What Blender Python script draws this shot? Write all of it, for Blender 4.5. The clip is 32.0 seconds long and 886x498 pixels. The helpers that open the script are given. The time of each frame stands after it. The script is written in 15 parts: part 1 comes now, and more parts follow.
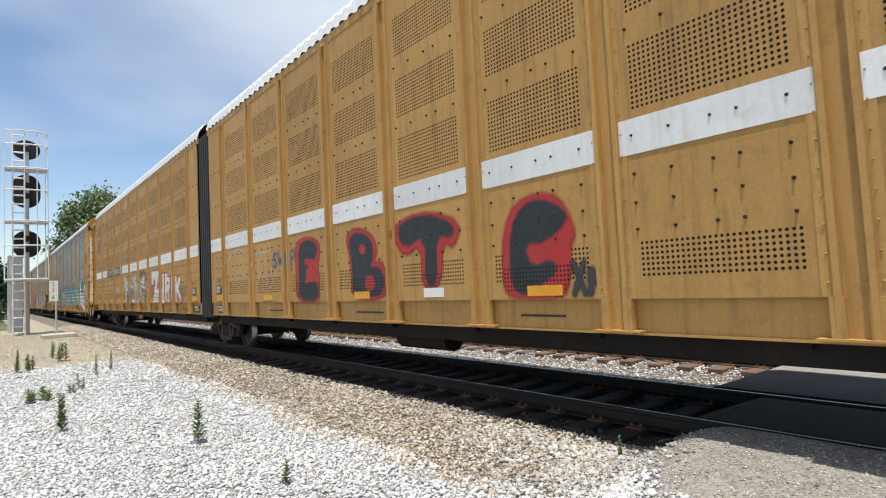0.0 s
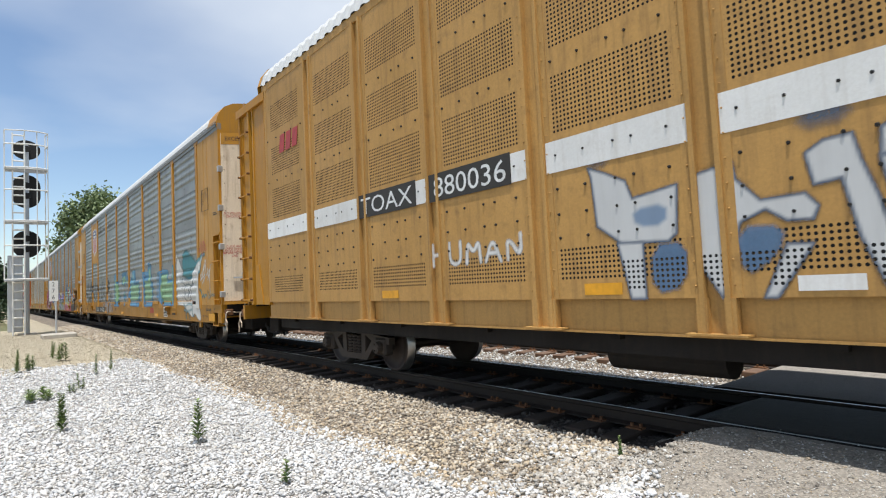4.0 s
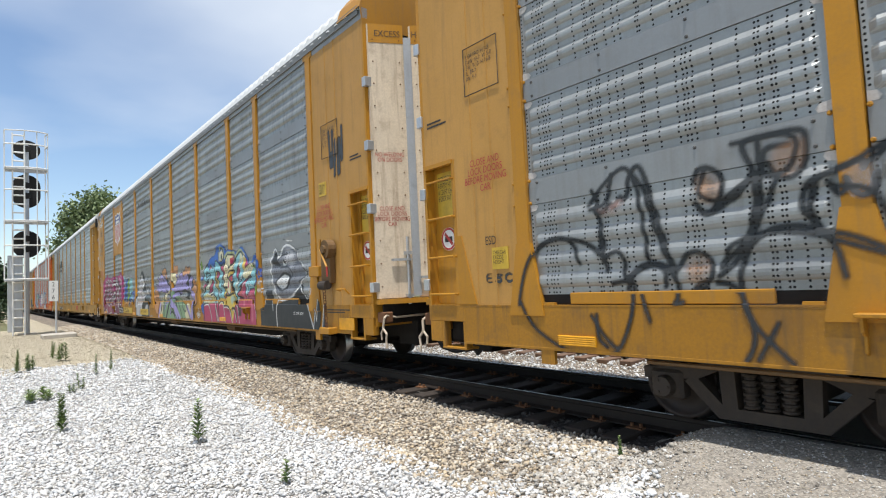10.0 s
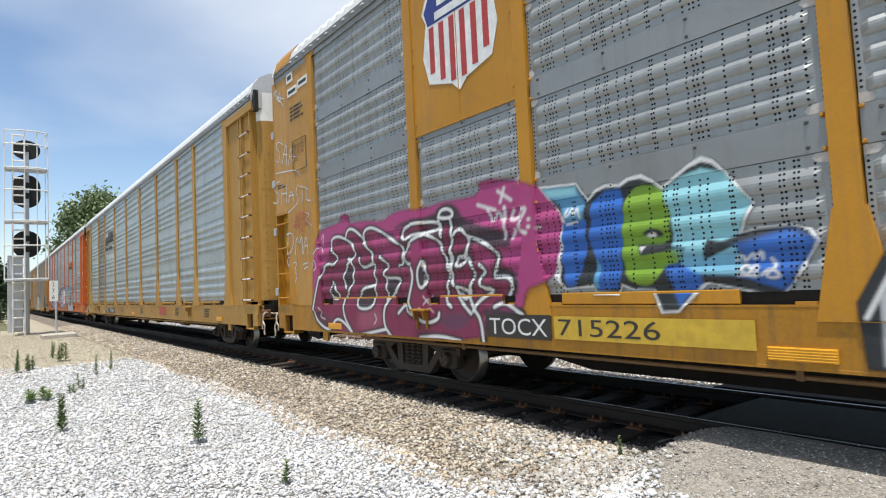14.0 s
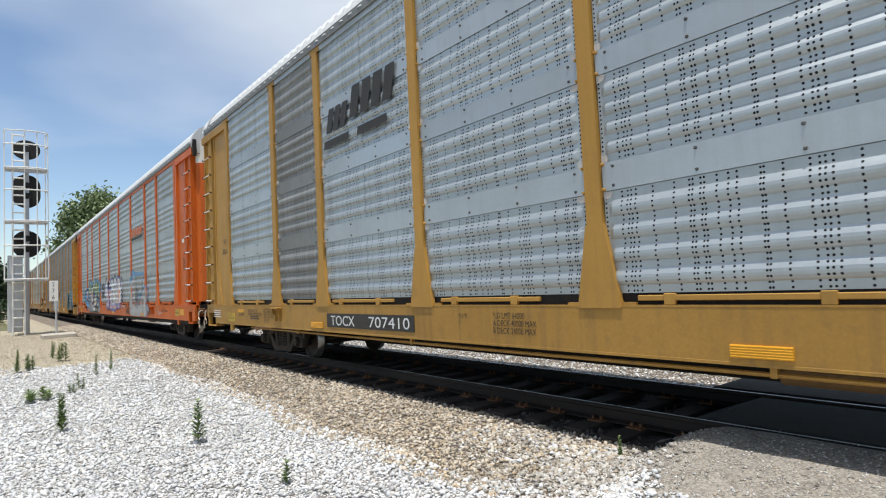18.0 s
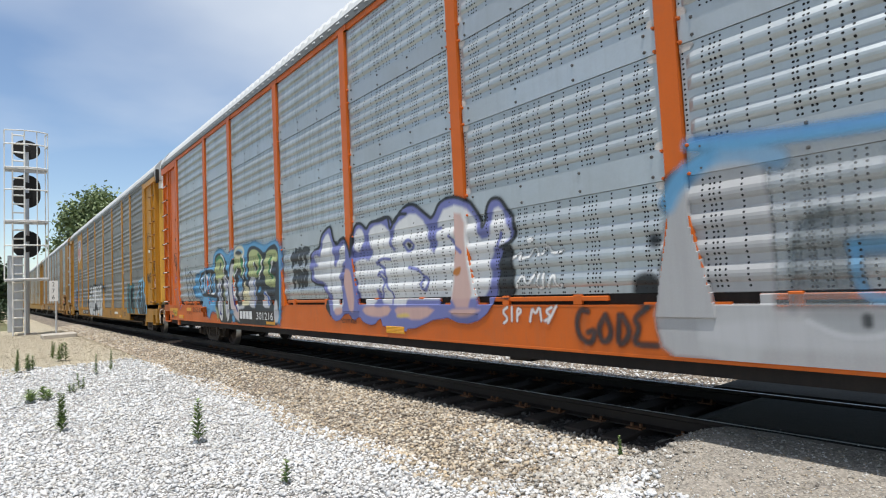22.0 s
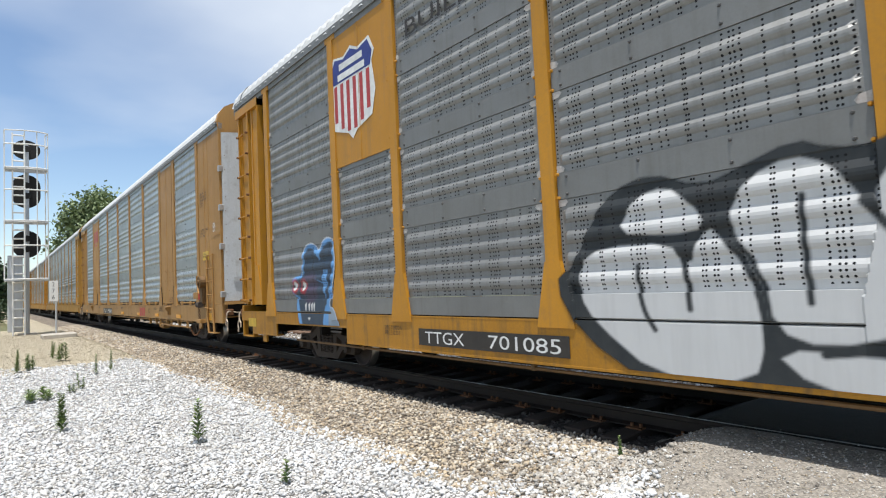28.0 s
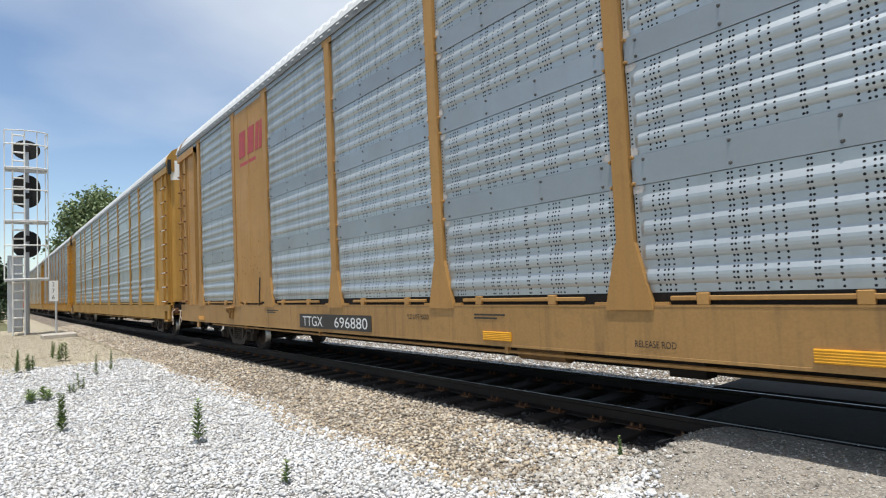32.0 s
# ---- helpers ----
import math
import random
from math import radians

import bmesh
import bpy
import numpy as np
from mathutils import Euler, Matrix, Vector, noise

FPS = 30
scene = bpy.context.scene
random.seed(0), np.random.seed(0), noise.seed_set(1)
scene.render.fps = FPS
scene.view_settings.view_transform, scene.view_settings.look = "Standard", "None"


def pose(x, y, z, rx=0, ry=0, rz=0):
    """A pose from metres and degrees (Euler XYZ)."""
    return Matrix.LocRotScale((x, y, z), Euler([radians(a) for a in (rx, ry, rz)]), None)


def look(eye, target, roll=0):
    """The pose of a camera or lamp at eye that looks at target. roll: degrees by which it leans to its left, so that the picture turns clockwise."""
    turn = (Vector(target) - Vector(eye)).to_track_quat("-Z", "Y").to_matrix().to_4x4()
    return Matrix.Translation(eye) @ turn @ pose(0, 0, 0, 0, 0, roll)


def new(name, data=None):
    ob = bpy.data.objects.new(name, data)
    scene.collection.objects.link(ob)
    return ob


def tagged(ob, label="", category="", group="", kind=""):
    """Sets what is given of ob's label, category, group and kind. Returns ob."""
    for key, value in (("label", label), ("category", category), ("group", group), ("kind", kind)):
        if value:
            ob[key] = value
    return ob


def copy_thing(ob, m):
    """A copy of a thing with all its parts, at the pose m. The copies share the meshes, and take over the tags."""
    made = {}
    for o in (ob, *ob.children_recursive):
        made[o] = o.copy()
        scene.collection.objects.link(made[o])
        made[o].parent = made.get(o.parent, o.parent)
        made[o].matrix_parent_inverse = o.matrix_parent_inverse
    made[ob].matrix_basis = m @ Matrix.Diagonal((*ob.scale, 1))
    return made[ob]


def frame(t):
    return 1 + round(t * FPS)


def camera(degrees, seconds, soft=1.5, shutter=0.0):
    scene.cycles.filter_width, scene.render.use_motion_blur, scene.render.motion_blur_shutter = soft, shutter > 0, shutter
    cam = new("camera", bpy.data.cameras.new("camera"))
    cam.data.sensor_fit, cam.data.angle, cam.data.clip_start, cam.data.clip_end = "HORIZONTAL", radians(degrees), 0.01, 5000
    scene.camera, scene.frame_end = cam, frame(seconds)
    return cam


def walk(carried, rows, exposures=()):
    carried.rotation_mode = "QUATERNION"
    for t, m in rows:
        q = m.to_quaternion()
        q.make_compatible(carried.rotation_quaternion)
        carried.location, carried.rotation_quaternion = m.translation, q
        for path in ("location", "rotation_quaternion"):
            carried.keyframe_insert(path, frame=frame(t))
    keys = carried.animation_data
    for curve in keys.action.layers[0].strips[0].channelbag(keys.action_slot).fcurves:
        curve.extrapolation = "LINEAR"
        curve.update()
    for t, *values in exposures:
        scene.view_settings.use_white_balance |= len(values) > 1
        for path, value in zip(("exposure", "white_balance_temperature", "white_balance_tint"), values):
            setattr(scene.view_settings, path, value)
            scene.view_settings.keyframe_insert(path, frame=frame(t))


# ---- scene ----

# ================= camera =================
cam = camera(76.0, 32.0, soft=1.1, shutter=0.04)
EYE = (0.0, 0.0, 1.416)
YAW, PITCH = radians(38.716), radians(3.404)
AIM = (EYE[0] - math.cos(YAW) * math.cos(PITCH), EYE[1] + math.sin(YAW) * math.cos(PITCH), EYE[2] + math.sin(PITCH))
CAM_POSE = look(EYE, AIM, -2.773)
EXPOSURE = [(0.0, 0.05), (3.5, 0.05), (7.0, 0.06), (9.5, 0.14), (14.0, 0.12), (17.0, 0.0), (19.0, -0.02), (22.5, 0.0), (25.0, 0.12), (28.5, 0.12), (31.0, 0.0), (32.0, 0.0)]
walk(cam, [(0.0, CAM_POSE), (32.0, CAM_POSE)], EXPOSURE)

# ================= light =================
SUN_DIR = Vector((0.16, -0.145, 1.0)).normalized()
world = bpy.data.worlds.new("world")
scene.world = world
world.use_nodes = True


def build_world():
    nt = world.node_tree
    nt.nodes.clear()
    N, L = nt.nodes.new, nt.links.new
    out = N("ShaderNodeOutputWorld")
    bg = N("ShaderNodeBackground")
    sky = N("ShaderNodeTexSky")
    sky.sky_type = "NISHITA"
    sky.sun_disc = False
    sky.sun_elevation = math.asin(SUN_DIR.z)
    sky.sun_rotation = math.atan2(SUN_DIR.x, SUN_DIR.y)
    sky.air_density, sky.dust_density, sky.ozone_density = 1.0, 0.35, 1.6
    # clouds: noise on the direction flattened onto a high sheet
    tc = N("ShaderNodeTexCoord")
    sep = N("ShaderNodeSeparateXYZ")
    L(tc.outputs["Generated"], sep.inputs[0])
    add = N("ShaderNodeMath"); add.operation = "ADD"; add.inputs[1].default_value = 0.12
    mx = N("ShaderNodeMath"); mx.operation = "MAXIMUM"; mx.inputs[1].default_value = 0.0
    L(sep.outputs["Z"], mx.inputs[0]); L(mx.outputs[0], add.inputs[0])
    div = N("ShaderNodeVectorMath"); div.operation = "DIVIDE"
    comb = N("ShaderNodeCombineXYZ")
    for i in range(3):
        L(add.outputs[0], comb.inputs[i])
    L(tc.outputs["Generated"], div.inputs[0]); L(comb.outputs[0], div.inputs[1])
    big = N("ShaderNodeTexNoise"); big.inputs["Scale"].default_value = CLOUD[0]; big.inputs["Detail"].default_value = 5; big.inputs["Roughness"].default_value = 0.42
    mapn = N("ShaderNodeMapping"); mapn.inputs["Location"].default_value = CLOUD[1]
    L(div.outputs[0], mapn.inputs[0]); L(mapn.outputs[0], big.inputs["Vector"])
    ramp = N("ShaderNodeValToRGB")
    ramp.color_ramp.elements[0].position, ramp.color_ramp.elements[1].position = CLOUD[2], CLOUD[3]
    # the cloud sheet thickens overhead and thins to blue lower down
    lift = N("ShaderNodeMath"); lift.operation = "MULTIPLY_ADD"; lift.inputs[1].default_value = 1.15; lift.inputs[2].default_value = -0.38
    L(mx.outputs[0], lift.inputs[0])
    tot = N("ShaderNodeMath"); tot.operation = "ADD"
    top = N("ShaderNodeMath"); top.operation = "MINIMUM"; top.inputs[1].default_value = 0.18
    L(lift.outputs[0], top.inputs[0])
    L(big.outputs["Fac"], tot.inputs[0]); L(top.outputs[0], tot.inputs[1])
    L(tot.outputs[0], ramp.inputs[0])
    mix = N("ShaderNodeMix"); mix.data_type = "RGBA"
    L(ramp.outputs[0], mix.inputs[0])
    L(sky.outputs[0], mix.inputs[6])
    mix.inputs[7].default_value = CLOUD[4]
    L(mix.outputs[2], bg.inputs[0])
    bg.inputs[1].default_value = 0.15
    L(bg.outputs[0], out.inputs[0])


CLOUD = (1.1, (1.3, 0.6, 0.0), 0.36, 0.98, (5.6, 6.0, 6.5, 1.0))
build_world()
sun = new("sun", bpy.data.lights.new("sun", "SUN"))
sun.data.energy, sun.data.angle, sun.data.color = 5.0, radians(0.53), (1.0, 0.975, 0.935)
sun.matrix_world = look((20, -12, 44), Vector((20, -12, 44)) - SUN_DIR)

# ================= materials =================
def mix_rgb(nt, fac, a, b, mode="MIX"):
    n = nt.nodes.new("ShaderNodeMix")
    n.data_type, n.blend_type = "RGBA", mode
    for sock, val in ((n.inputs[0], fac), (n.inputs[6], a), (n.inputs[7], b)):
        if isinstance(val, (int, float)):
            sock.default_value = val
        elif isinstance(val, tuple):
            sock.default_value = (*val[:3], 1.0)
        else:
            nt.links.new(val, sock)
    return n.outputs[2]


def fmath(nt, op, a, b=None, c=None):
    n = nt.nodes.new("ShaderNodeMath")
    n.operation = op
    for i, val in enumerate((a, b, c)):
        if val is None:
            continue
        if isinstance(val, (int, float)):
            n.inputs[i].default_value = val
        else:
            nt.links.new(val, n.inputs[i])
    return n.outputs[0]


def noise_fac(nt, vec, scale, detail=4.0, lo=0.3, hi=0.7, rough=0.6):
    n = nt.nodes.new("ShaderNodeTexNoise")
    n.inputs["Scale"].default_value, n.inputs["Detail"].default_value, n.inputs["Roughness"].default_value = scale, detail, rough
    nt.links.new(vec, n.inputs["Vector"])
    r = nt.nodes.new("ShaderNodeMapRange")
    r.inputs[1].default_value, r.inputs[2].default_value = lo, hi
    nt.links.new(n.outputs["Fac"], r.inputs[0])
    return r.outputs[0]


def stretched(nt, vec, sx, sy, sz):
    n = nt.nodes.new("ShaderNodeMapping")
    n.inputs["Scale"].default_value = (sx, sy, sz)
    nt.links.new(vec, n.inputs["Vector"])
    return n.outputs[0]


def base(name):
    m = bpy.data.materials.new(name)
    m.use_nodes = True
    nt = m.node_tree
    return m, nt, nt.nodes["Principled BSDF"]


def bump_to(nt, b, height, strength=0.3, dist=0.01):
    n = nt.nodes.new("ShaderNodeBump")
    n.inputs["Strength"].default_value, n.inputs["Distance"].default_value = strength, dist
    nt.links.new(height, n.inputs["Height"])
    nt.links.new(n.outputs[0], b.inputs["Normal"])


def shade(col, k):
    return tuple(c * k for c in col)


# rows of punched holes in the ribbed sheets: singles, pairs and triples of columns
HOLE_PITCH, HOLE_RADIUS, HOLE_REPEAT = 0.0435, 0.0100, 1.54
HOLE_COLUMNS = (0.02, 0.197, 0.257, 0.292, 0.339, 0.508, 0.708, 0.842, 0.871, 0.939, 0.968, 1.072, 1.163, 1.229, 1.404, 1.427)


def paint(name, col, rough=0.5, metal=0.0, dirt=(0.16, 0.12, 0.08), dirty=0.35, streaks=0.35, grain=0.0, spread=0.08, holes="", wave=0.0):
    """Weathered paint or sheet metal: broad fading, rain streaks, fine specks; holes punches rows of dark holes."""
    m, nt, b = base(name)
    tc = nt.nodes.new("ShaderNodeTexCoord")
    ob = tc.outputs["Object"]
    info = nt.nodes.new("ShaderNodeObjectInfo")
    shift = nt.nodes.new("ShaderNodeVectorMath")
    shift.operation = "MULTIPLY_ADD"
    nt.links.new(info.outputs["Random"], shift.inputs[0])
    shift.inputs[1].default_value = (37.0, 11.0, 23.0)
    nt.links.new(ob, shift.inputs[2])
    p = shift.outputs[0]
    broad = noise_fac(nt, p, 0.9, 5, 0.35, 0.7)
    fine = noise_fac(nt, p, 38.0, 4, 0.35, 0.75)
    streak = noise_fac(nt, stretched(nt, p, 7.0, 7.0, 0.45), 1.6, 5, 0.5, 0.78)
    c = mix_rgb(nt, fmath(nt, "MULTIPLY", broad, 0.55), shade(col, 1.0 + spread), shade(col, 1.0 - 2.2 * spread))
    tone = fmath(nt, "MULTIPLY_ADD", info.outputs["Random"], 2 * spread, 1.0 - spread)
    tn = nt.nodes.new("ShaderNodeCombineXYZ")
    for i in range(3):
        nt.links.new(tone, tn.inputs[i])
    c = mix_rgb(nt, 1.0, c, tn.outputs[0], "MULTIPLY")
    c = mix_rgb(nt, fmath(nt, "MULTIPLY", streak, streaks), c, dirt)
    spots = noise_fac(nt, p, 5.0, 6, 0.56, 0.72)
    c = mix_rgb(nt, fmath(nt, "MULTIPLY", spots, dirty * 0.5), c, dirt)
    c = mix_rgb(nt, fmath(nt, "MULTIPLY", fine, dirty * 0.35), c, shade(dirt, 0.8))
    rg = fmath(nt, "MULTIPLY_ADD", broad, 0.16, rough - 0.05)
    if holes:
        sep = nt.nodes.new("ShaderNodeSeparateXYZ")
        nt.links.new(ob, sep.inputs[0])
        x, z = sep.outputs["X"], sep.outputs["Z"]
        if holes == "columns":
            pitch, rad = HOLE_PITCH, HOLE_RADIUS
            dz = fmath(nt, "SUBTRACT", pitch / 2, fmath(nt, "PINGPONG", z, pitch / 2))
            fx = fmath(nt, "MODULO", fmath(nt, "ADD", x, 40 * HOLE_REPEAT), HOLE_REPEAT)
            dx = None
            for at in HOLE_COLUMNS:
                e = fmath(nt, "ABSOLUTE", fmath(nt, "SUBTRACT", fx, at))
                dx = e if dx is None else fmath(nt, "MINIMUM", dx, e)
            inside = 1.0
        else:
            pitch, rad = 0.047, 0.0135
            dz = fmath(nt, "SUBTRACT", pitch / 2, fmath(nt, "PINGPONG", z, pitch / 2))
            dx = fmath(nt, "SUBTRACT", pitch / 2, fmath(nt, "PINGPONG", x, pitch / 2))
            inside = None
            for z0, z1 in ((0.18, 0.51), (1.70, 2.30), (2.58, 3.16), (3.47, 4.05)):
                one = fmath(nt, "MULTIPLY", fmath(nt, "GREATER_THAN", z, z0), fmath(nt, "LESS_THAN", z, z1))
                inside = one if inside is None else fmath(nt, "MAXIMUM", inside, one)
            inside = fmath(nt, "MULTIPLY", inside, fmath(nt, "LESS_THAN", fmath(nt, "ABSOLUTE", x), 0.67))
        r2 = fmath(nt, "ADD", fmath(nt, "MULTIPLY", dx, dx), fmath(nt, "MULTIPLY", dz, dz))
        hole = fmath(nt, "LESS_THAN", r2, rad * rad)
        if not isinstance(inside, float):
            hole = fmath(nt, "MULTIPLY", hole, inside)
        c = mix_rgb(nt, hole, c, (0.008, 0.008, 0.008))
        rg = fmath(nt, "MAXIMUM", rg, hole)
        nt.links.new(fmath(nt, "MULTIPLY", fmath(nt, "SUBTRACT", 1.0, hole), metal), b.inputs["Metallic"])
    else:
        b.inputs["Metallic"].default_value = metal
    nt.links.new(c, b.inputs["Base Color"])
    nt.links.new(rg, b.inputs["Roughness"])
    if not metal:
        b.inputs["Specular IOR Level"].default_value = 0.28
    if wave:
        bump_to(nt, b, fmath(nt, "ADD", noise_fac(nt, stretched(nt, p, 1, 1, 1.4), 1.7, 2, 0.2, 0.8), fmath(nt, "MULTIPLY", fine, 0.04)), wave, 0.05)
    else:
        bump_to(nt, b, fine, 0.12, 0.004)
    return m


def plain(name, col, rough=0.6, metal=0.0):
    m, nt, b = base(name)
    tc = nt.nodes.new("ShaderNodeTexCoord")
    f = noise_fac(nt, tc.outputs["Object"], 9.0, 5, 0.3, 0.75)
    nt.links.new(mix_rgb(nt, f, shade(col, 1.1), shade(col, 0.78)), b.inputs["Base Color"])
    b.inputs["Roughness"].default_value, b.inputs["Metallic"].default_value = rough, metal
    return m


YELLOW = (0.45, 0.205, 0.016)
TAN = (0.41, 0.222, 0.046)
AMBER = (0.475, 0.266, 0.080)
ORANGE = (0.54, 0.108, 0.009)
M = {
    "peel": paint("chalky_peeling_zinc", (0.52, 0.50, 0.47), 0.7, dirt=(0.25, 0.12, 0.06), dirty=0.8, streaks=0.3),
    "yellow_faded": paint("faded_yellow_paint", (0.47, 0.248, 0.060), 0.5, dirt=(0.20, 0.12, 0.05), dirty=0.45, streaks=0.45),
    "zinc_sheet": paint("bright_zinc_door_sheet", (0.50, 0.52, 0.535), 0.5, 0.2, dirt=(0.27, 0.24, 0.21), dirty=0.9, streaks=0.4),
    # lighter yellow: the sunlit look of the end doors is in the colour
    "yellow_door_lit": paint("sunned_yellow_door_paint", (0.56, 0.30, 0.045), 0.42, dirt=(0.20, 0.12, 0.05), dirty=0.4, streaks=0.3),
    "lever": paint("cream_steel_lever", (0.56, 0.47, 0.36), 0.6, dirt=(0.22, 0.10, 0.05), dirty=0.9, streaks=0.3),
    "bolt": plain("dark_bolt_heads", (0.10, 0.095, 0.09), 0.5, 0.4),
    "grimy": paint("grimy_amber_tank", (0.16, 0.09, 0.035), 0.65, dirt=(0.05, 0.04, 0.03), dirty=0.7, streaks=0.5),
    "yellow": paint("yellow_paint", YELLOW, 0.45, dirty=0.4, streaks=0.35),
    # post yellow dimmed by a tenth, with grime laid over it
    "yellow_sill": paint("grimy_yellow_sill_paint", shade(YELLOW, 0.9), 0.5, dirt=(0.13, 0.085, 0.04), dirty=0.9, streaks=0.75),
    "tan_sill": paint("grimy_tan_sill_paint", TAN, 0.5, dirt=(0.16, 0.10, 0.045), dirty=0.7, streaks=0.5),
    "dun_sill": paint("grimy_dun_sill_paint", (0.38, 0.215, 0.074), 0.55, dirt=(0.16, 0.095, 0.045), dirty=0.7, streaks=0.6),
    "tan": paint("tan_yellow_paint", TAN, 0.5, dirt=(0.18, 0.11, 0.05), dirty=0.4, streaks=0.28),
    "amber": paint("aged_amber_paint", AMBER, 0.55, dirt=(0.15, 0.085, 0.04), dirty=0.65, streaks=0.5),
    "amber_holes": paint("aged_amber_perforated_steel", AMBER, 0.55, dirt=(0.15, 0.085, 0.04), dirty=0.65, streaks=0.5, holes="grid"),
    "dun": paint("dull_tan_paint", (0.385, 0.208, 0.064), 0.55, dirt=(0.17, 0.10, 0.05), dirty=0.5, streaks=0.3),
    "ivory": paint("ivory_door_paint", (0.80, 0.75, 0.61), 0.5, dirt=(0.25, 0.16, 0.09), dirty=0.45, streaks=0.4),
    "orange": paint("orange_paint", ORANGE, 0.42, dirty=0.25, streaks=0.2),
    "silver": paint("bright_galvanised_sheet", (0.435, 0.468, 0.476), 0.40, 0.60, (0.30, 0.29, 0.27), 0.2, 0.22, holes="columns", wave=0.12, spread=0.06),
    "grey": paint("weathered_galvanised_sheet", (0.325, 0.337, 0.33), 0.45, 0.50, (0.20, 0.18, 0.15), 0.35, 0.4, holes="columns", wave=0.15, spread=0.08),
    "dull": paint("sooty_galvanised_sheet", (0.245, 0.245, 0.235), 0.52, 0.3, (0.13, 0.12, 0.10), 0.4, 0.45, holes="columns", wave=0.15, spread=0.08),
    "silver_flat": paint("bright_flat_sheet", (0.31, 0.335, 0.345), 0.42, 0.60, (0.3, 0.29, 0.27), 0.25, 0.25, wave=0.10),
    "silver_band": paint("clean_flat_sheet", (0.42, 0.45, 0.46), 0.42, 0.55, (0.3, 0.29, 0.27), 0.25, 0.25, wave=0.10),
    "grey_flat": paint("weathered_flat_sheet", (0.275, 0.28, 0.275), 0.46, 0.5, (0.2, 0.18, 0.15), 0.35, 0.4, wave=0.12),
    "dull_flat": paint("sooty_flat_sheet", (0.20, 0.20, 0.19), 0.52, 0.3, (0.13, 0.12, 0.1), 0.4, 0.45, wave=0.12),
    "roof": paint("white_roof_sheet", (0.56, 0.565, 0.555), 0.5, 0.1, (0.4, 0.37, 0.33), 0.3, 0.2),
    "white": paint("white_paint", (0.74, 0.73, 0.70), 0.5, dirt=(0.35, 0.28, 0.2), dirty=0.35, streaks=0.25),
    "cream": paint("cream_door_paint", (0.70, 0.58, 0.43), 0.5, dirt=(0.20, 0.11, 0.055), dirty=0.6, streaks=0.6),
    "zinc": paint("zinc_steel", (0.48, 0.49, 0.50), 0.4, 0.6, dirty=0.4, streaks=0.3),
    "black": paint("black_steel", (0.018, 0.017, 0.016), 0.6, dirt=(0.07, 0.055, 0.04), dirty=0.5, streaks=0.2),
    # set near-black so the colour deepens the shade under the cars
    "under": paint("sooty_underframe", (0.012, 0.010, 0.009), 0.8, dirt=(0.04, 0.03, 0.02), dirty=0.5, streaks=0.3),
    "truck": paint("rusty_cast_steel", (0.045, 0.036, 0.030), 0.7, dirt=(0.11, 0.08, 0.055), dirty=0.8, streaks=0.2),
    "wheel": paint("brown_wheel_steel", (0.035, 0.026, 0.022), 0.6, 0.2, dirt=(0.09, 0.05, 0.035), dirty=0.6, streaks=0.0),
    "tread": plain("polished_tread_steel", (0.32, 0.31, 0.30), 0.3, 0.9),
    "rubber": paint("black_rubber_bellows", (0.022, 0.022, 0.022), 0.55, dirt=(0.09, 0.085, 0.08), dirty=0.35, streaks=0.45),
    "red": plain("red_paint", (0.40, 0.035, 0.03), 0.5),
    "ink": plain("black_lettering", (0.03, 0.025, 0.02), 0.6),
    "chalk": plain("white_lettering", (0.70, 0.70, 0.68), 0.6),
    "sign_yellow": plain("yellow_sign_sheet", (0.55, 0.355, 0.03), 0.5),
    "reflector": plain("amber_reflective_sheet", (0.72, 0.33, 0.01), 0.4),
    "navy": plain("blue_paint", (0.02, 0.035, 0.20), 0.5),
    "rust": paint("rusted_iron", (0.16, 0.075, 0.035), 0.8, dirt=(0.05, 0.03, 0.02), dirty=0.6),
    "rail": paint("rail_steel", (0.026, 0.019, 0.015), 0.6, 0.4, dirt=(0.03, 0.022, 0.018), dirty=0.5),
    "railhead": plain("polished_railhead", (0.42, 0.41, 0.40), 0.34, 1.0),
    "mast": paint("galvanised_mast", (0.50, 0.51, 0.52), 0.45, 0.4, dirty=0.25, streaks=0.2),
    "tie_brown": paint("rust_brown_tie", (0.17, 0.105, 0.07), 0.85, dirt=(0.07, 0.05, 0.04), dirty=0.7, streaks=0.3),
    "tie": paint("creosoted_tie", (0.040, 0.031, 0.025), 0.85, dirt=(0.055, 0.045, 0.038), dirty=0.8, streaks=0.3),
}


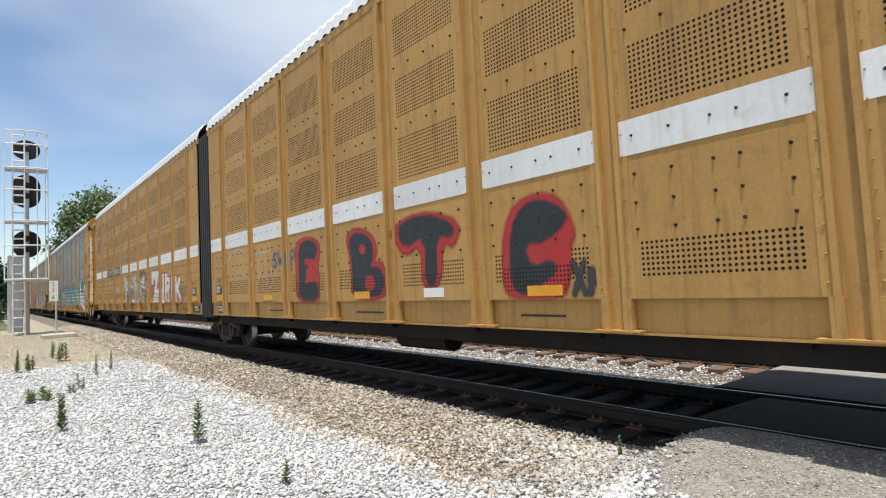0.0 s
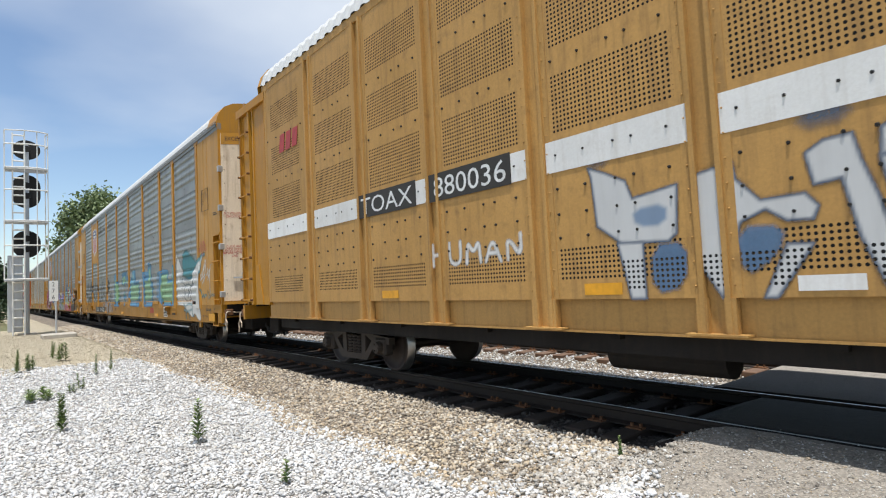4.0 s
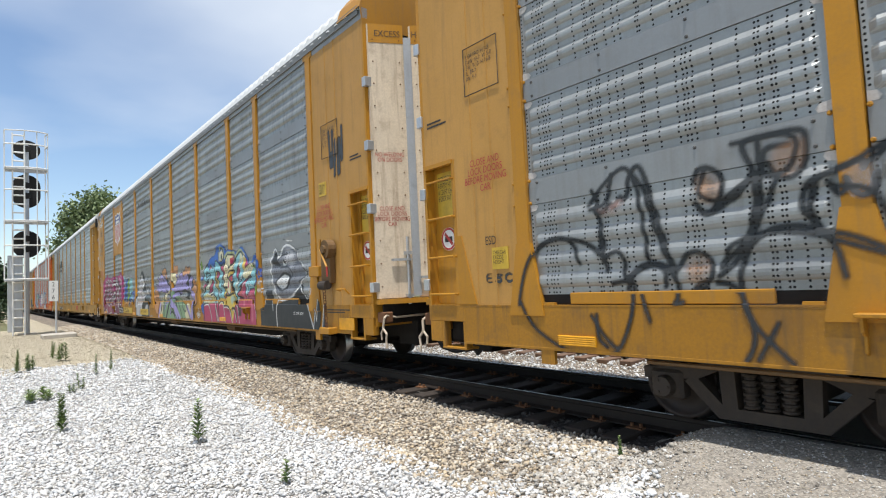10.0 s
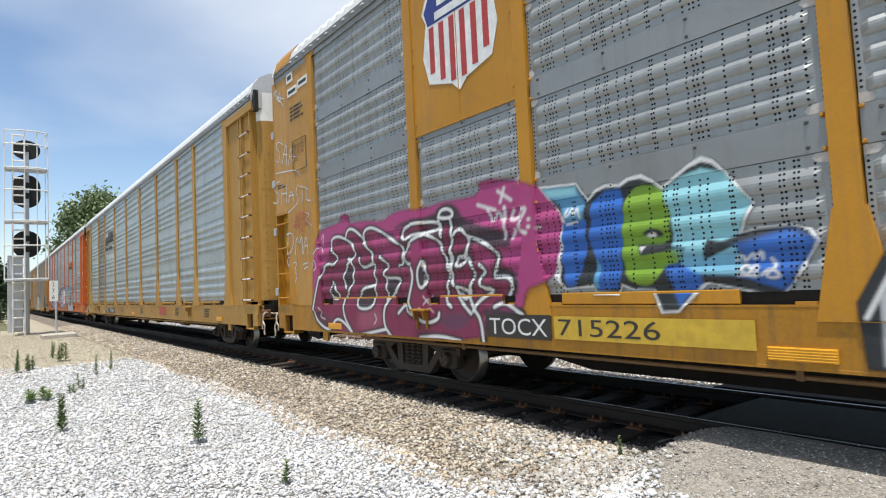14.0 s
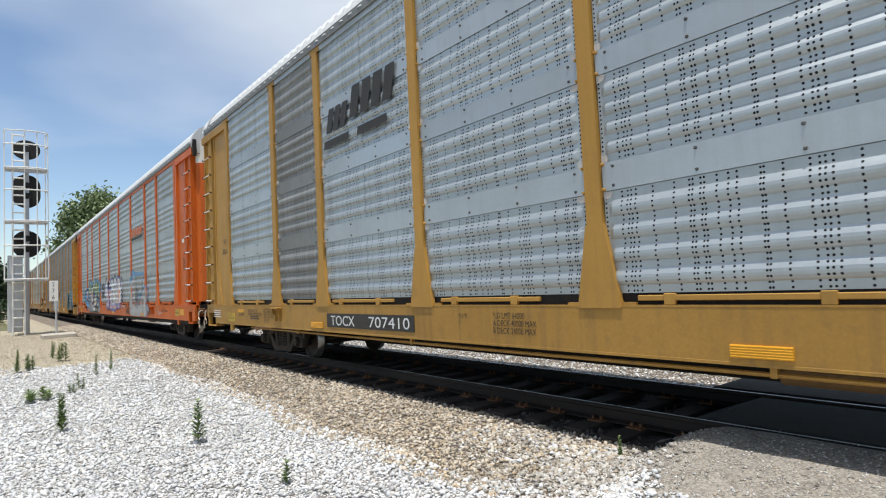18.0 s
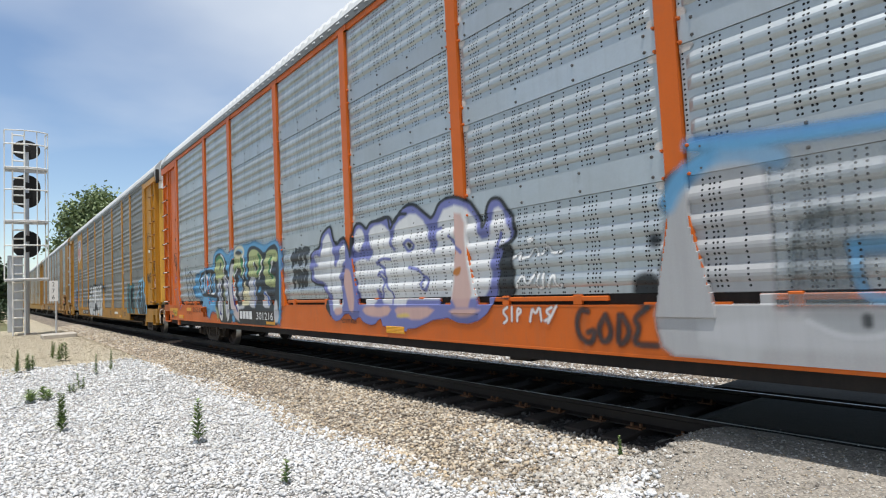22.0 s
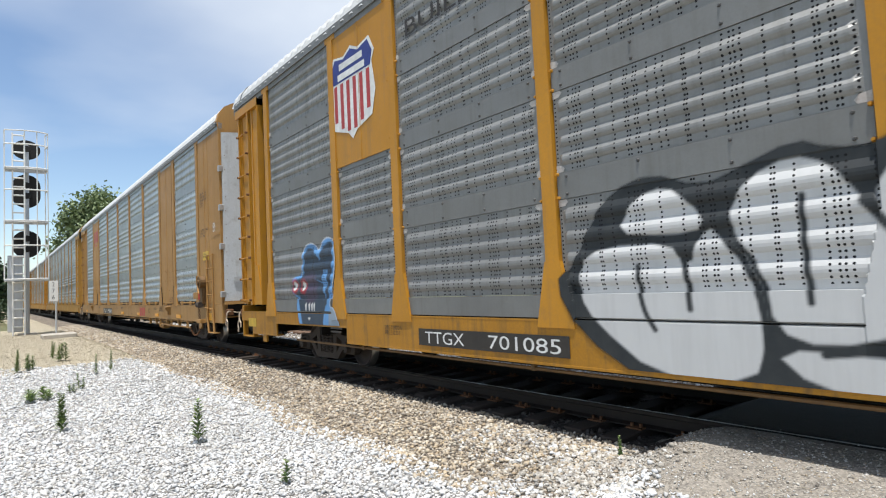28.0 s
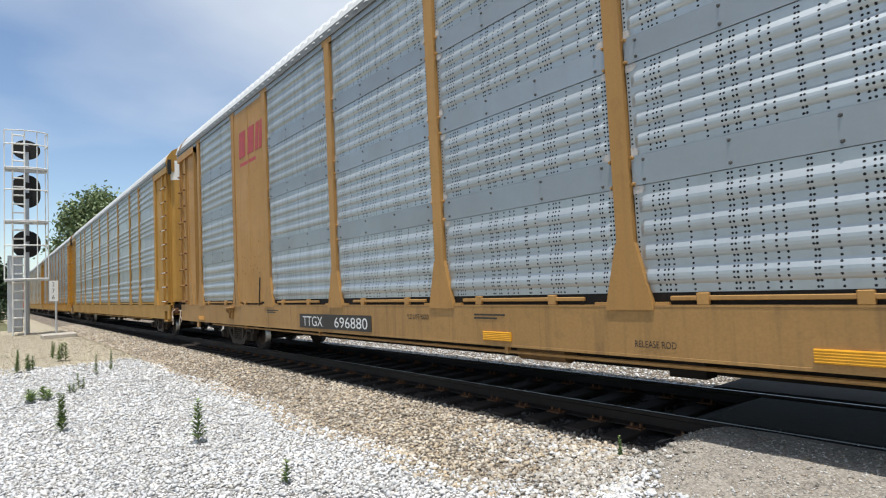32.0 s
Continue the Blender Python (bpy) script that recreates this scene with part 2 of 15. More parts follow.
def gravel_mat(name, cols, scale):
    """Ground of small stones: cells of differing tone with dark joints."""
    m, nt, b = base(name)
    tc = nt.nodes.new("ShaderNodeTexCoord")
    v = nt.nodes.new("ShaderNodeTexVoronoi")
    v.inputs["Scale"].default_value = scale
    nt.links.new(tc.outputs["Object"], v.inputs["Vector"])
    e = nt.nodes.new("ShaderNodeTexVoronoi")
    e.feature = "DISTANCE_TO_EDGE"
    e.inputs["Scale"].default_value = scale
    nt.links.new(tc.outputs["Object"], e.inputs["Vector"])
    sep = nt.nodes.new("ShaderNodeSeparateColor")
    nt.links.new(v.outputs["Color"], sep.inputs[0])
    c = mix_rgb(nt, sep.outputs[0], cols[0], cols[1])
    c = mix_rgb(nt, fmath(nt, "GREATER_THAN", sep.outputs[1], 0.72), c, cols[2])
    patch = noise_fac(nt, tc.outputs["Object"], 0.55, 6, 0.4, 0.7)
    c = mix_rgb(nt, fmath(nt, "MULTIPLY", patch, 0.45), c, cols[2])
    edge = nt.nodes.new("ShaderNodeMapRange")
    edge.inputs[2].default_value = 0.16
    nt.links.new(e.outputs["Distance"], edge.inputs[0])
    c = mix_rgb(nt, edge.outputs[0], shade(cols[2], 0.45), c)
    nt.links.new(c, b.inputs["Base Color"])
    b.inputs["Roughness"].default_value = 0.9
    bump_to(nt, b, edge.outputs[0], 0.9, 0.03)
    return m


def stone_mat(name, cols):
    m, nt, b = base(name)
    g = nt.nodes.new("ShaderNodeNewGeometry")
    r = nt.nodes.new("ShaderNodeValToRGB")
    r.color_ramp.interpolation = "LINEAR"
    els = r.color_ramp.elements
    els[0].position, els[0].color = 0.0, (*cols[0], 1)
    els[1].position, els[1].color = 1.0, (*cols[-1], 1)
    for i, c in enumerate(cols[1:-1]):
        e = els.new((i + 1) / (len(cols) - 1))
        e.color = (*c, 1)
    nt.links.new(g.outputs["Random Per Island"], r.inputs[0])
    tc = nt.nodes.new("ShaderNodeTexCoord")
    f = noise_fac(nt, tc.outputs["Object"], 60.0, 4, 0.35, 0.7)
    big = noise_fac(nt, tc.outputs["Object"], 0.7, 5, 0.42, 0.66)
    c = mix_rgb(nt, fmath(nt, "MULTIPLY", f, 0.3), r.outputs[0], (0.20, 0.175, 0.15))
    c = mix_rgb(nt, fmath(nt, "MULTIPLY", big, 0.35), c, shade(cols[0], 0.9))
    nt.links.new(c, b.inputs["Base Color"])
    b.inputs["Roughness"].default_value = 0.92
    bump_to(nt, b, f, 0.4, 0.01)
    return m


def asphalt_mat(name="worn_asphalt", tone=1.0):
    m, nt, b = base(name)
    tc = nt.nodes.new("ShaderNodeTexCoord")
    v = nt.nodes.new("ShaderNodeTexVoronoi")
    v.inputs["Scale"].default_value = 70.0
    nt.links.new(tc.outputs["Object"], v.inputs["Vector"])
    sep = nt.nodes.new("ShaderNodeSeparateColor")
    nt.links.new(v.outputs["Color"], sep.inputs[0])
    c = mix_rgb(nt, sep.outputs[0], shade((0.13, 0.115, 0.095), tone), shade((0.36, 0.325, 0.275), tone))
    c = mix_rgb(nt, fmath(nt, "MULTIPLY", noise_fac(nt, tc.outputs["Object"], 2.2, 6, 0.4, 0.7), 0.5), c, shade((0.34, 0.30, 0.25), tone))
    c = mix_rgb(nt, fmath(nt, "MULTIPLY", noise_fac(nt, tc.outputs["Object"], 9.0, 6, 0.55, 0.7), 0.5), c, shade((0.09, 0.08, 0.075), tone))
    nt.links.new(c, b.inputs["Base Color"])
    b.inputs["Roughness"].default_value = 0.88
    bump_to(nt, b, fmath(nt, "ADD", v.outputs["Distance"], noise_fac(nt, tc.outputs["Object"], 30, 5)), 0.5, 0.012)
    return m


def leaf_mat(name, dark, light):
    m, nt, b = base(name)
    g = nt.nodes.new("ShaderNodeNewGeometry")
    nt.links.new(mix_rgb(nt, g.outputs["Random Per Island"], dark, light), b.inputs["Base Color"])
    b.inputs["Roughness"].default_value = 0.6
    b.inputs["Subsurface Weight"].default_value = 0.0
    return m


M["verge"] = gravel_mat("white_limestone_bed", ((0.76, 0.75, 0.73), (0.64, 0.63, 0.61), (0.48, 0.45, 0.41)), 22.0)
M["bed"] = gravel_mat("brown_ballast_bed", ((0.34, 0.28, 0.215), (0.44, 0.375, 0.295), (0.20, 0.16, 0.12)), 20.0)
# oil-stained bed, its colour deepened for the shade under the train
M["oily_shaded"] = gravel_mat("oil_black_bed", ((0.05, 0.043, 0.037), (0.08, 0.068, 0.058), (0.03, 0.025, 0.02)), 20.0)
M["pad"] = gravel_mat("tan_crushed_stone", ((0.74, 0.65, 0.47), (0.66, 0.58, 0.42), (0.56, 0.47, 0.33)), 30.0)
M["stones_white"] = stone_mat("white_limestone", [(0.40, 0.39, 0.375), (0.70, 0.705, 0.70), (0.84, 0.84, 0.835), (0.62, 0.58, 0.51), (0.88, 0.88, 0.87), (0.58, 0.59, 0.60), (0.76, 0.765, 0.77)])
M["stones_brown"] = stone_mat("brown_ballast", [(0.16, 0.13, 0.10), (0.56, 0.465, 0.335), (0.42, 0.32, 0.205), (0.62, 0.55, 0.44), (0.24, 0.195, 0.145), (0.70, 0.65, 0.56), (0.60, 0.46, 0.29)])
M["stones_mixed"] = stone_mat("mixed_grey_gravel", [(0.14, 0.125, 0.11), (0.50, 0.46, 0.39), (0.64, 0.62, 0.57), (0.36, 0.29, 0.21), (0.74, 0.72, 0.68), (0.27, 0.245, 0.21), (0.57, 0.53, 0.46)])
# oil-stained stones, also darkened in colour for the train's shade
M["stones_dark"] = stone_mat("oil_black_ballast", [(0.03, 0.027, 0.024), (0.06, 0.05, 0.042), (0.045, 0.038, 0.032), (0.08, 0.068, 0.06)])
M["asphalt"] = asphalt_mat()
# road asphalt darkened in colour to stand in for the train's shade
M["asphalt_shaded"] = asphalt_mat("oil_black_asphalt", 0.10)
M["leaf"] = leaf_mat("tree_leaf", (0.10, 0.15, 0.06), (0.27, 0.32, 0.15))
M["leaf_dark"] = leaf_mat("dark_leaf", (0.015, 0.035, 0.012), (0.05, 0.085, 0.03))
M["weed"] = leaf_mat("weed_leaf", (0.09, 0.15, 0.04), (0.24, 0.31, 0.10))
M["bark"] = plain("bark", (0.10, 0.075, 0.055), 0.9)
M["grass"] = gravel_mat("field_grass", ((0.10, 0.13, 0.04), (0.16, 0.17, 0.06), (0.22, 0.19, 0.10)), 6.0)
M["concrete"] = plain("concrete", (0.42, 0.38, 0.32), 0.9)


# ================= mesh helpers =================
def link(name, me, parent=None, mats=(), label=""):
    ob = new(name, me)
    for mm in mats:
        if mm is not None and len(me.materials) < len(mats):
            me.materials.append(mm)
    if parent is not None:
        ob.parent = parent
    if label:
        ob["label"] = label
    return ob


def part(name, bm, material, parent, label=""):
    """Links a bmesh as one mesh object under a thing or part."""
    me = bpy.data.meshes.new(name)
    bm.to_mesh(me)
    bm.free()
    return link(name, me, parent, (material,), label)


def raw(name, verts, faces, material, parent=None, label="", smooth=False):
    me = bpy.data.meshes.new(name)
    me.from_pydata([tuple(v) for v in verts], [], faces)
    if smooth:
        me.shade_smooth()
    me.update()
    return link(name, me, parent, (material,), label)


def add_box(bm, x0, x1, y0, y1, z0, z1, bevel=0.0):
    r = bmesh.ops.create_cube(bm, size=1.0)
    for v in r["verts"]:
        v.co = Vector(((x0 + x1) / 2 + v.co.x * (x1 - x0), (y0 + y1) / 2 + v.co.y * (y1 - y0), (z0 + z1) / 2 + v.co.z * (z1 - z0)))
    if bevel:
        es = {e for v in r["verts"] for e in v.link_edges}
        bmesh.ops.bevel(bm, geom=list(es), offset=bevel, segments=1, affect="EDGES")
    return bm


def box(name, dims, material, parent, label="", bevel=0.0):
    return part(name, add_box(bmesh.new(), *dims, bevel=bevel), material, parent, label)


def add_rod(bm, a, b, r, seg=8, r2=None):
    a, b = Vector(a), Vector(b)
    d = b - a
    m = Matrix.Translation((a + b) / 2) @ d.to_track_quat("Z", "Y").to_matrix().to_4x4()
    bmesh.ops.create_cone(bm, cap_ends=True, segments=seg, radius1=r, radius2=r if r2 is None else r2, depth=d.length, matrix=m)
    return bm


def add_tube(bm, pts, r, seg=6):
    for a, b in zip(pts, pts[1:]):
        add_rod(bm, a, b, r, seg)
    return bm


def rod(name, a, b, r, material, parent, label="", seg=8):
    return part(name, add_rod(bmesh.new(), a, b, r, seg), material, parent, label)


def tube(name, pts, r, material, parent, label="", seg=6):
    return part(name, add_tube(bmesh.new(), pts, r, seg), material, parent, label)


def prism(name, outline, y0, y1, material, parent, label=""):
    """An outline in x, z carried from y0 to y1."""
    n = len(outline)
    verts = [(x, y0, z) for x, z in outline] + [(x, y1, z) for x, z in outline]
    faces = [list(range(n)), list(range(2 * n - 1, n - 1, -1))] + [[i, n + i, n + (i + 1) % n, (i + 1) % n] for i in range(n)]
    me = bpy.data.meshes.new(name)
    me.from_pydata(verts, [], faces)
    bm = bmesh.new()
    bm.from_mesh(me)
    bmesh.ops.recalc_face_normals(bm, faces=bm.faces)
    bm.to_mesh(me)
    bm.free()
    return link(name, me, parent, (material,), label)


TEXT_CACHE = {}


def lettering(text, x, z, h, material, parent, y=-1.512, face="side", width=0.0, align="LEFT", name="lettering", label=""):
    """Flat painted characters; face: side (towards -y) or end (towards +x)."""
    key = (text, align)
    if key not in TEXT_CACHE:
        cu = bpy.data.curves.new("text", "FONT")
        cu.body, cu.size, cu.align_x, cu.extrude, cu.space_line = text, 1.0, align, 0.0, 0.85
        cu.resolution_u = 3
        tmp = new("text_source", cu)
        dg = bpy.context.evaluated_depsgraph_get()
        TEXT_CACHE[key] = bpy.data.meshes.new_from_object(tmp.evaluated_get(dg))
        bpy.data.objects.remove(tmp)
    me = TEXT_CACHE[key].copy()
    k = h / 0.70
    w = max(v.co.x for v in me.vertices) - min(v.co.x for v in me.vertices)
    kx = 0.76 * k if not width else width / max(w, 1e-6)
    for v in me.vertices:
        u, t = v.co.x * kx, v.co.y * k
        v.co = (u, 0.0, t) if face == "side" else (0.0, u, t)
    if face == "end":
        me.flip_normals()
        for v in me.vertices:
            pass
    me.materials.clear()
    me.materials.append(material)
    ob = new(name, me)
    ob.parent = parent
    ob.location = (x, y, z)
    ob["label"] = label or "painted lettering"
    return ob


def bars(n, x, z, w, h, material, parent, y=-1.511, name="small_print", face="side"):
    """Writing too small to read: n plain bars, one under the other."""
    bm = bmesh.new()
    pitch = h / n
    rnd = random.Random(int(abs(x) * 100) + n)
    for i in range(n):
        ww = w * rnd.uniform(0.65, 1.0)
        z1 = z + h - i * pitch
        z0 = z1 - pitch * 0.5
        if face == "side":
            vs = [bm.verts.new(c) for c in ((x, y, z0), (x + ww, y, z0), (x + ww, y, z1), (x, y, z1))]
        else:
            vs = [bm.verts.new(c) for c in ((x, y, z0), (x, y + ww, z0), (x, y + ww, z1), (x, y, z1))]
        bm.faces.new(vs)
    return part(name, bm, material, parent, "small painted print")

# ================= ground, tracks, crossing =================
Y_TRACK, Y_SECOND = 6.03, 10.3
HALF_GAUGE = 0.742


def ramp01(a, b, v):
    t = max(0.0, min(1.0, (v - a) / (b - a)))
    return t * t * (3 - 2 * t)


def ground_z(x, y):
    rise = 0.45 * ramp01(-9.0, -17.5, x) * (1 - ramp01(2.3, 3.5, y)) * (1 - ramp01(-60, -120, x))
    z = -0.30 + rise
    z += (0.085 - 0.9 * rise) * ramp01(3.0, 4.35, y) + 0.075 * ramp01(6.8, 7.2, y)
    z -= 0.03 * ramp01(4.9, 5.4, y) * (1 - ramp01(6.7, 7.3, y))
    z -= 0.17 * ramp01(7.1, 7.7, y) * (1 - ramp01(8.6, 9.2, y))
    z -= 0.075 * ramp01(8.7, 9.1, y)
    z -= 0.35 * ramp01(11.8, 14.0, y)
    z += 0.015 * noise.noise(Vector((x * 0.9, y * 0.9, 3.0))) * (1 if y < 4.4 else 0.3)
    return z


def build_ground():
    xs = [-1800, -900, -450, -250, -160, -120, -90, -75] + [-60 + 1.0 * i for i in range(36)] + [-24 + 0.3 * i for i in range(84)] + [1.5 + 1.5 * i for i in range(10)] + [25, 50, 120, 400, 1800]
    ys = [-1800, -700, -300, -120, -60, -30, -15, -8, -4, -2] + [-1 + 0.2 * i for i in range(80)] + [15.5, 17, 20, 26, 36, 60, 120, 300, 700, 1800]
    verts = [(x, y, ground_z(x, y)) for x in xs for y in ys]
    ny = len(ys)
    faces, slots = [], []
    for i in range(len(xs) - 1):
        for j in range(ny - 1):
            faces.append((i * ny + j, (i + 1) * ny + j, (i + 1) * ny + j + 1, i * ny + j + 1))
            cx, cy = (xs[i] + xs[i + 1]) / 2, (ys[j] + ys[j + 1]) / 2
            edge = -14.6 + 0.9 * noise.noise(Vector((cx * 0.6, cy * 0.8, 0)))
            if cy > 14.5 or cy < -9 or (cx < -34 and cy < 0.9):
                slots.append(3)
            # strip under the train gets the bed with shade in its colour
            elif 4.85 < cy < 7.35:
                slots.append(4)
            elif cy > 3.15:
                slots.append(1)
            elif cx < edge and cy < 2.9:
                slots.append(2)
            else:
                slots.append(0)
    me = bpy.data.meshes.new("ground")
    me.from_pydata(verts, [], faces)
    for k in ("verge", "bed", "pad", "grass", "oily_shaded"):
        me.materials.append(M[k])
    me.polygons.foreach_set("material_index", slots)
    me.shade_smooth()
    return tagged(new("ground", me), "white limestone gravel verge beside brown track ballast", "ground", kind="structure")


build_ground()


def build_track(yc, name, label, x0, x1, near_ties, wood):
    t = tagged(new(name), label, "railway track", kind="structure")
    prof = [(-0.036, 0.0), (0.036, 0.0), (0.036, -0.035), (0.010, -0.05), (0.010, -0.135), (0.070, -0.155), (0.070, -0.17), (-0.070, -0.17), (-0.070, -0.155), (-0.010, -0.135), (-0.010, -0.05), (-0.036, -0.035)]
    for side in (-1, 1):
        yy = yc + side * HALF_GAUGE
        n = len(prof)
        verts = [(x, yy + a, b) for x in (x0, x1) for a, b in prof]
        r = raw("rail", verts, [(i, (i + 1) % n, n + (i + 1) % n, n + i) for i in range(1, n)], M["rail"], t, "rusty steel rail")
        raw("railhead", [(x, yy + a, 0.001) for x in (x0, x1) for a in (-0.010, 0.016)], [(0, 2, 3, 1)], M["railhead"], r, "polished running surface")
    tie = bpy.data.meshes.new("tie")
    bm = add_box(bmesh.new(), -0.115, 0.115, -1.3, 1.3, -0.34, -0.165, 0.012)
    bm.to_mesh(tie)
    bm.free()
    tie.materials.append(wood)
    plate = bpy.data.meshes.new("tie_plate")
    bm = add_box(bmesh.new(), -0.09, 0.09, -0.16, 0.16, -0.165, -0.150)
    for dx in (-0.05, 0.05):
        for dy in (-0.10, 0.10):
            add_box(bm, dx - 0.012, dx + 0.012, dy - 0.014, dy + 0.014, -0.15, -0.115)
    bm.to_mesh(plate)
    bm.free()
    plate.materials.append(M["rust"])
    rnd = random.Random(int(yc * 10))
    x = 3.0
    k = 0
    far = bmesh.new()
    while x > -190:
        if k < near_ties:
            o = link("tie", tie, t)
            o.location = (x + rnd.uniform(-0.03, 0.03), yc + rnd.uniform(-0.04, 0.04), rnd.uniform(-0.008, 0.008))
            o.rotation_euler = (0, 0, rnd.uniform(-0.012, 0.012))
            if k < 40:
                for s in (-1, 1):
                    p = link("tie_plate", plate, o)
                    p.location = (0, s * HALF_GAUGE + yc - o.location.y, 0)
        else:
            add_box(far, x - 0.115, x + 0.115, yc - 1.3, yc + 1.3, -0.34, -0.165)
        x -= 0.535
        k += 1
    me = bpy.data.meshes.new("far_ties")
    far.to_mesh(me)
    far.free()
    tagged(link("far_ties", me, t, (wood,)), kind="stuff")
    return t


build_track(Y_TRACK, "track_1", "main line of rusty rails on dark wooden ties", -900, 150, 70, M["tie"])
build_track(Y_SECOND, "track_2", "second line of rails on weathered wooden ties", -900, 150, 60, M["tie_brown"])


def slab(name, xs, ys, height, material, label, thick=0.35):
    """A road slab: a grid of tops and a skirt down into the ground."""
    ny = len(ys)
    verts = [(x, y, height(x, y)) for x in xs for y in ys]
    faces = [(i * ny + j, (i + 1) * ny + j, (i + 1) * ny + j + 1, i * ny + j + 1) for i in range(len(xs) - 1) for j in range(ny - 1)]
    n = len(verts)
    verts += [(x, y, z - thick) for x, y, z in verts]
    ring = [i * ny for i in range(len(xs))] + [(len(xs) - 1) * ny + j for j in range(1, ny)] + [i * ny + ny - 1 for i in range(len(xs) - 2, -1, -1)] + [j for j in range(ny - 2, 0, -1)]
    for a, b in zip(ring, ring[1:] + ring[:1]):
        faces.append((a, n + a, n + b, b))
    o = raw(name, verts, faces, material)
    return tagged(o, label, "road", kind="structure")


def near_top(x, y):
    z = 0.004 - 0.25 * ramp01(4.75, 2.7, y) - 0.012 * max(0.0, 3.0 - y)
    z -= 0.32 * ramp01(-2.45, -3.3, x) * (1.0 if y < 5.0 else 0.8)
    return z + 0.012 * noise.noise(Vector((x * 1.7, y * 1.7, 0))) + 0.004 * noise.noise(Vector((x * 7, y * 7, 2)))


def far_top(x, y):
    z = 0.006 - 0.3 * ramp01(-3.35, -4.1, x) - 0.35 * ramp01(12.4, 16, y)
    return z + 0.008 * noise.noise(Vector((x * 1.5, y * 1.5, 5)))


slab("road_near", [-3.6 + 0.12 * i for i in range(30)] + [0.2 + 0.6 * i for i in range(16)], [2.55 + 0.12 * i for i in range(22)] + [5.20], near_top, M["asphalt"], "worn grey asphalt apron of the crossing")
slab("road_between", [-3.3 + 0.5 * i for i in range(25)], [5.42, 5.8, 6.3, 6.64], lambda x, y: -0.012 - 0.2 * ramp01(-2.9, -3.3, x), M["asphalt_shaded"], "asphalt filling between the rails, darkened as train shade", 0.25)
# dark slab ends where the train's shade would, painting that shade on the road
slab("road_middle", [-4.2 + 0.15 * i for i in range(14)] + [-2.0 + 0.8 * i for i in range(15)], [6.90, 7.3, 7.7, 8.1, 8.45], far_top, M["asphalt_shaded"], "asphalt beside the far rail, darkened as train shade", 0.3)
slab("road_far", [-4.2 + 0.15 * i for i in range(14)] + [-2.0 + 0.8 * i for i in range(15)], [8.45, 8.75, 9.05, 9.3], far_top, M["asphalt"], "pale asphalt between the two tracks", 0.3)
slab("road_beyond", [-4.2 + 0.3 * i for i in range(8)] + [-1.8 + 0.8 * i for i in range(15)], [11.3, 12.4, 13.5, 16, 20, 30, 45], far_top, M["asphalt"], "pale asphalt road beyond the tracks", 0.3)


# ---- loose stones ----
def stones(name, material, label, spots, seed, sub):
    """One mesh of many angular stones; spots: x, y, z, size arrays."""
    rng = np.random.default_rng(seed)
    shapes = []
    for k in range(14):
        bm = bmesh.new()
        p = rng.normal(size=(10 if sub else 7, 3))
        p *= (rng.uniform(0.85, 1.25, (len(p), 1)) / np.linalg.norm(p, axis=1)[:, None])
        for q in p * rng.uniform(0.6, 1.15, 3):
            bm.verts.new(q)
        hull = bmesh.ops.convex_hull(bm, input=bm.verts)
        bmesh.ops.delete(bm, geom=[v for v in hull["geom_interior"] if isinstance(v, bmesh.types.BMVert)], context="VERTS")
        bm.verts.index_update()
        bm.verts.ensure_lookup_table()
        co = np.array([v.co[:] for v in bm.verts])
        bmesh.ops.triangulate(bm, faces=bm.faces)
        shapes.append((co, np.array([[v.index for v in f.verts] for f in bm.faces])))
        bm.free()
    X, Y, Z, S = spots
    V, T, off = [], [], 0
    kinds = rng.integers(0, 14, len(X))
    for k in range(14):
        sel = np.where(kinds == k)[0]
        co, tri = shapes[k]
        q = rng.normal(size=(len(sel), 4))
        q /= np.linalg.norm(q, axis=1)[:, None]
        a, b, c, d = q.T
        R = np.stack([np.stack([1 - 2 * (c * c + d * d), 2 * (b * c - a * d), 2 * (b * d + a * c)], -1), np.stack([2 * (b * c + a * d), 1 - 2 * (b * b + d * d), 2 * (c * d - a * b)], -1), np.stack([2 * (b * d - a * c), 2 * (c * d + a * b), 1 - 2 * (b * b + c * c)], -1)], -2)
        p = np.einsum("nij,vj->nvi", R, co) * S[sel, None, None]
        p[..., 2] *= 0.8
        p += np.stack([X[sel], Y[sel], Z[sel]], -1)[:, None, :]
        V.append(p.reshape(-1, 3))
        T.append((tri[None] + (np.arange(len(sel)) * len(co))[:, None, None]).reshape(-1, 3) + off)
        off += len(sel) * len(co)
    V, T = np.concatenate(V), np.concatenate(T)
    me = bpy.data.meshes.new(name)
    me.vertices.add(len(V))
    me.vertices.foreach_set("co", V.ravel())
    me.loops.add(T.size)
    me.loops.foreach_set("vertex_index", T.ravel())
    me.polygons.add(len(T))
    me.polygons.foreach_set("loop_start", np.arange(len(T)) * 3)
    me.update(calc_edges=True)
    me.materials.append(material)
    return tagged(new(name, me), label, "gravel", kind="stuff")


def scatter(zones, seed):
    rng = np.random.default_rng(seed)
    out = []
    for x0, x1, y0, y1, per, s0, s1, keep in zones:
        n = int((x1 - x0) * (y1 - y0) * per)
        x, y = rng.uniform(x0, x1, n), rng.uniform(y0, y1, n)
        s = s0 + (s1 - s0) * rng.random(n) ** 1.8
        ok = np.array([keep(a, b) for a, b in zip(x, y)], bool)
        x, y, s = x[ok], y[ok], s[ok]
        z = np.array([ground_z(a, b) for a, b in zip(x, y)]) + s * 0.25
        out.append(np.stack([x, y, z, s]))
    return np.concatenate(out, 1)


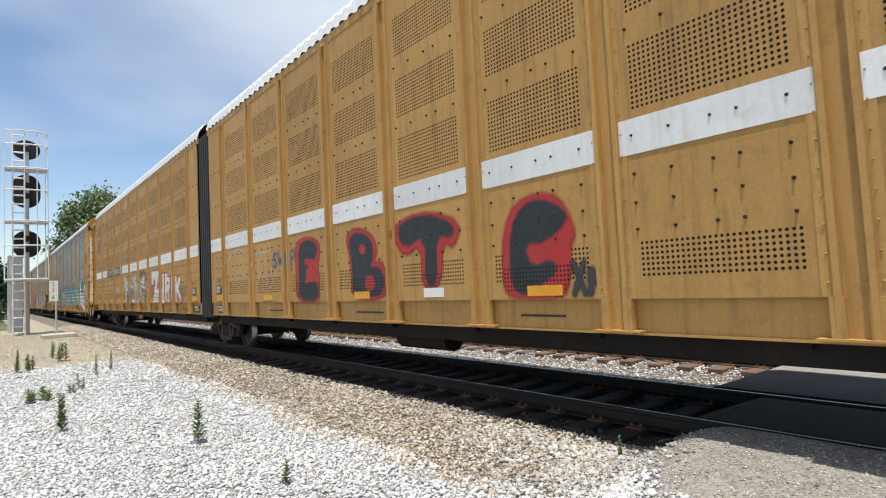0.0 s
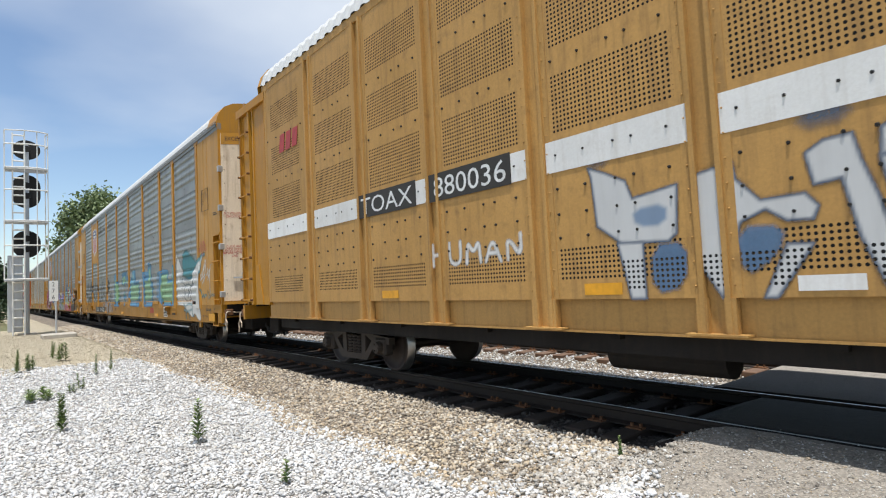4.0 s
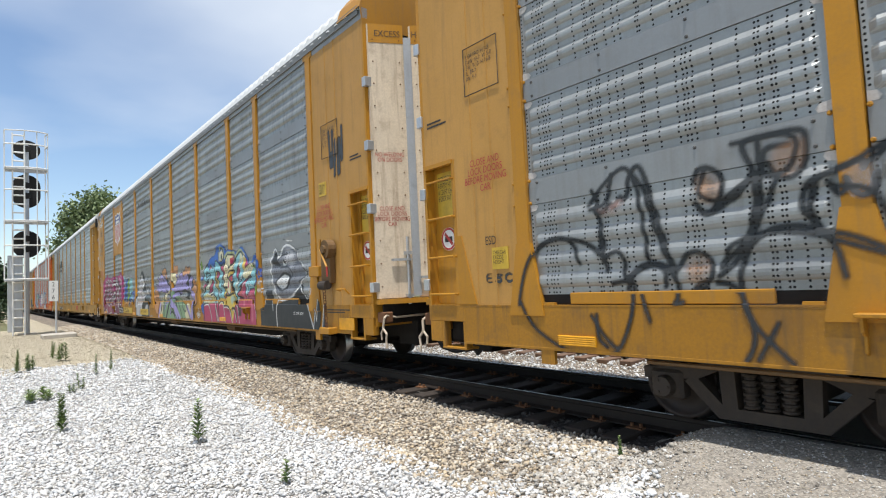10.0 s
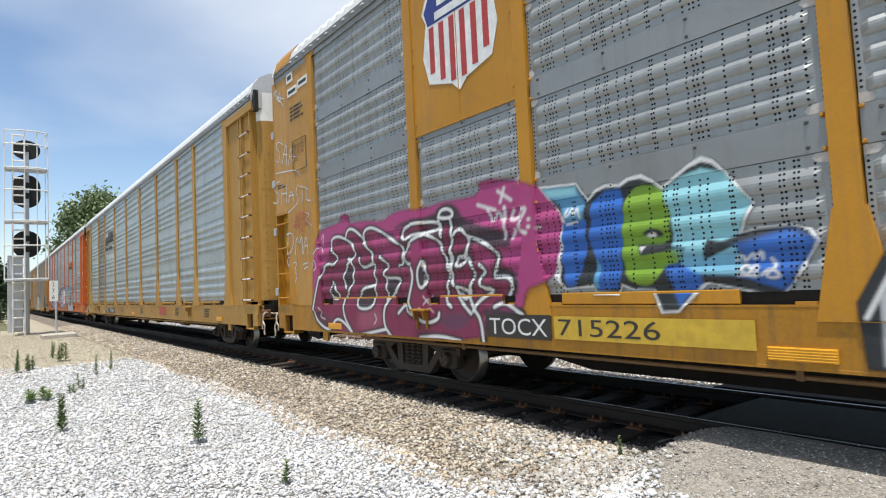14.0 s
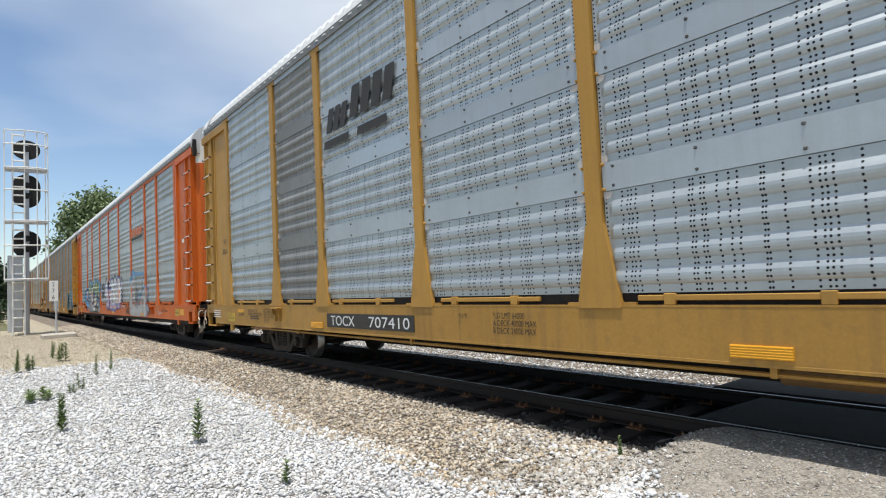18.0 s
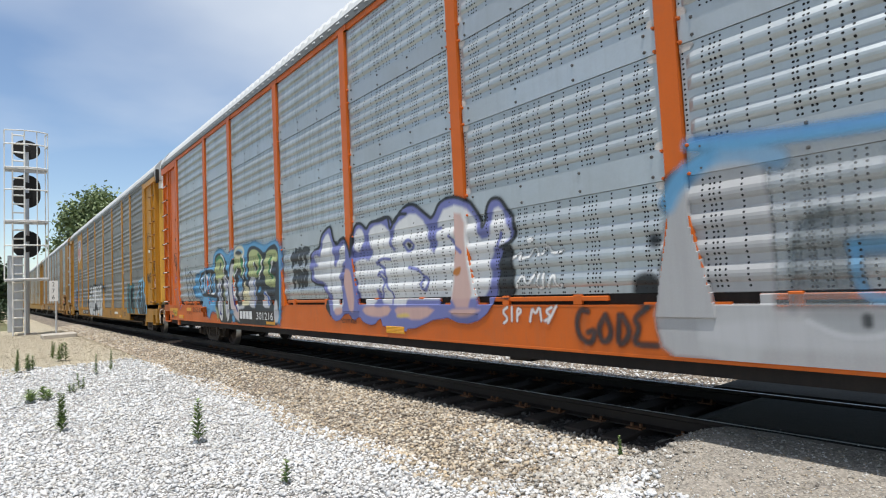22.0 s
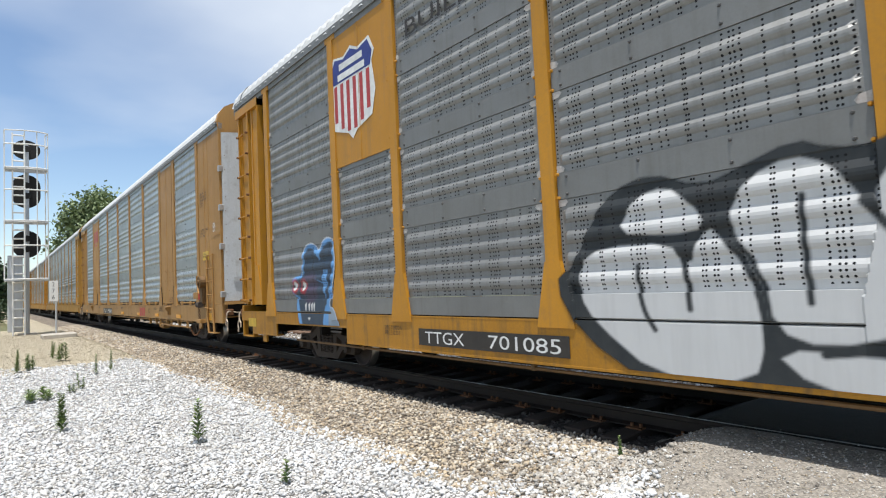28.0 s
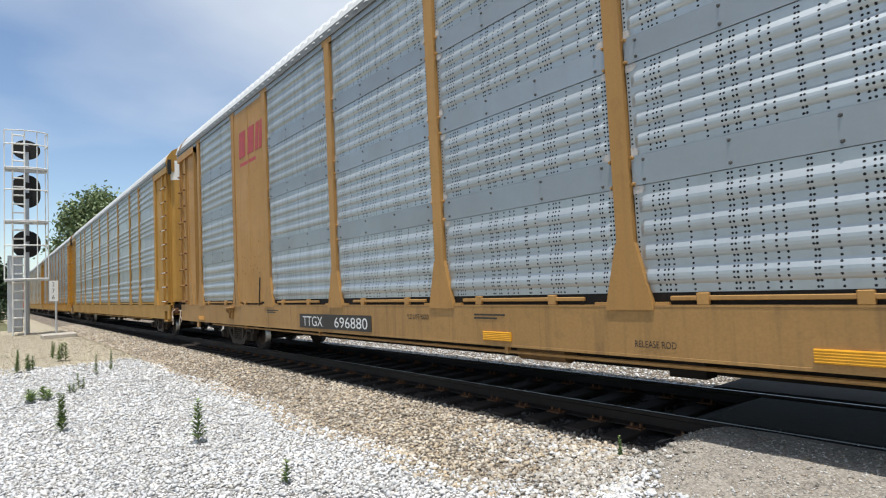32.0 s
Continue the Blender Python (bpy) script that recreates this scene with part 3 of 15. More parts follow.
def wob(x, y):
    return 0.35 * noise.noise(Vector((x * 0.5, y * 0.5, 9)))


def on_verge(x, y):
    road = x > -2.95 + 0.12 * wob(x * 4, y * 4) and y > 3.15 + 0.5 * wob(x, y) + 0.25 * max(0, x + 2.3)
    return y < 3.35 + wob(x, y) and not road and x > -14.8 + 1.6 * wob(x, y)


def on_shoulder(x, y):
    road = x > -3.05 - 0.25 * max(0.0, 4.4 - y)
    return y > 3.05 + wob(x, y) and not road


always = lambda x, y: not (x > -4.0)
stones("verge_gravel", M["stones_white"], "loose white crushed limestone", scatter([(-7.5, 0.2, 0.0, 3.6, 640, 0.012, 0.040, on_verge), (-6.6, -2.9, 3.3, 4.45, 130, 0.013, 0.040, lambda x, y: on_shoulder(x, y) and noise.noise(Vector((x * 0.8, y * 1.1, 4))) > -0.25 + 0.35 * (-3.4 - x)), (-15.5, -7.5, 0.0, 3.6, 400, 0.015, 0.042, on_verge)], 5), 5, True)
stones("near_ballast", M["stones_mixed"], "loose grey and white gravel beside the crossing", scatter([(-6.2, -2.9, 3.2, 4.6, 420, 0.013, 0.038, lambda x, y: on_shoulder(x, y) and noise.noise(Vector((x * 0.8, y * 1.1, 4))) > -0.3 + 0.4 * (-3.6 - x))], 16), 16, True)
stones("shoulder_ballast", M["stones_brown"], "loose brown and grey track ballast", scatter([(-9.0, -2.8, 2.7, 4.75, 860, 0.013, 0.036, on_shoulder), (-22.0, -9.0, 2.6, 4.75, 300, 0.018, 0.042, on_shoulder), (-45.0, -22.0, 2.5, 4.75, 110, 0.03, 0.06, on_shoulder)], 6), 6, True)
def spill(n, cx, cy, rx, ry, seed, s0, s1):
    """Stones strewn thickly about a point on the apron, resting on its top."""
    rng = np.random.default_rng(seed)
    x, y = cx + rx * rng.normal(size=n), cy + ry * rng.normal(size=n)
    s = s0 + (s1 - s0) * rng.random(n)
    z = np.array([max(near_top(a, b) if a > -3.55 and b > 2.56 else -9.0, ground_z(a, b)) for a, b in zip(x, y)]) + s * 0.3
    return np.stack([x, y, z, s])


stones("edge_gravel", M["stones_mixed"], "mixed gravel along the edge of the asphalt", np.concatenate([spill(1100, -3.0, 3.75, 0.22, 0.30, 31, 0.010, 0.034), spill(500, -3.1, 4.25, 0.14, 0.25, 32, 0.010, 0.032)], 1), 31, True)
stones("spilled_gravel", M["stones_white"], "white gravel spilled over the edge of the asphalt", np.concatenate([spill(420, -2.62, 3.55, 0.16, 0.17, 21, 0.012, 0.034), spill(520, -2.05, 3.45, 0.38, 0.14, 22, 0.012, 0.036), spill(90, -2.0, 3.9, 0.5, 0.35, 23, 0.006, 0.016), spill(260, -1.6, 4.2, 0.9, 0.5, 24, 0.004, 0.010)], 1), 21, True)
def crumbs(n, seed, s0, s1):
    """Coarse aggregate standing out of the worn apron."""
    rng = np.random.default_rng(seed)
    x, y = rng.uniform(-3.45, 0.6, n), rng.uniform(2.7, 5.1, n)
    s = s0 + (s1 - s0) * rng.random(n) ** 2.5
    z = np.array([near_top(a, b) for a, b in zip(x, y)]) + s * 0.15
    return np.stack([x, y, z, s])


stones("apron_aggregate", M["stones_mixed"], "coarse aggregate in the worn asphalt", crumbs(7000, 41, 0.005, 0.017), 41, False)
stones("apron_grit", M["stones_brown"], "brown grit on the worn asphalt", crumbs(5000, 42, 0.004, 0.013), 42, False)
stones("track_ballast", M["stones_dark"], "oil-stained ballast between ties and rails, darkened as train shade", scatter([(-10.0, -3.2, 4.55, 7.4, 190, 0.02, 0.045, lambda x, y: x < -3.3 and abs(abs(y - Y_TRACK) - HALF_GAUGE) > 0.1)], 7), 7, False)
stones("middle_ballast", M["stones_white"], "pale ballast between the two tracks", scatter([(-16.0, -3.6, 7.3, 9.6, 230, 0.018, 0.045, always), (-40.0, -16.0, 7.3, 9.4, 70, 0.03, 0.055, always), (-22.0, -3.6, 9.6, 13.0, 60, 0.025, 0.05, always)], 8), 8, False)
stones("pad_gravel", M["pad"], "fine tan crushed stone", scatter([(-30.0, -13.8, 0.0, 2.9, 70, 0.012, 0.028, lambda x, y: x < -14.0 + wob(x, y))], 9), 9, False)


# ================= weeds, trees =================
def weed(x, y, h, r, seed, stems=1, label="small green horseweed growing in white gravel"):
    rnd = random.Random(seed)
    w = tagged(new("weed"), label, "weed", "weeds on the verge")
    w.location = (x, y, ground_z(x, y) - 0.01)
    for s in range(stems):
        hh = h * rnd.uniform(0.7, 1.0) if s else h
        lean = Vector((rnd.uniform(-0.12, 0.12), rnd.uniform(-0.12, 0.12), 1)) if stems > 1 else Vector((rnd.uniform(-0.05, 0.05), 0.02, 1))
        foot = Vector((rnd.uniform(-r, r), rnd.uniform(-r, r), 0)) * (0.8 if stems > 1 else 0)
        part("stem", add_rod(bmesh.new(), foot, foot + lean * hh, 0.006, 5, 0.002), M["weed"], w)
        bm = bmesh.new()
        n = int(70 * hh / 0.35)
        for i in range(n):
            f = i / n
            c = foot + lean * hh * (0.08 + 0.92 * f)
            a = i * 2.4 + rnd.uniform(-0.4, 0.4)
            ln = r * (1.0 - 0.65 * f) * rnd.uniform(0.7, 1.2)
            d = Vector((math.cos(a), math.sin(a), rnd.uniform(0.25, 0.9)))
            side = Vector((-math.sin(a), math.cos(a), 0)) * 0.016
            mid, tip = c + d * ln * 0.55, c + d * ln + Vector((0, 0, -0.01))
            vs = [bm.verts.new(p) for p in (c, mid + side, tip, mid - side)]
            bm.faces.new(vs)
        part("leaves", bm, M["weed"], w)
    return w


for k, (wx, wy, wh, wr, st) in enumerate([(-7.05, 1.88, 0.50, 0.14, 1), (-9.07, 0.68, 0.52, 0.10, 2), (-4.96, 2.06, 0.22, 0.07, 1), (-14.3, 0.42, 0.50, 0.07, 2), (-14.6, 0.66, 0.36, 0.10, 3), (-16.0, 1.15, 0.40, 0.07, 2), (-15.4, 1.27, 0.42, 0.11, 3), (-11.9, 1.10, 0.18, 0.07, 2), (-12.1, 1.26, 0.30, 0.06, 2), (-13.3, 1.65, 0.42, 0.06, 1), (-13.5, 1.94, 0.44, 0.06, 1), (-11.6, 0.62, 0.22, 0.15, 4)]):
    weed(wx, wy, wh, wr, 40 + k, st)
weed(-3.12, 4.42, 0.20, 0.022, 77, 2, "dry brown weed at the edge of the crossing")


def tree(x, y, h, spread, seed, leaf, low=0.25, leaves=9000, name="tree", label="broad green leafy tree beyond the tracks"):
    rnd = random.Random(seed)
    t = tagged(new(name), label, "tree")
    t.location = (x, y, ground_z(x, y) - 0.1)
    bm = bmesh.new()
    add_rod(bm, (0, 0, 0), (0, 0, h * 0.45), h * 0.022, 8, h * 0.014)
    tips = []
    for i in range(15):
        a, f = i * 2.399, i / 15
        p0 = Vector((0, 0, h * (low + 0.22 * f)))
        p1 = Vector((math.cos(a) * spread * rnd.uniform(0.45, 0.95) * (1 - 0.5 * f), math.sin(a) * spread * rnd.uniform(0.45, 0.95) * (1 - 0.5 * f), h * (low + 0.18 + 0.5 * f + rnd.uniform(0, 0.12))))
        add_rod(bm, p0, p1, h * 0.009, 6, h * 0.003)
        tips += [p1, p0.lerp(p1, 0.65), p1 + Vector((0, 0, h * 0.07))]
    part("trunk", bm, M["bark"], t)
    rng = np.random.default_rng(seed)
    T = np.array([p[:] for p in tips])
    n = leaves
    c = T[rng.integers(0, len(T), n)] + rng.normal(size=(n, 3)) * np.array([spread * 0.17, spread * 0.17, h * 0.055])
    s = h * (0.016 if h > 6 else 0.03)
    u, v = rng.normal(size=(n, 3)), rng.normal(size=(n, 3))
    u /= np.linalg.norm(u, axis=1)[:, None]
    v /= np.linalg.norm(v, axis=1)[:, None]
    P = np.stack([c - u * s, c + v * s, c + u * s, c - v * s], 1).reshape(-1, 3)
    raw("crown", P, (np.arange(n * 4).reshape(-1, 4)).tolist(), leaf, t, "uneven crown of small leaves")
    return t


tree(-140, 17.0, 23.5, 7.0, 3, M["leaf"])
tree(-150, 26.0, 20.0, 6.0, 4, M["leaf"])
for k in range(10):
    tree(-125 - 9 * (k % 3), -3.5 - 5.0 * k, 8.6 + 1.7 * ((k * 37) % 4) * 0.5, 3.8, 10 + k, M["leaf_dark"], 0.08, 2600, label="dark green tree in the hedge beside the line")
for k, (tx, ty, th) in enumerate([(-58, 0.1, 5.4), (-66, 0.5, 5.2), (-80, 0.4, 6.2), (-98, 0.6, 7.4)]):
    tree(tx, ty, th, 1.5 + 0.2 * k, 90 + k, M["leaf_dark"], 0.05, 2600, label="dark green tree in the hedge beside the line")
for k in range(5):
    tree(-44 - 5 * k, 0.15 - 0.75 * k, 2.1 + 0.3 * (k % 2), 1.1, 30 + k, M["leaf_dark"], 0.02, 1500, "bush", "scrubby green bush by the signal")
for k in range(9):
    tree(-70 + 21 * k, 62 + 7 * (k % 3), 11 + 2 * (k % 3), 5.0, 50 + k, M["leaf"], 0.1, 2400, label="green tree on the far side of the field")
for k in range(7):
    tree(-60 + 24 * k, -52 - 6 * (k % 2), 10 + 2 * (k % 3), 5.0, 70 + k, M["leaf"], 0.1, 1500, label="green tree behind the road")


# ================= signal and mile sign =================
def build_signal():
    X, Y, Z0 = -28.1, 1.16, ground_z(-28.1, 1.16)
    s = tagged(new("signal_mast"), "galvanised railway signal mast with three black heads and caged ladder", "signal")
    s.location = (X, Y, Z0)
    H = 8.02
    rod("mast", (0, 0, 0), (0, 0, H * 0.95), 0.085, M["mast"], s, "round galvanised pole", 12)
    box("base_plate", (-0.3, 0.3, -0.3, 0.3, -0.05, 0.06), M["concrete"], s)
    box("relay_case", (-0.22, 0.22, -0.62, -0.14, 0.15, 3.15), M["mast"], s, "tall grey metal equipment case", 0.02)
    # heads: rounded black backgrounds with hooded lamps behind
    for zc, hh, lamps in ((7.47, 0.80, 1), (5.77, 1.36, 2), (3.62, 1.10, 2)):
        hd = new("signal_head")
        hd.parent = s
        w = 0.47
        r = min(0.47, hh / 2)
        out = [(w * math.cos(a * math.pi / 12), zc + hh / 2 - r + r * math.sin(a * math.pi / 12)) for a in range(13)]
        out += [(w * math.cos(a * math.pi / 12), zc - hh / 2 + r + r * math.sin(a * math.pi / 12)) for a in range(12, 25)]
        n = len(out)
        verts = [(xx, yy, zz) for xx in (-0.16, -0.12) for yy, zz in out]
        faces = [list(range(n))[::-1], list(range(n, 2 * n))] + [[i, (i + 1) % n, n + (i + 1) % n, n + i] for i in range(n)]
        raw("background", verts, faces, M["black"], hd, "black rounded target plate")
        for l in range(lamps):
            zz = zc + (l - (lamps - 1) / 2) * 0.42
            rod("hood", (-0.16, 0, zz), (-0.50, 0, zz), 0.15, M["black"], hd, "black lamp hood", 12)
            rod("lamp_housing", (-0.12, 0, zz), (0.12, 0, zz), 0.13, M["black"], hd, "", 10)
        box("bracket", (-0.14, -0.02, -0.06, 0.06, zc - 0.2, zc + 0.2), M["mast"], hd)
    # ladder with rungs
    lad = new("ladder")
    lad.parent = s
    for yy in (-0.46, -0.08):
        rod("stile", (0.32, yy, 0.0), (0.32, yy, H), 0.028, M["white"], lad, "", 6)
    k = 0
    z = 0.35
    while z < H - 0.05:
        rod("rung", (0.32, -0.46, z), (0.32, -0.08, z), 0.032, M["white"], lad, "", 6)
        z += 0.345
    # cage: hoops, uprights, three platforms
    cage = new("cage")
    cage.parent = s
    for z0, z1 in ((6.52, H), (4.43, 6.52), (2.16, 4.43)):
        for yy, xx in ((-0.72, 0.36), (-0.72, 0.8), (0.60, 0.36), (0.66, 0.8), (-0.1, 0.95), (0.3, 0.95)):
            rod("upright", (xx, yy, z0), (xx, yy, z1), 0.020, M["white"], cage, "", 5)
        for zz in (z0 + 0.03, (z0 + z1) / 2 + 0.2, z1 - 0.02):
            # hoops take white so the colour carries their sunlit brightness
            tube("hoop", [(0.3, -0.72, zz), (0.8, -0.72, zz), (0.98, -0.1, zz), (0.98, 0.3, zz), (0.8, 0.66, zz), (0.3, 0.60, zz)], 0.026, M["white"], cage)
        for i in range(9):
            box("grating_bar", (0.1 + i * 0.1, 0.14 + i * 0.1, -0.68, 0.60, z0 - 0.03, z0), M["mast"], cage)
        for yy in (-0.7, 0.62):
            box("platform_edge", (0.0, 0.95, yy - 0.02, yy + 0.02, z0 - 0.05, z0 + 0.01), M["mast"], cage)
    return s


build_signal()


def build_mile_sign():
    X, Y = -24.4, 1.84
    Z = ground_z(X, Y)
    s = tagged(new("mile_sign"), "white mile sign with black numerals on a thin steel post", "sign")
    s.location = (X, Y, Z)
    rod("post", (0, 0, -0.05), (0, 0, 1.85), 0.03, M["mast"], s)
    p = box("plate", (0.032, 0.045, -0.20, 0.06, 1.28, 2.0), M["white"], s, "white sheet-metal plate")
    for i, ch in enumerate("276"):
        lettering(ch, 0.048, 1.80 - 0.23 * i, 0.15, M["ink"], s, y=-0.12, face="end", name="numeral", label="black numeral")
    b = tagged(new("concrete_block", add_block()), "low tan concrete footing in the gravel", "block")
    b.location = (X + 0.3, Y - 0.1, Z)
    return s


def add_block():
    me = bpy.data.meshes.new("concrete_block")
    bm = add_box(bmesh.new(), -0.5, 0.5, -0.35, 0.65, -0.1, 0.14, 0.03)
    bm.to_mesh(me)
    bm.free()
    me.materials.append(M["concrete"])
    return me


build_mile_sign()

# ================= the train =================
LENGTH = 27.5
POSTS = (-1.9, -4.6, -6.5, -9.25, -12.0, -14.8, -17.65, -20.75, -22.75, -25.65)
POST_SETS = {
    "yellow": (-1.95, -4.63, -6.47, -9.22, -12.1, -14.92, -17.84, -20.74, -22.81, -25.85),
    "tan": (-1.95, -4.70, -6.60, -9.37, -12.18, -15.02, -17.86, -20.77, -22.80, -25.68),
    "orange": (-2.05, -4.60, -6.50, -9.26, -12.07, -14.86, -17.70, -20.58, -22.62, -25.55),
    "dark": (-2.08, -4.70, -6.53, -9.17, -11.90, -14.78, -17.66, -20.46, -22.28, -25.20),
    "dun": (-1.99, -4.60, -6.45, -9.18, -11.88, -14.62, -17.48, -20.38, -22.36, -25.22),
}
CAR_POSTS, ANGLES = {}, {}
SEGMENTS = ((1.24, 2.20), (2.48, 3.32), (3.57, 4.38), (4.63, 5.62))
PANEL_Y, RIB, SIDE_Y = -1.468, 0.029, -1.506


def rib_profile(h, ribs=4):
    """Points (z, outward) of a ribbed sheet of height h."""
    out = [(0.0, 0.0)]
    p = (h - 0.10) / ribs
    for i in range(ribs):
        z = 0.05 + i * p
        out += [(z + a * p, k * RIB) for a, k in ((0.10, 0.0), (0.18, 0.52), (0.30, 0.94), (0.42, 1.0), (0.54, 0.92), (0.68, 0.48), (0.82, 0.0))]
    return out + [(h, 0.0)]


MESHES = {}


def shared(key, make):
    if key not in MESHES:
        MESHES[key] = make()
    return MESHES[key]


def ribbed_mesh(w, h, material):
    def make():
        prof = rib_profile(h)
        xs = [0.0, 0.045, 0.095, w - 0.095, w - 0.045, w]
        k = [0.0, 0.0, 1.0, 1.0, 0.0, 0.0]
        verts = [(x, -d * f, z) for x, f in zip(xs, k) for z, d in prof]
        n = len(prof)
        faces = [(i * n + j, (i + 1) * n + j, (i + 1) * n + j + 1, i * n + j + 1) for i in range(len(xs) - 1) for j in range(n - 1)]
        m0 = len(verts)
        verts += [(0, 0.02, 0), (w, 0.02, 0), (w, 0.02, h), (0, 0.02, h)]
        faces += [(m0 + 3, m0 + 2, m0 + 1, m0)]
        me = bpy.data.meshes.new("ribbed_panel")
        me.from_pydata(verts, [], faces)
        me.materials.append(material)
        return me
    return shared(("rib", round(w, 3), round(h, 3), material.name), make)


def band_mesh(w, h, material, bolts=True):
    def make():
        bm = add_box(bmesh.new(), 0.0, w, -0.012, 0.02, 0.004, h - 0.004)
        if bolts:
            n = max(2, int(w / 0.62))
            for i in range(n):
                x = 0.12 + i * (w - 0.24) / (n - 1)
                for z in (0.05, h - 0.05):
                    bmesh.ops.create_cone(bm, cap_ends=True, segments=6, radius1=0.018, radius2=0.010, depth=0.016, matrix=Matrix.Translation((x, -0.019, z)) @ Matrix.Rotation(radians(90), 4, "X"))
        for f in bm.faces:
            f.material_index = 1 if f.calc_area() < 0.003 and f.calc_center_median().y < -0.0121 else 0
        if bolts:
            rnd = random.Random(int(w * 1000))
            for x, k in ((0.0, 1), (w, -1)):
                for z, up in ((0.0, -1), (h, 1)):
                    reach = rnd.uniform(0.07, 0.13)
                    pts = [(x, z), (x, z + up * 0.075), (x + k * reach * 0.7, z + up * 0.065), (x + k * reach, z + up * 0.03), (x + k * reach * 0.8, z)]
                    f = bm.faces.new([bm.verts.new((px, -0.006, pz)) for px, pz in (pts if k * up > 0 else pts[::-1])])
                    f.normal_update()
                    if f.normal.y > 0:
                        f.normal_flip()
                    f.material_index = 2
        me = bpy.data.meshes.new("flat_band")
        bm.to_mesh(me)
        bm.free()
        me.materials.append(material)
        me.materials.append(M["bolt"])
        me.materials.append(M["peel"])
        return me
    return shared(("band", round(w, 3), round(h, 3), material.name, bolts), make)


def post_mesh(material, gusset_top, gusset_foot):
    def make():
        bm = bmesh.new()
        add_box(bm, -0.088, 0.088, -1.516, -1.40, gusset_top - 0.01, 5.64)
        add_box(bm, -0.17, 0.17, -1.512, -1.44, 5.60, 5.70)
        for z in (2.22, 2.46, 3.34, 3.55, 4.40, 4.61):
            for s in (-1, 1):
                bmesh.ops.create_cone(bm, cap_ends=True, segments=6, radius1=0.02, radius2=0.012, depth=0.03, matrix=Matrix.Translation((s * 0.115, -1.495, z)) @ Matrix.Rotation(radians(90), 4, "X"))
        out = [(-0.10, gusset_top), (0.10, gusset_top), (0.242, gusset_foot + 0.02), (0.242, gusset_foot), (-0.242, gusset_foot), (-0.242, gusset_foot + 0.02)]
        va = [bm.verts.new((x, -1.522, z)) for x, z in out]
        vb = [bm.verts.new((x, -1.44, z)) for x, z in out]
        bm.faces.new(va)
        for i in range(6):
            bm.faces.new((va[i], vb[i], vb[(i + 1) % 6], va[(i + 1) % 6]))
        bmesh.ops.recalc_face_normals(bm, faces=bm.faces)
        me = bpy.data.meshes.new("side_post")
        bm.to_mesh(me)
        bm.free()
        me.materials.append(material)
        return me
    return shared(("post", material.name, gusset_top, gusset_foot), make)


ROOF = [(-1.515, 5.745), (-1.50, 5.79), (-1.44, 5.98), (-1.30, 6.17), (-1.08, 6.29), (-0.7, 6.35), (0.0, 6.37), (0.7, 6.35), (1.08, 6.29), (1.30, 6.17), (1.44, 5.98), (1.50, 5.79), (1.515, 5.745)]


def roof_cap(car, x, s, material, length=0.16):
    """Gable sheet that closes the roof at one end."""
    n = len(ROOF)
    a, b = x, x - s * length
    verts = [(q, y * 1.015, z + 0.035) for q in (a, b) for y, z in ROOF] + [(a, -1.5, 5.5), (a, 1.5, 5.5)]
    faces = [list(range(n)) + [2 * n + 1, 2 * n]] + [(i, i + 1, n + i + 1, n + i) for i in range(n - 1)]
    raw("roof_cap", verts, faces, material, car, "painted gable sheet at the roof end")


def roof_mesh(length, material):
    def make():
        prof = ROOF
        n = len(prof)
        cols = int(length / 0.075)
        verts, faces = [], []
        for i in range(cols + 1):
            x = -length * i / cols
            d = 0.024 if (i // 2) % 2 else 0.0
            verts += [(x, y * (1 + 0.6 * d), z + d) for y, z in prof]
        for i in range(cols):
            for j in range(n - 1):
                faces.append((i * n + j, i * n + j + 1, (i + 1) * n + j + 1, (i + 1) * n + j))
        me = bpy.data.meshes.new("roof")
        me.from_pydata(verts, [], faces)
        me.materials.append(material)
        me.flip_normals()
        return me
    return shared(("roof", length, material.name), make)


def bay_mesh(w, material, flat):
    """A whole bay of ribbed sheets and bands, for sides that are only seen from afar."""
    def make():
        verts, faces = [], []
        prof = []
        for k, (z0, z1) in enumerate(SEGMENTS):
            prof += [(z + z0, d) for z, d in rib_profile(z1 - z0)]
        n = len(prof)
        for x in (0.0, w):
            verts += [(x, -d, z) for z, d in prof]
        faces = [(j, n + j, n + j + 1, j + 1) for j in range(n - 1)]
        me = bpy.data.meshes.new("ribbed_bay")
        me.from_pydata(verts, [], faces)
        me.materials.append(material)
        return me
    return shared(("bay", round(w, 3), material.name), make)


def loft_x(name, section, x0, x1, material, parent, label=""):
    """A closed section in y, z carried along x."""
    n = len(section)
    verts = [(x, a, b) for x in (x0, x1) for a, b in section]
    faces = [(i, (i + 1) % n, n + (i + 1) % n, n + i) for i in range(n)] + [tuple(range(n)), tuple(range(2 * n - 1, n - 1, -1))]
    me = bpy.data.meshes.new(name)
    me.from_pydata(verts, [], faces)
    bm = bmesh.new()
    bm.from_mesh(me)
    bmesh.ops.recalc_face_normals(bm, faces=bm.faces)
    bm.to_mesh(me)
    bm.free()
    return link(name, me, parent, (material,), label)


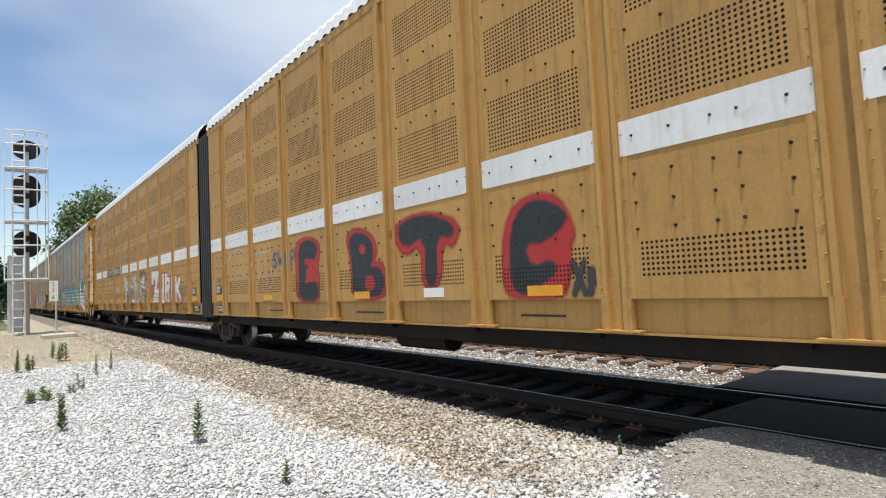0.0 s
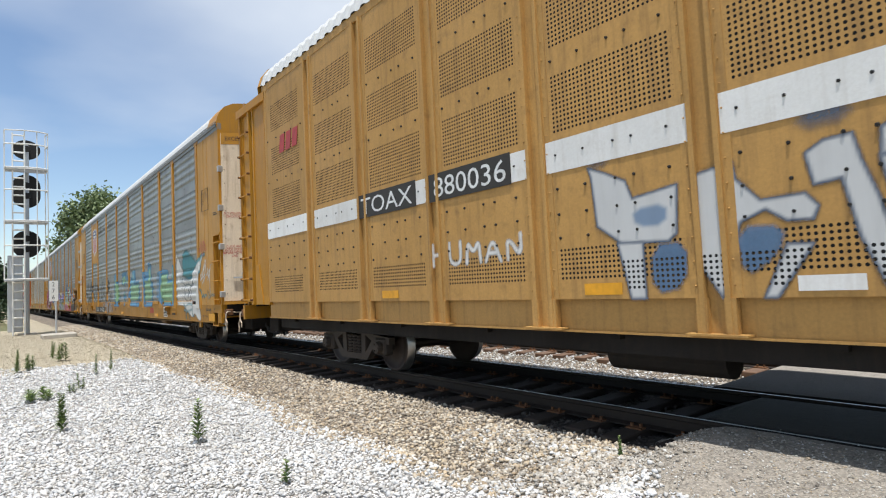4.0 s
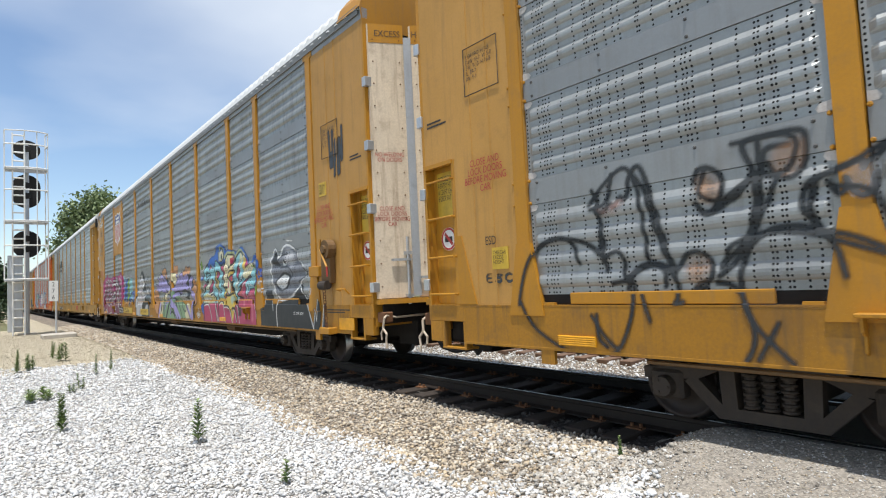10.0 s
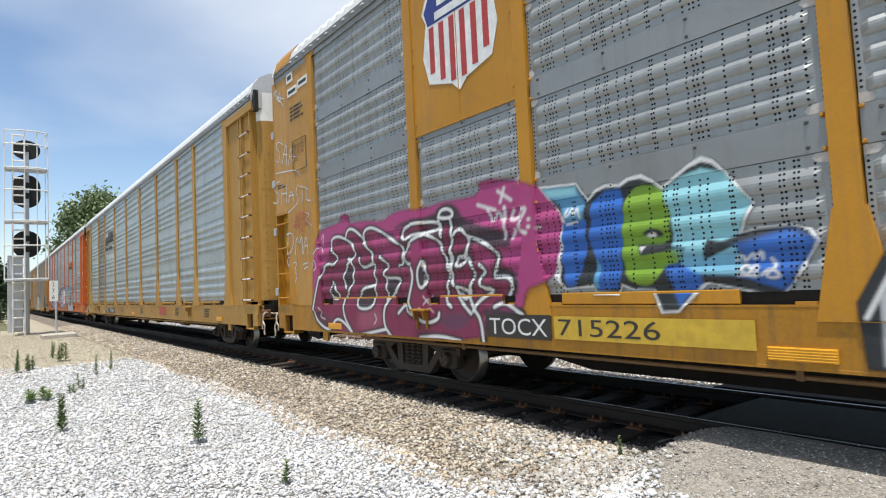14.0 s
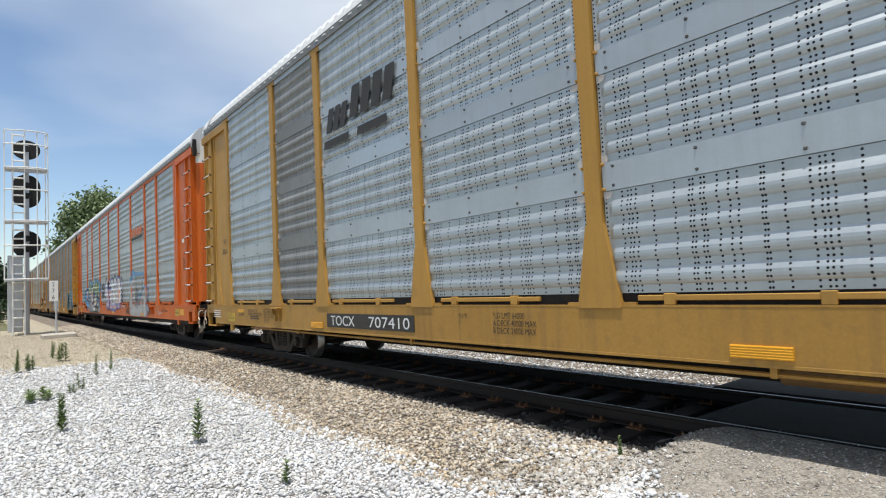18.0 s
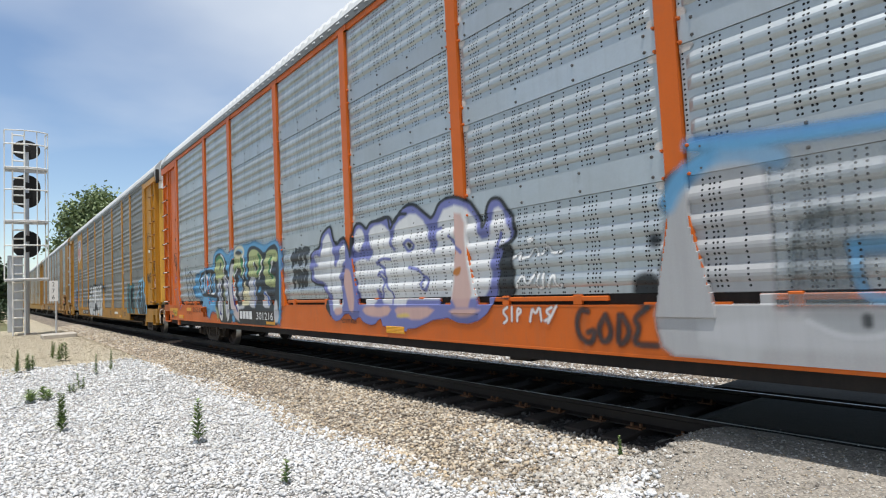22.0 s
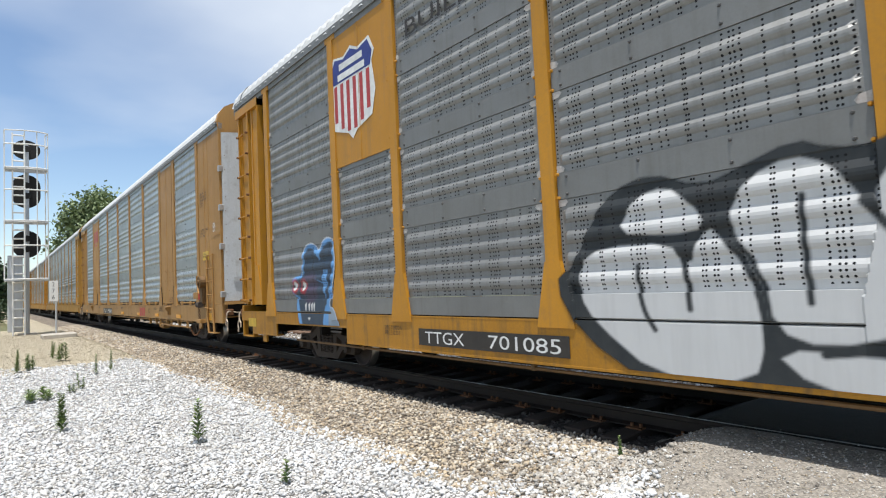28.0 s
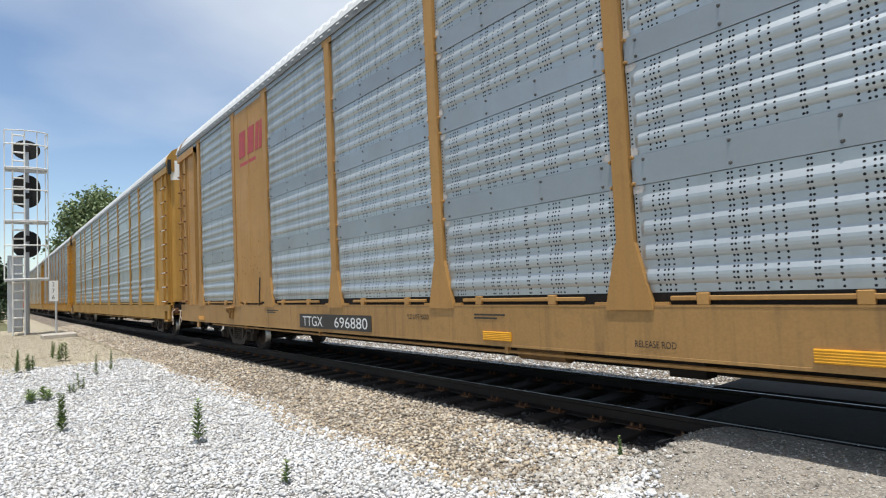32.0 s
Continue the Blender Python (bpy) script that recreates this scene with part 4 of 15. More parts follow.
# ---- trucks ----
def wheelset_mesh(r):
    def make():
        bm = bmesh.new()
        for s in (-1, 1):
            rings = [(0.06, -0.10, 0), (0.10, -0.085, 0), (r * 0.55, -0.045, 0), (r * 0.86, -0.03, 0), (r * 0.88, -0.07, 0), (r - 0.006, -0.075, 1), (r, 0.035, 1), (r + 0.027, 0.05, 1), (r + 0.027, 0.068, 0), (r * 0.86, 0.068, 0), (r * 0.5, 0.03, 0), (0.1, 0.06, 0)]
            seg = 36
            vs = [[bm.verts.new((q * math.cos(2 * math.pi * k / seg), s * (HALF_GAUGE - o), q * math.sin(2 * math.pi * k / seg))) for k in range(seg)] for q, o, _ in rings]
            for a in range(len(rings) - 1):
                for k in range(seg):
                    f = bm.faces.new((vs[a][k], vs[a][(k + 1) % seg], vs[a + 1][(k + 1) % seg], vs[a + 1][k]))
                    f.material_index = 1 if rings[a][2] and rings[a + 1][2] else 0
                    f.smooth = True
            bm.faces.new(vs[0])
        add_rod(bm, (0, -1.0, 0), (0, 1.0, 0), 0.075, 12)
        bmesh.ops.recalc_face_normals(bm, faces=bm.faces)
        me = bpy.data.meshes.new("wheelset")
        bm.to_mesh(me)
        bm.free()
        me.materials.append(M["wheel"])
        me.materials.append(M["tread"])
        return me
    return shared(("wheels", r), make)


def side_frame_mesh(r):
    def make():
        bm = bmesh.new()
        y0, y1 = -1.06, -0.94
        z = r
        top = [(-1.15, z + 0.17), (-0.62, z + 0.20), (-0.36, z + 0.36), (0.36, z + 0.36), (0.62, z + 0.20), (1.15, z + 0.17), (1.15, z + 0.02), (0.72, z - 0.0), (0.56, z - 0.10), (0.40, z - 0.22), (-0.40, z - 0.22), (-0.56, z - 0.10), (-0.72, z), (-1.15, z + 0.02)]
        # upper arch, lower bar and columns leave the spring window open
        def plate(pts):
            a = [bm.verts.new((x, y0, q)) for x, q in pts]
            b = [bm.verts.new((x, y1, q)) for x, q in pts]
            n = len(pts)
            bm.faces.new(a)
            bm.faces.new(b[::-1])
            for i in range(n):
                bm.faces.new((a[i], b[i], b[(i + 1) % n], a[(i + 1) % n]))
        plate([(-1.12, z + 0.16), (-0.60, z + 0.20), (-0.36, z + 0.34), (0.36, z + 0.34), (0.60, z + 0.20), (1.12, z + 0.16), (1.12, z + 0.05), (0.60, z + 0.08), (0.34, z + 0.20), (-0.34, z + 0.20), (-0.60, z + 0.08), (-1.12, z + 0.05)])
        plate([(-0.72, z + 0.06), (-0.60, z + 0.10), (-0.36, z - 0.14), (0.36, z - 0.14), (0.60, z + 0.10), (0.72, z + 0.06), (0.42, z - 0.24), (-0.42, z - 0.24)])
        for s in (-1, 1):
            plate([(s * 0.40, z + 0.26), (s * 0.27, z + 0.26), (s * 0.25, z - 0.16), (s * 0.38, z - 0.16)])
            add_box(bm, s * 0.885 - 0.16, s * 0.885 + 0.16, -1.09, -0.92, z - 0.13, z + 0.15, 0.03)
            add_rod(bm, (s * 0.885, -1.07, z), (s * 0.885, -1.17, z), 0.105, 14, 0.09)
            for k in range(3):
                a = 2.094 * k
                add_rod(bm, (s * 0.885 + 0.06 * math.cos(a), -1.16, z + 0.06 * math.sin(a)), (s * 0.885 + 0.06 * math.cos(a), -1.185, z + 0.06 * math.sin(a)), 0.014, 6)
        bmesh.ops.recalc_face_normals(bm, faces=bm.faces)
        me = bpy.data.meshes.new("side_frame")
        bm.to_mesh(me)
        bm.free()
        me.materials.append(M["truck"])
        return me
    return shared(("frame", r), make)


def spring_mesh(r):
    def make():
        bm = bmesh.new()
        rows = []
        for i in range(6):
            z = r - 0.13 + i * 0.054
            for q, h in ((0.046, 0.0), (0.062, 0.008), (0.066, 0.017), (0.062, 0.026), (0.046, 0.034)):
                rows.append([bm.verts.new((q * math.cos(2 * math.pi * k / 10), q * math.sin(2 * math.pi * k / 10), z + h)) for k in range(10)])
        for a, b2 in zip(rows, rows[1:]):
            for k in range(10):
                bm.faces.new((a[k], a[(k + 1) % 10], b2[(k + 1) % 10], b2[k]))
        me = bpy.data.meshes.new("spring")
        bm.to_mesh(me)
        bm.free()
        me.materials.append(M["truck"])
        return me
    return shared(("spring", r), make)


ROLLING, HINGED_ENDS = [], []


def truck(car, x, r, rolls=True):
    bm = add_box(bmesh.new(), -0.16, 0.16, -0.95, 0.95, r + 0.02, r + 0.20, 0.02)
    add_box(bm, -0.07, 0.07, -0.7, 0.7, r - 0.2, r - 0.05)
    t = part("truck", bm, M["truck"], car, "cast steel truck with coil springs")
    t.location = (x, 0, 0)
    for s in (-1, 1):
        f = link("side_frame", side_frame_mesh(r), t)
        f.rotation_euler = (0, 0, 0 if s < 0 else math.pi)
        for k in (-0.15, 0.0, 0.15):
            sp = link("spring", spring_mesh(r), t)
            sp.location = (k, s * 1.02, 0)
    for k in (-0.885, 0.885):
        w = link("wheelset", wheelset_mesh(r), t, (), "brown steel wheels with bright treads")
        w.location = (k, 0, r)
        if rolls:
            ROLLING.append((w, k, r))


# ---- common body ----
END_CUT = 0.72  # the near side sill stops here and a step frame closes the corner


def underframe(car, x0, x1, sill, z0, z1, belly=0.36, rear_in=0.2):
    """Side sills, deck, centre sill, floor beams and pipes."""
    for s in (-1, 1):
        sec = [(1.508, z0 - 0.024), (1.508, z0), (1.506, z0 + 0.003), (1.506, z1 - 0.014), (1.509, z1 - 0.012), (1.509, z1 + 0.004), (1.38, z1 + 0.004), (1.38, z1 - 0.014), (1.47, z1 - 0.014), (1.47, z0 + 0.003), (1.36, z0), (1.36, z0 - 0.024)]
        cut = END_CUT if s < 0 else 0.0
        a, c = x0 + (cut + rear_in if cut else 0.0), x1 - cut
        runs = [(a, c, 0.0)]
        if z0 < 0.6:  # a deep sill is cut away above the trucks
            runs = [(a, x0 + 2.2, 0.0), (x0 + 2.2, x0 + 5.1, 0.25), (x0 + 5.1, x1 - 5.0, 0.0), (x1 - 5.0, x1 - 1.9, 0.25), (x1 - 1.9, c, 0.0)]
        for a, c, up in runs:
            low = [(s * p, q + up if q < z0 + 0.01 else q) for p, q in sec]
            loft_x("side_sill", low, a, c, sill, car, "long painted side sill" if s < 0 else "")
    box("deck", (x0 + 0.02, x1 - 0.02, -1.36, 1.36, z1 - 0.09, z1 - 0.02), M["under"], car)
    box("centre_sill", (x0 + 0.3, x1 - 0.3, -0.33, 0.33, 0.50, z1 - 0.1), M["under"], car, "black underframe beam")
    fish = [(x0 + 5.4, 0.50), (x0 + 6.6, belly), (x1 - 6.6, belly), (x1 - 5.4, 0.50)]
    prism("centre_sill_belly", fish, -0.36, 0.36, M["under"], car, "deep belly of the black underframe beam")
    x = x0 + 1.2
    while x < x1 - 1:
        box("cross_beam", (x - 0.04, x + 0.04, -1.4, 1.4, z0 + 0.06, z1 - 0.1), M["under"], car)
        x += 2.75
    mid = (x0 + x1) / 2
    rod("air_reservoir", (mid + 0.15, -1.12, 0.585), (mid + 0.85, -1.12, 0.585), 0.105, M["grimy"], car, "grimy brake air tank", 14)
    rod("brake_cylinder", (mid + 6.0, -1.1, 0.56), (mid + 6.6, -1.1, 0.56), 0.12, M["grimy"], car, "black brake cylinder", 12)
    box("brake_valve", (mid + 1.95, mid + 2.3, -1.05, -0.85, 0.44, 0.60), M["under"], car)
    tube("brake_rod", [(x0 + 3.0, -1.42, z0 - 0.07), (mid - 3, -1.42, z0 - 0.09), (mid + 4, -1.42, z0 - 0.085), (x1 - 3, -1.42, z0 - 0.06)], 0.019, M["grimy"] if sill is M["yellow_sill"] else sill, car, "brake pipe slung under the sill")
    for x in (x0 + 5.5, mid - 4.5, mid + 0.2, x1 - 6.0):
        box("rod_hanger", (x - 0.025, x + 0.025, -1.445, -1.395, z0 - 0.11, z0 - 0.02), M["grimy"] if sill is M["yellow_sill"] else sill, car)


def coupler(car, x, s):
    q = lambda d: x + s * d
    bm = add_box(bmesh.new(), min(x, q(0.36)), max(x, q(0.36)), -0.11, 0.11, 0.74, 0.96, 0.02)
    add_box(bm, min(q(0.34), q(0.56)), max(q(0.34), q(0.56)), -0.20, 0.14, 0.68, 1.0, 0.05)
    add_box(bm, min(q(0.50), q(0.66)), max(q(0.50), q(0.66)), -0.22, -0.06, 0.72, 0.98, 0.04)
    part("coupler", bm, M["truck"], car, "grimy cast steel knuckle coupler")
    tube("air_hose", [(x, -0.4, 0.74), (q(0.10), -0.43, 0.58), (q(0.26), -0.40, 0.40), (q(0.44), -0.30, 0.33), (q(0.60), -0.18, 0.36)], 0.032, M["rubber"], car, "sagging black rubber hose", 8)
    rod("hose_coupling", (q(0.56), -0.20, 0.35), (q(0.68), -0.14, 0.39), 0.045, M["truck"], car, "cast iron hose coupling", 8)
    lever = new("uncoupling_lever")
    lever.parent = car
    tube("lever_bar", [(q(0.10), -0.16, 0.97), (q(0.17), -0.30, 0.94), (q(0.17), -1.22, 0.93), (q(0.19), -1.40, 0.97), (q(0.22), -1.46, 0.93), (q(0.20), -1.47, 0.78), (q(0.29), -1.47, 0.70), (q(0.27), -1.47, 0.58), (q(0.28), -1.47, 0.50)], 0.017, M["lever"], lever, "bent cream and rust steel bar", 7)
    tube("lever_fork", [(q(0.21), -1.47, 0.79), (q(0.13), -1.46, 0.71), (q(0.14), -1.46, 0.61)], 0.015, M["lever"], lever, "", 7)
    box("lever_bracket", (min(x, q(0.20)), max(x, q(0.20)), -1.44, -1.28, 0.86, 1.02), M["rust"], lever, "rusty pivot bracket", 0.015)


def end_sill(car, x, s, material, z0, z1, hung=False, plate=True):
    """Corner of the side sill: a step opening framed in plate."""
    def piece(name, d0, d1, za, zb, y0=-1.506, y1=-1.40, label="", mat=None):
        a, c = sorted((x - s * d0, x - s * d1))
        return box(name, (a, c, y0, y1, za, zb), mat or material, car, label, 0.006)
    low = z0 - 0.075
    if hung:
        piece("sill_corner", 0.0, END_CUT, z0 - 0.02, z1 + 0.004, label="end of the painted side sill")
        return
    piece("sill_corner", 0.0, END_CUT, z1 - 0.20, z1 + 0.004, label="end of the painted side sill")
    near = 0.26 if plate else 0.06
    if plate:
        piece("corner_plate", 0.02, 0.26, z0 - 0.02, z1 - 0.20, label="thick corner plate")
    piece("step_side", near, near + 0.05, low, z1 - 0.20)
    piece("step_side", END_CUT - 0.05, END_CUT, low, z1 - 0.20)
    piece("step_tread", near, END_CUT, low - 0.03, low, -1.512, -1.30, "flat steel step")
    # black sheet added to give the step opening its shade
    piece("step_back", near, END_CUT + 0.05, z0 - 0.02, z1 - 0.12, -1.34, -1.30, "black sheet standing in for the shade behind the step", M["under"])


def end_beam(car, x, s, material, z0, z1):
    bm = add_box(bmesh.new(), min(x, x - s * 0.1), max(x, x - s * 0.1), -1.46, 1.46, z0 + 0.1, z1 + 0.02)
    add_box(bm, min(x, x + s * 0.10), max(x, x + s * 0.10), -0.45, 0.45, 0.62, z1 + 0.02)
    part("end_beam", bm, material, car, "painted end sill")
    # two near-black boxes added to fill the shaded void around the coupler
    box("draft_gear", (min(x - s * 0.4, x + s * 0.12), max(x - s * 0.4, x + s * 0.12), -0.8, 0.8, 0.46, z1 - 0.02), M["under"], car, "near-black box filling the shaded void at the draft gear", 0.02)
    box("buffer_plate", (min(x + s * 0.10, x + s * 0.125), max(x + s * 0.10, x + s * 0.125), -1.40, 1.40, z0 + 0.14, z1 + 0.03), M["under"], car, "black end plate standing in for the shaded gap at the coupler")


def rung_ladder(car, xa, xb, y, zs, material, r=0.013, stiles=False):
    for z in zs:
        tube("rung", [(xa, y + 0.05, z - 0.01), (xa, y - 0.035, z), (xb, y - 0.035, z), (xb, y + 0.05, z - 0.01)], r, material, car, "", 6)


def panel_with_seams(name, x0, x1, z0, z1, y, material, car, seams, label=""):
    plan = [(x0, y + 0.03), (x0, y)]
    for q in sorted(seams):
        plan += [(q - 0.010, y), (q - 0.007, y - 0.009), (q + 0.007, y - 0.009), (q + 0.010, y)]
    plan += [(x1, y), (x1, y + 0.03)]
    n = len(plan)
    verts = [(a, b2, z) for z in (z0, z1) for a, b2 in plan]
    faces = [(i, i + 1, n + i + 1, n + i) for i in range(n - 1)] + [(n - 1, 0, n, 2 * n - 1), tuple(range(n, 2 * n)), tuple(range(n - 1, -1, -1))]
    return raw(name, verts, faces, material, car, label)


def hinged_end(car, x, s, paint_m, door_m, near_text=True, zinc_leaf=False, bow=0.0, skew=0.0):
    """End bay with a rung bay in the side and folding doors across the end. s: +1 front, -1 rear."""
    X = lambda d: x - s * d
    def b(name, d0, d1, y0, y1, z0, z1, mat, label="", bevel=0.0):
        a, c = sorted((X(d0), X(d1)))
        ya, yc = sorted((y0, y1))
        return box(name, (a, c, ya, yc, z0, z1), mat, car, label, bevel)
    for side in (-1, 1):
        y = side * 1.497
        yi = side * 1.46
        if side < 0:
            a, c = sorted((X(0.62), X(1.84)))
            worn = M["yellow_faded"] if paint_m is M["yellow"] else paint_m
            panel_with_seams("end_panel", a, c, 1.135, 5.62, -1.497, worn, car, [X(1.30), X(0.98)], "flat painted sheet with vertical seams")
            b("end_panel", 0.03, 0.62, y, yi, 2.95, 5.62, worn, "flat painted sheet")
            b("rung_bay", 0.04, 0.62, -1.36, -1.33, 1.135, 2.95, paint_m, "recessed painted bay behind the rungs")
            b("bay_lintel", 0.03, 0.60, -1.515, -1.44, 2.91, 2.96, paint_m, "")
            b("corner_post", 0.0, 0.05, -1.50, -1.34, 1.135, 5.62, paint_m, "")
            b("bay_post", 0.575, 0.64, -1.50, -1.34, 1.135, 2.95, paint_m, "")
            for k in range(3):
                b("bay_rib", 0.53 - 0.028 * k, 0.518 - 0.028 * k, -1.40, -1.36, 1.14, 2.93, paint_m)
        else:
            b("end_panel", 0.03, 1.84, 1.46, 1.497, 1.135, 5.62, paint_m, "flat painted sheet")
    if not zinc_leaf:
        rung_ladder(car, X(0.09), X(0.60), -1.50, (1.27, 1.74, 2.24, 2.72), M["white"] if door_m is M["white"] else paint_m, 0.014)
    # doors across the end: two sets of folding leaves, bowed outwards when bow > 0
    def out(y):
        q = abs(y)
        k = 1.0 if q < 0.48 else (1.0 - 0.55 * (q - 0.48) / 0.44 if q < 0.92 else 0.45 * (1.46 - q) / 0.54)
        if y > 0 and skew:
            k = 1.0 + skew * min(1.0, y)
        return bow * max(0.0, k)
    def xo(y, d):
        return x + s * (out(y) + d)
    def leaf(name, y0, y1, d0, d1, z0, z1, mat, label=""):
        plan = [(xo(y0, d0), y0), (xo(y1, d0), y1), (xo(y1, d1), y1), (xo(y0, d1), y0)]
        verts = [(p, q, z) for z in (z0, z1) for p, q in plan]
        faces = [(0, 3, 2, 1), (4, 5, 6, 7)] + [(i, (i + 1) % 4, 4 + (i + 1) % 4, 4 + i) for i in range(4)]
        return raw(name, verts, [f[::-1] for f in faces] if s < 0 else faces, mat, car, label)
    leaves = [(-1.44, -0.94), (-0.84, -0.49), (-0.47, -0.005), (0.005, 0.47), (0.49, 0.84), (0.94, 1.44)]
    for y0, y1 in leaves:
        leaf("door_leaf", y0, y1, 0.0, 0.045, 1.22, 5.50, M["zinc_sheet"] if zinc_leaf and y0 < -1.4 else door_m, "tall folding door leaf")
    if s > 0 and not zinc_leaf:
        for y0, y1 in leaves:
            leaf("door_header", y0, y1, 0.046, 0.050, 5.20, 5.50, paint_m, "painted band across the door tops")
        for text, y in (("EXCESS", -1.17), ("HEIGHT", -0.66)):
            turn = math.atan2(out(y - 0.1) - out(y + 0.1), 0.2)
            lettering(text, xo(y, 0.054), 5.30, 0.10, M["ink"], car, y=y, face="end", align="CENTER", width=0.40).rotation_euler = (0, 0, turn)
    if s < 0:
        prism("corner_gusset", [(X(0.64), 1.98), (X(0.72), 1.98), (X(0.95), 1.14), (X(0.64), 1.14)], -1.512, -1.495, paint_m, car, "triangular stiffening plate")
    for y in (-0.89, 0.89):
        leaf("hinge_strip", y - 0.05, y + 0.05, 0.0, 0.055, 1.24, 5.3, M["zinc"], "grey hinge strip with rivets")
    for y in (-0.60, -0.48, -0.22, 0.22, 0.48, 0.60):
        leaf("door_rib", y - 0.012, y + 0.012, 0.0, 0.06, 1.24, 5.48, door_m)
    for y in (-1.02, -0.68, -0.02, 0.68, 1.02):
        top = 2.15 if abs(y) > 1 else 5.4
        rod("lock_rod", (xo(y, 0.085), y, 1.12), (xo(y, 0.085), y, top), 0.022 if abs(y) > 0.1 else 0.014, M["zinc"], car, "galvanised door lock rod")
        for z in (1.25, 1.9, 3.0, 4.1, 5.1):
            if z < top:
                leaf("rod_keeper", y - 0.04, y + 0.04, 0.03, 0.115, z - 0.025, z + 0.025, M["zinc"])
    bm = bmesh.new()
    for y0, y1 in leaves:
        for yy in (y0 + 0.06, y1 - 0.06):
            for i in range(12):
                bmesh.ops.create_cone(bm, cap_ends=True, segments=6, radius1=0.013, radius2=0.007, depth=0.014, matrix=Matrix.Translation((xo(yy, 0.05), yy, 1.4 + i * 0.35)) @ Matrix.Rotation(radians(90 * s), 4, "Y"))
    tagged(part("rivets", bm, M["rust"], car, "rows of round rivets"), kind="stuff")
    for z in (1.32, 2.52, 3.5, 4.5):
        box("hinge", (min(x - s * 0.04, x + s * 0.065), max(x - s * 0.04, x + s * 0.065), -1.53, -1.33, z, z + 0.15), M["zinc"], car, "galvanised hinge block", 0.008)
    for y, z in ((-1.12, 1.80), (-0.74, 1.52)):
        leaf("lock_handle", y - 0.13, y + 0.13, 0.07, 0.12, z - 0.018, z + 0.018, M["zinc"], "grey lock handle")
    plan = [(x, -1.46)] + [(xo(q, 0.12), q) for q in (-1.46, -0.92, -0.48, 0.48, 0.92, 1.46)] + [(x, 1.46)]
    n = len(plan)
    faces = [tuple(range(n - 1, -1, -1)), tuple(range(n, 2 * n))] + [(i, (i + 1) % n, n + (i + 1) % n, n + i) for i in range(n)]
    raw("door_sill", [(p, q, z) for z in (1.135, 1.21) for p, q in plan], faces, paint_m, car, "painted sill under the doors")
    box("hand_latch", (min(xo(0, 0.05), xo(0, 0.12)), max(xo(0, 0.05), xo(0, 0.12)), -0.07, 0.07, 2.06, 2.26), M["rust"] if zinc_leaf else M["red"], car, "worn latch plates")
    if s > 0:
        for y in () if zinc_leaf else (-1.17, 1.17):
            turn = math.atan2(out(y - 0.1) - out(y + 0.1), 0.2)
            for text, z in (("NO WELDING\nON DOORS", 3.40), ("CLOSE AND\nLOCK DOORS\nBEFORE MOVING\nCAR", 2.56)):
                lt = lettering(text, xo(y - 0.03 * (y < 0), 0.052), z, 0.066, M["red"], car, y=y - 0.03 * (y < 0), face="end", align="CENTER", label="red painted lettering")
                lt.rotation_euler = (0, 0, turn)
        for y in (-0.34, 0.10):
            bars(5, xo(0, 0.05), 1.98, 0.2, 0.3, M["ink"], car, y=y, face="end")
        for z in () if zinc_leaf else (2.34, 2.55):
            box("tape_strip", (xo(0, 0.046), xo(0, 0.049), -0.36, 0.34, z, z + 0.07), M["rust"], car, "brown tape strip")
    if near_text:
        box("clearance_sign", (min(X(0.50), X(0.12)), max(X(0.50), X(0.12)), -1.366, -1.361, 2.26, 2.86), M["sign_yellow"], car, "yellow clearance sign")
        lettering("DECK CLEARAN\nA ENTRY HT 12\nA CD HT 124-5\nB DECK 64-7", min(X(0.48), X(0.14)), 2.74, 0.07, M["ink"], car, y=-1.368, width=0.34)
        lettering("CLOSE AND\nLOCK DOORS\nBEFORE MOVING\nCAR", X(1.50 if s > 0 else 1.20), 2.78, 0.085, M["red"], car, y=-1.512, align="CENTER", label="red painted lettering")
        lettering("EXH 19-0  H 5-8\nEXW 10-7  W 5-8\nEW  9-10  H 16-8\nIL  89-7\nIW  9-1", min(X(1.46), X(0.96)), 4.10, 0.055, M["ink"], car, y=-1.508)
        tube("table_frame", [(X(1.50), -1.508, 3.66), (X(0.92), -1.508, 3.66), (X(0.92), -1.508, 4.24), (X(1.50), -1.508, 4.24), (X(1.50), -1.508, 3.66)], 0.006, M["ink"], car, "black painted frame", 4)
        bars(2, min(X(0.55), X(0.13)), 3.42, 0.42, 0.10, M["ink"], car, y=-1.50)
        ban_sign(car, X(0.31), -1.366, 1.98, 0.15)
    end_beam(car, x, s, paint_m, 0.70, 1.13)
    coupler(car, x, s)


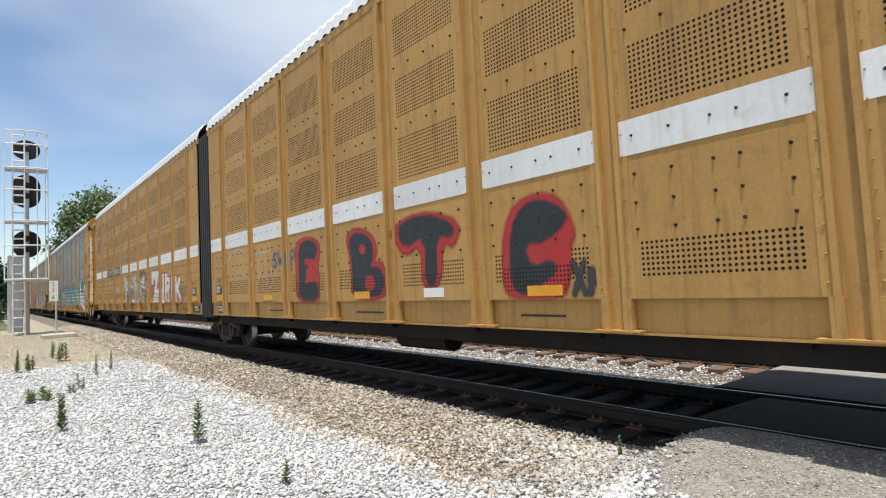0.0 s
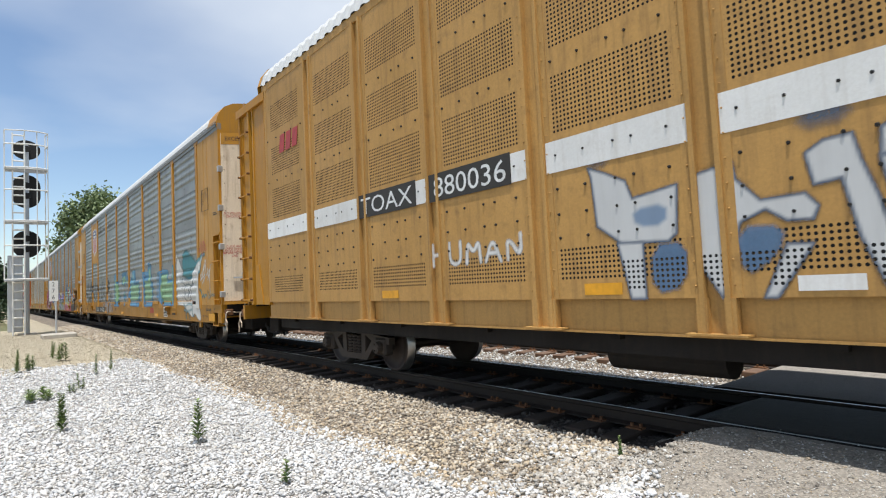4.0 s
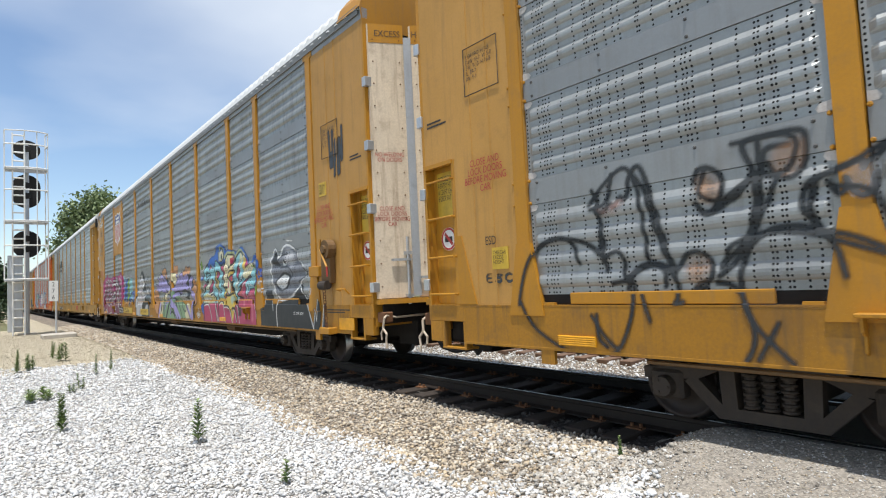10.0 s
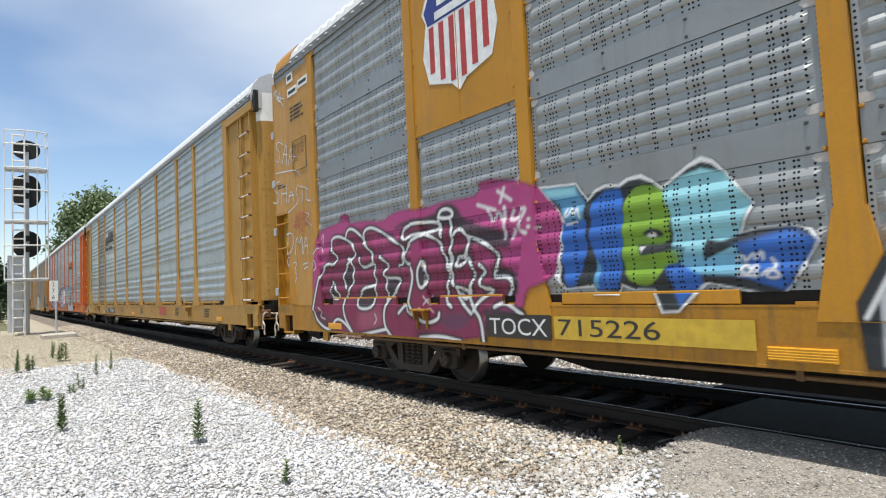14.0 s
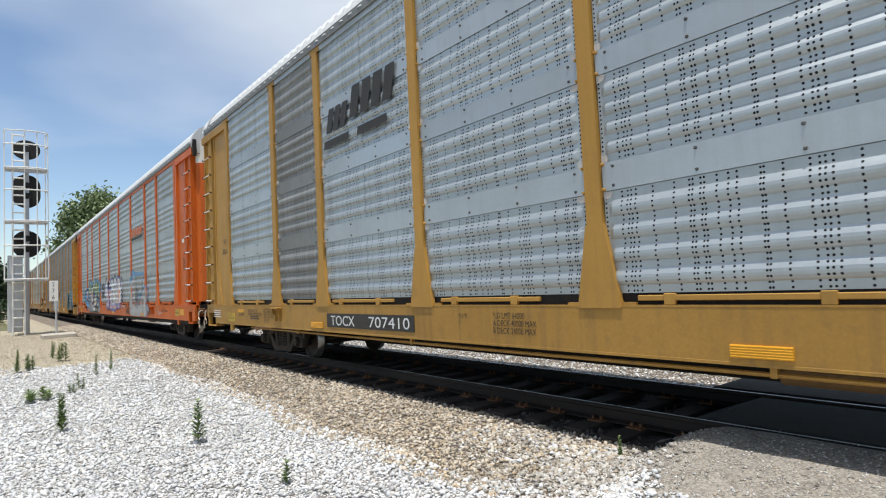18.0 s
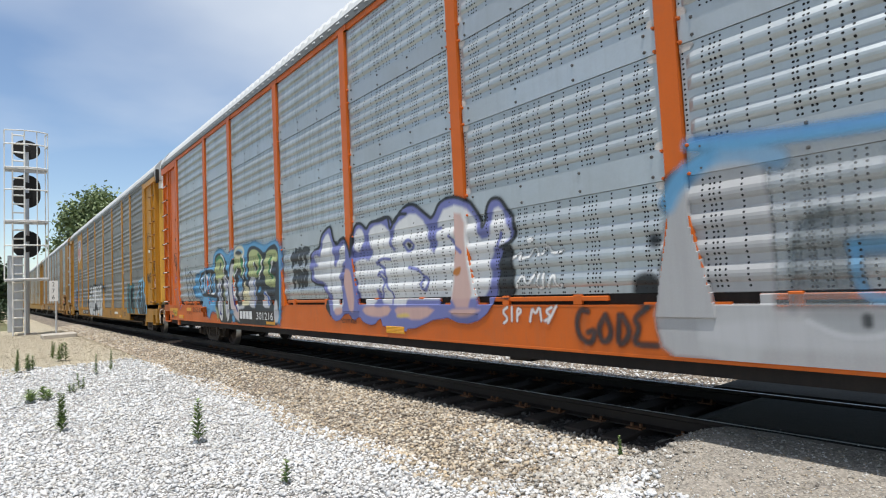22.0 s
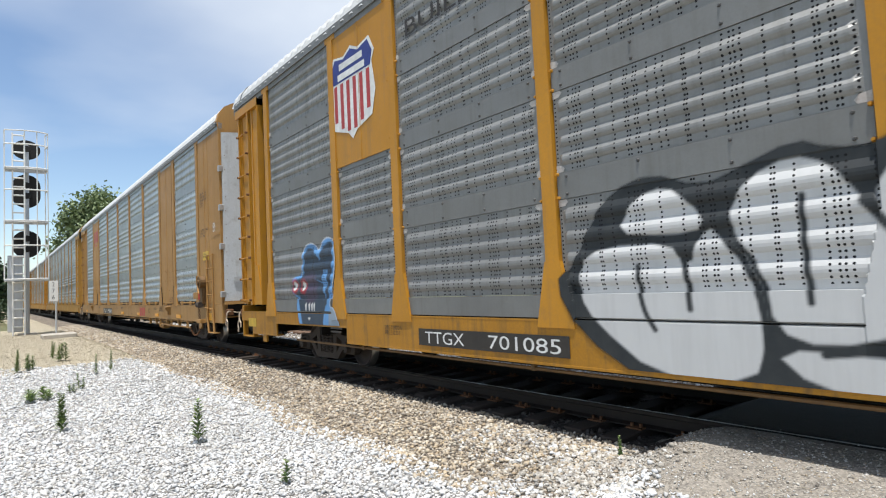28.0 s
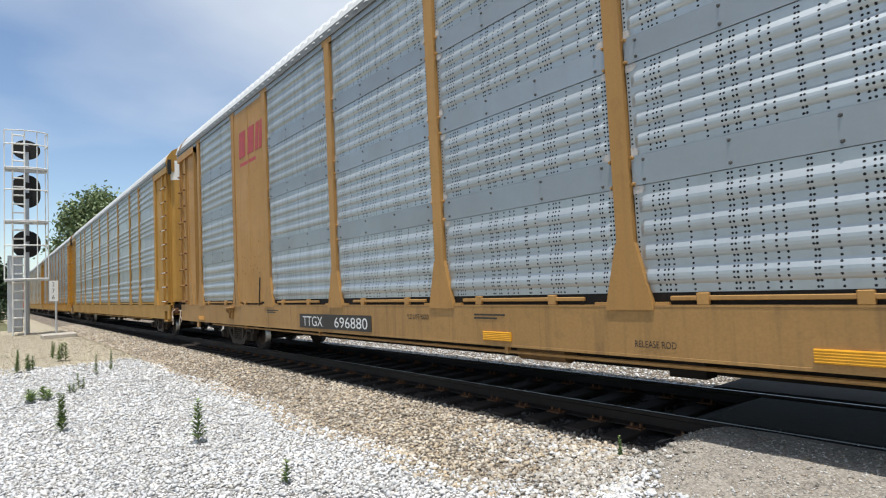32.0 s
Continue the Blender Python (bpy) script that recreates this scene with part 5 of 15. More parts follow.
def ban_sign(car, x, y, z, r):
    """Round white plate with a red ring and bar."""
    bm = bmesh.new()
    bmesh.ops.create_cone(bm, cap_ends=True, segments=28, radius1=r, radius2=r, depth=0.005, matrix=Matrix.Translation((x, y, z)) @ Matrix.Rotation(radians(90), 4, "X"))
    p = part("ban_sign", bm, M["white"], car, "round red and white prohibition sign")
    bm = bmesh.new()
    seg = 28
    a = [bm.verts.new((x + r * 0.97 * math.cos(2 * math.pi * k / seg), y - 0.004, z + r * 0.97 * math.sin(2 * math.pi * k / seg))) for k in range(seg)]
    b = [bm.verts.new((x + r * 0.80 * math.cos(2 * math.pi * k / seg), y - 0.004, z + r * 0.80 * math.sin(2 * math.pi * k / seg))) for k in range(seg)]
    for k in range(seg):
        bm.faces.new((a[k], a[(k + 1) % seg], b[(k + 1) % seg], b[k]))
    c = 0.60 * r
    bm.faces.new([bm.verts.new(q) for q in ((x - c, y - 0.004, z + c - 0.03), (x - c + 0.03, y - 0.004, z + c), (x + c, y - 0.004, z - c + 0.03), (x + c - 0.03, y - 0.004, z - c))])
    part("ban_ring", bm, M["red"], p)
    bm = add_box(bmesh.new(), x - 0.5 * r, x + 0.5 * r, y - 0.0035, y - 0.0025, z - 0.25 * r, z + 0.2 * r)
    part("ban_symbol", bm, M["ink"], p)


def ladder_bolt_mesh():
    def make():
        me = bpy.data.meshes.new("ladder_bolt")
        bm = add_rod(bmesh.new(), (0, 0.0275, 0), (0, -0.0275, 0), 0.026, 8)
        bm.to_mesh(me)
        bm.free()
        me.materials.append(M["rust"])
        return me
    return shared("ladder_bolt", make)


def radial_end(car, x, s, paint_m, cap_m, text="", gap_m=None, bulge=0.30, depth=1.72):
    """End bay with a full-height ladder on the corner and a curved, riveted door."""
    X = lambda d: x - s * d
    dp = 1.9 if s > 0 else depth
    l0, l1 = (0.20, 0.85) if s > 0 else (0.13, 0.76)
    def b(name, d0, d1, y0, y1, z0, z1, mat, label="", bevel=0.0):
        a, c = sorted((X(d0), X(d1)))
        return box(name, (a, c, min(y0, y1), max(y0, y1), z0, z1), mat, car, label, bevel)
    for side in (-1, 1):
        q = side
        b("recess_panel", l1 + 0.13, dp - 0.015, q * 1.455, q * 1.425, 1.135, 5.60, paint_m, "set-back painted end panel" if q < 0 else "")
        # rear strip is black to stand in for the shade in an open slot
        b("slot_panel", l1 - 0.01, l1 + 0.14, q * (1.44 if s > 0 else 1.39), q * (1.41 if s > 0 else 1.36), 1.135, 5.55, paint_m if s > 0 else M["black"], "narrow recessed strip beside the ladder" if q < 0 else "")
        b("slot_edge", l1 + 0.13, l1 + 0.19, q * 1.475, q * 1.40, 1.135, 5.55, paint_m)
        b("recess_post", dp - (0.14 if s > 0 else 0.02), dp, q * 1.515, q * 1.38, 1.135, 5.62, paint_m, "")
        b("ladder_sheet", l0 + 0.04, l1 - 0.04, q * 1.44, q * 1.41, 1.20, 5.45, paint_m, "painted sheet behind the ladder" if q < 0 else "")
        b("ladder_stile", l1 - 0.10, l1, q * 1.50, q * 1.37, 1.135, 5.55, paint_m)
        b("ladder_stile", l0, l0 + 0.05, q * 1.50, q * 1.37, 1.20, 5.55, paint_m)
        b("header", 0.0, dp, q * 1.52, q * 1.36, 5.46, 5.64, paint_m, "painted header beam")
        b("kick_gusset", dp - 0.62, dp - 0.1, q * 1.46, q * 1.41, 1.135, 1.32, paint_m)
    for k in range(4):
        b("sheet_fold", l0 + 0.07 + 0.022 * k, l0 + 0.08 + 0.022 * k, -1.455, -1.44, 1.22, 5.44, paint_m)
    rung_ladder(car, X(l0 + 0.03), X(l1 - 0.03), -1.50, [1.24 + 0.47 * i for i in range(9)], M["chalk"] if paint_m is M["orange"] or paint_m is M["tan"] else paint_m, 0.014)
    for i in range(9):
        for d in (l0 + 0.03, l1 - 0.03):
            o = link("ladder_bolt", ladder_bolt_mesh(), car)
            o.location = (X(d), -1.5275, 1.24 + 0.47 * i)
    if s < 0:
        prism("corner_gusset", [(X(0.95), 2.0), (X(1.07), 2.0), (X(1.30), 1.14), (X(0.95), 1.14)], -1.476, -1.455, paint_m, car, "triangular stiffening plate")
    # curved door: plan arc across the end
    pts = []
    for i in range(25):
        a = math.pi * i / 24
        pts.append((X(0.16) + s * bulge * math.sin(a) ** 0.6, -1.36 * math.cos(a)))
    n = len(pts)
    # yellow doors take the lighter yellow, which paints their sunlit brightness in
    for nm, z0, z1, mm, lab in (("radial_door", 1.22, 5.22, M["yellow_door_lit"] if paint_m is M["yellow"] else paint_m, "tall curved riveted end door"), ("door_cap", 5.22, 5.86, cap_m, "upper sheet of the curved door")):
        verts = [(px, py, z) for z in (z0, z1) for px, py in pts]
        raw(nm, verts, [(i, i + 1, n + i + 1, n + i) if s > 0 else (i + 1, i, n + i, n + i + 1) for i in range(n - 1)], mm, car, lab, True)
    if s > 0:
        box("cap_hook", (x + 0.05, x + 0.13, -1.50, -1.40, 5.38, 5.86), M["black"], car, "black hook plate beside the door cap", 0.01)
    bm = bmesh.new()
    for i in range(2, 23):
        px, py = pts[i]
        nx, ny = s * abs(math.sin(math.pi * i / 24)), -math.cos(math.pi * i / 24) * 0.6
        for z in ([1.3 + 0.16 * k for k in range(20)] if i in (3, 7, 10, 14, 17, 21) else [1.3, 2.1, 2.9, 3.7, 4.5]):
            bmesh.ops.create_cone(bm, cap_ends=True, segments=5, radius1=0.015, radius2=0.008, depth=0.022, matrix=Matrix.Translation((px + nx * 0.006, py + ny * 0.006, z)) @ Vector((nx, ny, 0)).to_track_quat("Z", "Y").to_matrix().to_4x4())
    tagged(part("door_rivets", bm, paint_m, car, "rows of small rivets"), kind="stuff")
    px, py = pts[7]
    a = pts[9]
    box("door_recess", (min(px, a[0]) + s * 0.012, max(px, a[0]) + s * 0.03, py - 0.02, a[1], 1.42, 2.18), paint_m, car, "small inset door plate")
    rod("lock_bar", (X(0.16) + s * 0.335, 0.0, 1.15), (X(0.16) + s * 0.335, 0.0, 4.9), 0.028, M["black"], car, "black door lock bar", 8)
    for z in (1.5, 2.6, 3.3, 4.4):
        box("bar_keeper", (min(X(0.16) + s * 0.29, X(0.16) + s * 0.38), max(X(0.16) + s * 0.29, X(0.16) + s * 0.38), -0.06, 0.06, z, z + 0.07), M["black"], car, "", 0.008)
    box("inner_post", (min(X(0.16), X(0.24)), max(X(0.16), X(0.24)), -1.41, -1.30, 1.135, 5.5), paint_m, car)
    box("door_plinth", (min(X(0.2), x + s * 0.16), max(X(0.2), x + s * 0.16), -1.2, 1.2, 1.08, 1.215), M["under"], car)
    if text and s > 0:
        lettering(text, x + 0.155, 2.86, 0.055, M["ink"], car, y=-0.72, face="end")
        lettering("Radial Door", x + 0.155, 3.72, 0.06, M["ink"], car, y=-0.72, face="end")
    end_beam(car, x, s, paint_m, 0.70, 1.10)
    coupler(car, x, s)


def brake_wheel_set(car, x, z, paint_m):
    """Hand brake on a side panel: wheel, gear case, chain."""
    box("brake_box", (x - 0.24, x + 0.09, -1.60, -1.49, z - 0.55, z - 0.02), M["grimy"], car, "housing of the hand brake", 0.015)
    bm = add_rod(bmesh.new(), (x + 0.02, -1.52, z + 0.02), (x + 0.02, -1.66, z + 0.02), 0.16, 16)
    add_rod(bm, (x + 0.02, -1.66, z + 0.02), (x + 0.02, -1.70, z + 0.02), 0.07, 12)
    part("gear_case", bm, M["grimy"], car, "round gear case of the hand brake")
    tube("brake_lever", [(x - 0.08, -1.68, z + 0.20), (x - 0.10, -1.68, z + 0.02), (x + 0.12, -1.70, z - 0.22), (x + 0.17, -1.70, z - 0.28)], 0.018, paint_m, car, "bent hand brake lever")
    rod("lever_grip", (x + 0.17, -1.70, z - 0.28), (x + 0.18, -1.70, z - 0.44), 0.016, M["red"], car, "orange-red lever grip", 8)
    rod("chain_drum", (x - 0.20, -1.63, z - 0.58), (x + 0.05, -1.63, z - 0.58), 0.075, M["truck"], car, "grimy chain drum", 12)
    box("step_plate", (x - 0.68, x - 0.30, -1.62, -1.49, z - 0.42, z - 0.24), paint_m, car, "", 0.01)
    links = new("brake_chain")
    links.parent = car
    for k in range(int((z - 0.66 - 0.72) / 0.045)):
        zz = z - 0.66 - k * 0.045
        xx = x - 0.09 + 0.004 * k
        wx, wy = (0.018, 0.006) if k % 2 else (0.006, 0.018)
        tube("chain_link", [(xx - wx, -1.63 - wy, zz), (xx - wx, -1.63 - wy, zz - 0.05), (xx + wx, -1.63 + wy, zz - 0.05), (xx + wx, -1.63 + wy, zz), (xx - wx, -1.63 - wy, zz)], 0.007, M["rust"], links, "", 5)
    box("chain_bracket", (x - 0.27, x + 0.08, -1.66, -1.50, 0.65, 0.76), paint_m, car, "tray under the brake chain", 0.01)
    tube("grab_iron", [(x + 0.25, -1.50, z - 0.68), (x + 0.25, -1.58, z - 0.66), (x + 0.53, -1.58, z - 0.66), (x + 0.53, -1.50, z - 0.74)], 0.015, paint_m, car, "", 6)
    box("reflector", (x + 0.19, x + 0.68, -1.516, -1.508, 0.73, 0.92), M["reflector"], car, "amber ribbed reflector strip")


# ---- spray paint ----
GLYPH = {
    "E": [[(0.85, 0.95), (0.2, 0.95), (0.2, 0.05), (0.85, 0.05)], [(0.2, 0.5), (0.75, 0.5)]],
    "B": [[(0.2, 0.05), (0.2, 0.95), (0.62, 0.95), (0.78, 0.75), (0.6, 0.53), (0.2, 0.53)], [(0.6, 0.53), (0.86, 0.28), (0.65, 0.05), (0.2, 0.05)]],
    "T": [[(0.0, 0.75), (0.1, 0.95), (0.9, 0.95), (1.0, 0.75)], [(0.5, 0.95), (0.5, 0.05)]],
    "G": [[(0.9, 0.75), (0.6, 0.97), (0.25, 0.85), (0.1, 0.5), (0.2, 0.15), (0.5, 0.02), (0.85, 0.2), (0.85, 0.42), (0.55, 0.42)]],
    "Z": [[(0.1, 0.8), (0.1, 0.95), (0.9, 0.95), (0.15, 0.05), (0.95, 0.05)]],
    "U": [[(0.15, 0.95), (0.15, 0.2), (0.4, 0.03), (0.7, 0.05), (0.85, 0.25), (0.85, 0.95)]],
    "R": [[(0.15, 0.05), (0.15, 0.95), (0.7, 0.92), (0.85, 0.7), (0.65, 0.5), (0.15, 0.48)], [(0.55, 0.48), (0.9, 0.05)]],
    "I": [[(0.5, 0.05), (0.5, 0.95)]],
    "K": [[(0.15, 0.05), (0.15, 0.95)], [(0.9, 0.95), (0.2, 0.48), (0.95, 0.05)]],
    "N": [[(0.15, 0.05), (0.15, 0.95), (0.82, 0.08), (0.85, 0.95)]],
    "C": [[(0.9, 0.8), (0.55, 0.97), (0.2, 0.8), (0.1, 0.45), (0.3, 0.08), (0.65, 0.03), (0.92, 0.22)]],
    "P": [[(0.2, 0.03), (0.2, 0.95), (0.65, 0.95), (0.88, 0.72), (0.65, 0.48), (0.2, 0.45)]],
    "S": [[(0.85, 0.82), (0.5, 0.97), (0.18, 0.78), (0.35, 0.55), (0.7, 0.45), (0.85, 0.22), (0.5, 0.03), (0.12, 0.18)]],
    "A": [[(0.08, 0.03), (0.48, 0.97), (0.92, 0.03)], [(0.25, 0.35), (0.75, 0.35)]],
    "M": [[(0.08, 0.03), (0.15, 0.95), (0.5, 0.4), (0.85, 0.95), (0.92, 0.03)]],
    "O": [[(0.5, 0.97), (0.15, 0.75), (0.12, 0.3), (0.5, 0.03), (0.86, 0.3), (0.86, 0.75), (0.5, 0.97)]],
    "F": [[(0.9, 0.95), (0.2, 0.95), (0.2, 0.03)], [(0.2, 0.5), (0.7, 0.5)]],
    "W": [[(0.05, 0.95), (0.28, 0.05), (0.5, 0.65), (0.72, 0.05), (0.95, 0.95)]],
    "L": [[(0.2, 0.95), (0.2, 0.05), (0.9, 0.05)]],
    "Y": [[(0.05, 0.95), (0.5, 0.45), (0.95, 0.95)], [(0.5, 0.45), (0.45, 0.03)]],
    "H": [[(0.15, 0.03), (0.15, 0.95)], [(0.85, 0.03), (0.85, 0.95)], [(0.15, 0.5), (0.85, 0.5)]],
    "D": [[(0.2, 0.05), (0.2, 0.95), (0.6, 0.9), (0.88, 0.5), (0.6, 0.08), (0.2, 0.05)]],
    "J": [[(0.8, 0.95), (0.8, 0.25), (0.5, 0.03), (0.15, 0.2)]],
    " ": [],
    "X": [[(0.1, 0.95), (0.9, 0.05)], [(0.9, 0.95), (0.1, 0.05)]],
    "V": [[(0.05, 0.95), (0.5, 0.05), (0.95, 0.95)]],
    "(": [[(0.7, 1.0), (0.3, 0.75), (0.5, 0.5), (0.2, 0.3), (0.4, 0.0)]],
    "<": [[(0.95, 0.9), (0.1, 0.5), (0.9, 0.45), (0.3, 0.05)]],
}


def spray_mat(name, outline, halo, ow, hw, soft=0.02):
    """Layered spray paint: fill where d < 0, then an outline ow wide, then a misty halo hw wide."""
    m, nt, b = base(name)
    at = nt.nodes.new("ShaderNodeAttribute")
    at.attribute_name = "d"
    fc = nt.nodes.new("ShaderNodeAttribute")
    fc.attribute_name = "fill"
    tc = nt.nodes.new("ShaderNodeTexCoord")
    rough = noise_fac(nt, tc.outputs["Object"], 7.0, 4, 0.2, 0.8)
    mist = noise_fac(nt, tc.outputs["Object"], 55.0, 4, 0.2, 0.8)
    d = fmath(nt, "ADD", at.outputs["Fac"], fmath(nt, "MULTIPLY_ADD", rough, 0.02, -0.01))
    def step(edge, width):
        r = nt.nodes.new("ShaderNodeMapRange")
        r.inputs[1].default_value, r.inputs[2].default_value = edge - width, edge + width
        nt.links.new(d, r.inputs[0])
        return r.outputs[0]
    fill = mix_rgb(nt, fmath(nt, "MULTIPLY", rough, 0.22), fc.outputs["Color"], (0.10, 0.10, 0.10))
    c = mix_rgb(nt, step(0.0, 0.008), fill, outline)
    c = mix_rgb(nt, step(ow, 0.010 if hw else 0.006), c, halo)
    nt.links.new(c, b.inputs["Base Color"])
    b.inputs["Roughness"].default_value = 0.5
    edge = step(ow + hw, soft if hw else 0.006)
    alpha = fmath(nt, "SUBTRACT", 1.0, fmath(nt, "MINIMUM", 1.0, fmath(nt, "ADD", edge, fmath(nt, "MULTIPLY", fmath(nt, "MULTIPLY", edge, mist), 0.5))))
    nt.links.new(alpha, b.inputs["Alpha"])
    return m


def side_surface(x, z, flat, sill_top, end_plane=1.500, posts=POSTS):
    """How far out the painted side stands at x, z (as -y)."""
    if flat:
        return 1.503
    if z < sill_top - 0.10:
        return 1.510
    for p in posts:
        if abs(x - p) < 0.10 + 0.15 * max(0.0, min(1.0, (1.80 - z) / 0.65)):
            return 1.526
    if z < sill_top + 0.012:
        return 1.510
    if x > posts[0] + 0.05 or x < posts[-1] - 0.05:
        return end_plane
    if posts in ANGLES and z < SEGMENTS[0][0]:
        if ANGLES[posts][0][1] > 0:
            return 1.510 if z > sill_top + 0.03 else 0.0
        return 1.502 if any(a - 0.004 < x < b + 0.004 and z < top + 0.003 for a, b, top in ANGLES[posts]) else 0.0
    for z0, z1 in SEGMENTS:
        if z0 <= z <= z1:
            prof = rib_profile(z1 - z0)
            return -PANEL_Y + float(np.interp(z - z0, [q[0] for q in prof], [q[1] for q in prof])) + 0.004
    return -PANEL_Y + 0.016


LAYERS = {}


def rounded(pts, times):
    """Cut the corners of a polyline."""
    for _ in range(times):
        if len(pts) < 3:
            return pts
        out = [pts[0]]
        for (ax, az), (bx, bz) in zip(pts, pts[1:]):
            out += [(0.75 * ax + 0.25 * bx, 0.75 * az + 0.25 * bz), (0.25 * ax + 0.75 * bx, 0.25 * az + 0.75 * bz)]
        pts = out + [pts[-1]]
    return pts


def spray(car, strokes, x0, x1, z0, z1, thick, fills, outline, halo, ow=0.03, hw=0.0, name="graffiti", label="", flat=False, sill_top=1.13, zmin=0.70, step=0.026, soft=0.02, gaps=None, smooth=2, end_plane=1.500):
    """Paint strokes (a word, or polylines in a unit box) on the near side between x0..x1 and z0..z1."""
    lines = []
    if isinstance(strokes, str):
        n = len(strokes)
        lw = (x1 - x0) / n
        for i, ch in enumerate(strokes):
            for pl in GLYPH[ch]:
                lines.append(([(x0 + (i + 0.06 + 0.88 * px) * lw, z0 + (0.08 + 0.84 * pz) * (z1 - z0)) for px, pz in pl], fills[i % len(fills)]))
    else:
        for k, pl in enumerate(strokes):
            lines.append(([(x0 + px * (x1 - x0), z0 + pz * (z1 - z0)) for px, pz in pl], fills[k % len(fills)]))
    lines = [(rounded(pts, smooth), col) for pts, col in lines]
    LAYERS[car.name] = LAYERS.get(car.name, 0) + 1
    lift = 0.002 + 0.0012 * LAYERS[car.name]
    pad = thick + ow + hw + 0.05
    if gaps is None:
        gaps = []
    xs = np.arange(x0 - pad, x1 + pad, step)
    zs = set(np.arange(max(zmin, z0 - pad), z1 + pad, step).round(4).tolist())
    if not flat:
        for a, b2 in SEGMENTS:
            zs |= {round(a + q, 4) for q, _ in rib_profile(b2 - a) if z0 - pad < a + q < z1 + pad}
    zs = np.array(sorted(z for z in zs if z >= zmin))
    GX, GZ = np.meshgrid(xs, zs, indexing="ij")
    D = np.full(GX.shape, 9.0)
    C = np.zeros(GX.shape + (3,))
    for pts, col in lines:
        if len(pts) == 1:
            pts = pts * 2
        for (ax, az), (bx, bz) in zip(pts, pts[1:]):
            vx, vz = bx - ax, bz - az
            L2 = max(vx * vx + vz * vz, 1e-9)
            t = np.clip(((GX - ax) * vx + (GZ - az) * vz) / L2, 0, 1)
            dd = np.hypot(GX - ax - t * vx, GZ - az - t * vz)
            near = dd < D
            D[near] = dd[near]
            C[near] = col
    D = D - thick
    ny = len(zs)
    lim = ow + hw + 0.04
    surf = np.array([[side_surface(x, z, flat, sill_top, end_plane, CAR_POSTS.get(car.name, POSTS)) for z in zs] for x in xs])
    idx = -np.ones(GX.shape, int)
    faces = []
    keepf = []
    for i in range(len(xs) - 1):
        mn = np.minimum.reduce([D[i, :-1], D[i + 1, :-1], D[i, 1:], D[i + 1, 1:]])
        for j in np.where(mn < lim)[0]:
            if any(g0 < xs[i] < g1 for g0, g1 in gaps):
                continue
            keepf.append((i, int(j)))
    used = {}
    verts = []
    def vid(i, j):
        k = (i, j)
        if k not in used:
            used[k] = len(verts)
            verts.append((xs[i], -surf[i, j] - lift, zs[j]))
        return used[k]
    for i, j in keepf:
        faces.append((vid(i, j), vid(i + 1, j), vid(i + 1, j + 1), vid(i, j + 1)))
    me = bpy.data.meshes.new(name)
    me.from_pydata([tuple(map(float, v)) for v in verts], [], faces)
    da = me.attributes.new("d", "FLOAT", "POINT")
    ca = me.attributes.new("fill", "FLOAT_COLOR", "POINT")
    keys = list(used)
    ii, jj = np.array([k[0] for k in keys]), np.array([k[1] for k in keys])
    da.data.foreach_set("value", D[ii, jj].astype(np.float32))
    ca.data.foreach_set("color", np.concatenate([C[ii, jj], np.ones((len(keys), 1))], 1).astype(np.float32).ravel())
    mk = (outline, halo, ow, hw, soft)
    mat = shared(("spray", mk), lambda: spray_mat("spray_paint", outline, halo, ow, hw, soft))
    return link(name, me, car, (mat,), label or "sprayed graffiti letters")


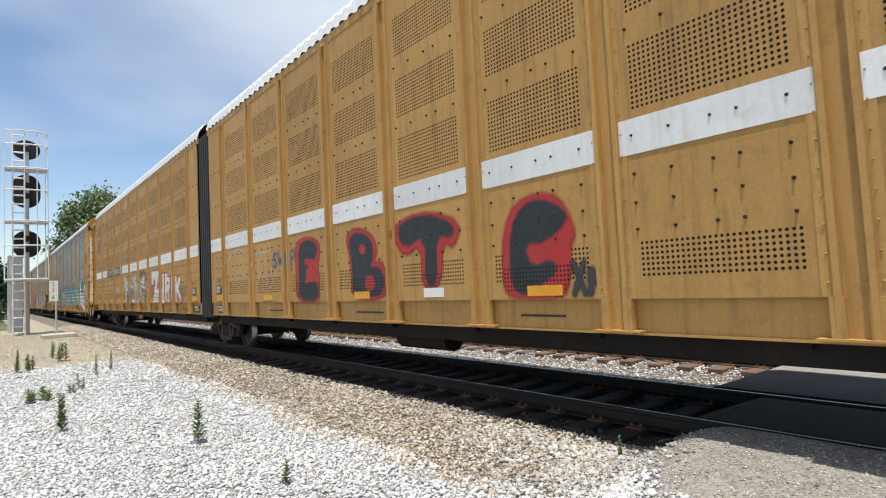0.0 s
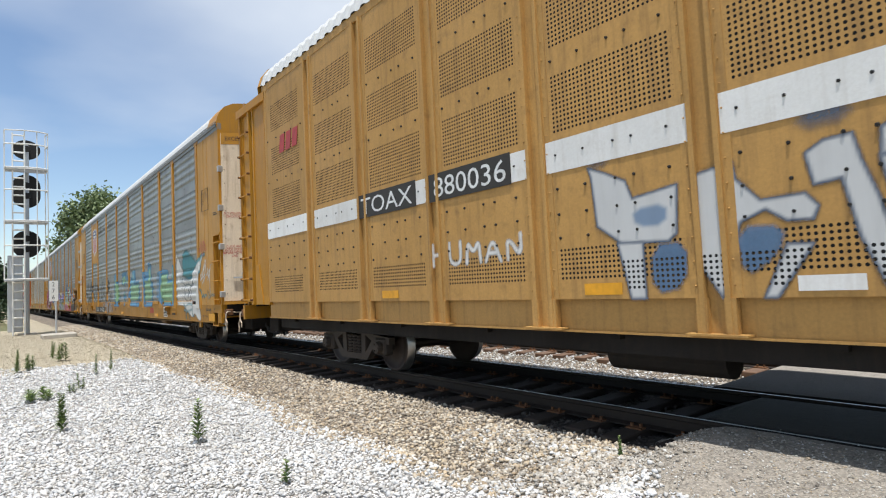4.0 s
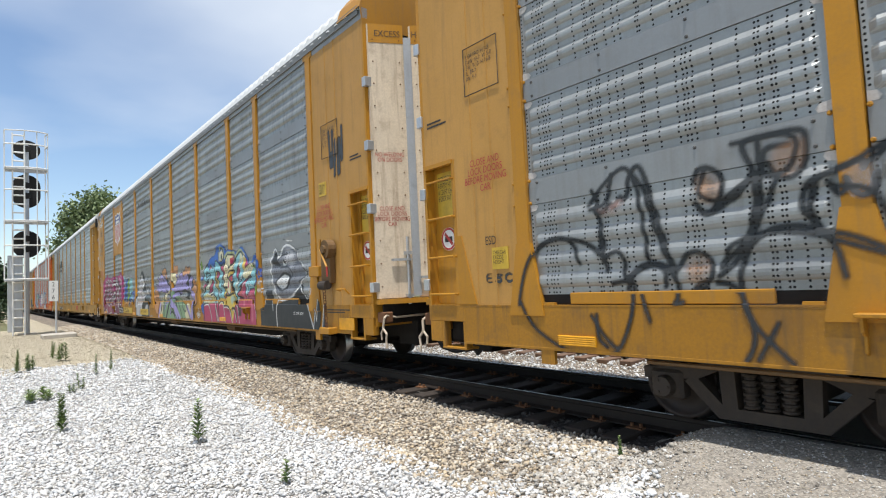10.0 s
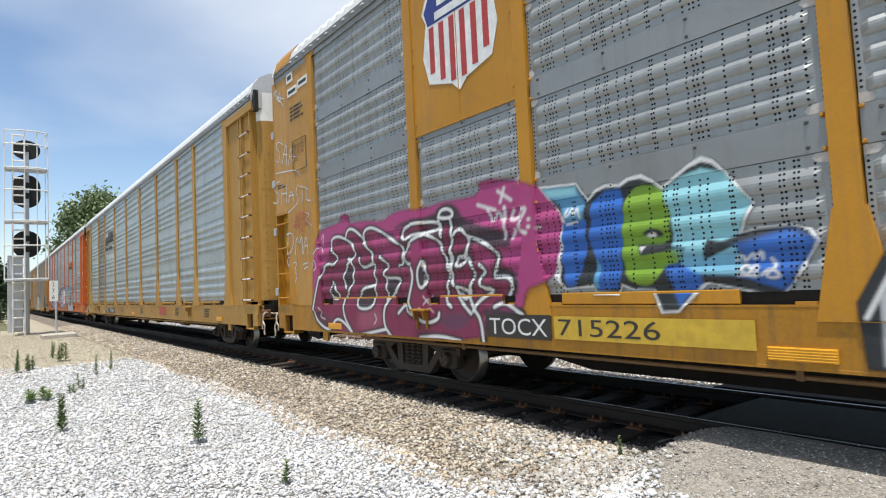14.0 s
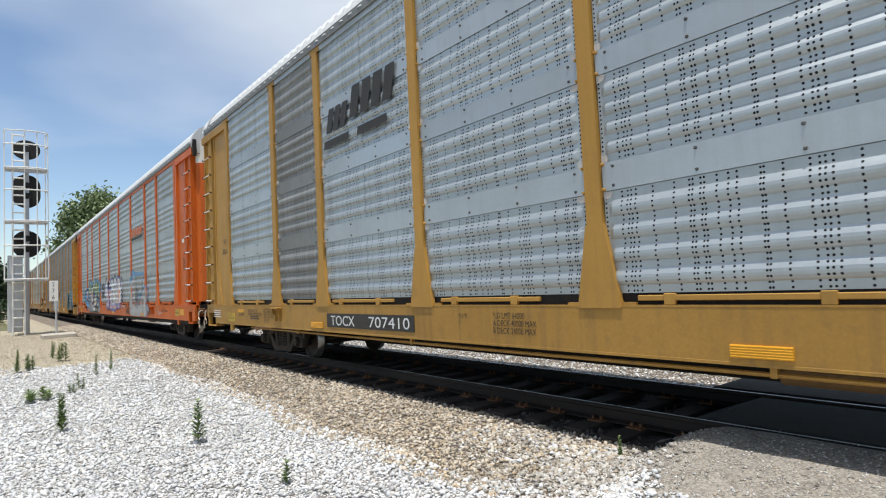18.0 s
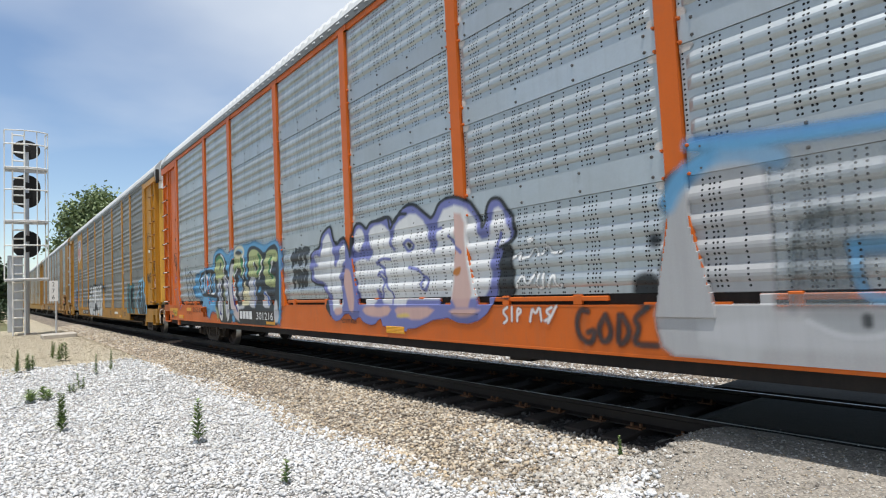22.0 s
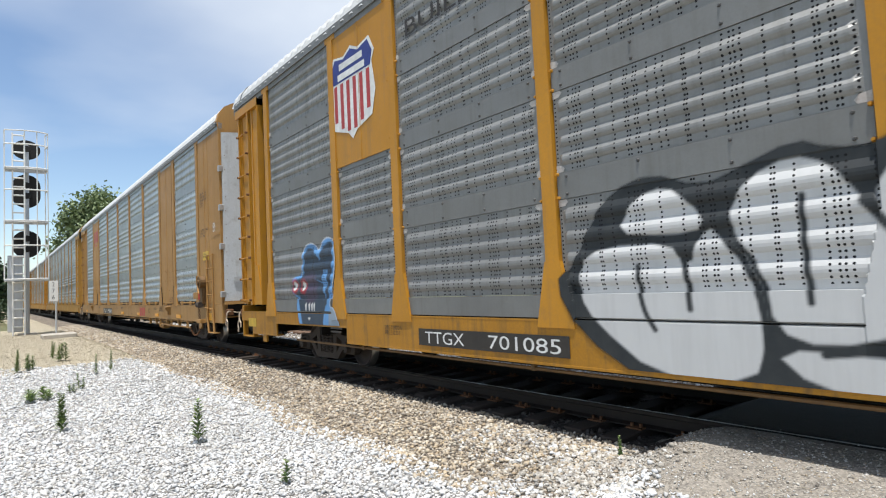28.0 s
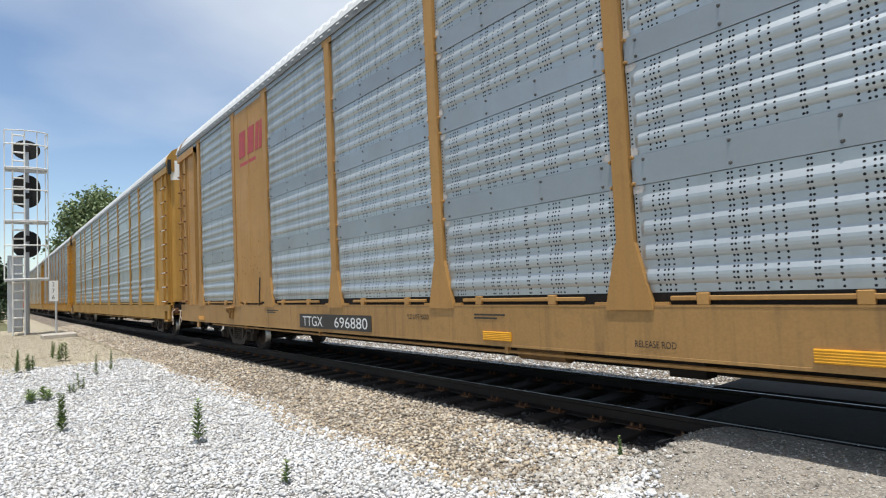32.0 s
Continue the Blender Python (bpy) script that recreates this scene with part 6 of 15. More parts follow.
class Mural:
    """Spray-painted picture on the near side of a car: flat shapes and strokes laid over each other as paint layers."""
    def __init__(self, car, label, flat=False, sill_top=1.13, zmin=0.70, end_plane=1.500):
        self.car, self.label, self.flat, self.sill_top, self.zmin, self.end_plane = car, label, flat, sill_top, zmin, end_plane
        self.layers = []

    def area(self, ink, soft, cover, smooth, *pts):
        pts = list(pts)
        if smooth:
            pts = rounded(pts + pts[:2], smooth)[1:-1]
        self.layers.append(("area", pts, INKS[ink], 0.0, soft, cover))

    def line(self, ink, wide, soft, cover, smooth, *pts):
        self.layers.append(("line", rounded(list(pts), smooth), INKS[ink], wide, soft, cover))

    def finish(self, step=0.016):
        pad = 0.05
        ext = [(min(p[0] for p in q[1]) - q[3] - q[4] - pad, max(p[0] for p in q[1]) + q[3] + q[4] + pad, min(p[1] for p in q[1]) - q[3] - q[4] - pad, max(p[1] for p in q[1]) + q[3] + q[4] + pad) for q in self.layers]
        x0, x1 = min(e[0] for e in ext), max(e[1] for e in ext)
        z0, z1 = max(self.zmin, min(e[2] for e in ext)), max(e[3] for e in ext)
        xs = np.arange(x0, x1, step)
        zs = set(np.arange(z0, z1, step).round(4).tolist())
        if not self.flat:
            for a, b2 in SEGMENTS:
                zs |= {round(a + q, 4) for q, _ in rib_profile(b2 - a) if z0 < a + q < z1}
        zs = np.array(sorted(zs))
        GX, GZ = np.meshgrid(xs, zs, indexing="ij")
        C = np.zeros(GX.shape + (3,))
        cov = np.zeros(GX.shape)
        for (kind, pts, col, wide, soft, cover), (ax0, ax1, az0, az1) in zip(self.layers, ext):
            i0, i1 = np.searchsorted(xs, (ax0, ax1))
            j0, j1 = np.searchsorted(zs, (az0, az1))
            if i1 <= i0 or j1 <= j0:
                continue
            X, Z = GX[i0:i1, j0:j1], GZ[i0:i1, j0:j1]
            D = np.full(X.shape, 9.0)
            inside = np.zeros(X.shape, bool)
            ring = pts + pts[:1] if kind == "area" else pts
            for (ax, az), (bx, bz) in zip(ring, ring[1:]):
                vx, vz = bx - ax, bz - az
                t = np.clip(((X - ax) * vx + (Z - az) * vz) / max(vx * vx + vz * vz, 1e-9), 0, 1)
                D = np.minimum(D, np.hypot(X - ax - t * vx, Z - az - t * vz))
                if kind == "area" and abs(vz) > 1e-9:
                    inside ^= ((az > Z) != (bz > Z)) & (X < ax + (Z - az) * vx / vz)
            D = np.where(inside, -D, D) - wide
            a = cover * np.clip(0.5 - D / (2 * max(soft, 0.009)), 0, 1)
            old = cov[i0:i1, j0:j1]
            new_cov = a + old * (1 - a)
            k = (a / np.maximum(new_cov, 1e-6))[..., None]
            C[i0:i1, j0:j1] = C[i0:i1, j0:j1] * (1 - k) + np.array(col) * k
            cov[i0:i1, j0:j1] = new_cov
        LAYERS[self.car.name] = LAYERS.get(self.car.name, 0) + 1
        lift = 0.002 + 0.0012 * LAYERS[self.car.name]
        posts = CAR_POSTS.get(self.car.name, POSTS)
        surf = np.array([[side_surface(x, z, self.flat, self.sill_top, self.end_plane, posts) for z in zs] for x in xs])
        cov[surf < 1.0] = 0.0
        surf[surf < 1.0] = 1.470
        if self.flat:
            zone = np.where((GZ > 1.26) & (GZ < 1.55), 1.0, 0.0)
        else:
            on = np.zeros(GX.shape, bool)
            for a, b2 in SEGMENTS:
                on |= (GZ > a + 0.03) & (GZ < b2 - 0.03)
            zone = np.where(on & (surf < 1.512) & (GX < posts[0] - 0.05) & (GX > posts[-1] + 0.05), 1.0, 0.0)
        keep = np.maximum.reduce([cov[:-1, :-1], cov[1:, :-1], cov[:-1, 1:], cov[1:, 1:]]) > 0.02
        I, J = np.where(keep)
        n = len(zs)
        corners = np.stack([I * n + J, (I + 1) * n + J, (I + 1) * n + J + 1, I * n + J + 1], 1)
        used, inv = np.unique(corners, return_inverse=True)
        verts = np.stack([GX.ravel()[used], -surf.ravel()[used] - lift, GZ.ravel()[used]], 1)
        me = bpy.data.meshes.new("graffiti")
        me.from_pydata(verts.tolist(), [], inv.reshape(-1, 4).tolist())
        pa = me.attributes.new("pigment", "FLOAT_COLOR", "POINT")
        pa.data.foreach_set("color", np.concatenate([C.reshape(-1, 3)[used], np.ones((len(used), 1))], 1).astype(np.float32).ravel())
        for attr, arr in (("cover", cov), ("zone", zone)):
            at = me.attributes.new(attr, "FLOAT", "POINT")
            at.data.foreach_set("value", arr.ravel()[used].astype(np.float32))
        mat = shared(("mural", self.flat), lambda: mural_mat("graffiti_paint", self.flat))
        return link("graffiti", me, self.car, (mat,), self.label)


def mural_mat(name, flat):
    """Layered spray paint over perforated sheet."""
    m, nt, b = base(name)
    at = [nt.nodes.new("ShaderNodeAttribute") for _ in range(3)]
    for node, nm in zip(at, ("pigment", "cover", "zone")):
        node.attribute_name = nm
    tc = nt.nodes.new("ShaderNodeTexCoord")
    ob = tc.outputs["Object"]
    fade = noise_fac(nt, ob, 6.0, 5, 0.3, 0.75)
    grime = noise_fac(nt, stretched(nt, ob, 6.0, 6.0, 0.5), 1.6, 5, 0.45, 0.8)
    fine = noise_fac(nt, ob, 60.0, 4, 0.25, 0.75)
    c = mix_rgb(nt, fmath(nt, "MULTIPLY", fade, 0.06), at[0].outputs["Color"], (0.30, 0.29, 0.27))
    c = mix_rgb(nt, fmath(nt, "MULTIPLY", grime, 0.12), c, (0.10, 0.085, 0.07))
    sep = nt.nodes.new("ShaderNodeSeparateXYZ")
    nt.links.new(ob, sep.inputs[0])
    x, z = sep.outputs["X"], sep.outputs["Z"]
    if flat:
        pitch, rad = 0.047, 0.0135
        dx = fmath(nt, "SUBTRACT", pitch / 2, fmath(nt, "PINGPONG", x, pitch / 2))
    else:
        pitch, rad = HOLE_PITCH, HOLE_RADIUS
        fx = fmath(nt, "MODULO", fmath(nt, "ADD", x, 50 * HOLE_REPEAT), HOLE_REPEAT)
        dx = None
        for p in HOLE_COLUMNS:
            e = fmath(nt, "ABSOLUTE", fmath(nt, "SUBTRACT", fx, p))
            dx = e if dx is None else fmath(nt, "MINIMUM", dx, e)
    dz = fmath(nt, "SUBTRACT", pitch / 2, fmath(nt, "PINGPONG", z, pitch / 2))
    r2 = fmath(nt, "ADD", fmath(nt, "MULTIPLY", dx, dx), fmath(nt, "MULTIPLY", dz, dz))
    hole = fmath(nt, "MULTIPLY", fmath(nt, "LESS_THAN", r2, rad * rad), fmath(nt, "GREATER_THAN", at[2].outputs["Fac"], 0.5))
    c = mix_rgb(nt, hole, c, (0.008, 0.008, 0.008))
    nt.links.new(c, b.inputs["Base Color"])
    b.inputs["Roughness"].default_value = 0.5
    b.inputs["Specular IOR Level"].default_value = 0.22
    cov = at[1].outputs["Fac"]
    speck = fmath(nt, "MULTIPLY", fmath(nt, "SUBTRACT", fine, 0.5), fmath(nt, "MULTIPLY", fmath(nt, "MULTIPLY", cov, fmath(nt, "SUBTRACT", 1.0, cov)), 0.7))
    al = nt.nodes.new("ShaderNodeClamp")
    nt.links.new(fmath(nt, "ADD", cov, speck), al.inputs[0])
    nt.links.new(al.outputs[0], b.inputs["Alpha"])
    return m


def emblem(car, x, z, w, h, y):
    """A shield with a blue chief and red and white stripes."""
    def shape(k):
        return [(x + w * px * k, z + h * (0.5 + (pz - 0.5) * k)) for px, pz in ((0.0, 1.0), (0.16, 0.93), (0.40, 0.97), (0.50, 0.80), (0.44, 0.70), (0.50, 0.40), (0.42, 0.16), (0.10, 0.08), (0.0, 0.0), (-0.10, 0.08), (-0.42, 0.16), (-0.50, 0.40), (-0.44, 0.70), (-0.50, 0.80), (-0.40, 0.97), (-0.16, 0.93))]
    a = prism("emblem", shape(1.0), y - 0.004, y, M["chalk"], car, "white shield with blue top and red stripes")
    top = [(x + w * px, z + h * pz) for px, pz in ((-0.41, 0.665), (0.41, 0.665), (0.46, 0.80), (0.37, 0.94), (0.16, 0.90), (0.0, 0.965), (-0.16, 0.90), (-0.37, 0.94), (-0.46, 0.80))]
    prism("emblem_chief", top, y - 0.007, y - 0.0045, M["navy"], a)
    for k in range(6):
        xx = x + w * (-0.36 + 0.144 * k)
        lo = 0.10 if abs(k - 2.5) < 1 else (0.15 if abs(k - 2.5) < 2 else 0.24)
        box("emblem_stripe", (xx - 0.035 * w, xx + 0.035 * w, y - 0.007, y - 0.0045, z + lo * h, z + 0.645 * h), M["red"], a)
    for zz, ww in ((0.83, 0.52), (0.72, 0.60)):
        box("emblem_bar", (x - ww * w / 2, x + ww * w / 2, y - 0.010, y - 0.0075, z + zz * h - 0.035 * h, z + zz * h + 0.035 * h), M["chalk"], a)
    return a


def logo_bars(car, x0, x1, z0, z1, material, slant, n, y, name="logo"):
    """A maker's mark as plain slanted blocks in its colour."""
    w = (x1 - x0) / n
    for i in range(n):
        a = x0 + i * w
        prism(name, [(a, z0), (a + 0.75 * w, z0), (a + 0.75 * w + slant, z1), (a + slant, z1)], y - 0.004, y, material, car, "plain coloured logo block")


def number_plate(car, text, x0, x1, z0, z1, y, back=None):
    p = box("number_panel", (x0, x1, y - 0.004, y, z0, z1), back or M["ink"], car, "black panel with white reporting mark")
    words, w, h = text.split(), x1 - x0, z1 - z0
    spans = ((0.055, 0.31), (0.53, 0.42)) if len(words) > 1 else ((0.06, 0.88),)
    for word, (a, f) in zip(words, spans):
        lettering(word, x0 + a * w, z0 + 0.15 * h, 0.70 * h, M["chalk"], p, y=y - 0.006, width=f * w, name="reporting_mark", label="white reporting mark")


def bottom_angles(car, posts, z1, angle, material):
    """A black strip for the shade in the gap under the sheets, with a steel angle and clips along each bay."""
    box("sill_gap", (posts[-1], posts[0], -1.462, -1.40, z1 + 0.002, z1 + 0.12), M["under"], car, "black strip standing in for the shaded gap under the side sheets")
    if not angle:
        ANGLES[posts] = [(-99.0, 99.0, 1.30)]
        return
    rnd = random.Random(int(-posts[3] * 100))
    ANGLES[posts] = []
    for a, b in zip(posts, posts[1:]):
        w = a - b
        x0, x1 = b + 0.27 + rnd.uniform(0.0, 0.12) * w, a - 0.27 - rnd.uniform(0.03, 0.18) * w
        ANGLES[posts].append((x0, x1, z1 + 0.05 + angle))
        box("bottom_angle", (x0, x1, -1.499, -1.44, z1 + 0.012 + (0.03 if angle < 0.06 else 0.0), z1 + 0.05 + angle), material, car, "", 0.006)
        if angle < 0.06:
            n = 2 if w > 2.4 else 1
            for i in range(n):
                q = x0 + (x1 - x0) * (0.16 + 0.62 * i)
                box("clip", (q - 0.05, q + 0.05, -1.509, -1.46, z1 + 0.004, z1 + 0.105), material, car, "", 0.006)
        for q in (b + 0.31, a - 0.31):
            box("stop_plate", (q - 0.07, q + 0.07, -1.502, -1.46, z1 + 0.004, z1 + 0.028), material, car)


def autorack(label, x, post_m, sheet, flat, sill_m, front, rear, plain_bays=(), dark_bays=(), gusset=(1.80, 1.105), z0=0.69, z1=1.13, full=True, short=0.0, posts=POSTS, angle=0.04, belly=0.36, cap_length=0.16, cap_m=None, hung_step=False, marks=(-7.1, -13.6, -18.2, -25.2), rear_in=0.2):
    """A covered car carrier with ribbed sheet sides; its origin is its front end at rail height."""
    car = tagged(new("autorack_car"), label, "freight car", "cars of the train")
    car.location = (x, Y_TRACK, 0)
    CAR_POSTS[car.name] = posts
    underframe(car, -LENGTH + short, 0.0, sill_m, z0, z1, belly, rear_in)
    link("roof", roof_mesh(LENGTH - short, M["roof"]), car, (), "white corrugated roof")
    for s in (-1, 1):
        box("top_plate", (-LENGTH + short, 0, min(s * 1.50, s * 1.40), max(s * 1.50, s * 1.40), 5.60, 5.765), post_m if post_m is M["orange"] else flat, car, "long roof edge beam" if s < 0 else "")
        box("eave_strip", (-LENGTH + short + 0.1, -0.1, min(s * 1.527, s * 1.50), max(s * 1.527, s * 1.50), 5.69, 5.83), M["dull_flat"], car, "grey strip along the eave" if s < 0 else "")
        bm = bmesh.new()
        if s < 0 and full:
            bottom_angles(car, posts, z1, angle, post_m)
        else:
            add_box(bm, -25.7, -1.85, min(s * 1.49, s * 1.42), max(s * 1.49, s * 1.42), z1 + 0.035, z1 + 0.085)
            part("bottom_rail", bm, post_m, car)
        for p in posts:
            o = link("side_post", post_mesh(post_m, *gusset), car)
            o.location = (p, 0, 0)
            if s > 0:
                o.rotation_euler = (0, 0, math.pi)
    for i, (a, b2) in enumerate(zip(posts, posts[1:])):
        xl, w = b2 + 0.10, a - b2 - 0.20
        sh, fl = (M["dull"], M["dull_flat"]) if i in dark_bays else (sheet, flat)
        o = link("ribbed_bay", bay_mesh(w, sh, fl), car)
        o.location, o.rotation_euler = (xl + w, -PANEL_Y, 0), (0, 0, math.pi)
        if i in plain_bays:
            lo, hi = plain_bays[i]
            panel_with_seams("plain_panel", b2 + 0.08, a - 0.08, lo, hi, -1.498, post_m, car, [(a + b2) / 2], "flat painted panel")
        else:
            lo, hi = 9.0, 9.0
        if not full:
            o = link("ribbed_bay", bay_mesh(w, sh, fl), car)
            o.location = (xl, PANEL_Y, 0)
            continue
        for za, zb in SEGMENTS:
            if za >= lo - 0.05:
                continue
            o = link("ribbed_panel", ribbed_mesh(w, zb - za, sh), car)
            o.location = (xl, PANEL_Y, za)
        for za, zb in ((2.20, 2.48), (3.32, 3.57), (4.38, 4.63)):
            if za >= lo - 0.05:
                continue
            o = link("flat_band", band_mesh(w, zb - za, fl), car)
            o.location = (xl, PANEL_Y, za)
    front(car, 0.0, 1)
    rear(car, (-27.60 if rear in HINGED_ENDS else -27.38) + short, -1)
    roof_cap(car, 0.0, 1, cap_m or post_m, cap_length)
    roof_cap(car, (-27.42 if rear in HINGED_ENDS else -27.2) + short, -1, cap_m or post_m, cap_length)
    end_sill(car, 0.0, 1, sill_m, z0, z1, hung_step)
    end_sill(car, -LENGTH + short + rear_in, -1, sill_m, z0, z1, hung_step, rear_in < 0.0)
    for xt in (-3.38, -23.65):
        truck(car, xt, 0.36, full)
    if full:
        for q in marks:
            sec = [(-1.506, z0 + 0.14), (-1.506, z0 + 0.04)] + [(-1.523 - 0.004 * (k % 2), z0 + 0.04 + 0.01 * k) for k in range(11)]
            loft_x("reflector", sec, q - 0.225, q + 0.225, M["reflector"], car, "amber ribbed reflector strip")
        for q in (-5.0, -22.4) if z0 > 0.6 else ():
            q -= 0.30
            bm = add_box(bmesh.new(), q - 0.16, q + 0.16, -1.625, -1.50, z1 - 0.075, z1 - 0.045, 0.006)
            for f, wide in ((q - 0.12, 0.018), (q + 0.09, 0.026)):
                fin = [(-1.50, z1 - 0.07), (-1.61, z1 - 0.07), (-1.60, z1 - 0.17), (-1.545, z1 - 0.20), (-1.55, z1 - 0.31), (-1.50, z1 - 0.33)]
                a = [bm.verts.new((f - wide / 2, yy, zz)) for yy, zz in fin]
                c = [bm.verts.new((f + wide / 2, yy, zz)) for yy, zz in fin]
                bm.faces.new(a)
                bm.faces.new(c[::-1])
                for k in range(6):
                    bm.faces.new((a[k], c[k], c[(k + 1) % 6], a[(k + 1) % 6]))
            bmesh.ops.recalc_face_normals(bm, faces=bm.faces)
            part("jacking_bracket", bm, sill_m, car, "protruding sill bracket")
        for q in (-1.9, -25.6):
            bm = add_box(bmesh.new(), q - 0.09, q + 0.09, -1.50, -1.46, z0 - 0.17, z0)
            part("lift_eye", bm, sill_m, car)
    return car


# ---- articulated car with flat perforated sides ----
def am_panel_mesh(w, holes):
    def make():
        bm = add_box(bmesh.new(), -w / 2, w / 2, 0.0, 0.02, 0.0, 4.44)
        me = bpy.data.meshes.new("side_panel")
        bm.to_mesh(me)
        bm.free()
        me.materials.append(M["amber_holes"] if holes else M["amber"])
        return me
    return shared(("am", round(w, 2), holes), make)


def am_edge_mesh():
    me = bpy.data.meshes.new("edge_strip")
    bm = add_box(bmesh.new(), -0.05, 0.05, -0.006, 0.0, 0.0, 4.44)
    bm.to_mesh(me)
    bm.free()
    me.materials.append(M["amber"])
    return me


def am_bolts_mesh(w):
    def make():
        bm = bmesh.new()
        n = 5 if w > 1.2 else 3
        for row, z in enumerate((1.47, 1.12, 0.86, 0.62, 3.32, 2.45)):
            for i in range(n):
                x = (i / (n - 1) - 0.5) * (w - 0.42) + 0.05 * ((i * 7 + row * 3) % 3 - 1)
                bmesh.ops.create_cone(bm, cap_ends=True, segments=7, radius1=0.017, radius2=0.011, depth=0.018, matrix=Matrix.Translation((x, -0.008, z)) @ Matrix.Rotation(radians(90), 4, "X"))
        me = bpy.data.meshes.new("panel_bolts")
        bm.to_mesh(me)
        bm.free()
        me.materials.append(M["black"])
        return me
    return shared(("ambolts", round(w, 2)), make)


def rivet_row_mesh():
    def make():
        bm = bmesh.new()
        for i in range(22):
            bmesh.ops.create_cone(bm, cap_ends=True, segments=6, radius1=0.011, radius2=0.005, depth=0.012, matrix=Matrix.Translation((0, -0.004, 0.1 + i * 0.2)) @ Matrix.Rotation(radians(90), 4, "X"))
        me = bpy.data.meshes.new("rivet_row")
        bm.to_mesh(me)
        bm.free()
        me.materials.append(M["amber"])
        return me
    return shared("rivetrow", make)


def am_post_mesh():
    def make():
        bm = bmesh.new()
        for s in (-1, 1):
            add_box(bm, s * 0.104 - 0.022, s * 0.104 + 0.022, -1.532, -1.40, 0.905, 5.64)
            add_box(bm, s * 0.115 - 0.045, s * 0.115 + 0.045, -1.526, -1.45, 0.905, 1.19)
        add_box(bm, -0.09, 0.09, -1.47, -1.40, 0.905, 5.64)
        add_box(bm, -0.25, 0.25, -1.56, -1.40, 0.888, 0.905)
        me = bpy.data.meshes.new("channel_post")
        bm.to_mesh(me)
        bm.free()
        me.materials.append(M["amber"])
        return me
    return shared("ampost", make)


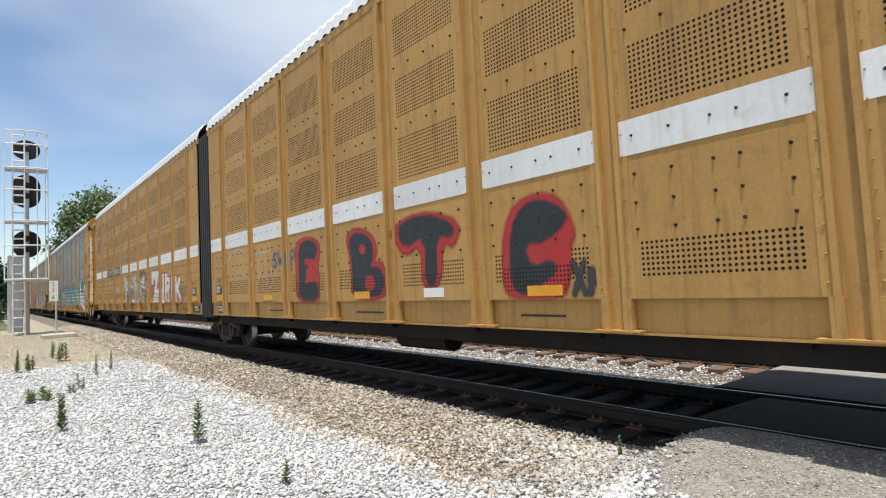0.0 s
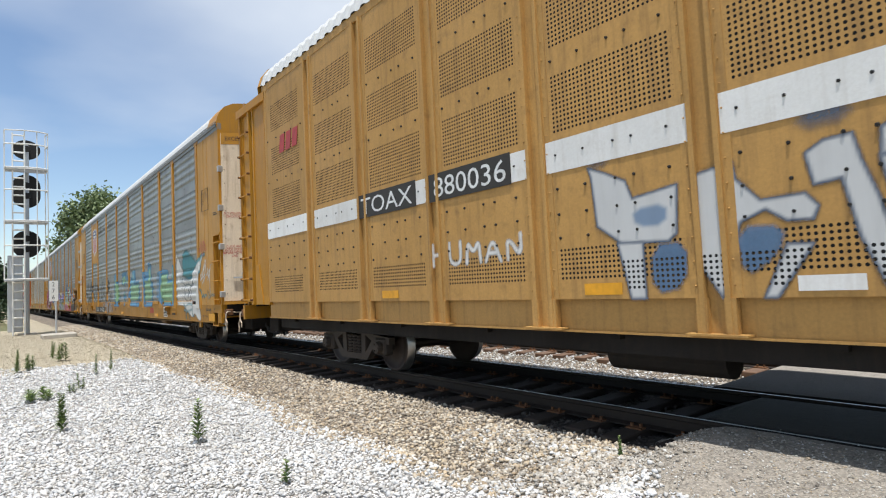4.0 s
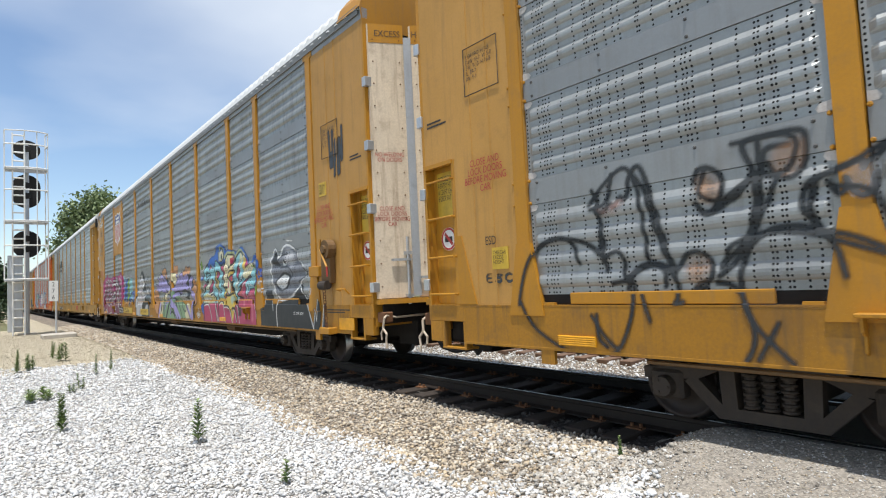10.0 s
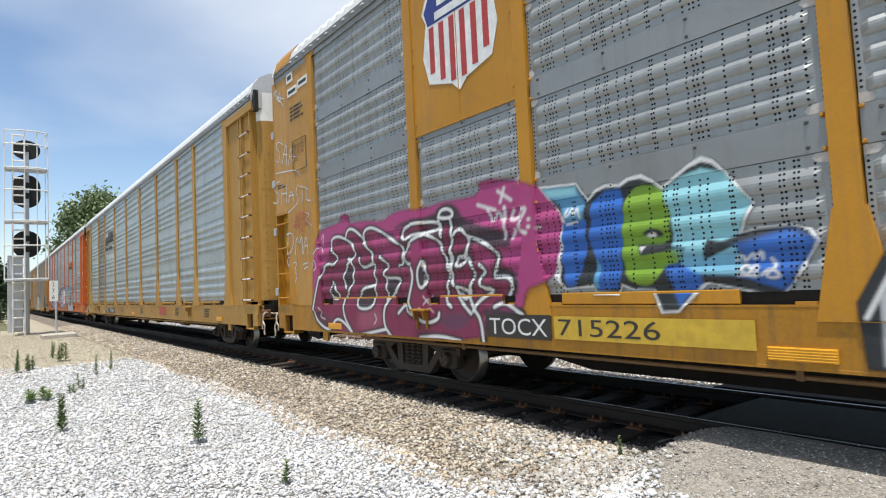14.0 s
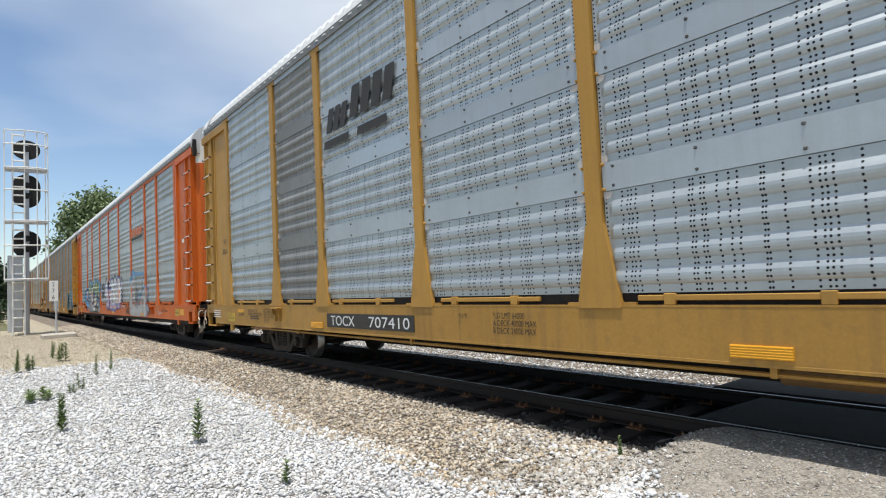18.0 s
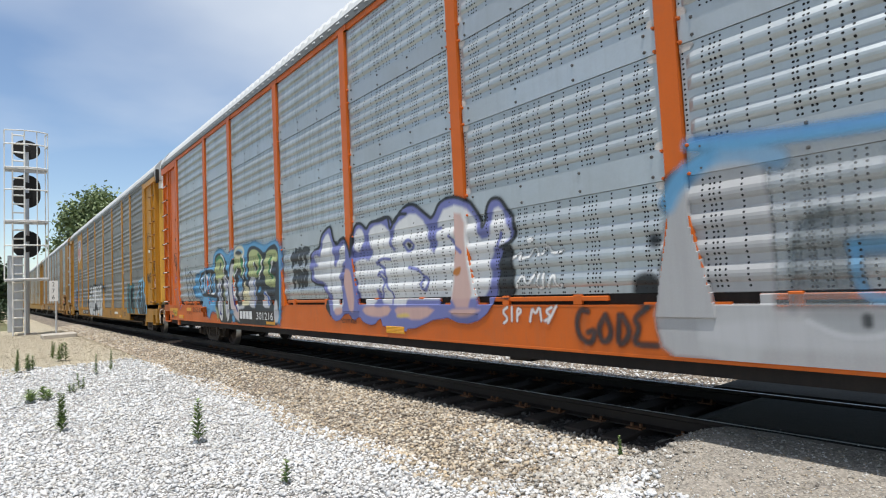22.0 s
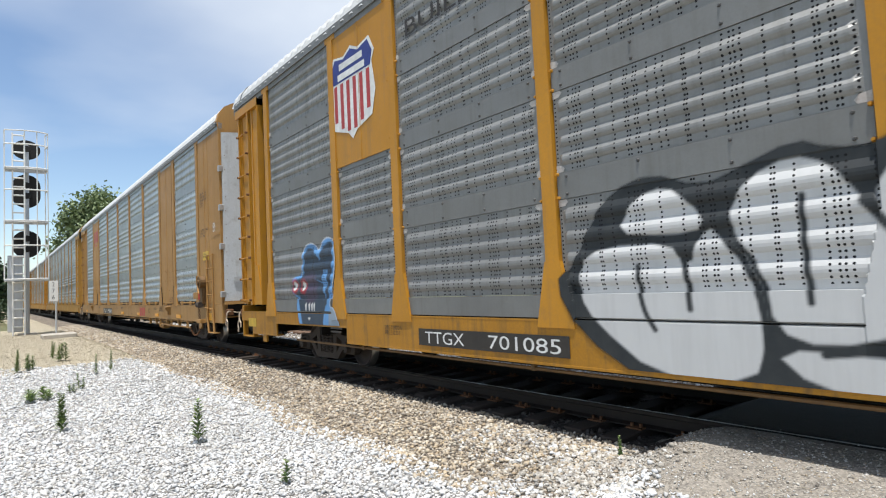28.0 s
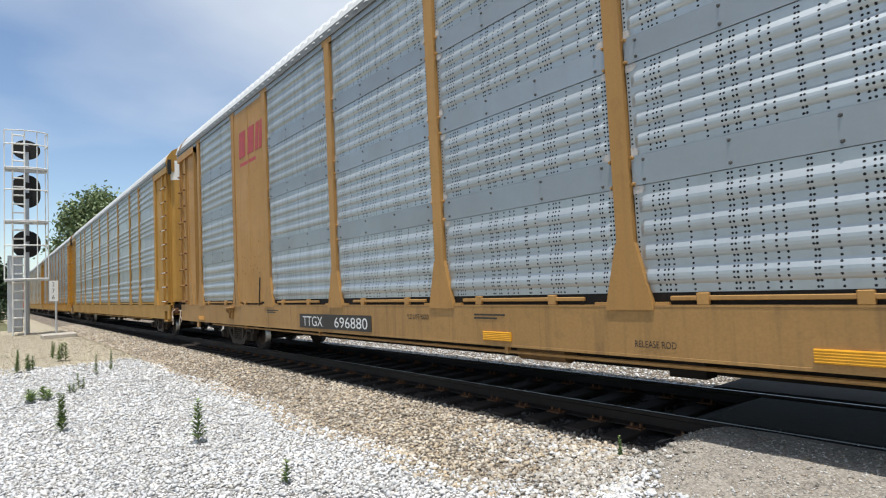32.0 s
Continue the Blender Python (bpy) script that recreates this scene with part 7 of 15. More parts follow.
def am_unit(label, x, posts, x0, x1, trucks, with_bellows, rear):
    car = tagged(new("autorack_unit"), label, "freight car", "cars of the train")
    car.location = (x, Y_TRACK, 0)
    for s in (-1, 1):
        bm = add_box(bmesh.new(), x0, x1, min(s * 1.44, s * 1.41), max(s * 1.44, s * 1.41), 0.872, 1.19)
        add_box(bm, x0, x1, min(s * 1.47, s * 1.38), max(s * 1.47, s * 1.38), 0.862, 0.882)
        part("side_sill", bm, M["amber"], car, "faded amber side sill" if s < 0 else "")
        box("top_plate", (x0, x1, min(s * 1.51, s * 1.40), max(s * 1.51, s * 1.40), 5.62, 5.76), M["amber"], car, "roof edge beam" if s < 0 else "")
        edges = sorted([x0] + list(posts) + [x1])
        for p in posts:
            o = link("channel_post", am_post_mesh(), car)
            o.location, o.rotation_euler = (p, 0, 0), (0, 0, 0 if s < 0 else math.pi)
        for a, b2 in zip(edges, edges[1:]):
            w = b2 - a - 0.215
            if w < 0.3:
                continue
            holes = w > 1.2
            o = link("side_panel", am_panel_mesh(round(w, 2), holes), car)
            for e in (-1, 1):
                strip = link("edge_strip", shared("am_edge", am_edge_mesh), o)
                strip.location = (e * (round(w, 2) / 2 - 0.05), 0, 0)
            o.location, o.rotation_euler = ((a + b2) / 2, s * 1.503, 1.19), (0, 0, 0 if s < 0 else math.pi)
            if s < 0:
                bo = tagged(link("panel_bolts", am_bolts_mesh(round(w, 2)), o), kind="stuff")
                for q in (-1, 1):
                    rv = link("rivet_row", rivet_row_mesh(), o)
                    rv.location = (q * (w / 2 - 0.05), -0.006, 0)
                st = box("white_stripe", (-w / 2 + 0.03, w / 2 - 0.03, -0.0075, -0.0065, 1.295, 1.62), M["white"], o, "white painted stripe")
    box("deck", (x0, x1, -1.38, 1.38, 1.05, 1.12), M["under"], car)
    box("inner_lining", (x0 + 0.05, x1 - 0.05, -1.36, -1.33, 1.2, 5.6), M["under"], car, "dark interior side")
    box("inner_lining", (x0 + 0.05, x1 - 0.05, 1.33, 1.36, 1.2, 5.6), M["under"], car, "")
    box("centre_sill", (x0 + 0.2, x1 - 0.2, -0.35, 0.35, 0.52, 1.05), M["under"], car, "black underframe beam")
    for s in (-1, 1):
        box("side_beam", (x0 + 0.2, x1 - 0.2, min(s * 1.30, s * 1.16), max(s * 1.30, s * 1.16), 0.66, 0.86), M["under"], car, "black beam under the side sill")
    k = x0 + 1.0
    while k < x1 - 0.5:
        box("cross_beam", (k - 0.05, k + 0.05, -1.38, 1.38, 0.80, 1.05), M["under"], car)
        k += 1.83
    rod("air_reservoir", (x0 + 8.0, -0.9, 0.62), (x0 + 9.2, -0.9, 0.62), 0.18, M["under"], car, "black brake air tank", 14)
    ro = link("roof", roof_mesh(round(x1 - x0, 2), M["roof"]), car, (), "white corrugated roof")
    ro.location = (x1, 0, 0)
    for xt in trucks:
        truck(car, xt, 0.42)
    if with_bellows:
        for s in (-1, 1):
            for i in range(5):
                bm = bmesh.new()
                a = x1 + 0.05 + i * 0.17
                pts = [(a, 1.36), (a + 0.045, 1.50), (a + 0.115, 1.50), (a + 0.16, 1.36)]
                v0 = [bm.verts.new((px, s * py, 0.80)) for px, py in pts]
                v1 = [bm.verts.new((px, s * py, 5.72)) for px, py in pts]
                for j in range(3):
                    bm.faces.new((v0[j], v0[j + 1], v1[j + 1], v1[j]) if s < 0 else (v0[j + 1], v0[j], v1[j], v1[j + 1]))
                part("bellows_fold", bm, M["rubber"], car, "black rubber fold of the gangway bellows")
        box("bellows_roof", (x1, x1 + 0.92, -1.42, 1.42, 5.68, 5.80), M["rubber"], car, "black rubber top of the gangway bellows")
        box("bellows_floor", (x1, x1 + 0.92, -1.36, 1.36, 0.9, 1.0), M["rubber"], car)
        bm = bmesh.new()
        for i in (1, 2, 3, 4):
            for k2 in range(12):
                bmesh.ops.create_cone(bm, cap_ends=True, segments=6, radius1=0.014, radius2=0.008, depth=0.012, matrix=Matrix.Translation((x1 + 0.05 + i * 0.17 - 0.005, -1.40, 1.1 + 0.4 * k2)) @ Matrix.Rotation(radians(90), 4, "X"))
        tagged(part("bellows_studs", bm, M["zinc"], car), kind="stuff")
    if rear:
        rear(car, x0, -1)
    return car


car_a = am_unit("aged amber articulated car carrier with perforated side panels", -15.9, [1.60 + 1.864 * i for i in range(11)], 0.45, 21.6, (0.17, 17.0), False, None)
car_b = am_unit("aged amber trailing unit with white stripe and sprayed letters", -15.9, [-1.58 - 1.80 * i for i in range(10)], -19.95, -0.47, (-17.2,), True, None)
radial_end(car_b, -21.55, -1, M["yellow"], M["yellow"], bulge=0.52)
roof_cap(car_b, -20.1, -1, M["yellow"])
INKS = dict(navyink=(0.03, 0.03, 0.16), offwhite=(0.47, 0.47, 0.455), wine=(0.17, 0.02, 0.05), red=(0.42, 0.03, 0.03), black=(0.025, 0.03, 0.033), white=(0.66, 0.66, 0.64), blue=(0.03, 0.12, 0.42), sky=(0.11, 0.32, 0.53), teal=(0.06, 0.26, 0.30), mint=(0.28, 0.45, 0.21), green=(0.13, 0.24, 0.10),
            purple=(0.22, 0.17, 0.42), lilac=(0.33, 0.29, 0.55), magenta=(0.36, 0.05, 0.17), pink=(0.55, 0.20, 0.25), gold=(0.62, 0.46, 0.10), cream=(0.66, 0.60, 0.38), rust=(0.42, 0.16, 0.04), grey=(0.30, 0.31, 0.31), lime=(0.18, 0.32, 0.03), aqua=(0.24, 0.50, 0.55),
            rose=(0.36, 0.08, 0.065), rosered=(0.40, 0.055, 0.12), slate=(0.10, 0.13, 0.14), tealgrey=(0.12, 0.22, 0.24), greyed=(0.27, 0.32, 0.36), panel=(0.34, 0.35, 0.36), smoke=(0.08, 0.08, 0.08), peach=(0.50, 0.25, 0.11), sage=(0.20, 0.31, 0.18), palegrey=(0.48, 0.48, 0.49),
            palepink=(0.50, 0.38, 0.38), midgrey=(0.17, 0.18, 0.20), maroon=(0.11, 0.02, 0.045), violet=(0.15, 0.165, 0.37), pinkwash=(0.55, 0.35, 0.30), buff=(0.40, 0.40, 0.40), celery=(0.36, 0.40, 0.18), fern=(0.03, 0.17, 0.06), night=(0.028, 0.038, 0.050), bluish=(0.12, 0.30, 0.58), plum=(0.10, 0.05, 0.09),
            blood=(0.42, 0.035, 0.04), bone=(0.56, 0.56, 0.55), slateblue=(0.10, 0.13, 0.18), steelblue=(0.10, 0.19, 0.32), ink=(0.03, 0.03, 0.03), skyline=(0.20, 0.45, 0.62), bluesplash=(0.02, 0.22, 0.50), pinklilac=(0.50, 0.36, 0.62), yellow=YELLOW)
K = INKS
art = Mural(car_a, 'thin white scrawled tag', flat=True)
art.line('white', 0.012, 0.008, 0.85, 2, (1.82, 1.85), (2.04, 2.38), (2.87, 2.45), (3.28, 2.16), (2.96, 1.7))
art.line('white', 0.012, 0.008, 0.85, 2, (3.24, 1.61), (3.56, 2.21), (3.94, 2.24), (4.16, 2), (3.77, 1.58))
art.line('white', 0.012, 0.008, 0.85, 2, (3.94, 2.24), (4.52, 2.25))
art.line('white', 0.012, 0.008, 0.85, 2, (4.25, 2.21), (4.35, 1.49), (4.61, 1.48), (4.6, 1.89))
art.line('white', 0.012, 0.008, 0.85, 2, (2.02, 2.11), (2.32, 1.56), (2.62, 2.06), (2.79, 1.55))
art.finish()
spray(car_a, "SWEP", 4.65, 5.80, 1.85, 2.22, 0.007, [K["black"]], K["black"], K["grey"], 0.016, 0.02, label="thin black scrawled tag", flat=True)
spray(car_a, "APXN", 11.90, 12.66, 1.20, 1.60, 0.012, [K["black"]], K["black"], K["black"], 0.012, 0.015, label="thin black scrawled tag", flat=True)
spray(car_b, "HUMAN", -14.3, -12.6, 1.6, 1.95, 0.008, [K["white"]], K["white"], K["white"], 0.008, 0.01, label="thin white scrawled tag", flat=True)
art = Mural(car_a, 'black letters with red edges', flat=True)
art.area('red', 0.03, 1, 1, (5.77, 2.26), (6.06, 2.38), (6.51, 2.35), (6.78, 2.24), (6.82, 2.07), (6.72, 1.82), (6.75, 1.48), (6.72, 1.17), (5.78, 1.18), (5.79, 1.73))
art.area('black', 0.02, 1, 1, (5.93, 2.24), (6.23, 2.32), (6.56, 2.28), (6.73, 2.16), (6.66, 1.96), (6.22, 1.83), (6.23, 1.56), (6.7, 1.55), (6.7, 1.19), (5.88, 1.2), (5.92, 1.76))
art.line('red', 0.05, 0.01, 1, 2, (6.23, 1.92), (6.53, 1.91), (6.41, 1.81), (6.7, 1.83))
art.line('red', 0.035, 0.01, 1, 2, (6.2, 1.56), (6.71, 1.61))
art.area('red', 0.03, 1, 1, (7.73, 2.21), (7.91, 2.34), (8.2, 2.34), (8.48, 2.24), (8.63, 2.12), (8.69, 1.95), (8.63, 1.81), (8.58, 1.77), (8.73, 1.79), (8.87, 1.72), (8.96, 1.48), (8.83, 1.2), (7.86, 1.23), (7.87, 1.67), (7.83, 1.99))
art.area('black', 0.02, 1, 1, (7.83, 2.17), (8.04, 2.29), (8.34, 2.23), (8.53, 2.12), (8.59, 1.97), (8.55, 1.79), (8.47, 1.71), (8.76, 1.7), (8.89, 1.49), (8.73, 1.26), (8.46, 1.24), (7.91, 1.25), (7.92, 1.67), (7.88, 1.95))
art.area('red', 0.012, 1, 1, (8.15, 2.08), (8.34, 2.06), (8.35, 1.95), (8.29, 1.91), (8.17, 1.94))
art.area('red', 0.012, 1, 1, (8.3, 1.58), (8.59, 1.57), (8.58, 1.36), (8.31, 1.35))
art.finish()
art = Mural(car_a, 'black letters with red edges', flat=True)
art.area('red', 0.03, 1, 1, (9.01, 2.15), (9.2, 2.26), (9.44, 2.36), (10.07, 2.37), (10.65, 2.16), (10.49, 1.83), (10.27, 1.94), (10.2, 1.36), (9.78, 1.31), (9.78, 1.95), (9.39, 1.79), (9.18, 2.03))
art.area('black', 0.02, 1, 1, (9.2, 2.21), (9.54, 2.34), (10.06, 2.32), (10.52, 2.14), (10.46, 1.95), (10.14, 2.04), (10.13, 1.39), (9.84, 1.37), (9.89, 2.06), (9.4, 1.89))
art.area('red', 0.03, 1, 1, (11.3, 1.41), (11.35, 1.97), (11.55, 2.26), (11.89, 2.33), (12.19, 2.24), (12.34, 1.96), (12.36, 1.82), (12.3, 1.74), (12.27, 1.38), (12.17, 1.2), (11.54, 1.2), (11.36, 1.25))
art.area('black', 0.02, 1, 1, (11.42, 1.46), (11.46, 1.96), (11.65, 2.22), (11.95, 2.26), (12.24, 2.11), (12.29, 1.97), (11.97, 1.77), (11.68, 1.79), (11.76, 1.54), (12.05, 1.62), (12.13, 1.47), (11.88, 1.34), (11.67, 1.22), (11.49, 1.28))
art.finish()
art = Mural(car_b, 'white block letters with red edges', flat=True)
art.area('rose', 0.015, 1, 0, (-6.65, 1.65), (-6.6, 1.9), (-6.5, 2.33), (-6.15, 2.35), (-5.38, 2.35), (-5.41, 1.91), (-5.38, 1.69), (-5.42, 1.21), (-6.39, 1.2), (-6.18, 1.52))
art.area('white', 0.012, 1, 0, (-6.5, 1.89), (-6.47, 2.33), (-6.21, 2.31), (-5.4, 2.31), (-5.42, 2.08), (-5.82, 1.64), (-5.4, 1.7), (-5.41, 1.23), (-6.36, 1.21), (-6.08, 1.61), (-5.88, 1.96), (-6.17, 2.04), (-6.22, 1.83))
art.area('rose', 0.015, 1, 0, (-5.3, 2.1), (-4.98, 2.16), (-4.93, 2.23), (-4.6, 2.21), (-4.45, 2.2), (-4.53, 1.18), (-5.32, 1.17))
art.area('white', 0.012, 1, 0, (-5.11, 2.1), (-4.98, 2.14), (-4.99, 1.66), (-4.86, 1.69), (-4.85, 2.16), (-4.65, 2.18), (-4.63, 1.33), (-4.61, 1.2), (-5.12, 1.19))
art.area('rose', 0.015, 1, 0, (-4.49, 2.19), (-4.14, 2.2), (-4.15, 2.06), (-3.86, 2.04), (-3.88, 1.63), (-4.06, 1.58), (-3.93, 1.47), (-3.96, 1.18), (-4.57, 1.18))
art.area('white', 0.012, 1, 0, (-4.48, 2.15), (-4.16, 2.16), (-4.16, 2.04), (-3.89, 2.01), (-3.89, 1.67), (-4.03, 1.6), (-3.94, 1.44), (-3.96, 1.21), (-4.09, 1.21), (-4.16, 1.35), (-4.16, 1.54), (-4.26, 1.55), (-4.3, 1.23), (-4.53, 1.24))
art.area('rose', 0.012, 1, 0, (-4.22, 1.89), (-4.07, 1.9), (-4.08, 1.79), (-4.22, 1.79))
art.area('rose', 0.015, 1, 0, (-3.87, 1.76), (-3.76, 2.04), (-3.44, 2.07), (-3.4, 2), (-3.42, 1.17), (-3.71, 1.24), (-3.76, 1.37))
art.area('white', 0.012, 1, 0, (-3.69, 2.03), (-3.45, 2.05), (-3.45, 1.59), (-3.45, 1.25), (-3.67, 1.25), (-3.69, 1.55))
art.line("rose", 0.15, 0.012, 1, 0, (-3.12, 1.33), (-3.12, 1.92))
art.line("rose", 0.14, 0.012, 1, 0, (-2.68, 1.9), (-2.98, 1.62), (-2.58, 1.34), (-2.42, 1.30))
art.line("white", 0.11, 0.012, 1, 0, (-3.12, 1.33), (-3.12, 1.92))
art.line("white", 0.10, 0.012, 1, 0, (-2.68, 1.9), (-2.98, 1.62), (-2.58, 1.34))
art.finish()
art = Mural(car_b, 'white wild letters with slate-blue shading', flat=True)
art.area('slateblue', 0.05, 0.7, 1, (-8.57, 2.49), (-8.5, 2.27), (-8.33, 2.15), (-8.08, 2.27), (-7.68, 2.32), (-7.51, 2.16), (-7.38, 1.98), (-7.24, 2.03), (-7.4, 2.21), (-7.57, 2.38), (-7.86, 2.44), (-8.15, 2.38), (-8.4, 2.42))
art.area('slateblue', 0.05, 0.7, 1, (-9.84, 2.61), (-9.62, 2.58), (-9.57, 2.4), (-9.91, 2.38))
art.area('slateblue', 0.05, 0.7, 1, (-11.8, 2.62), (-11.56, 2.63), (-11.5, 2.45), (-11.73, 2.47))
art.area('bone', 0.012, 1, 0, (-11.7, 2.36), (-11.73, 2.45), (-11.54, 2.37), (-11.33, 2.26), (-11.27, 2.09), (-10.84, 2.15), (-10.87, 1.74), (-10.95, 1.68), (-11.41, 1.7), (-11.66, 1.88), (-11.68, 2.12))
art.line('slateblue', 0.012, 0.01, 0.9, 0, (-11.7, 2.36), (-11.73, 2.45), (-11.54, 2.37), (-11.33, 2.26), (-11.27, 2.09), (-10.84, 2.15), (-10.87, 1.74), (-10.95, 1.68), (-11.41, 1.7), (-11.66, 1.88), (-11.68, 2.12), (-11.7, 2.36))
art.area('bone', 0.012, 1, 0, (-11.45, 1.7), (-11.19, 1.69), (-11.19, 1.19), (-11.34, 1.19))
art.line('slateblue', 0.012, 0.01, 0.9, 0, (-11.45, 1.7), (-11.19, 1.69), (-11.19, 1.19), (-11.34, 1.19), (-11.45, 1.7))
art.area('bone', 0.012, 1, 0, (-10.67, 2.2), (-10.38, 2.25), (-10.36, 2.11), (-10.19, 1.92), (-9.89, 1.93), (-9.81, 1.83), (-9.85, 1.74), (-10.02, 1.75), (-10.16, 1.85), (-10.35, 1.77), (-10.4, 1.59), (-10.52, 1.19), (-10.69, 1.47))
art.line('slateblue', 0.012, 0.01, 0.9, 0, (-10.67, 2.2), (-10.38, 2.25), (-10.36, 2.11), (-10.19, 1.92), (-9.89, 1.93), (-9.81, 1.83), (-9.85, 1.74), (-10.02, 1.75), (-10.16, 1.85), (-10.35, 1.77), (-10.4, 1.59), (-10.52, 1.19), (-10.69, 1.47), (-10.67, 2.2))
art.area('bone', 0.012, 1, 0, (-10.03, 1.58), (-9.86, 1.57), (-10.12, 1.19), (-10.21, 1.19))
art.line('slateblue', 0.012, 0.01, 0.9, 0, (-10.03, 1.58), (-9.86, 1.57), (-10.12, 1.19), (-10.21, 1.19), (-10.03, 1.58))
art.area('bone', 0.012, 1, 0, (-9.87, 2.21), (-9.75, 2.28), (-9.58, 2.29), (-9.54, 2.1), (-9.46, 1.84), (-9.38, 1.44), (-9.25, 1.18), (-9.43, 1.18), (-9.58, 1.59), (-9.66, 2), (-9.83, 1.98))
art.line('slateblue', 0.012, 0.01, 0.9, 0, (-9.87, 2.21), (-9.75, 2.28), (-9.58, 2.29), (-9.54, 2.1), (-9.46, 1.84), (-9.38, 1.44), (-9.25, 1.18), (-9.43, 1.18), (-9.58, 1.59), (-9.66, 2), (-9.83, 1.98), (-9.87, 2.21))
art.area('bone', 0.012, 1, 0, (-9.42, 2.29), (-9.2, 2.41), (-9.2, 2.1), (-9.43, 2.12))
art.line('slateblue', 0.012, 0.01, 0.9, 0, (-9.42, 2.29), (-9.2, 2.41), (-9.2, 2.1), (-9.43, 2.12), (-9.42, 2.29))
art.area('bone', 0.012, 1, 0, (-9.44, 2.11), (-9.23, 2.09), (-9.17, 1.43), (-9.31, 1.35))
art.line('slateblue', 0.012, 0.01, 0.9, 0, (-9.44, 2.11), (-9.23, 2.09), (-9.17, 1.43), (-9.31, 1.35), (-9.44, 2.11))
art.area('bone', 0.012, 1, 0, (-9.21, 1.93), (-8.93, 2.06), (-8.95, 1.56), (-9.06, 1.62), (-9.2, 1.77))
art.line('slateblue', 0.012, 0.01, 0.9, 0, (-9.21, 1.93), (-8.93, 2.06), (-8.95, 1.56), (-9.06, 1.62), (-9.2, 1.77), (-9.21, 1.93))
art.area('bone', 0.012, 1, 0, (-9.13, 1.4), (-8.84, 1.42), (-8.62, 1.36), (-8.39, 1.46), (-8.35, 1.38), (-8.58, 1.18), (-9.15, 1.18))
art.line('slateblue', 0.012, 0.01, 0.9, 0, (-9.13, 1.4), (-8.84, 1.42), (-8.62, 1.36), (-8.39, 1.46), (-8.35, 1.38), (-8.58, 1.18), (-9.15, 1.18), (-9.13, 1.4))
art.area('bone', 0.012, 1, 0, (-8.83, 2.09), (-8.74, 2.06), (-8.02, 1.42), (-8.15, 1.35), (-8.38, 1.54))
art.line('slateblue', 0.012, 0.01, 0.9, 0, (-8.83, 2.09), (-8.74, 2.06), (-8.02, 1.42), (-8.15, 1.35), (-8.38, 1.54), (-8.83, 2.09))
art.area('bone', 0.012, 1, 0, (-8.51, 2.17), (-8.34, 2.05), (-8.13, 2.05), (-7.96, 2.18), (-7.65, 2.21), (-7.68, 1.89), (-7.79, 1.87), (-7.95, 1.87), (-8.18, 1.94), (-8.5, 2))
art.line('slateblue', 0.012, 0.01, 0.9, 0, (-8.51, 2.17), (-8.34, 2.05), (-8.13, 2.05), (-7.96, 2.18), (-7.65, 2.21), (-7.68, 1.89), (-7.79, 1.87), (-7.95, 1.87), (-8.18, 1.94), (-8.5, 2), (-8.51, 2.17))
art.area('bone', 0.012, 1, 0, (-8.5, 1.97), (-8.19, 1.89), (-7.68, 1.84), (-7.44, 1.88), (-7.56, 1.74), (-7.71, 1.71), (-8.28, 1.79), (-8.4, 1.85))
art.line('slateblue', 0.012, 0.01, 0.9, 0, (-8.5, 1.97), (-8.19, 1.89), (-7.68, 1.84), (-7.44, 1.88), (-7.56, 1.74), (-7.71, 1.71), (-8.28, 1.79), (-8.4, 1.85), (-8.5, 1.97))
art.area('bone', 0.012, 1, 0, (-7.85, 1.67), (-7.79, 1.67), (-7.83, 1.35), (-7.99, 1.35))
art.line('slateblue', 0.012, 0.01, 0.9, 0, (-7.85, 1.67), (-7.79, 1.67), (-7.83, 1.35), (-7.99, 1.35), (-7.85, 1.67))
art.area('steelblue', 0.02, 0.8, 1, (-11.28, 1.99), (-10.94, 2.01), (-10.96, 1.82), (-11.25, 1.83))
art.area('steelblue', 0.02, 0.8, 1, (-10.39, 1.74), (-10.02, 1.72), (-10.1, 1.49), (-10.35, 1.34))
art.area('steelblue', 0.02, 0.8, 1, (-8.81, 1.82), (-8.47, 1.51), (-8.61, 1.44), (-8.82, 1.69))
art.area('steelblue', 0.02, 0.8, 1, (-7.71, 1.65), (-7.41, 1.63), (-7.54, 1.34), (-7.52, 1.18), (-7.62, 1.18), (-7.67, 1.46))
art.area('steelblue', 0.02, 0.8, 1, (-7.66, 2.17), (-7.53, 2.11), (-7.6, 1.88), (-7.67, 1.89))
art.area('steelblue', 0.02, 0.8, 1, (-8.24, 1.76), (-7.84, 1.71), (-7.97, 1.59))
art.area('steelblue', 0.02, 0.8, 1, (-8.39, 1.38), (-8.23, 1.35), (-8.5, 1.18))
art.area('steelblue', 0.02, 0.8, 1, (-11.12, 1.65), (-10.78, 1.67), (-10.81, 1.29), (-11.12, 1.22))
art.area('steelblue', 0.02, 0.8, 1, (-7.96, 1.91), (-7.82, 2.02), (-7.83, 1.9))
art.finish()
box("white_label", (9.81, 10.24, -1.512, -1.5095, 1.235, 1.355), M["white"], car_a, "white paper label")
box("white_label", (-9.98, -9.57, -1.512, -1.5095, 1.235, 1.345), M["white"], car_b, "white paper label")
for q, wd in ((4.14, 0.48), (7.96, 0.46), (11.68, 0.48), (15.4, 0.48)):
    box("reflector", (q, q + wd, -1.512, -1.5095, 1.23, 1.34), M["reflector"], car_a, "amber reflector strip")
for q in (-4.52, -8.19, -11.85, -15.5):
    box("reflector", (q, q + 0.42, -1.512, -1.5095, 1.23, 1.34), M["reflector"], car_b, "amber reflector strip")
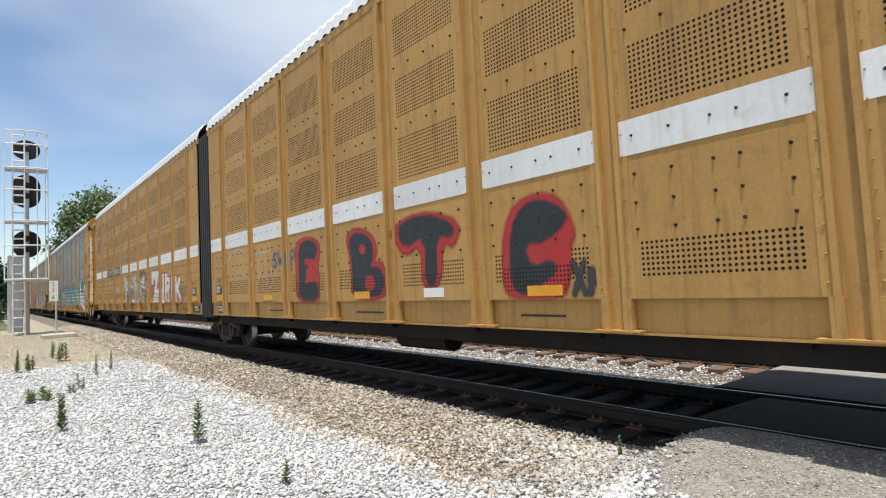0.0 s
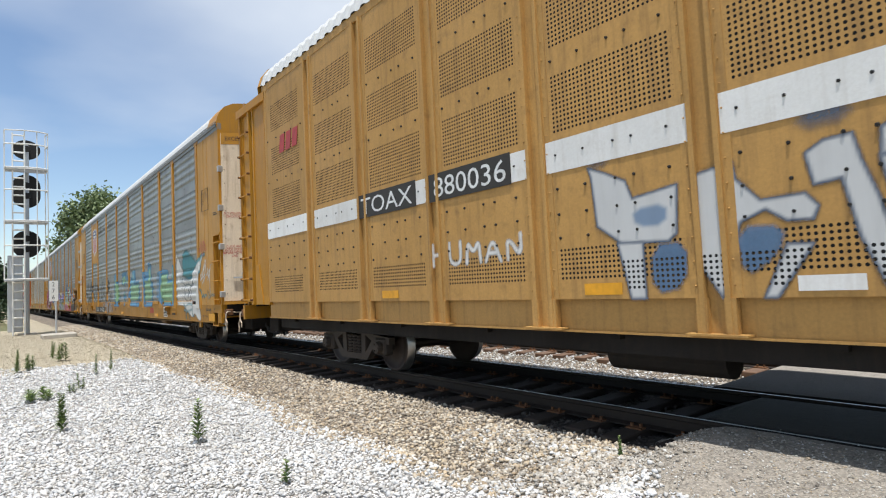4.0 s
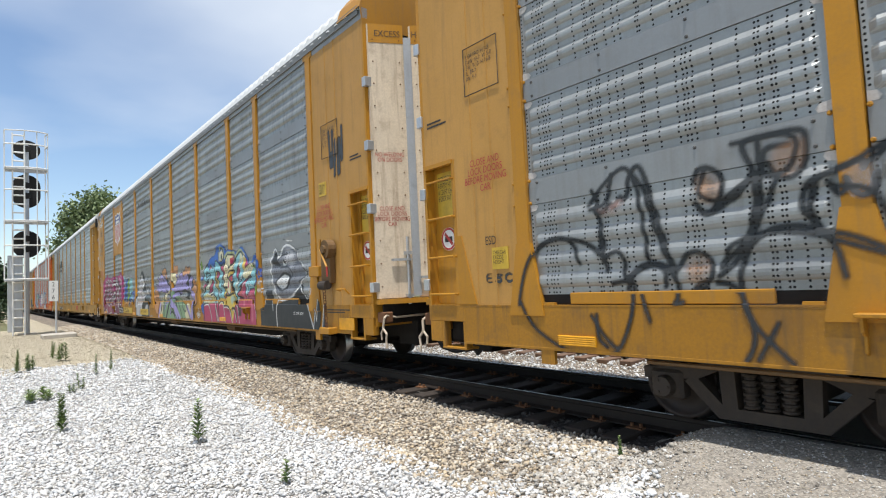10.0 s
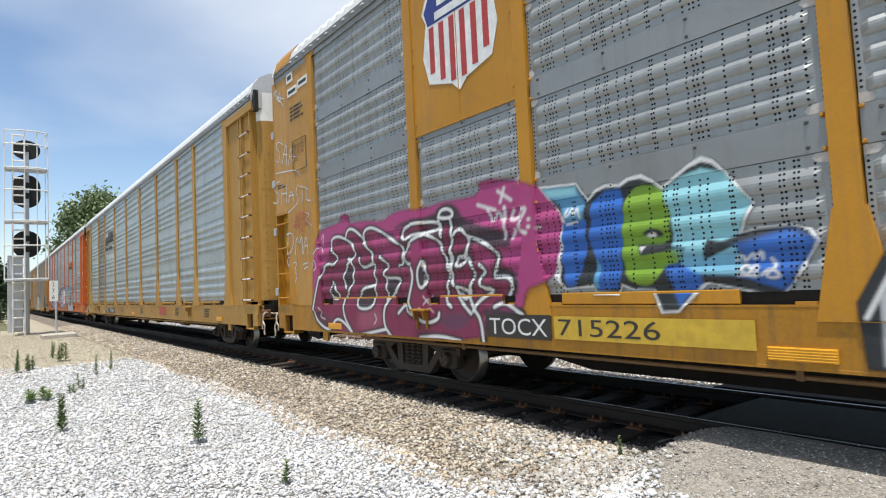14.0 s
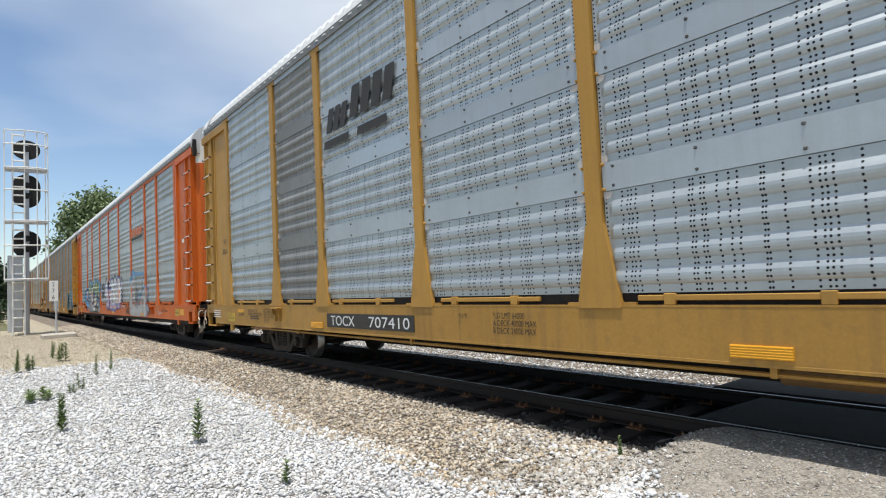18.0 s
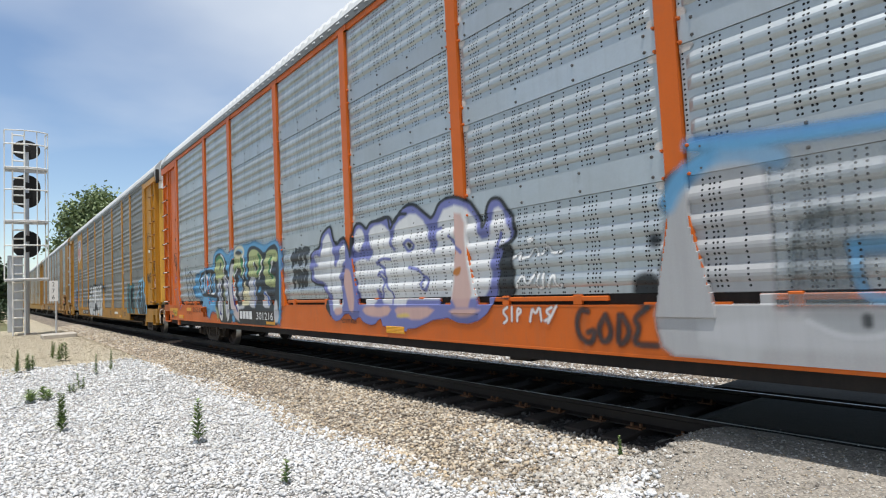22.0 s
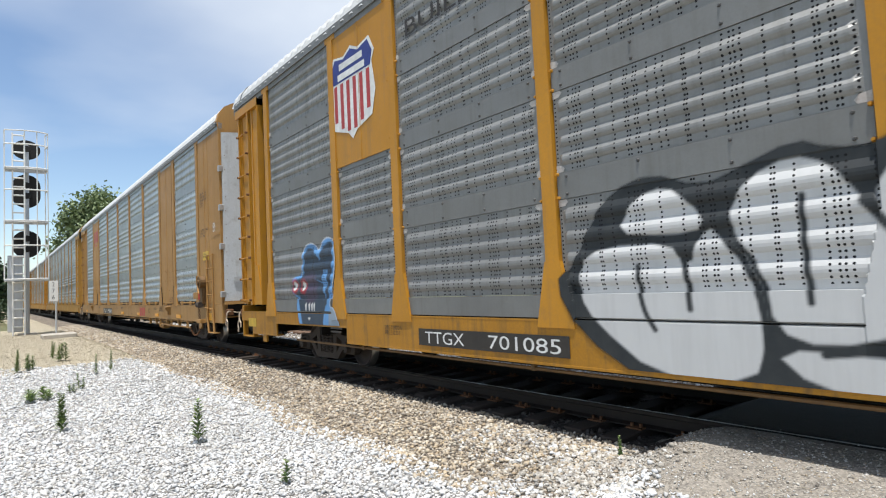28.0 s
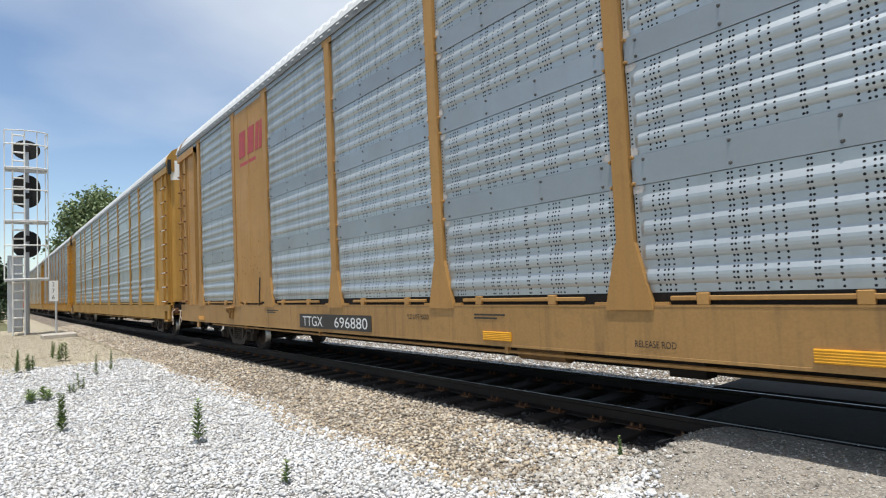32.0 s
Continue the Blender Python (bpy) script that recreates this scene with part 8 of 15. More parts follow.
lettering("A-UNIT", 0.98, 1.69, 0.09, M["ink"], car_a, y=-1.512, width=0.35)
lettering("B-UNIT", -1.29, 1.69, 0.09, M["ink"], car_b, y=-1.512, width=0.36)
for c, q in ((car_a, 0.95), (car_b, -1.29)):
    box("notice_plate", (q, q + 0.40, -1.513, -1.5095, 1.40, 1.62), M["ink"], c, "black notice plate with white print")
    box("reflector", (q + 0.02, q + 0.47, -1.513, -1.5095, 1.235, 1.375), M["reflector"], c, "amber reflector strip")
    bars(6, q + 0.03, 1.43, 0.33, 0.16, M["chalk"], c, y=-1.515)
    box("notice_plate", (q - 0.04, q + 0.50, -1.448, -1.4405, 0.92, 1.12), M["ink"], c, "black notice plate with white print")
    bars(4, q - 0.01, 0.95, 0.46, 0.15, M["chalk"], c, y=-1.450)
lettering("TMB 20M", -2.62, 0.94, 0.10, M["ink"], car_b, y=-1.445, width=0.45)
lettering("L-140-0", -4.36, 0.94, 0.10, M["ink"], car_b, y=-1.445, width=0.30)
lettering("*LD LMT 40000 EACH UNIT", -8.48, 0.96, 0.10, M["ink"], car_b, y=-1.445, width=1.32)
lettering("FOR RESTRICTED LOADING ONLY\nSEE EQUIPMENT REGISTER", -6.38, 1.02, 0.055, M["ink"], car_b, y=-1.445, width=0.66)
number_plate(car_b, "TOAX", -16.1, -14.55, 2.47, 2.83, -1.514)
number_plate(car_b, "880036", -14.25, -12.75, 2.47, 2.83, -1.514)
logo_bars(car_b, -19.1, -18.2, 4.15, 4.5, M["red"], 0.06, 3, -1.510)
for q in (4.3, 7.9, 11.5):
    bars(1, q, 0.98, 0.9, 0.05, M["ink"], car_a, y=-1.445)
box("gangway_fitting", (-9.0, -8.7, -1.45, -1.38, 0.60, 0.74), M["yellow"], car_b)

# ---- the ribbed cars ----
FIRST, PITCH = -38.88, 28.65
XS = (-38.88, -67.88, -96.62, -125.28, -153.66, -182.02)
def HINGED(paint_m, door_m):
    f = lambda c, x, s: hinged_end(c, x, s, paint_m, door_m, bow=0.54 if s > 0 else 0.26, skew=0.2 if s > 0 else 0.0)
    HINGED_ENDS.append(f)
    return f



RADIAL = lambda paint_m, cap_m, text="CLOSE & LOCK\nDOORS BEFORE\nMOVING CAR": (lambda c, x, s: radial_end(c, x, s, paint_m, cap_m, text))
Y, TN, OR = M["yellow"], M["tan"], M["orange"]
EMBLEM_BAY = {7: (3.40, 5.60)}

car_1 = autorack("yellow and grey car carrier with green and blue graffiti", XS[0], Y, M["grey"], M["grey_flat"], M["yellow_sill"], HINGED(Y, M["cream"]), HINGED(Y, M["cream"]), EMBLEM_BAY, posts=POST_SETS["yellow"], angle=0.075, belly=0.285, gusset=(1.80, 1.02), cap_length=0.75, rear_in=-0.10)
emblem(car_1, -21.75, 3.78, 1.42, 1.52, -1.502)
number_plate(car_1, "TOCX      715122", -21.5, -18.42, 0.76, 1.03, -1.518)
lettering("BUILDING   AMERICA", -20.4, 4.85, 0.22, M["ink"], car_1, y=-1.512, width=5.6)
logo_bars(car_1, -8.1, -7.5, 0.84, 1.02, M["red"], 0.03, 3, -1.508)
notice = box("notice_plate", (-6.02, -5.56, -1.520, -1.506, 0.74, 1.05), M["white"], car_1, "white-framed notice plate")
for x0, x1, z0, z1 in ((-5.995, -5.745, 0.845, 1.025), (-5.72, -5.585, 0.845, 1.025), (-5.995, -5.585, 0.762, 0.822)):
    box("notice_panel", (x0, x1, -1.523, -1.519, z0, z1), M["ink"], notice, "black panel with white print")
bars(3, -5.98, 0.87, 0.12, 0.14, M["chalk"], car_1, y=-1.525)
bars(2, -5.70, 0.90, 0.07, 0.10, M["chalk"], car_1, y=-1.525)
bars(1, -5.97, 0.772, 0.30, 0.035, M["chalk"], car_1, y=-1.525)
for c in (-4.66, -22.1):
    pocket = box("hand_pocket", (c - 0.24, c + 0.24, -1.522, -1.506, 0.80, 0.925), Y, car_1, "pressed pocket in the sill", 0.006)
    box("pocket_hollow", (c - 0.20, c + 0.20, -1.526, -1.52, 0.815, 0.885), M["truck"], pocket, "dark steel inset")
lettering("PLATE\nJ", -17.50, 0.96, 0.05, M["ink"], car_1, y=-1.511)
tube("plate_frame", [(-17.53, -1.511, 0.72), (-17.28, -1.511, 0.72), (-17.28, -1.511, 1.06), (-17.53, -1.511, 1.06), (-17.53, -1.511, 0.72)], 0.006, M["ink"], car_1, "", 4)
lettering('2" BF COMP SHOES', -1.62, 0.80, 0.055, M["ink"], car_1)
box("warning_sign", (-1.03, -0.55, -1.516, -1.506, 0.71, 0.90), M["reflector"], car_1, "yellow reflective plate")
lettering("B-END", -0.62, 1.0, 0.045, M["ink"], car_1)
bars(2, -1.3, 0.95, 0.6, 0.08, M["ink"], car_1, y=-1.511)
lettering("ESD", -26.45, 1.83, 0.10, M["ink"], car_1, y=-1.512)
box("warning_sign", (-26.35, -26.09, -1.509, -1.500, 1.54, 1.79), M["sign_yellow"], car_1, "yellow excess height sign")
lettering("THIS CAR\nEXCESS\nHEIGHT", -26.33, 1.71, 0.045, M["ink"], car_1, y=-1.512, width=0.21)
spray(car_1, "ESC", -26.50, -26.02, 1.38, 1.50, 0.006, [K["black"]], K["black"], K["black"], 0.008, 0.0, label="black scrawled tag")
art = Mural(car_1, 'faded mint block letters edged in blue beside a white horned head')
art.area('sky', 0.02, 0.75, 0, (-15.69, 2.55), (-15.03, 2.55), (-15.04, 2.22), (-14.87, 2.18), (-14.64, 2.19), (-14.54, 2.02), (-14.42, 1.83), (-14.33, 1.66), (-14.14, 1.47), (-14.16, 1.42), (-14.41, 1.46), (-14.41, 1.05), (-15.72, 1.06), (-15.70, 1.57), (-15.71, 2.17))
art.area('mint', 0.02, 0.85, 0, (-15.51, 2.25), (-15.10, 2.30), (-15.06, 2.16), (-14.89, 2.07), (-14.62, 2.09), (-14.52, 1.90), (-14.37, 1.71), (-14.24, 1.49), (-14.44, 1.46), (-14.46, 1.28), (-15.50, 1.29), (-15.50, 1.63), (-15.53, 1.97))
art.area('sky', 0.02, 0.6, 0, (-13.69, 2.56), (-12.65, 2.54), (-12.66, 2.13), (-12.85, 2.10), (-13.17, 1.92), (-13.61, 2.00), (-14.02, 2.17), (-13.68, 2.19))
art.area('mint', 0.02, 0.8, 0, (-13.59, 2.30), (-12.99, 2.37), (-12.87, 2.19), (-13.30, 1.99), (-13.68, 2.13))
art.area('sky', 0.02, 0.7, 0, (-12.83, 2.33), (-12.26, 2.36), (-12.28, 2.15), (-12.51, 2.11), (-12.55, 1.90), (-12.95, 2.09))
art.area('mint', 0.02, 0.7, 0, (-12.91, 2.17), (-12.50, 2.16), (-12.54, 2.03), (-12.85, 2.08))
art.area('sky', 0.02, 0.8, 0, (-13.50, 1.46), (-13.07, 1.75), (-12.71, 1.42), (-12.97, 1.41), (-13.06, 1.05), (-13.20, 1.08), (-13.20, 1.41))
art.area('mint', 0.015, 0.8, 0, (-13.27, 1.56), (-13.08, 1.66), (-12.89, 1.52))
art.area('sky', 0.02, 0.75, 0, (-12.15, 1.42), (-11.99, 1.79), (-11.72, 2.24), (-11.44, 2.24), (-11.41, 2.53), (-10.98, 2.48), (-11.02, 1.93), (-10.61, 1.92), (-10.67, 1.10), (-11.81, 1.09), (-11.83, 1.43))
art.area('mint', 0.02, 0.85, 0, (-11.77, 1.29), (-11.83, 1.68), (-11.64, 2.07), (-11.41, 2.10), (-11.34, 2.37), (-11.12, 2.35), (-11.12, 1.90), (-10.62, 1.77), (-10.66, 1.26))
art.area('sky', 0.02, 0.72, 0, (-6.23, 2.32), (-5.43, 2.27), (-5.45, 1.93), (-4.99, 1.93), (-4.95, 2.38), (-4.60, 2.39), (-4.56, 2.16), (-4.64, 1.10), (-6.04, 1.09), (-7.11, 1.41), (-7.04, 2.25), (-6.52, 2.27))
art.area('mint', 0.02, 0.85, 0, (-6.36, 2.14), (-5.56, 2.14), (-5.61, 1.84), (-4.96, 1.84), (-4.91, 2.33), (-4.66, 2.33), (-4.75, 1.21), (-6.21, 1.21), (-6.37, 1.64))
art.area('greyed', 0.02, 0.6, 0, (-7.04, 2.19), (-6.56, 2.17), (-6.63, 1.34), (-7.10, 1.47))
art.area('sky', 0.02, 0.7, 0, (-9.31, 2.38), (-8.54, 2.35), (-8.42, 2.67), (-7.91, 2.61), (-7.91, 2.01), (-7.59, 1.85), (-7.73, 1.07), (-9.07, 1.06), (-9.13, 1.71))
art.area('mint', 0.02, 0.8, 0, (-8.99, 2.02), (-8.42, 1.99), (-8.29, 2.44), (-8.06, 2.41), (-8.02, 1.76), (-7.81, 1.69), (-7.88, 1.32), (-9.00, 1.29))
art.area('sky', 0.02, 0.65, 0, (-11.85, 2.11), (-11.38, 2.11), (-11.17, 2.54), (-10.76, 2.49), (-10.72, 2.06), (-10.05, 2.08), (-9.89, 1.44), (-10.06, 1.05), (-11.83, 1.09))
art.area('mint', 0.02, 0.8, 0, (-11.67, 1.91), (-11.14, 1.92), (-10.13, 1.93), (-10.18, 1.33), (-11.72, 1.32))
art.area('teal', 0.06, 0.75, 1, (-3.69, 2.23), (-3.67, 2.57), (-3.46, 2.76), (-3.1, 2.74), (-2.54, 2.47), (-2.24, 2.36), (-2.17, 2.26), (-2.45, 2.16), (-2.58, 1.96), (-2.77, 1.83), (-3.52, 1.93))
art.area('white', 0.03, 0.92, 1, (-4.35, 2.63), (-4.3, 2.69), (-4.01, 2.45), (-3.77, 2.21), (-3.67, 2.17), (-3.59, 1.88), (-3.31, 1.85), (-2.77, 1.83), (-2.61, 1.98), (-2.48, 2.14), (-2.23, 2.22), (-1.92, 2.3), (-1.67, 2.45), (-1.51, 2.5), (-1.66, 2.32), (-1.81, 2.11), (-1.9, 1.94), (-1.93, 1.63), (-1.89, 1.36), (-1.85, 1.02), (-1.73, 0.7), (-1.99, 0.7), (-2.33, 0.91), (-2.56, 0.79), (-2.73, 0.8), (-3.37, 1.07), (-3.66, 1.12), (-4.28, 1.14), (-4.39, 1.58))
art.area('panel', 0.03, 0.7, 1, (-3.78, 2.18), (-3.64, 2.13), (-3.53, 1.84), (-3.93, 1.78), (-4.13, 2.02))
art.line('teal', 0.05, 0.03, 0.8, 2, (-2.22, 2.27), (-1.86, 2.36), (-1.67, 2.49), (-1.37, 2.5))
art.line('teal', 0.02, 0.02, 0.8, 2, (-1.89, 1.98), (-1.76, 2.14), (-1.67, 2.41))
art.line('slate', 0.018, 0.01, 1, 2, (-3.76, 1.92), (-3.54, 1.7), (-3.24, 1.73), (-3.01, 1.73), (-2.79, 1.66), (-2.6, 1.76), (-2.5, 1.85))
art.line('slate', 0.018, 0.01, 1, 2, (-3.32, 1.69), (-3.51, 1.56), (-3.53, 1.37), (-3.35, 1.25), (-3.01, 1.24), (-2.78, 1.32), (-2.75, 1.5), (-2.88, 1.67))
art.area('slate', 0.02, 1, 1, (-3.11, 1.52), (-3.01, 1.64), (-2.96, 1.51), (-3.02, 1.33), (-3.1, 1.38))
art.area('slate', 0.02, 1, 1, (-3.44, 1.45), (-3.37, 1.56), (-3.34, 1.43), (-3.4, 1.36))
art.line('slate', 0.016, 0.01, 1, 2, (-2.79, 1.65), (-2.5, 1.85), (-2.61, 1.68), (-2.79, 1.64))
art.line('slate', 0.016, 0.01, 1, 2, (-3.04, 1.85), (-3.01, 1.73))
art.line('tealgrey', 0.03, 0.02, 0.9, 2, (-3.54, 1.15), (-3.23, 1.07), (-3.28, 0.77), (-3.09, 0.63))
art.line('tealgrey', 0.03, 0.02, 0.9, 2, (-3.22, 1.12), (-2.89, 1.17), (-2.56, 1.12), (-2.64, 0.85), (-2.42, 0.82))
art.line('tealgrey', 0.04, 0.03, 0.8, 2, (-3.48, 0.98), (-3.03, 0.94), (-2.66, 1))
art.line('tealgrey', 0.03, 0.02, 0.8, 2, (-2.91, 0.89), (-2.86, 0.69))
art.line('teal', 0.03, 0.02, 0.6, 2, (-1.81, 1.56), (-1.7, 1.49), (-1.63, 1.31), (-1.49, 1.43), (-1.44, 1.31), (-1.33, 1.42), (-1.22, 1.38))
art.line('teal', 0.03, 0.03, 0.5, 2, (-1.12, 1.49), (-1.02, 1.41), (-1.05, 1.28), (-0.84, 1.4), (-0.56, 1.38))
art.line('white', 0.017, 0.008, 0.95, 2, (-1.69, 1.96), (-1.76, 1.92), (-1.66, 1.87), (-1.72, 1.81))
art.line('white', 0.017, 0.008, 0.95, 2, (-1.65, 2.02), (-1.58, 1.88), (-1.52, 2.1))
art.line('white', 0.017, 0.008, 0.95, 2, (-1.43, 2.17), (-1.5, 2.12), (-1.41, 1.98))
art.line('white', 0.017, 0.008, 0.95, 2, (-1.48, 2.07), (-1.42, 2.11))
art.line('white', 0.017, 0.008, 0.95, 2, (-1.43, 1.96), (-1.4, 2.31), (-1.32, 2.03), (-1.32, 2.33))
art.line('white', 0.017, 0.008, 0.95, 2, (-1.32, 2.33), (-1.24, 2.34), (-1.27, 2.02), (-1.18, 1.89), (-1.1, 1.99))
art.line('white', 0.017, 0.008, 0.95, 2, (-1.11, 2.11), (-1.04, 1.83), (-1.11, 1.8))
art.line('white', 0.017, 0.008, 0.95, 2, (-1.04, 2.06), (-0.96, 1.9))
art.line('white', 0.017, 0.008, 0.95, 2, (-0.95, 2.06), (-0.94, 1.82), (-0.91, 1.44))
art.line('white', 0.017, 0.008, 0.95, 2, (-1.06, 1.85), (-0.86, 2.12))
art.line('white', 0.017, 0.008, 0.95, 2, (-0.87, 2.17), (-0.85, 2.18))
art.line('white', 0.017, 0.008, 0.95, 2, (-0.78, 2.18), (-0.77, 2.18))
art.line('white', 0.017, 0.008, 0.95, 2, (-1.79, 1.8), (-1.33, 1.95))
art.line('white', 0.017, 0.008, 0.95, 2, (-1.6, 1.71), (-1.31, 1.91))
art.finish()
art = Mural(car_1, 'black outline cartoon figures')
art.line('black', 0.021, 0.012, 0.92, 2, (-25.94, 1.14), (-25.89, 1.36), (-25.79, 1.60), (-25.62, 1.77), (-25.39, 1.81), (-25.16, 1.78), (-24.98, 1.70), (-24.84, 1.58))
art.line('black', 0.021, 0.012, 0.92, 2, (-25.91, 1.16), (-25.79, 0.92), (-25.57, 0.78), (-25.33, 0.68))
art.line('black', 0.021, 0.012, 0.92, 2, (-24.94, 2.23), (-24.87, 2.08), (-24.91, 2.01), (-24.81, 2.00), (-24.74, 2.10), (-24.70, 2.02), (-24.64, 2.15), (-24.60, 2.08), (-24.54, 2.19), (-24.55, 2.26), (-24.46, 2.39), (-24.39, 2.35), (-24.31, 2.03), (-24.26, 1.83), (-24.20, 1.57), (-24.13, 1.41))
art.line('black', 0.021, 0.012, 0.92, 2, (-24.47, 2.28), (-24.37, 2.14), (-24.32, 1.87), (-24.25, 1.67), (-24.18, 1.47))
art.line('black', 0.021, 0.012, 0.92, 2, (-24.90, 2.07), (-24.85, 1.83), (-24.84, 1.58), (-24.82, 1.46))
art.line('black', 0.021, 0.012, 0.92, 2, (-24.85, 1.86), (-24.89, 1.65))
art.line('black', 0.021, 0.012, 0.92, 2, (-24.85, 1.54), (-24.78, 1.61), (-24.68, 1.64), (-24.62, 1.56), (-24.64, 1.41), (-24.53, 1.32), (-24.58, 1.36), (-24.76, 1.33))
art.line('black', 0.021, 0.012, 0.92, 2, (-24.61, 1.28), (-24.55, 1.39), (-24.46, 1.46), (-24.33, 1.50), (-24.21, 1.46), (-24.14, 1.39), (-24.11, 1.19), (-24.17, 1.14), (-24.08, 1.16))
art.line('black', 0.021, 0.012, 0.92, 2, (-24.11, 1.44), (-24.05, 1.54), (-23.95, 1.58), (-23.85, 1.53), (-23.81, 1.42), (-23.83, 1.33), (-23.93, 1.31), (-24.00, 1.25), (-23.88, 1.28))
art.line('black', 0.021, 0.012, 0.92, 2, (-23.79, 1.31), (-23.70, 1.30), (-23.62, 1.24))
art.line('black', 0.021, 0.012, 0.92, 2, (-23.93, 2.15), (-23.89, 2.24), (-23.81, 2.25), (-23.72, 2.19), (-23.68, 2.05), (-23.79, 1.87), (-23.87, 1.88), (-23.92, 1.96))
art.line('black', 0.021, 0.012, 0.92, 2, (-23.84, 1.88), (-23.75, 1.88), (-23.59, 2.02), (-23.44, 2.14), (-23.53, 2.33), (-23.51, 2.40), (-23.29, 2.40), (-23.10, 2.40), (-23.08, 2.31), (-23.10, 2.16), (-23.16, 2.07), (-23.24, 2.06), (-23.32, 2.12), (-23.35, 2.19))
art.line('black', 0.021, 0.012, 0.92, 2, (-23.78, 1.90), (-23.47, 2.10))
art.line('black', 0.021, 0.012, 0.92, 2, (-23.39, 2.19), (-23.37, 2.31), (-23.20, 2.30))
art.line('black', 0.021, 0.012, 0.92, 2, (-23.44, 2.14), (-23.46, 1.83), (-23.55, 1.61), (-23.63, 1.47), (-23.76, 1.36))
art.line('black', 0.021, 0.012, 0.92, 2, (-23.40, 2.24), (-23.42, 1.85), (-23.51, 1.64), (-23.59, 1.50))
art.line('black', 0.021, 0.012, 0.92, 2, (-23.61, 1.30), (-23.58, 1.47), (-23.48, 1.63), (-23.35, 1.71), (-23.20, 1.71), (-23.08, 1.68), (-22.99, 1.61), (-22.93, 1.51), (-22.90, 1.33))
art.line('black', 0.021, 0.012, 0.92, 2, (-23.61, 1.30), (-23.58, 1.13), (-23.51, 0.96), (-23.39, 0.83), (-23.27, 0.71))
art.line('black', 0.021, 0.012, 0.92, 2, (-23.58, 1.13), (-23.52, 0.96), (-23.53, 0.82), (-23.60, 0.70))
art.line('black', 0.021, 0.012, 0.92, 2, (-23.04, 1.66), (-23.11, 1.76), (-23.15, 1.87), (-23.12, 1.97), (-23.03, 2.04), (-22.84, 2.08), (-22.77, 2.10), (-22.73, 2.07), (-22.76, 2.04), (-22.70, 2.10), (-22.63, 2.17))
art.line('black', 0.021, 0.012, 0.92, 2, (-23.05, 1.67), (-23.09, 1.81), (-23.09, 1.89), (-23.05, 1.97))
art.line('black', 0.021, 0.012, 0.92, 2, (-22.96, 1.98), (-22.94, 1.92), (-22.90, 1.88), (-22.85, 1.92), (-22.84, 1.96), (-22.86, 2.01), (-22.82, 1.89), (-22.76, 1.85), (-22.71, 1.88), (-22.68, 2.00))
art.line('black', 0.021, 0.012, 0.92, 2, (-23.01, 1.65), (-22.84, 1.60), (-22.68, 1.51))
art.line('black', 0.021, 0.012, 0.92, 2, (-24.55, 1.29), (-24.55, 1.09), (-24.66, 0.82), (-24.73, 0.71), (-24.88, 0.84), (-24.97, 0.98), (-25.01, 1.03))
art.line('black', 0.021, 0.012, 0.92, 2, (-24.95, 1.04), (-24.95, 0.81), (-24.85, 0.74))
art.line('black', 0.021, 0.012, 0.92, 2, (-24.74, 0.71), (-24.85, 0.64))
art.area('peach', 0.03, 0.4, 1, (-23.93, 2.15), (-23.81, 2.21), (-23.70, 2.05), (-23.83, 1.92))
art.area('peach', 0.03, 0.3, 1, (-23.32, 2.27), (-23.10, 2.36), (-23.10, 2.16), (-23.24, 2.07), (-23.31, 2.14))
art.area('peach', 0.04, 0.35, 1, (-24.04, 1.50), (-23.87, 1.52), (-23.85, 1.38), (-24.01, 1.29))
art.area('smoke', 0.15, 0.16, 1, (-23.61, 1.30), (-23.46, 1.63), (-23.08, 1.66), (-22.91, 1.35), (-23.01, 1.10), (-23.32, 0.75), (-23.53, 0.99))
art.area('pinkwash', 0.03, 0.3, 1, (-24.90, 2.07), (-24.81, 2.00), (-24.64, 2.12), (-24.59, 2.04), (-24.79, 1.96))
art.area('palegrey', 0.04, 0.3, 1, (-22.85, 2.09), (-22.70, 2.08), (-22.65, 1.97), (-22.74, 1.86), (-22.84, 1.89))
art.area('palegrey', 0.03, 0.6, 1, (-17.88, 1.25), (-17.73, 1.34), (-17.60, 1.29), (-17.50, 1.07), (-17.51, 0.77), (-17.58, 0.66), (-17.88, 0.82))
art.area('palegrey', 0.03, 0.7, 1, (-18.16, 1.36), (-18.04, 1.44), (-17.93, 1.37), (-17.92, 1.07), (-18.01, 1.03), (-18.20, 1.14))
art.area('palegrey', 0.05, 0.35, 1, (-19.08, 1.29), (-18.27, 1.27), (-18.26, 0.91), (-18.57, 0.84), (-18.94, 1.05))
art.area('palegrey', 0.04, 0.45, 1, (-17.28, 1.01), (-17.11, 1.07), (-17.02, 1.08), (-16.93, 1.50), (-16.66, 1.60), (-16.70, 1.08), (-16.89, 0.78), (-17.22, 0.66))
art.area('palegrey', 0.04, 0.4, 1, (-18.24, 0.95), (-18.02, 0.92), (-17.92, 0.74), (-18.23, 0.76))
art.line('black', 0.019, 0.012, 0.92, 2, (-21.95, 2.09), (-21.74, 2.33), (-21.57, 2.29), (-21.44, 2.16), (-21.50, 1.93), (-21.71, 1.84), (-21.83, 1.92), (-21.85, 2.02), (-21.69, 2.04))
art.line('black', 0.019, 0.012, 0.92, 2, (-21.95, 2.09), (-22.15, 1.95), (-22.26, 1.52), (-22.23, 1.23))
art.line('black', 0.019, 0.012, 0.92, 2, (-21.50, 1.93), (-21.57, 1.67), (-21.50, 1.34))
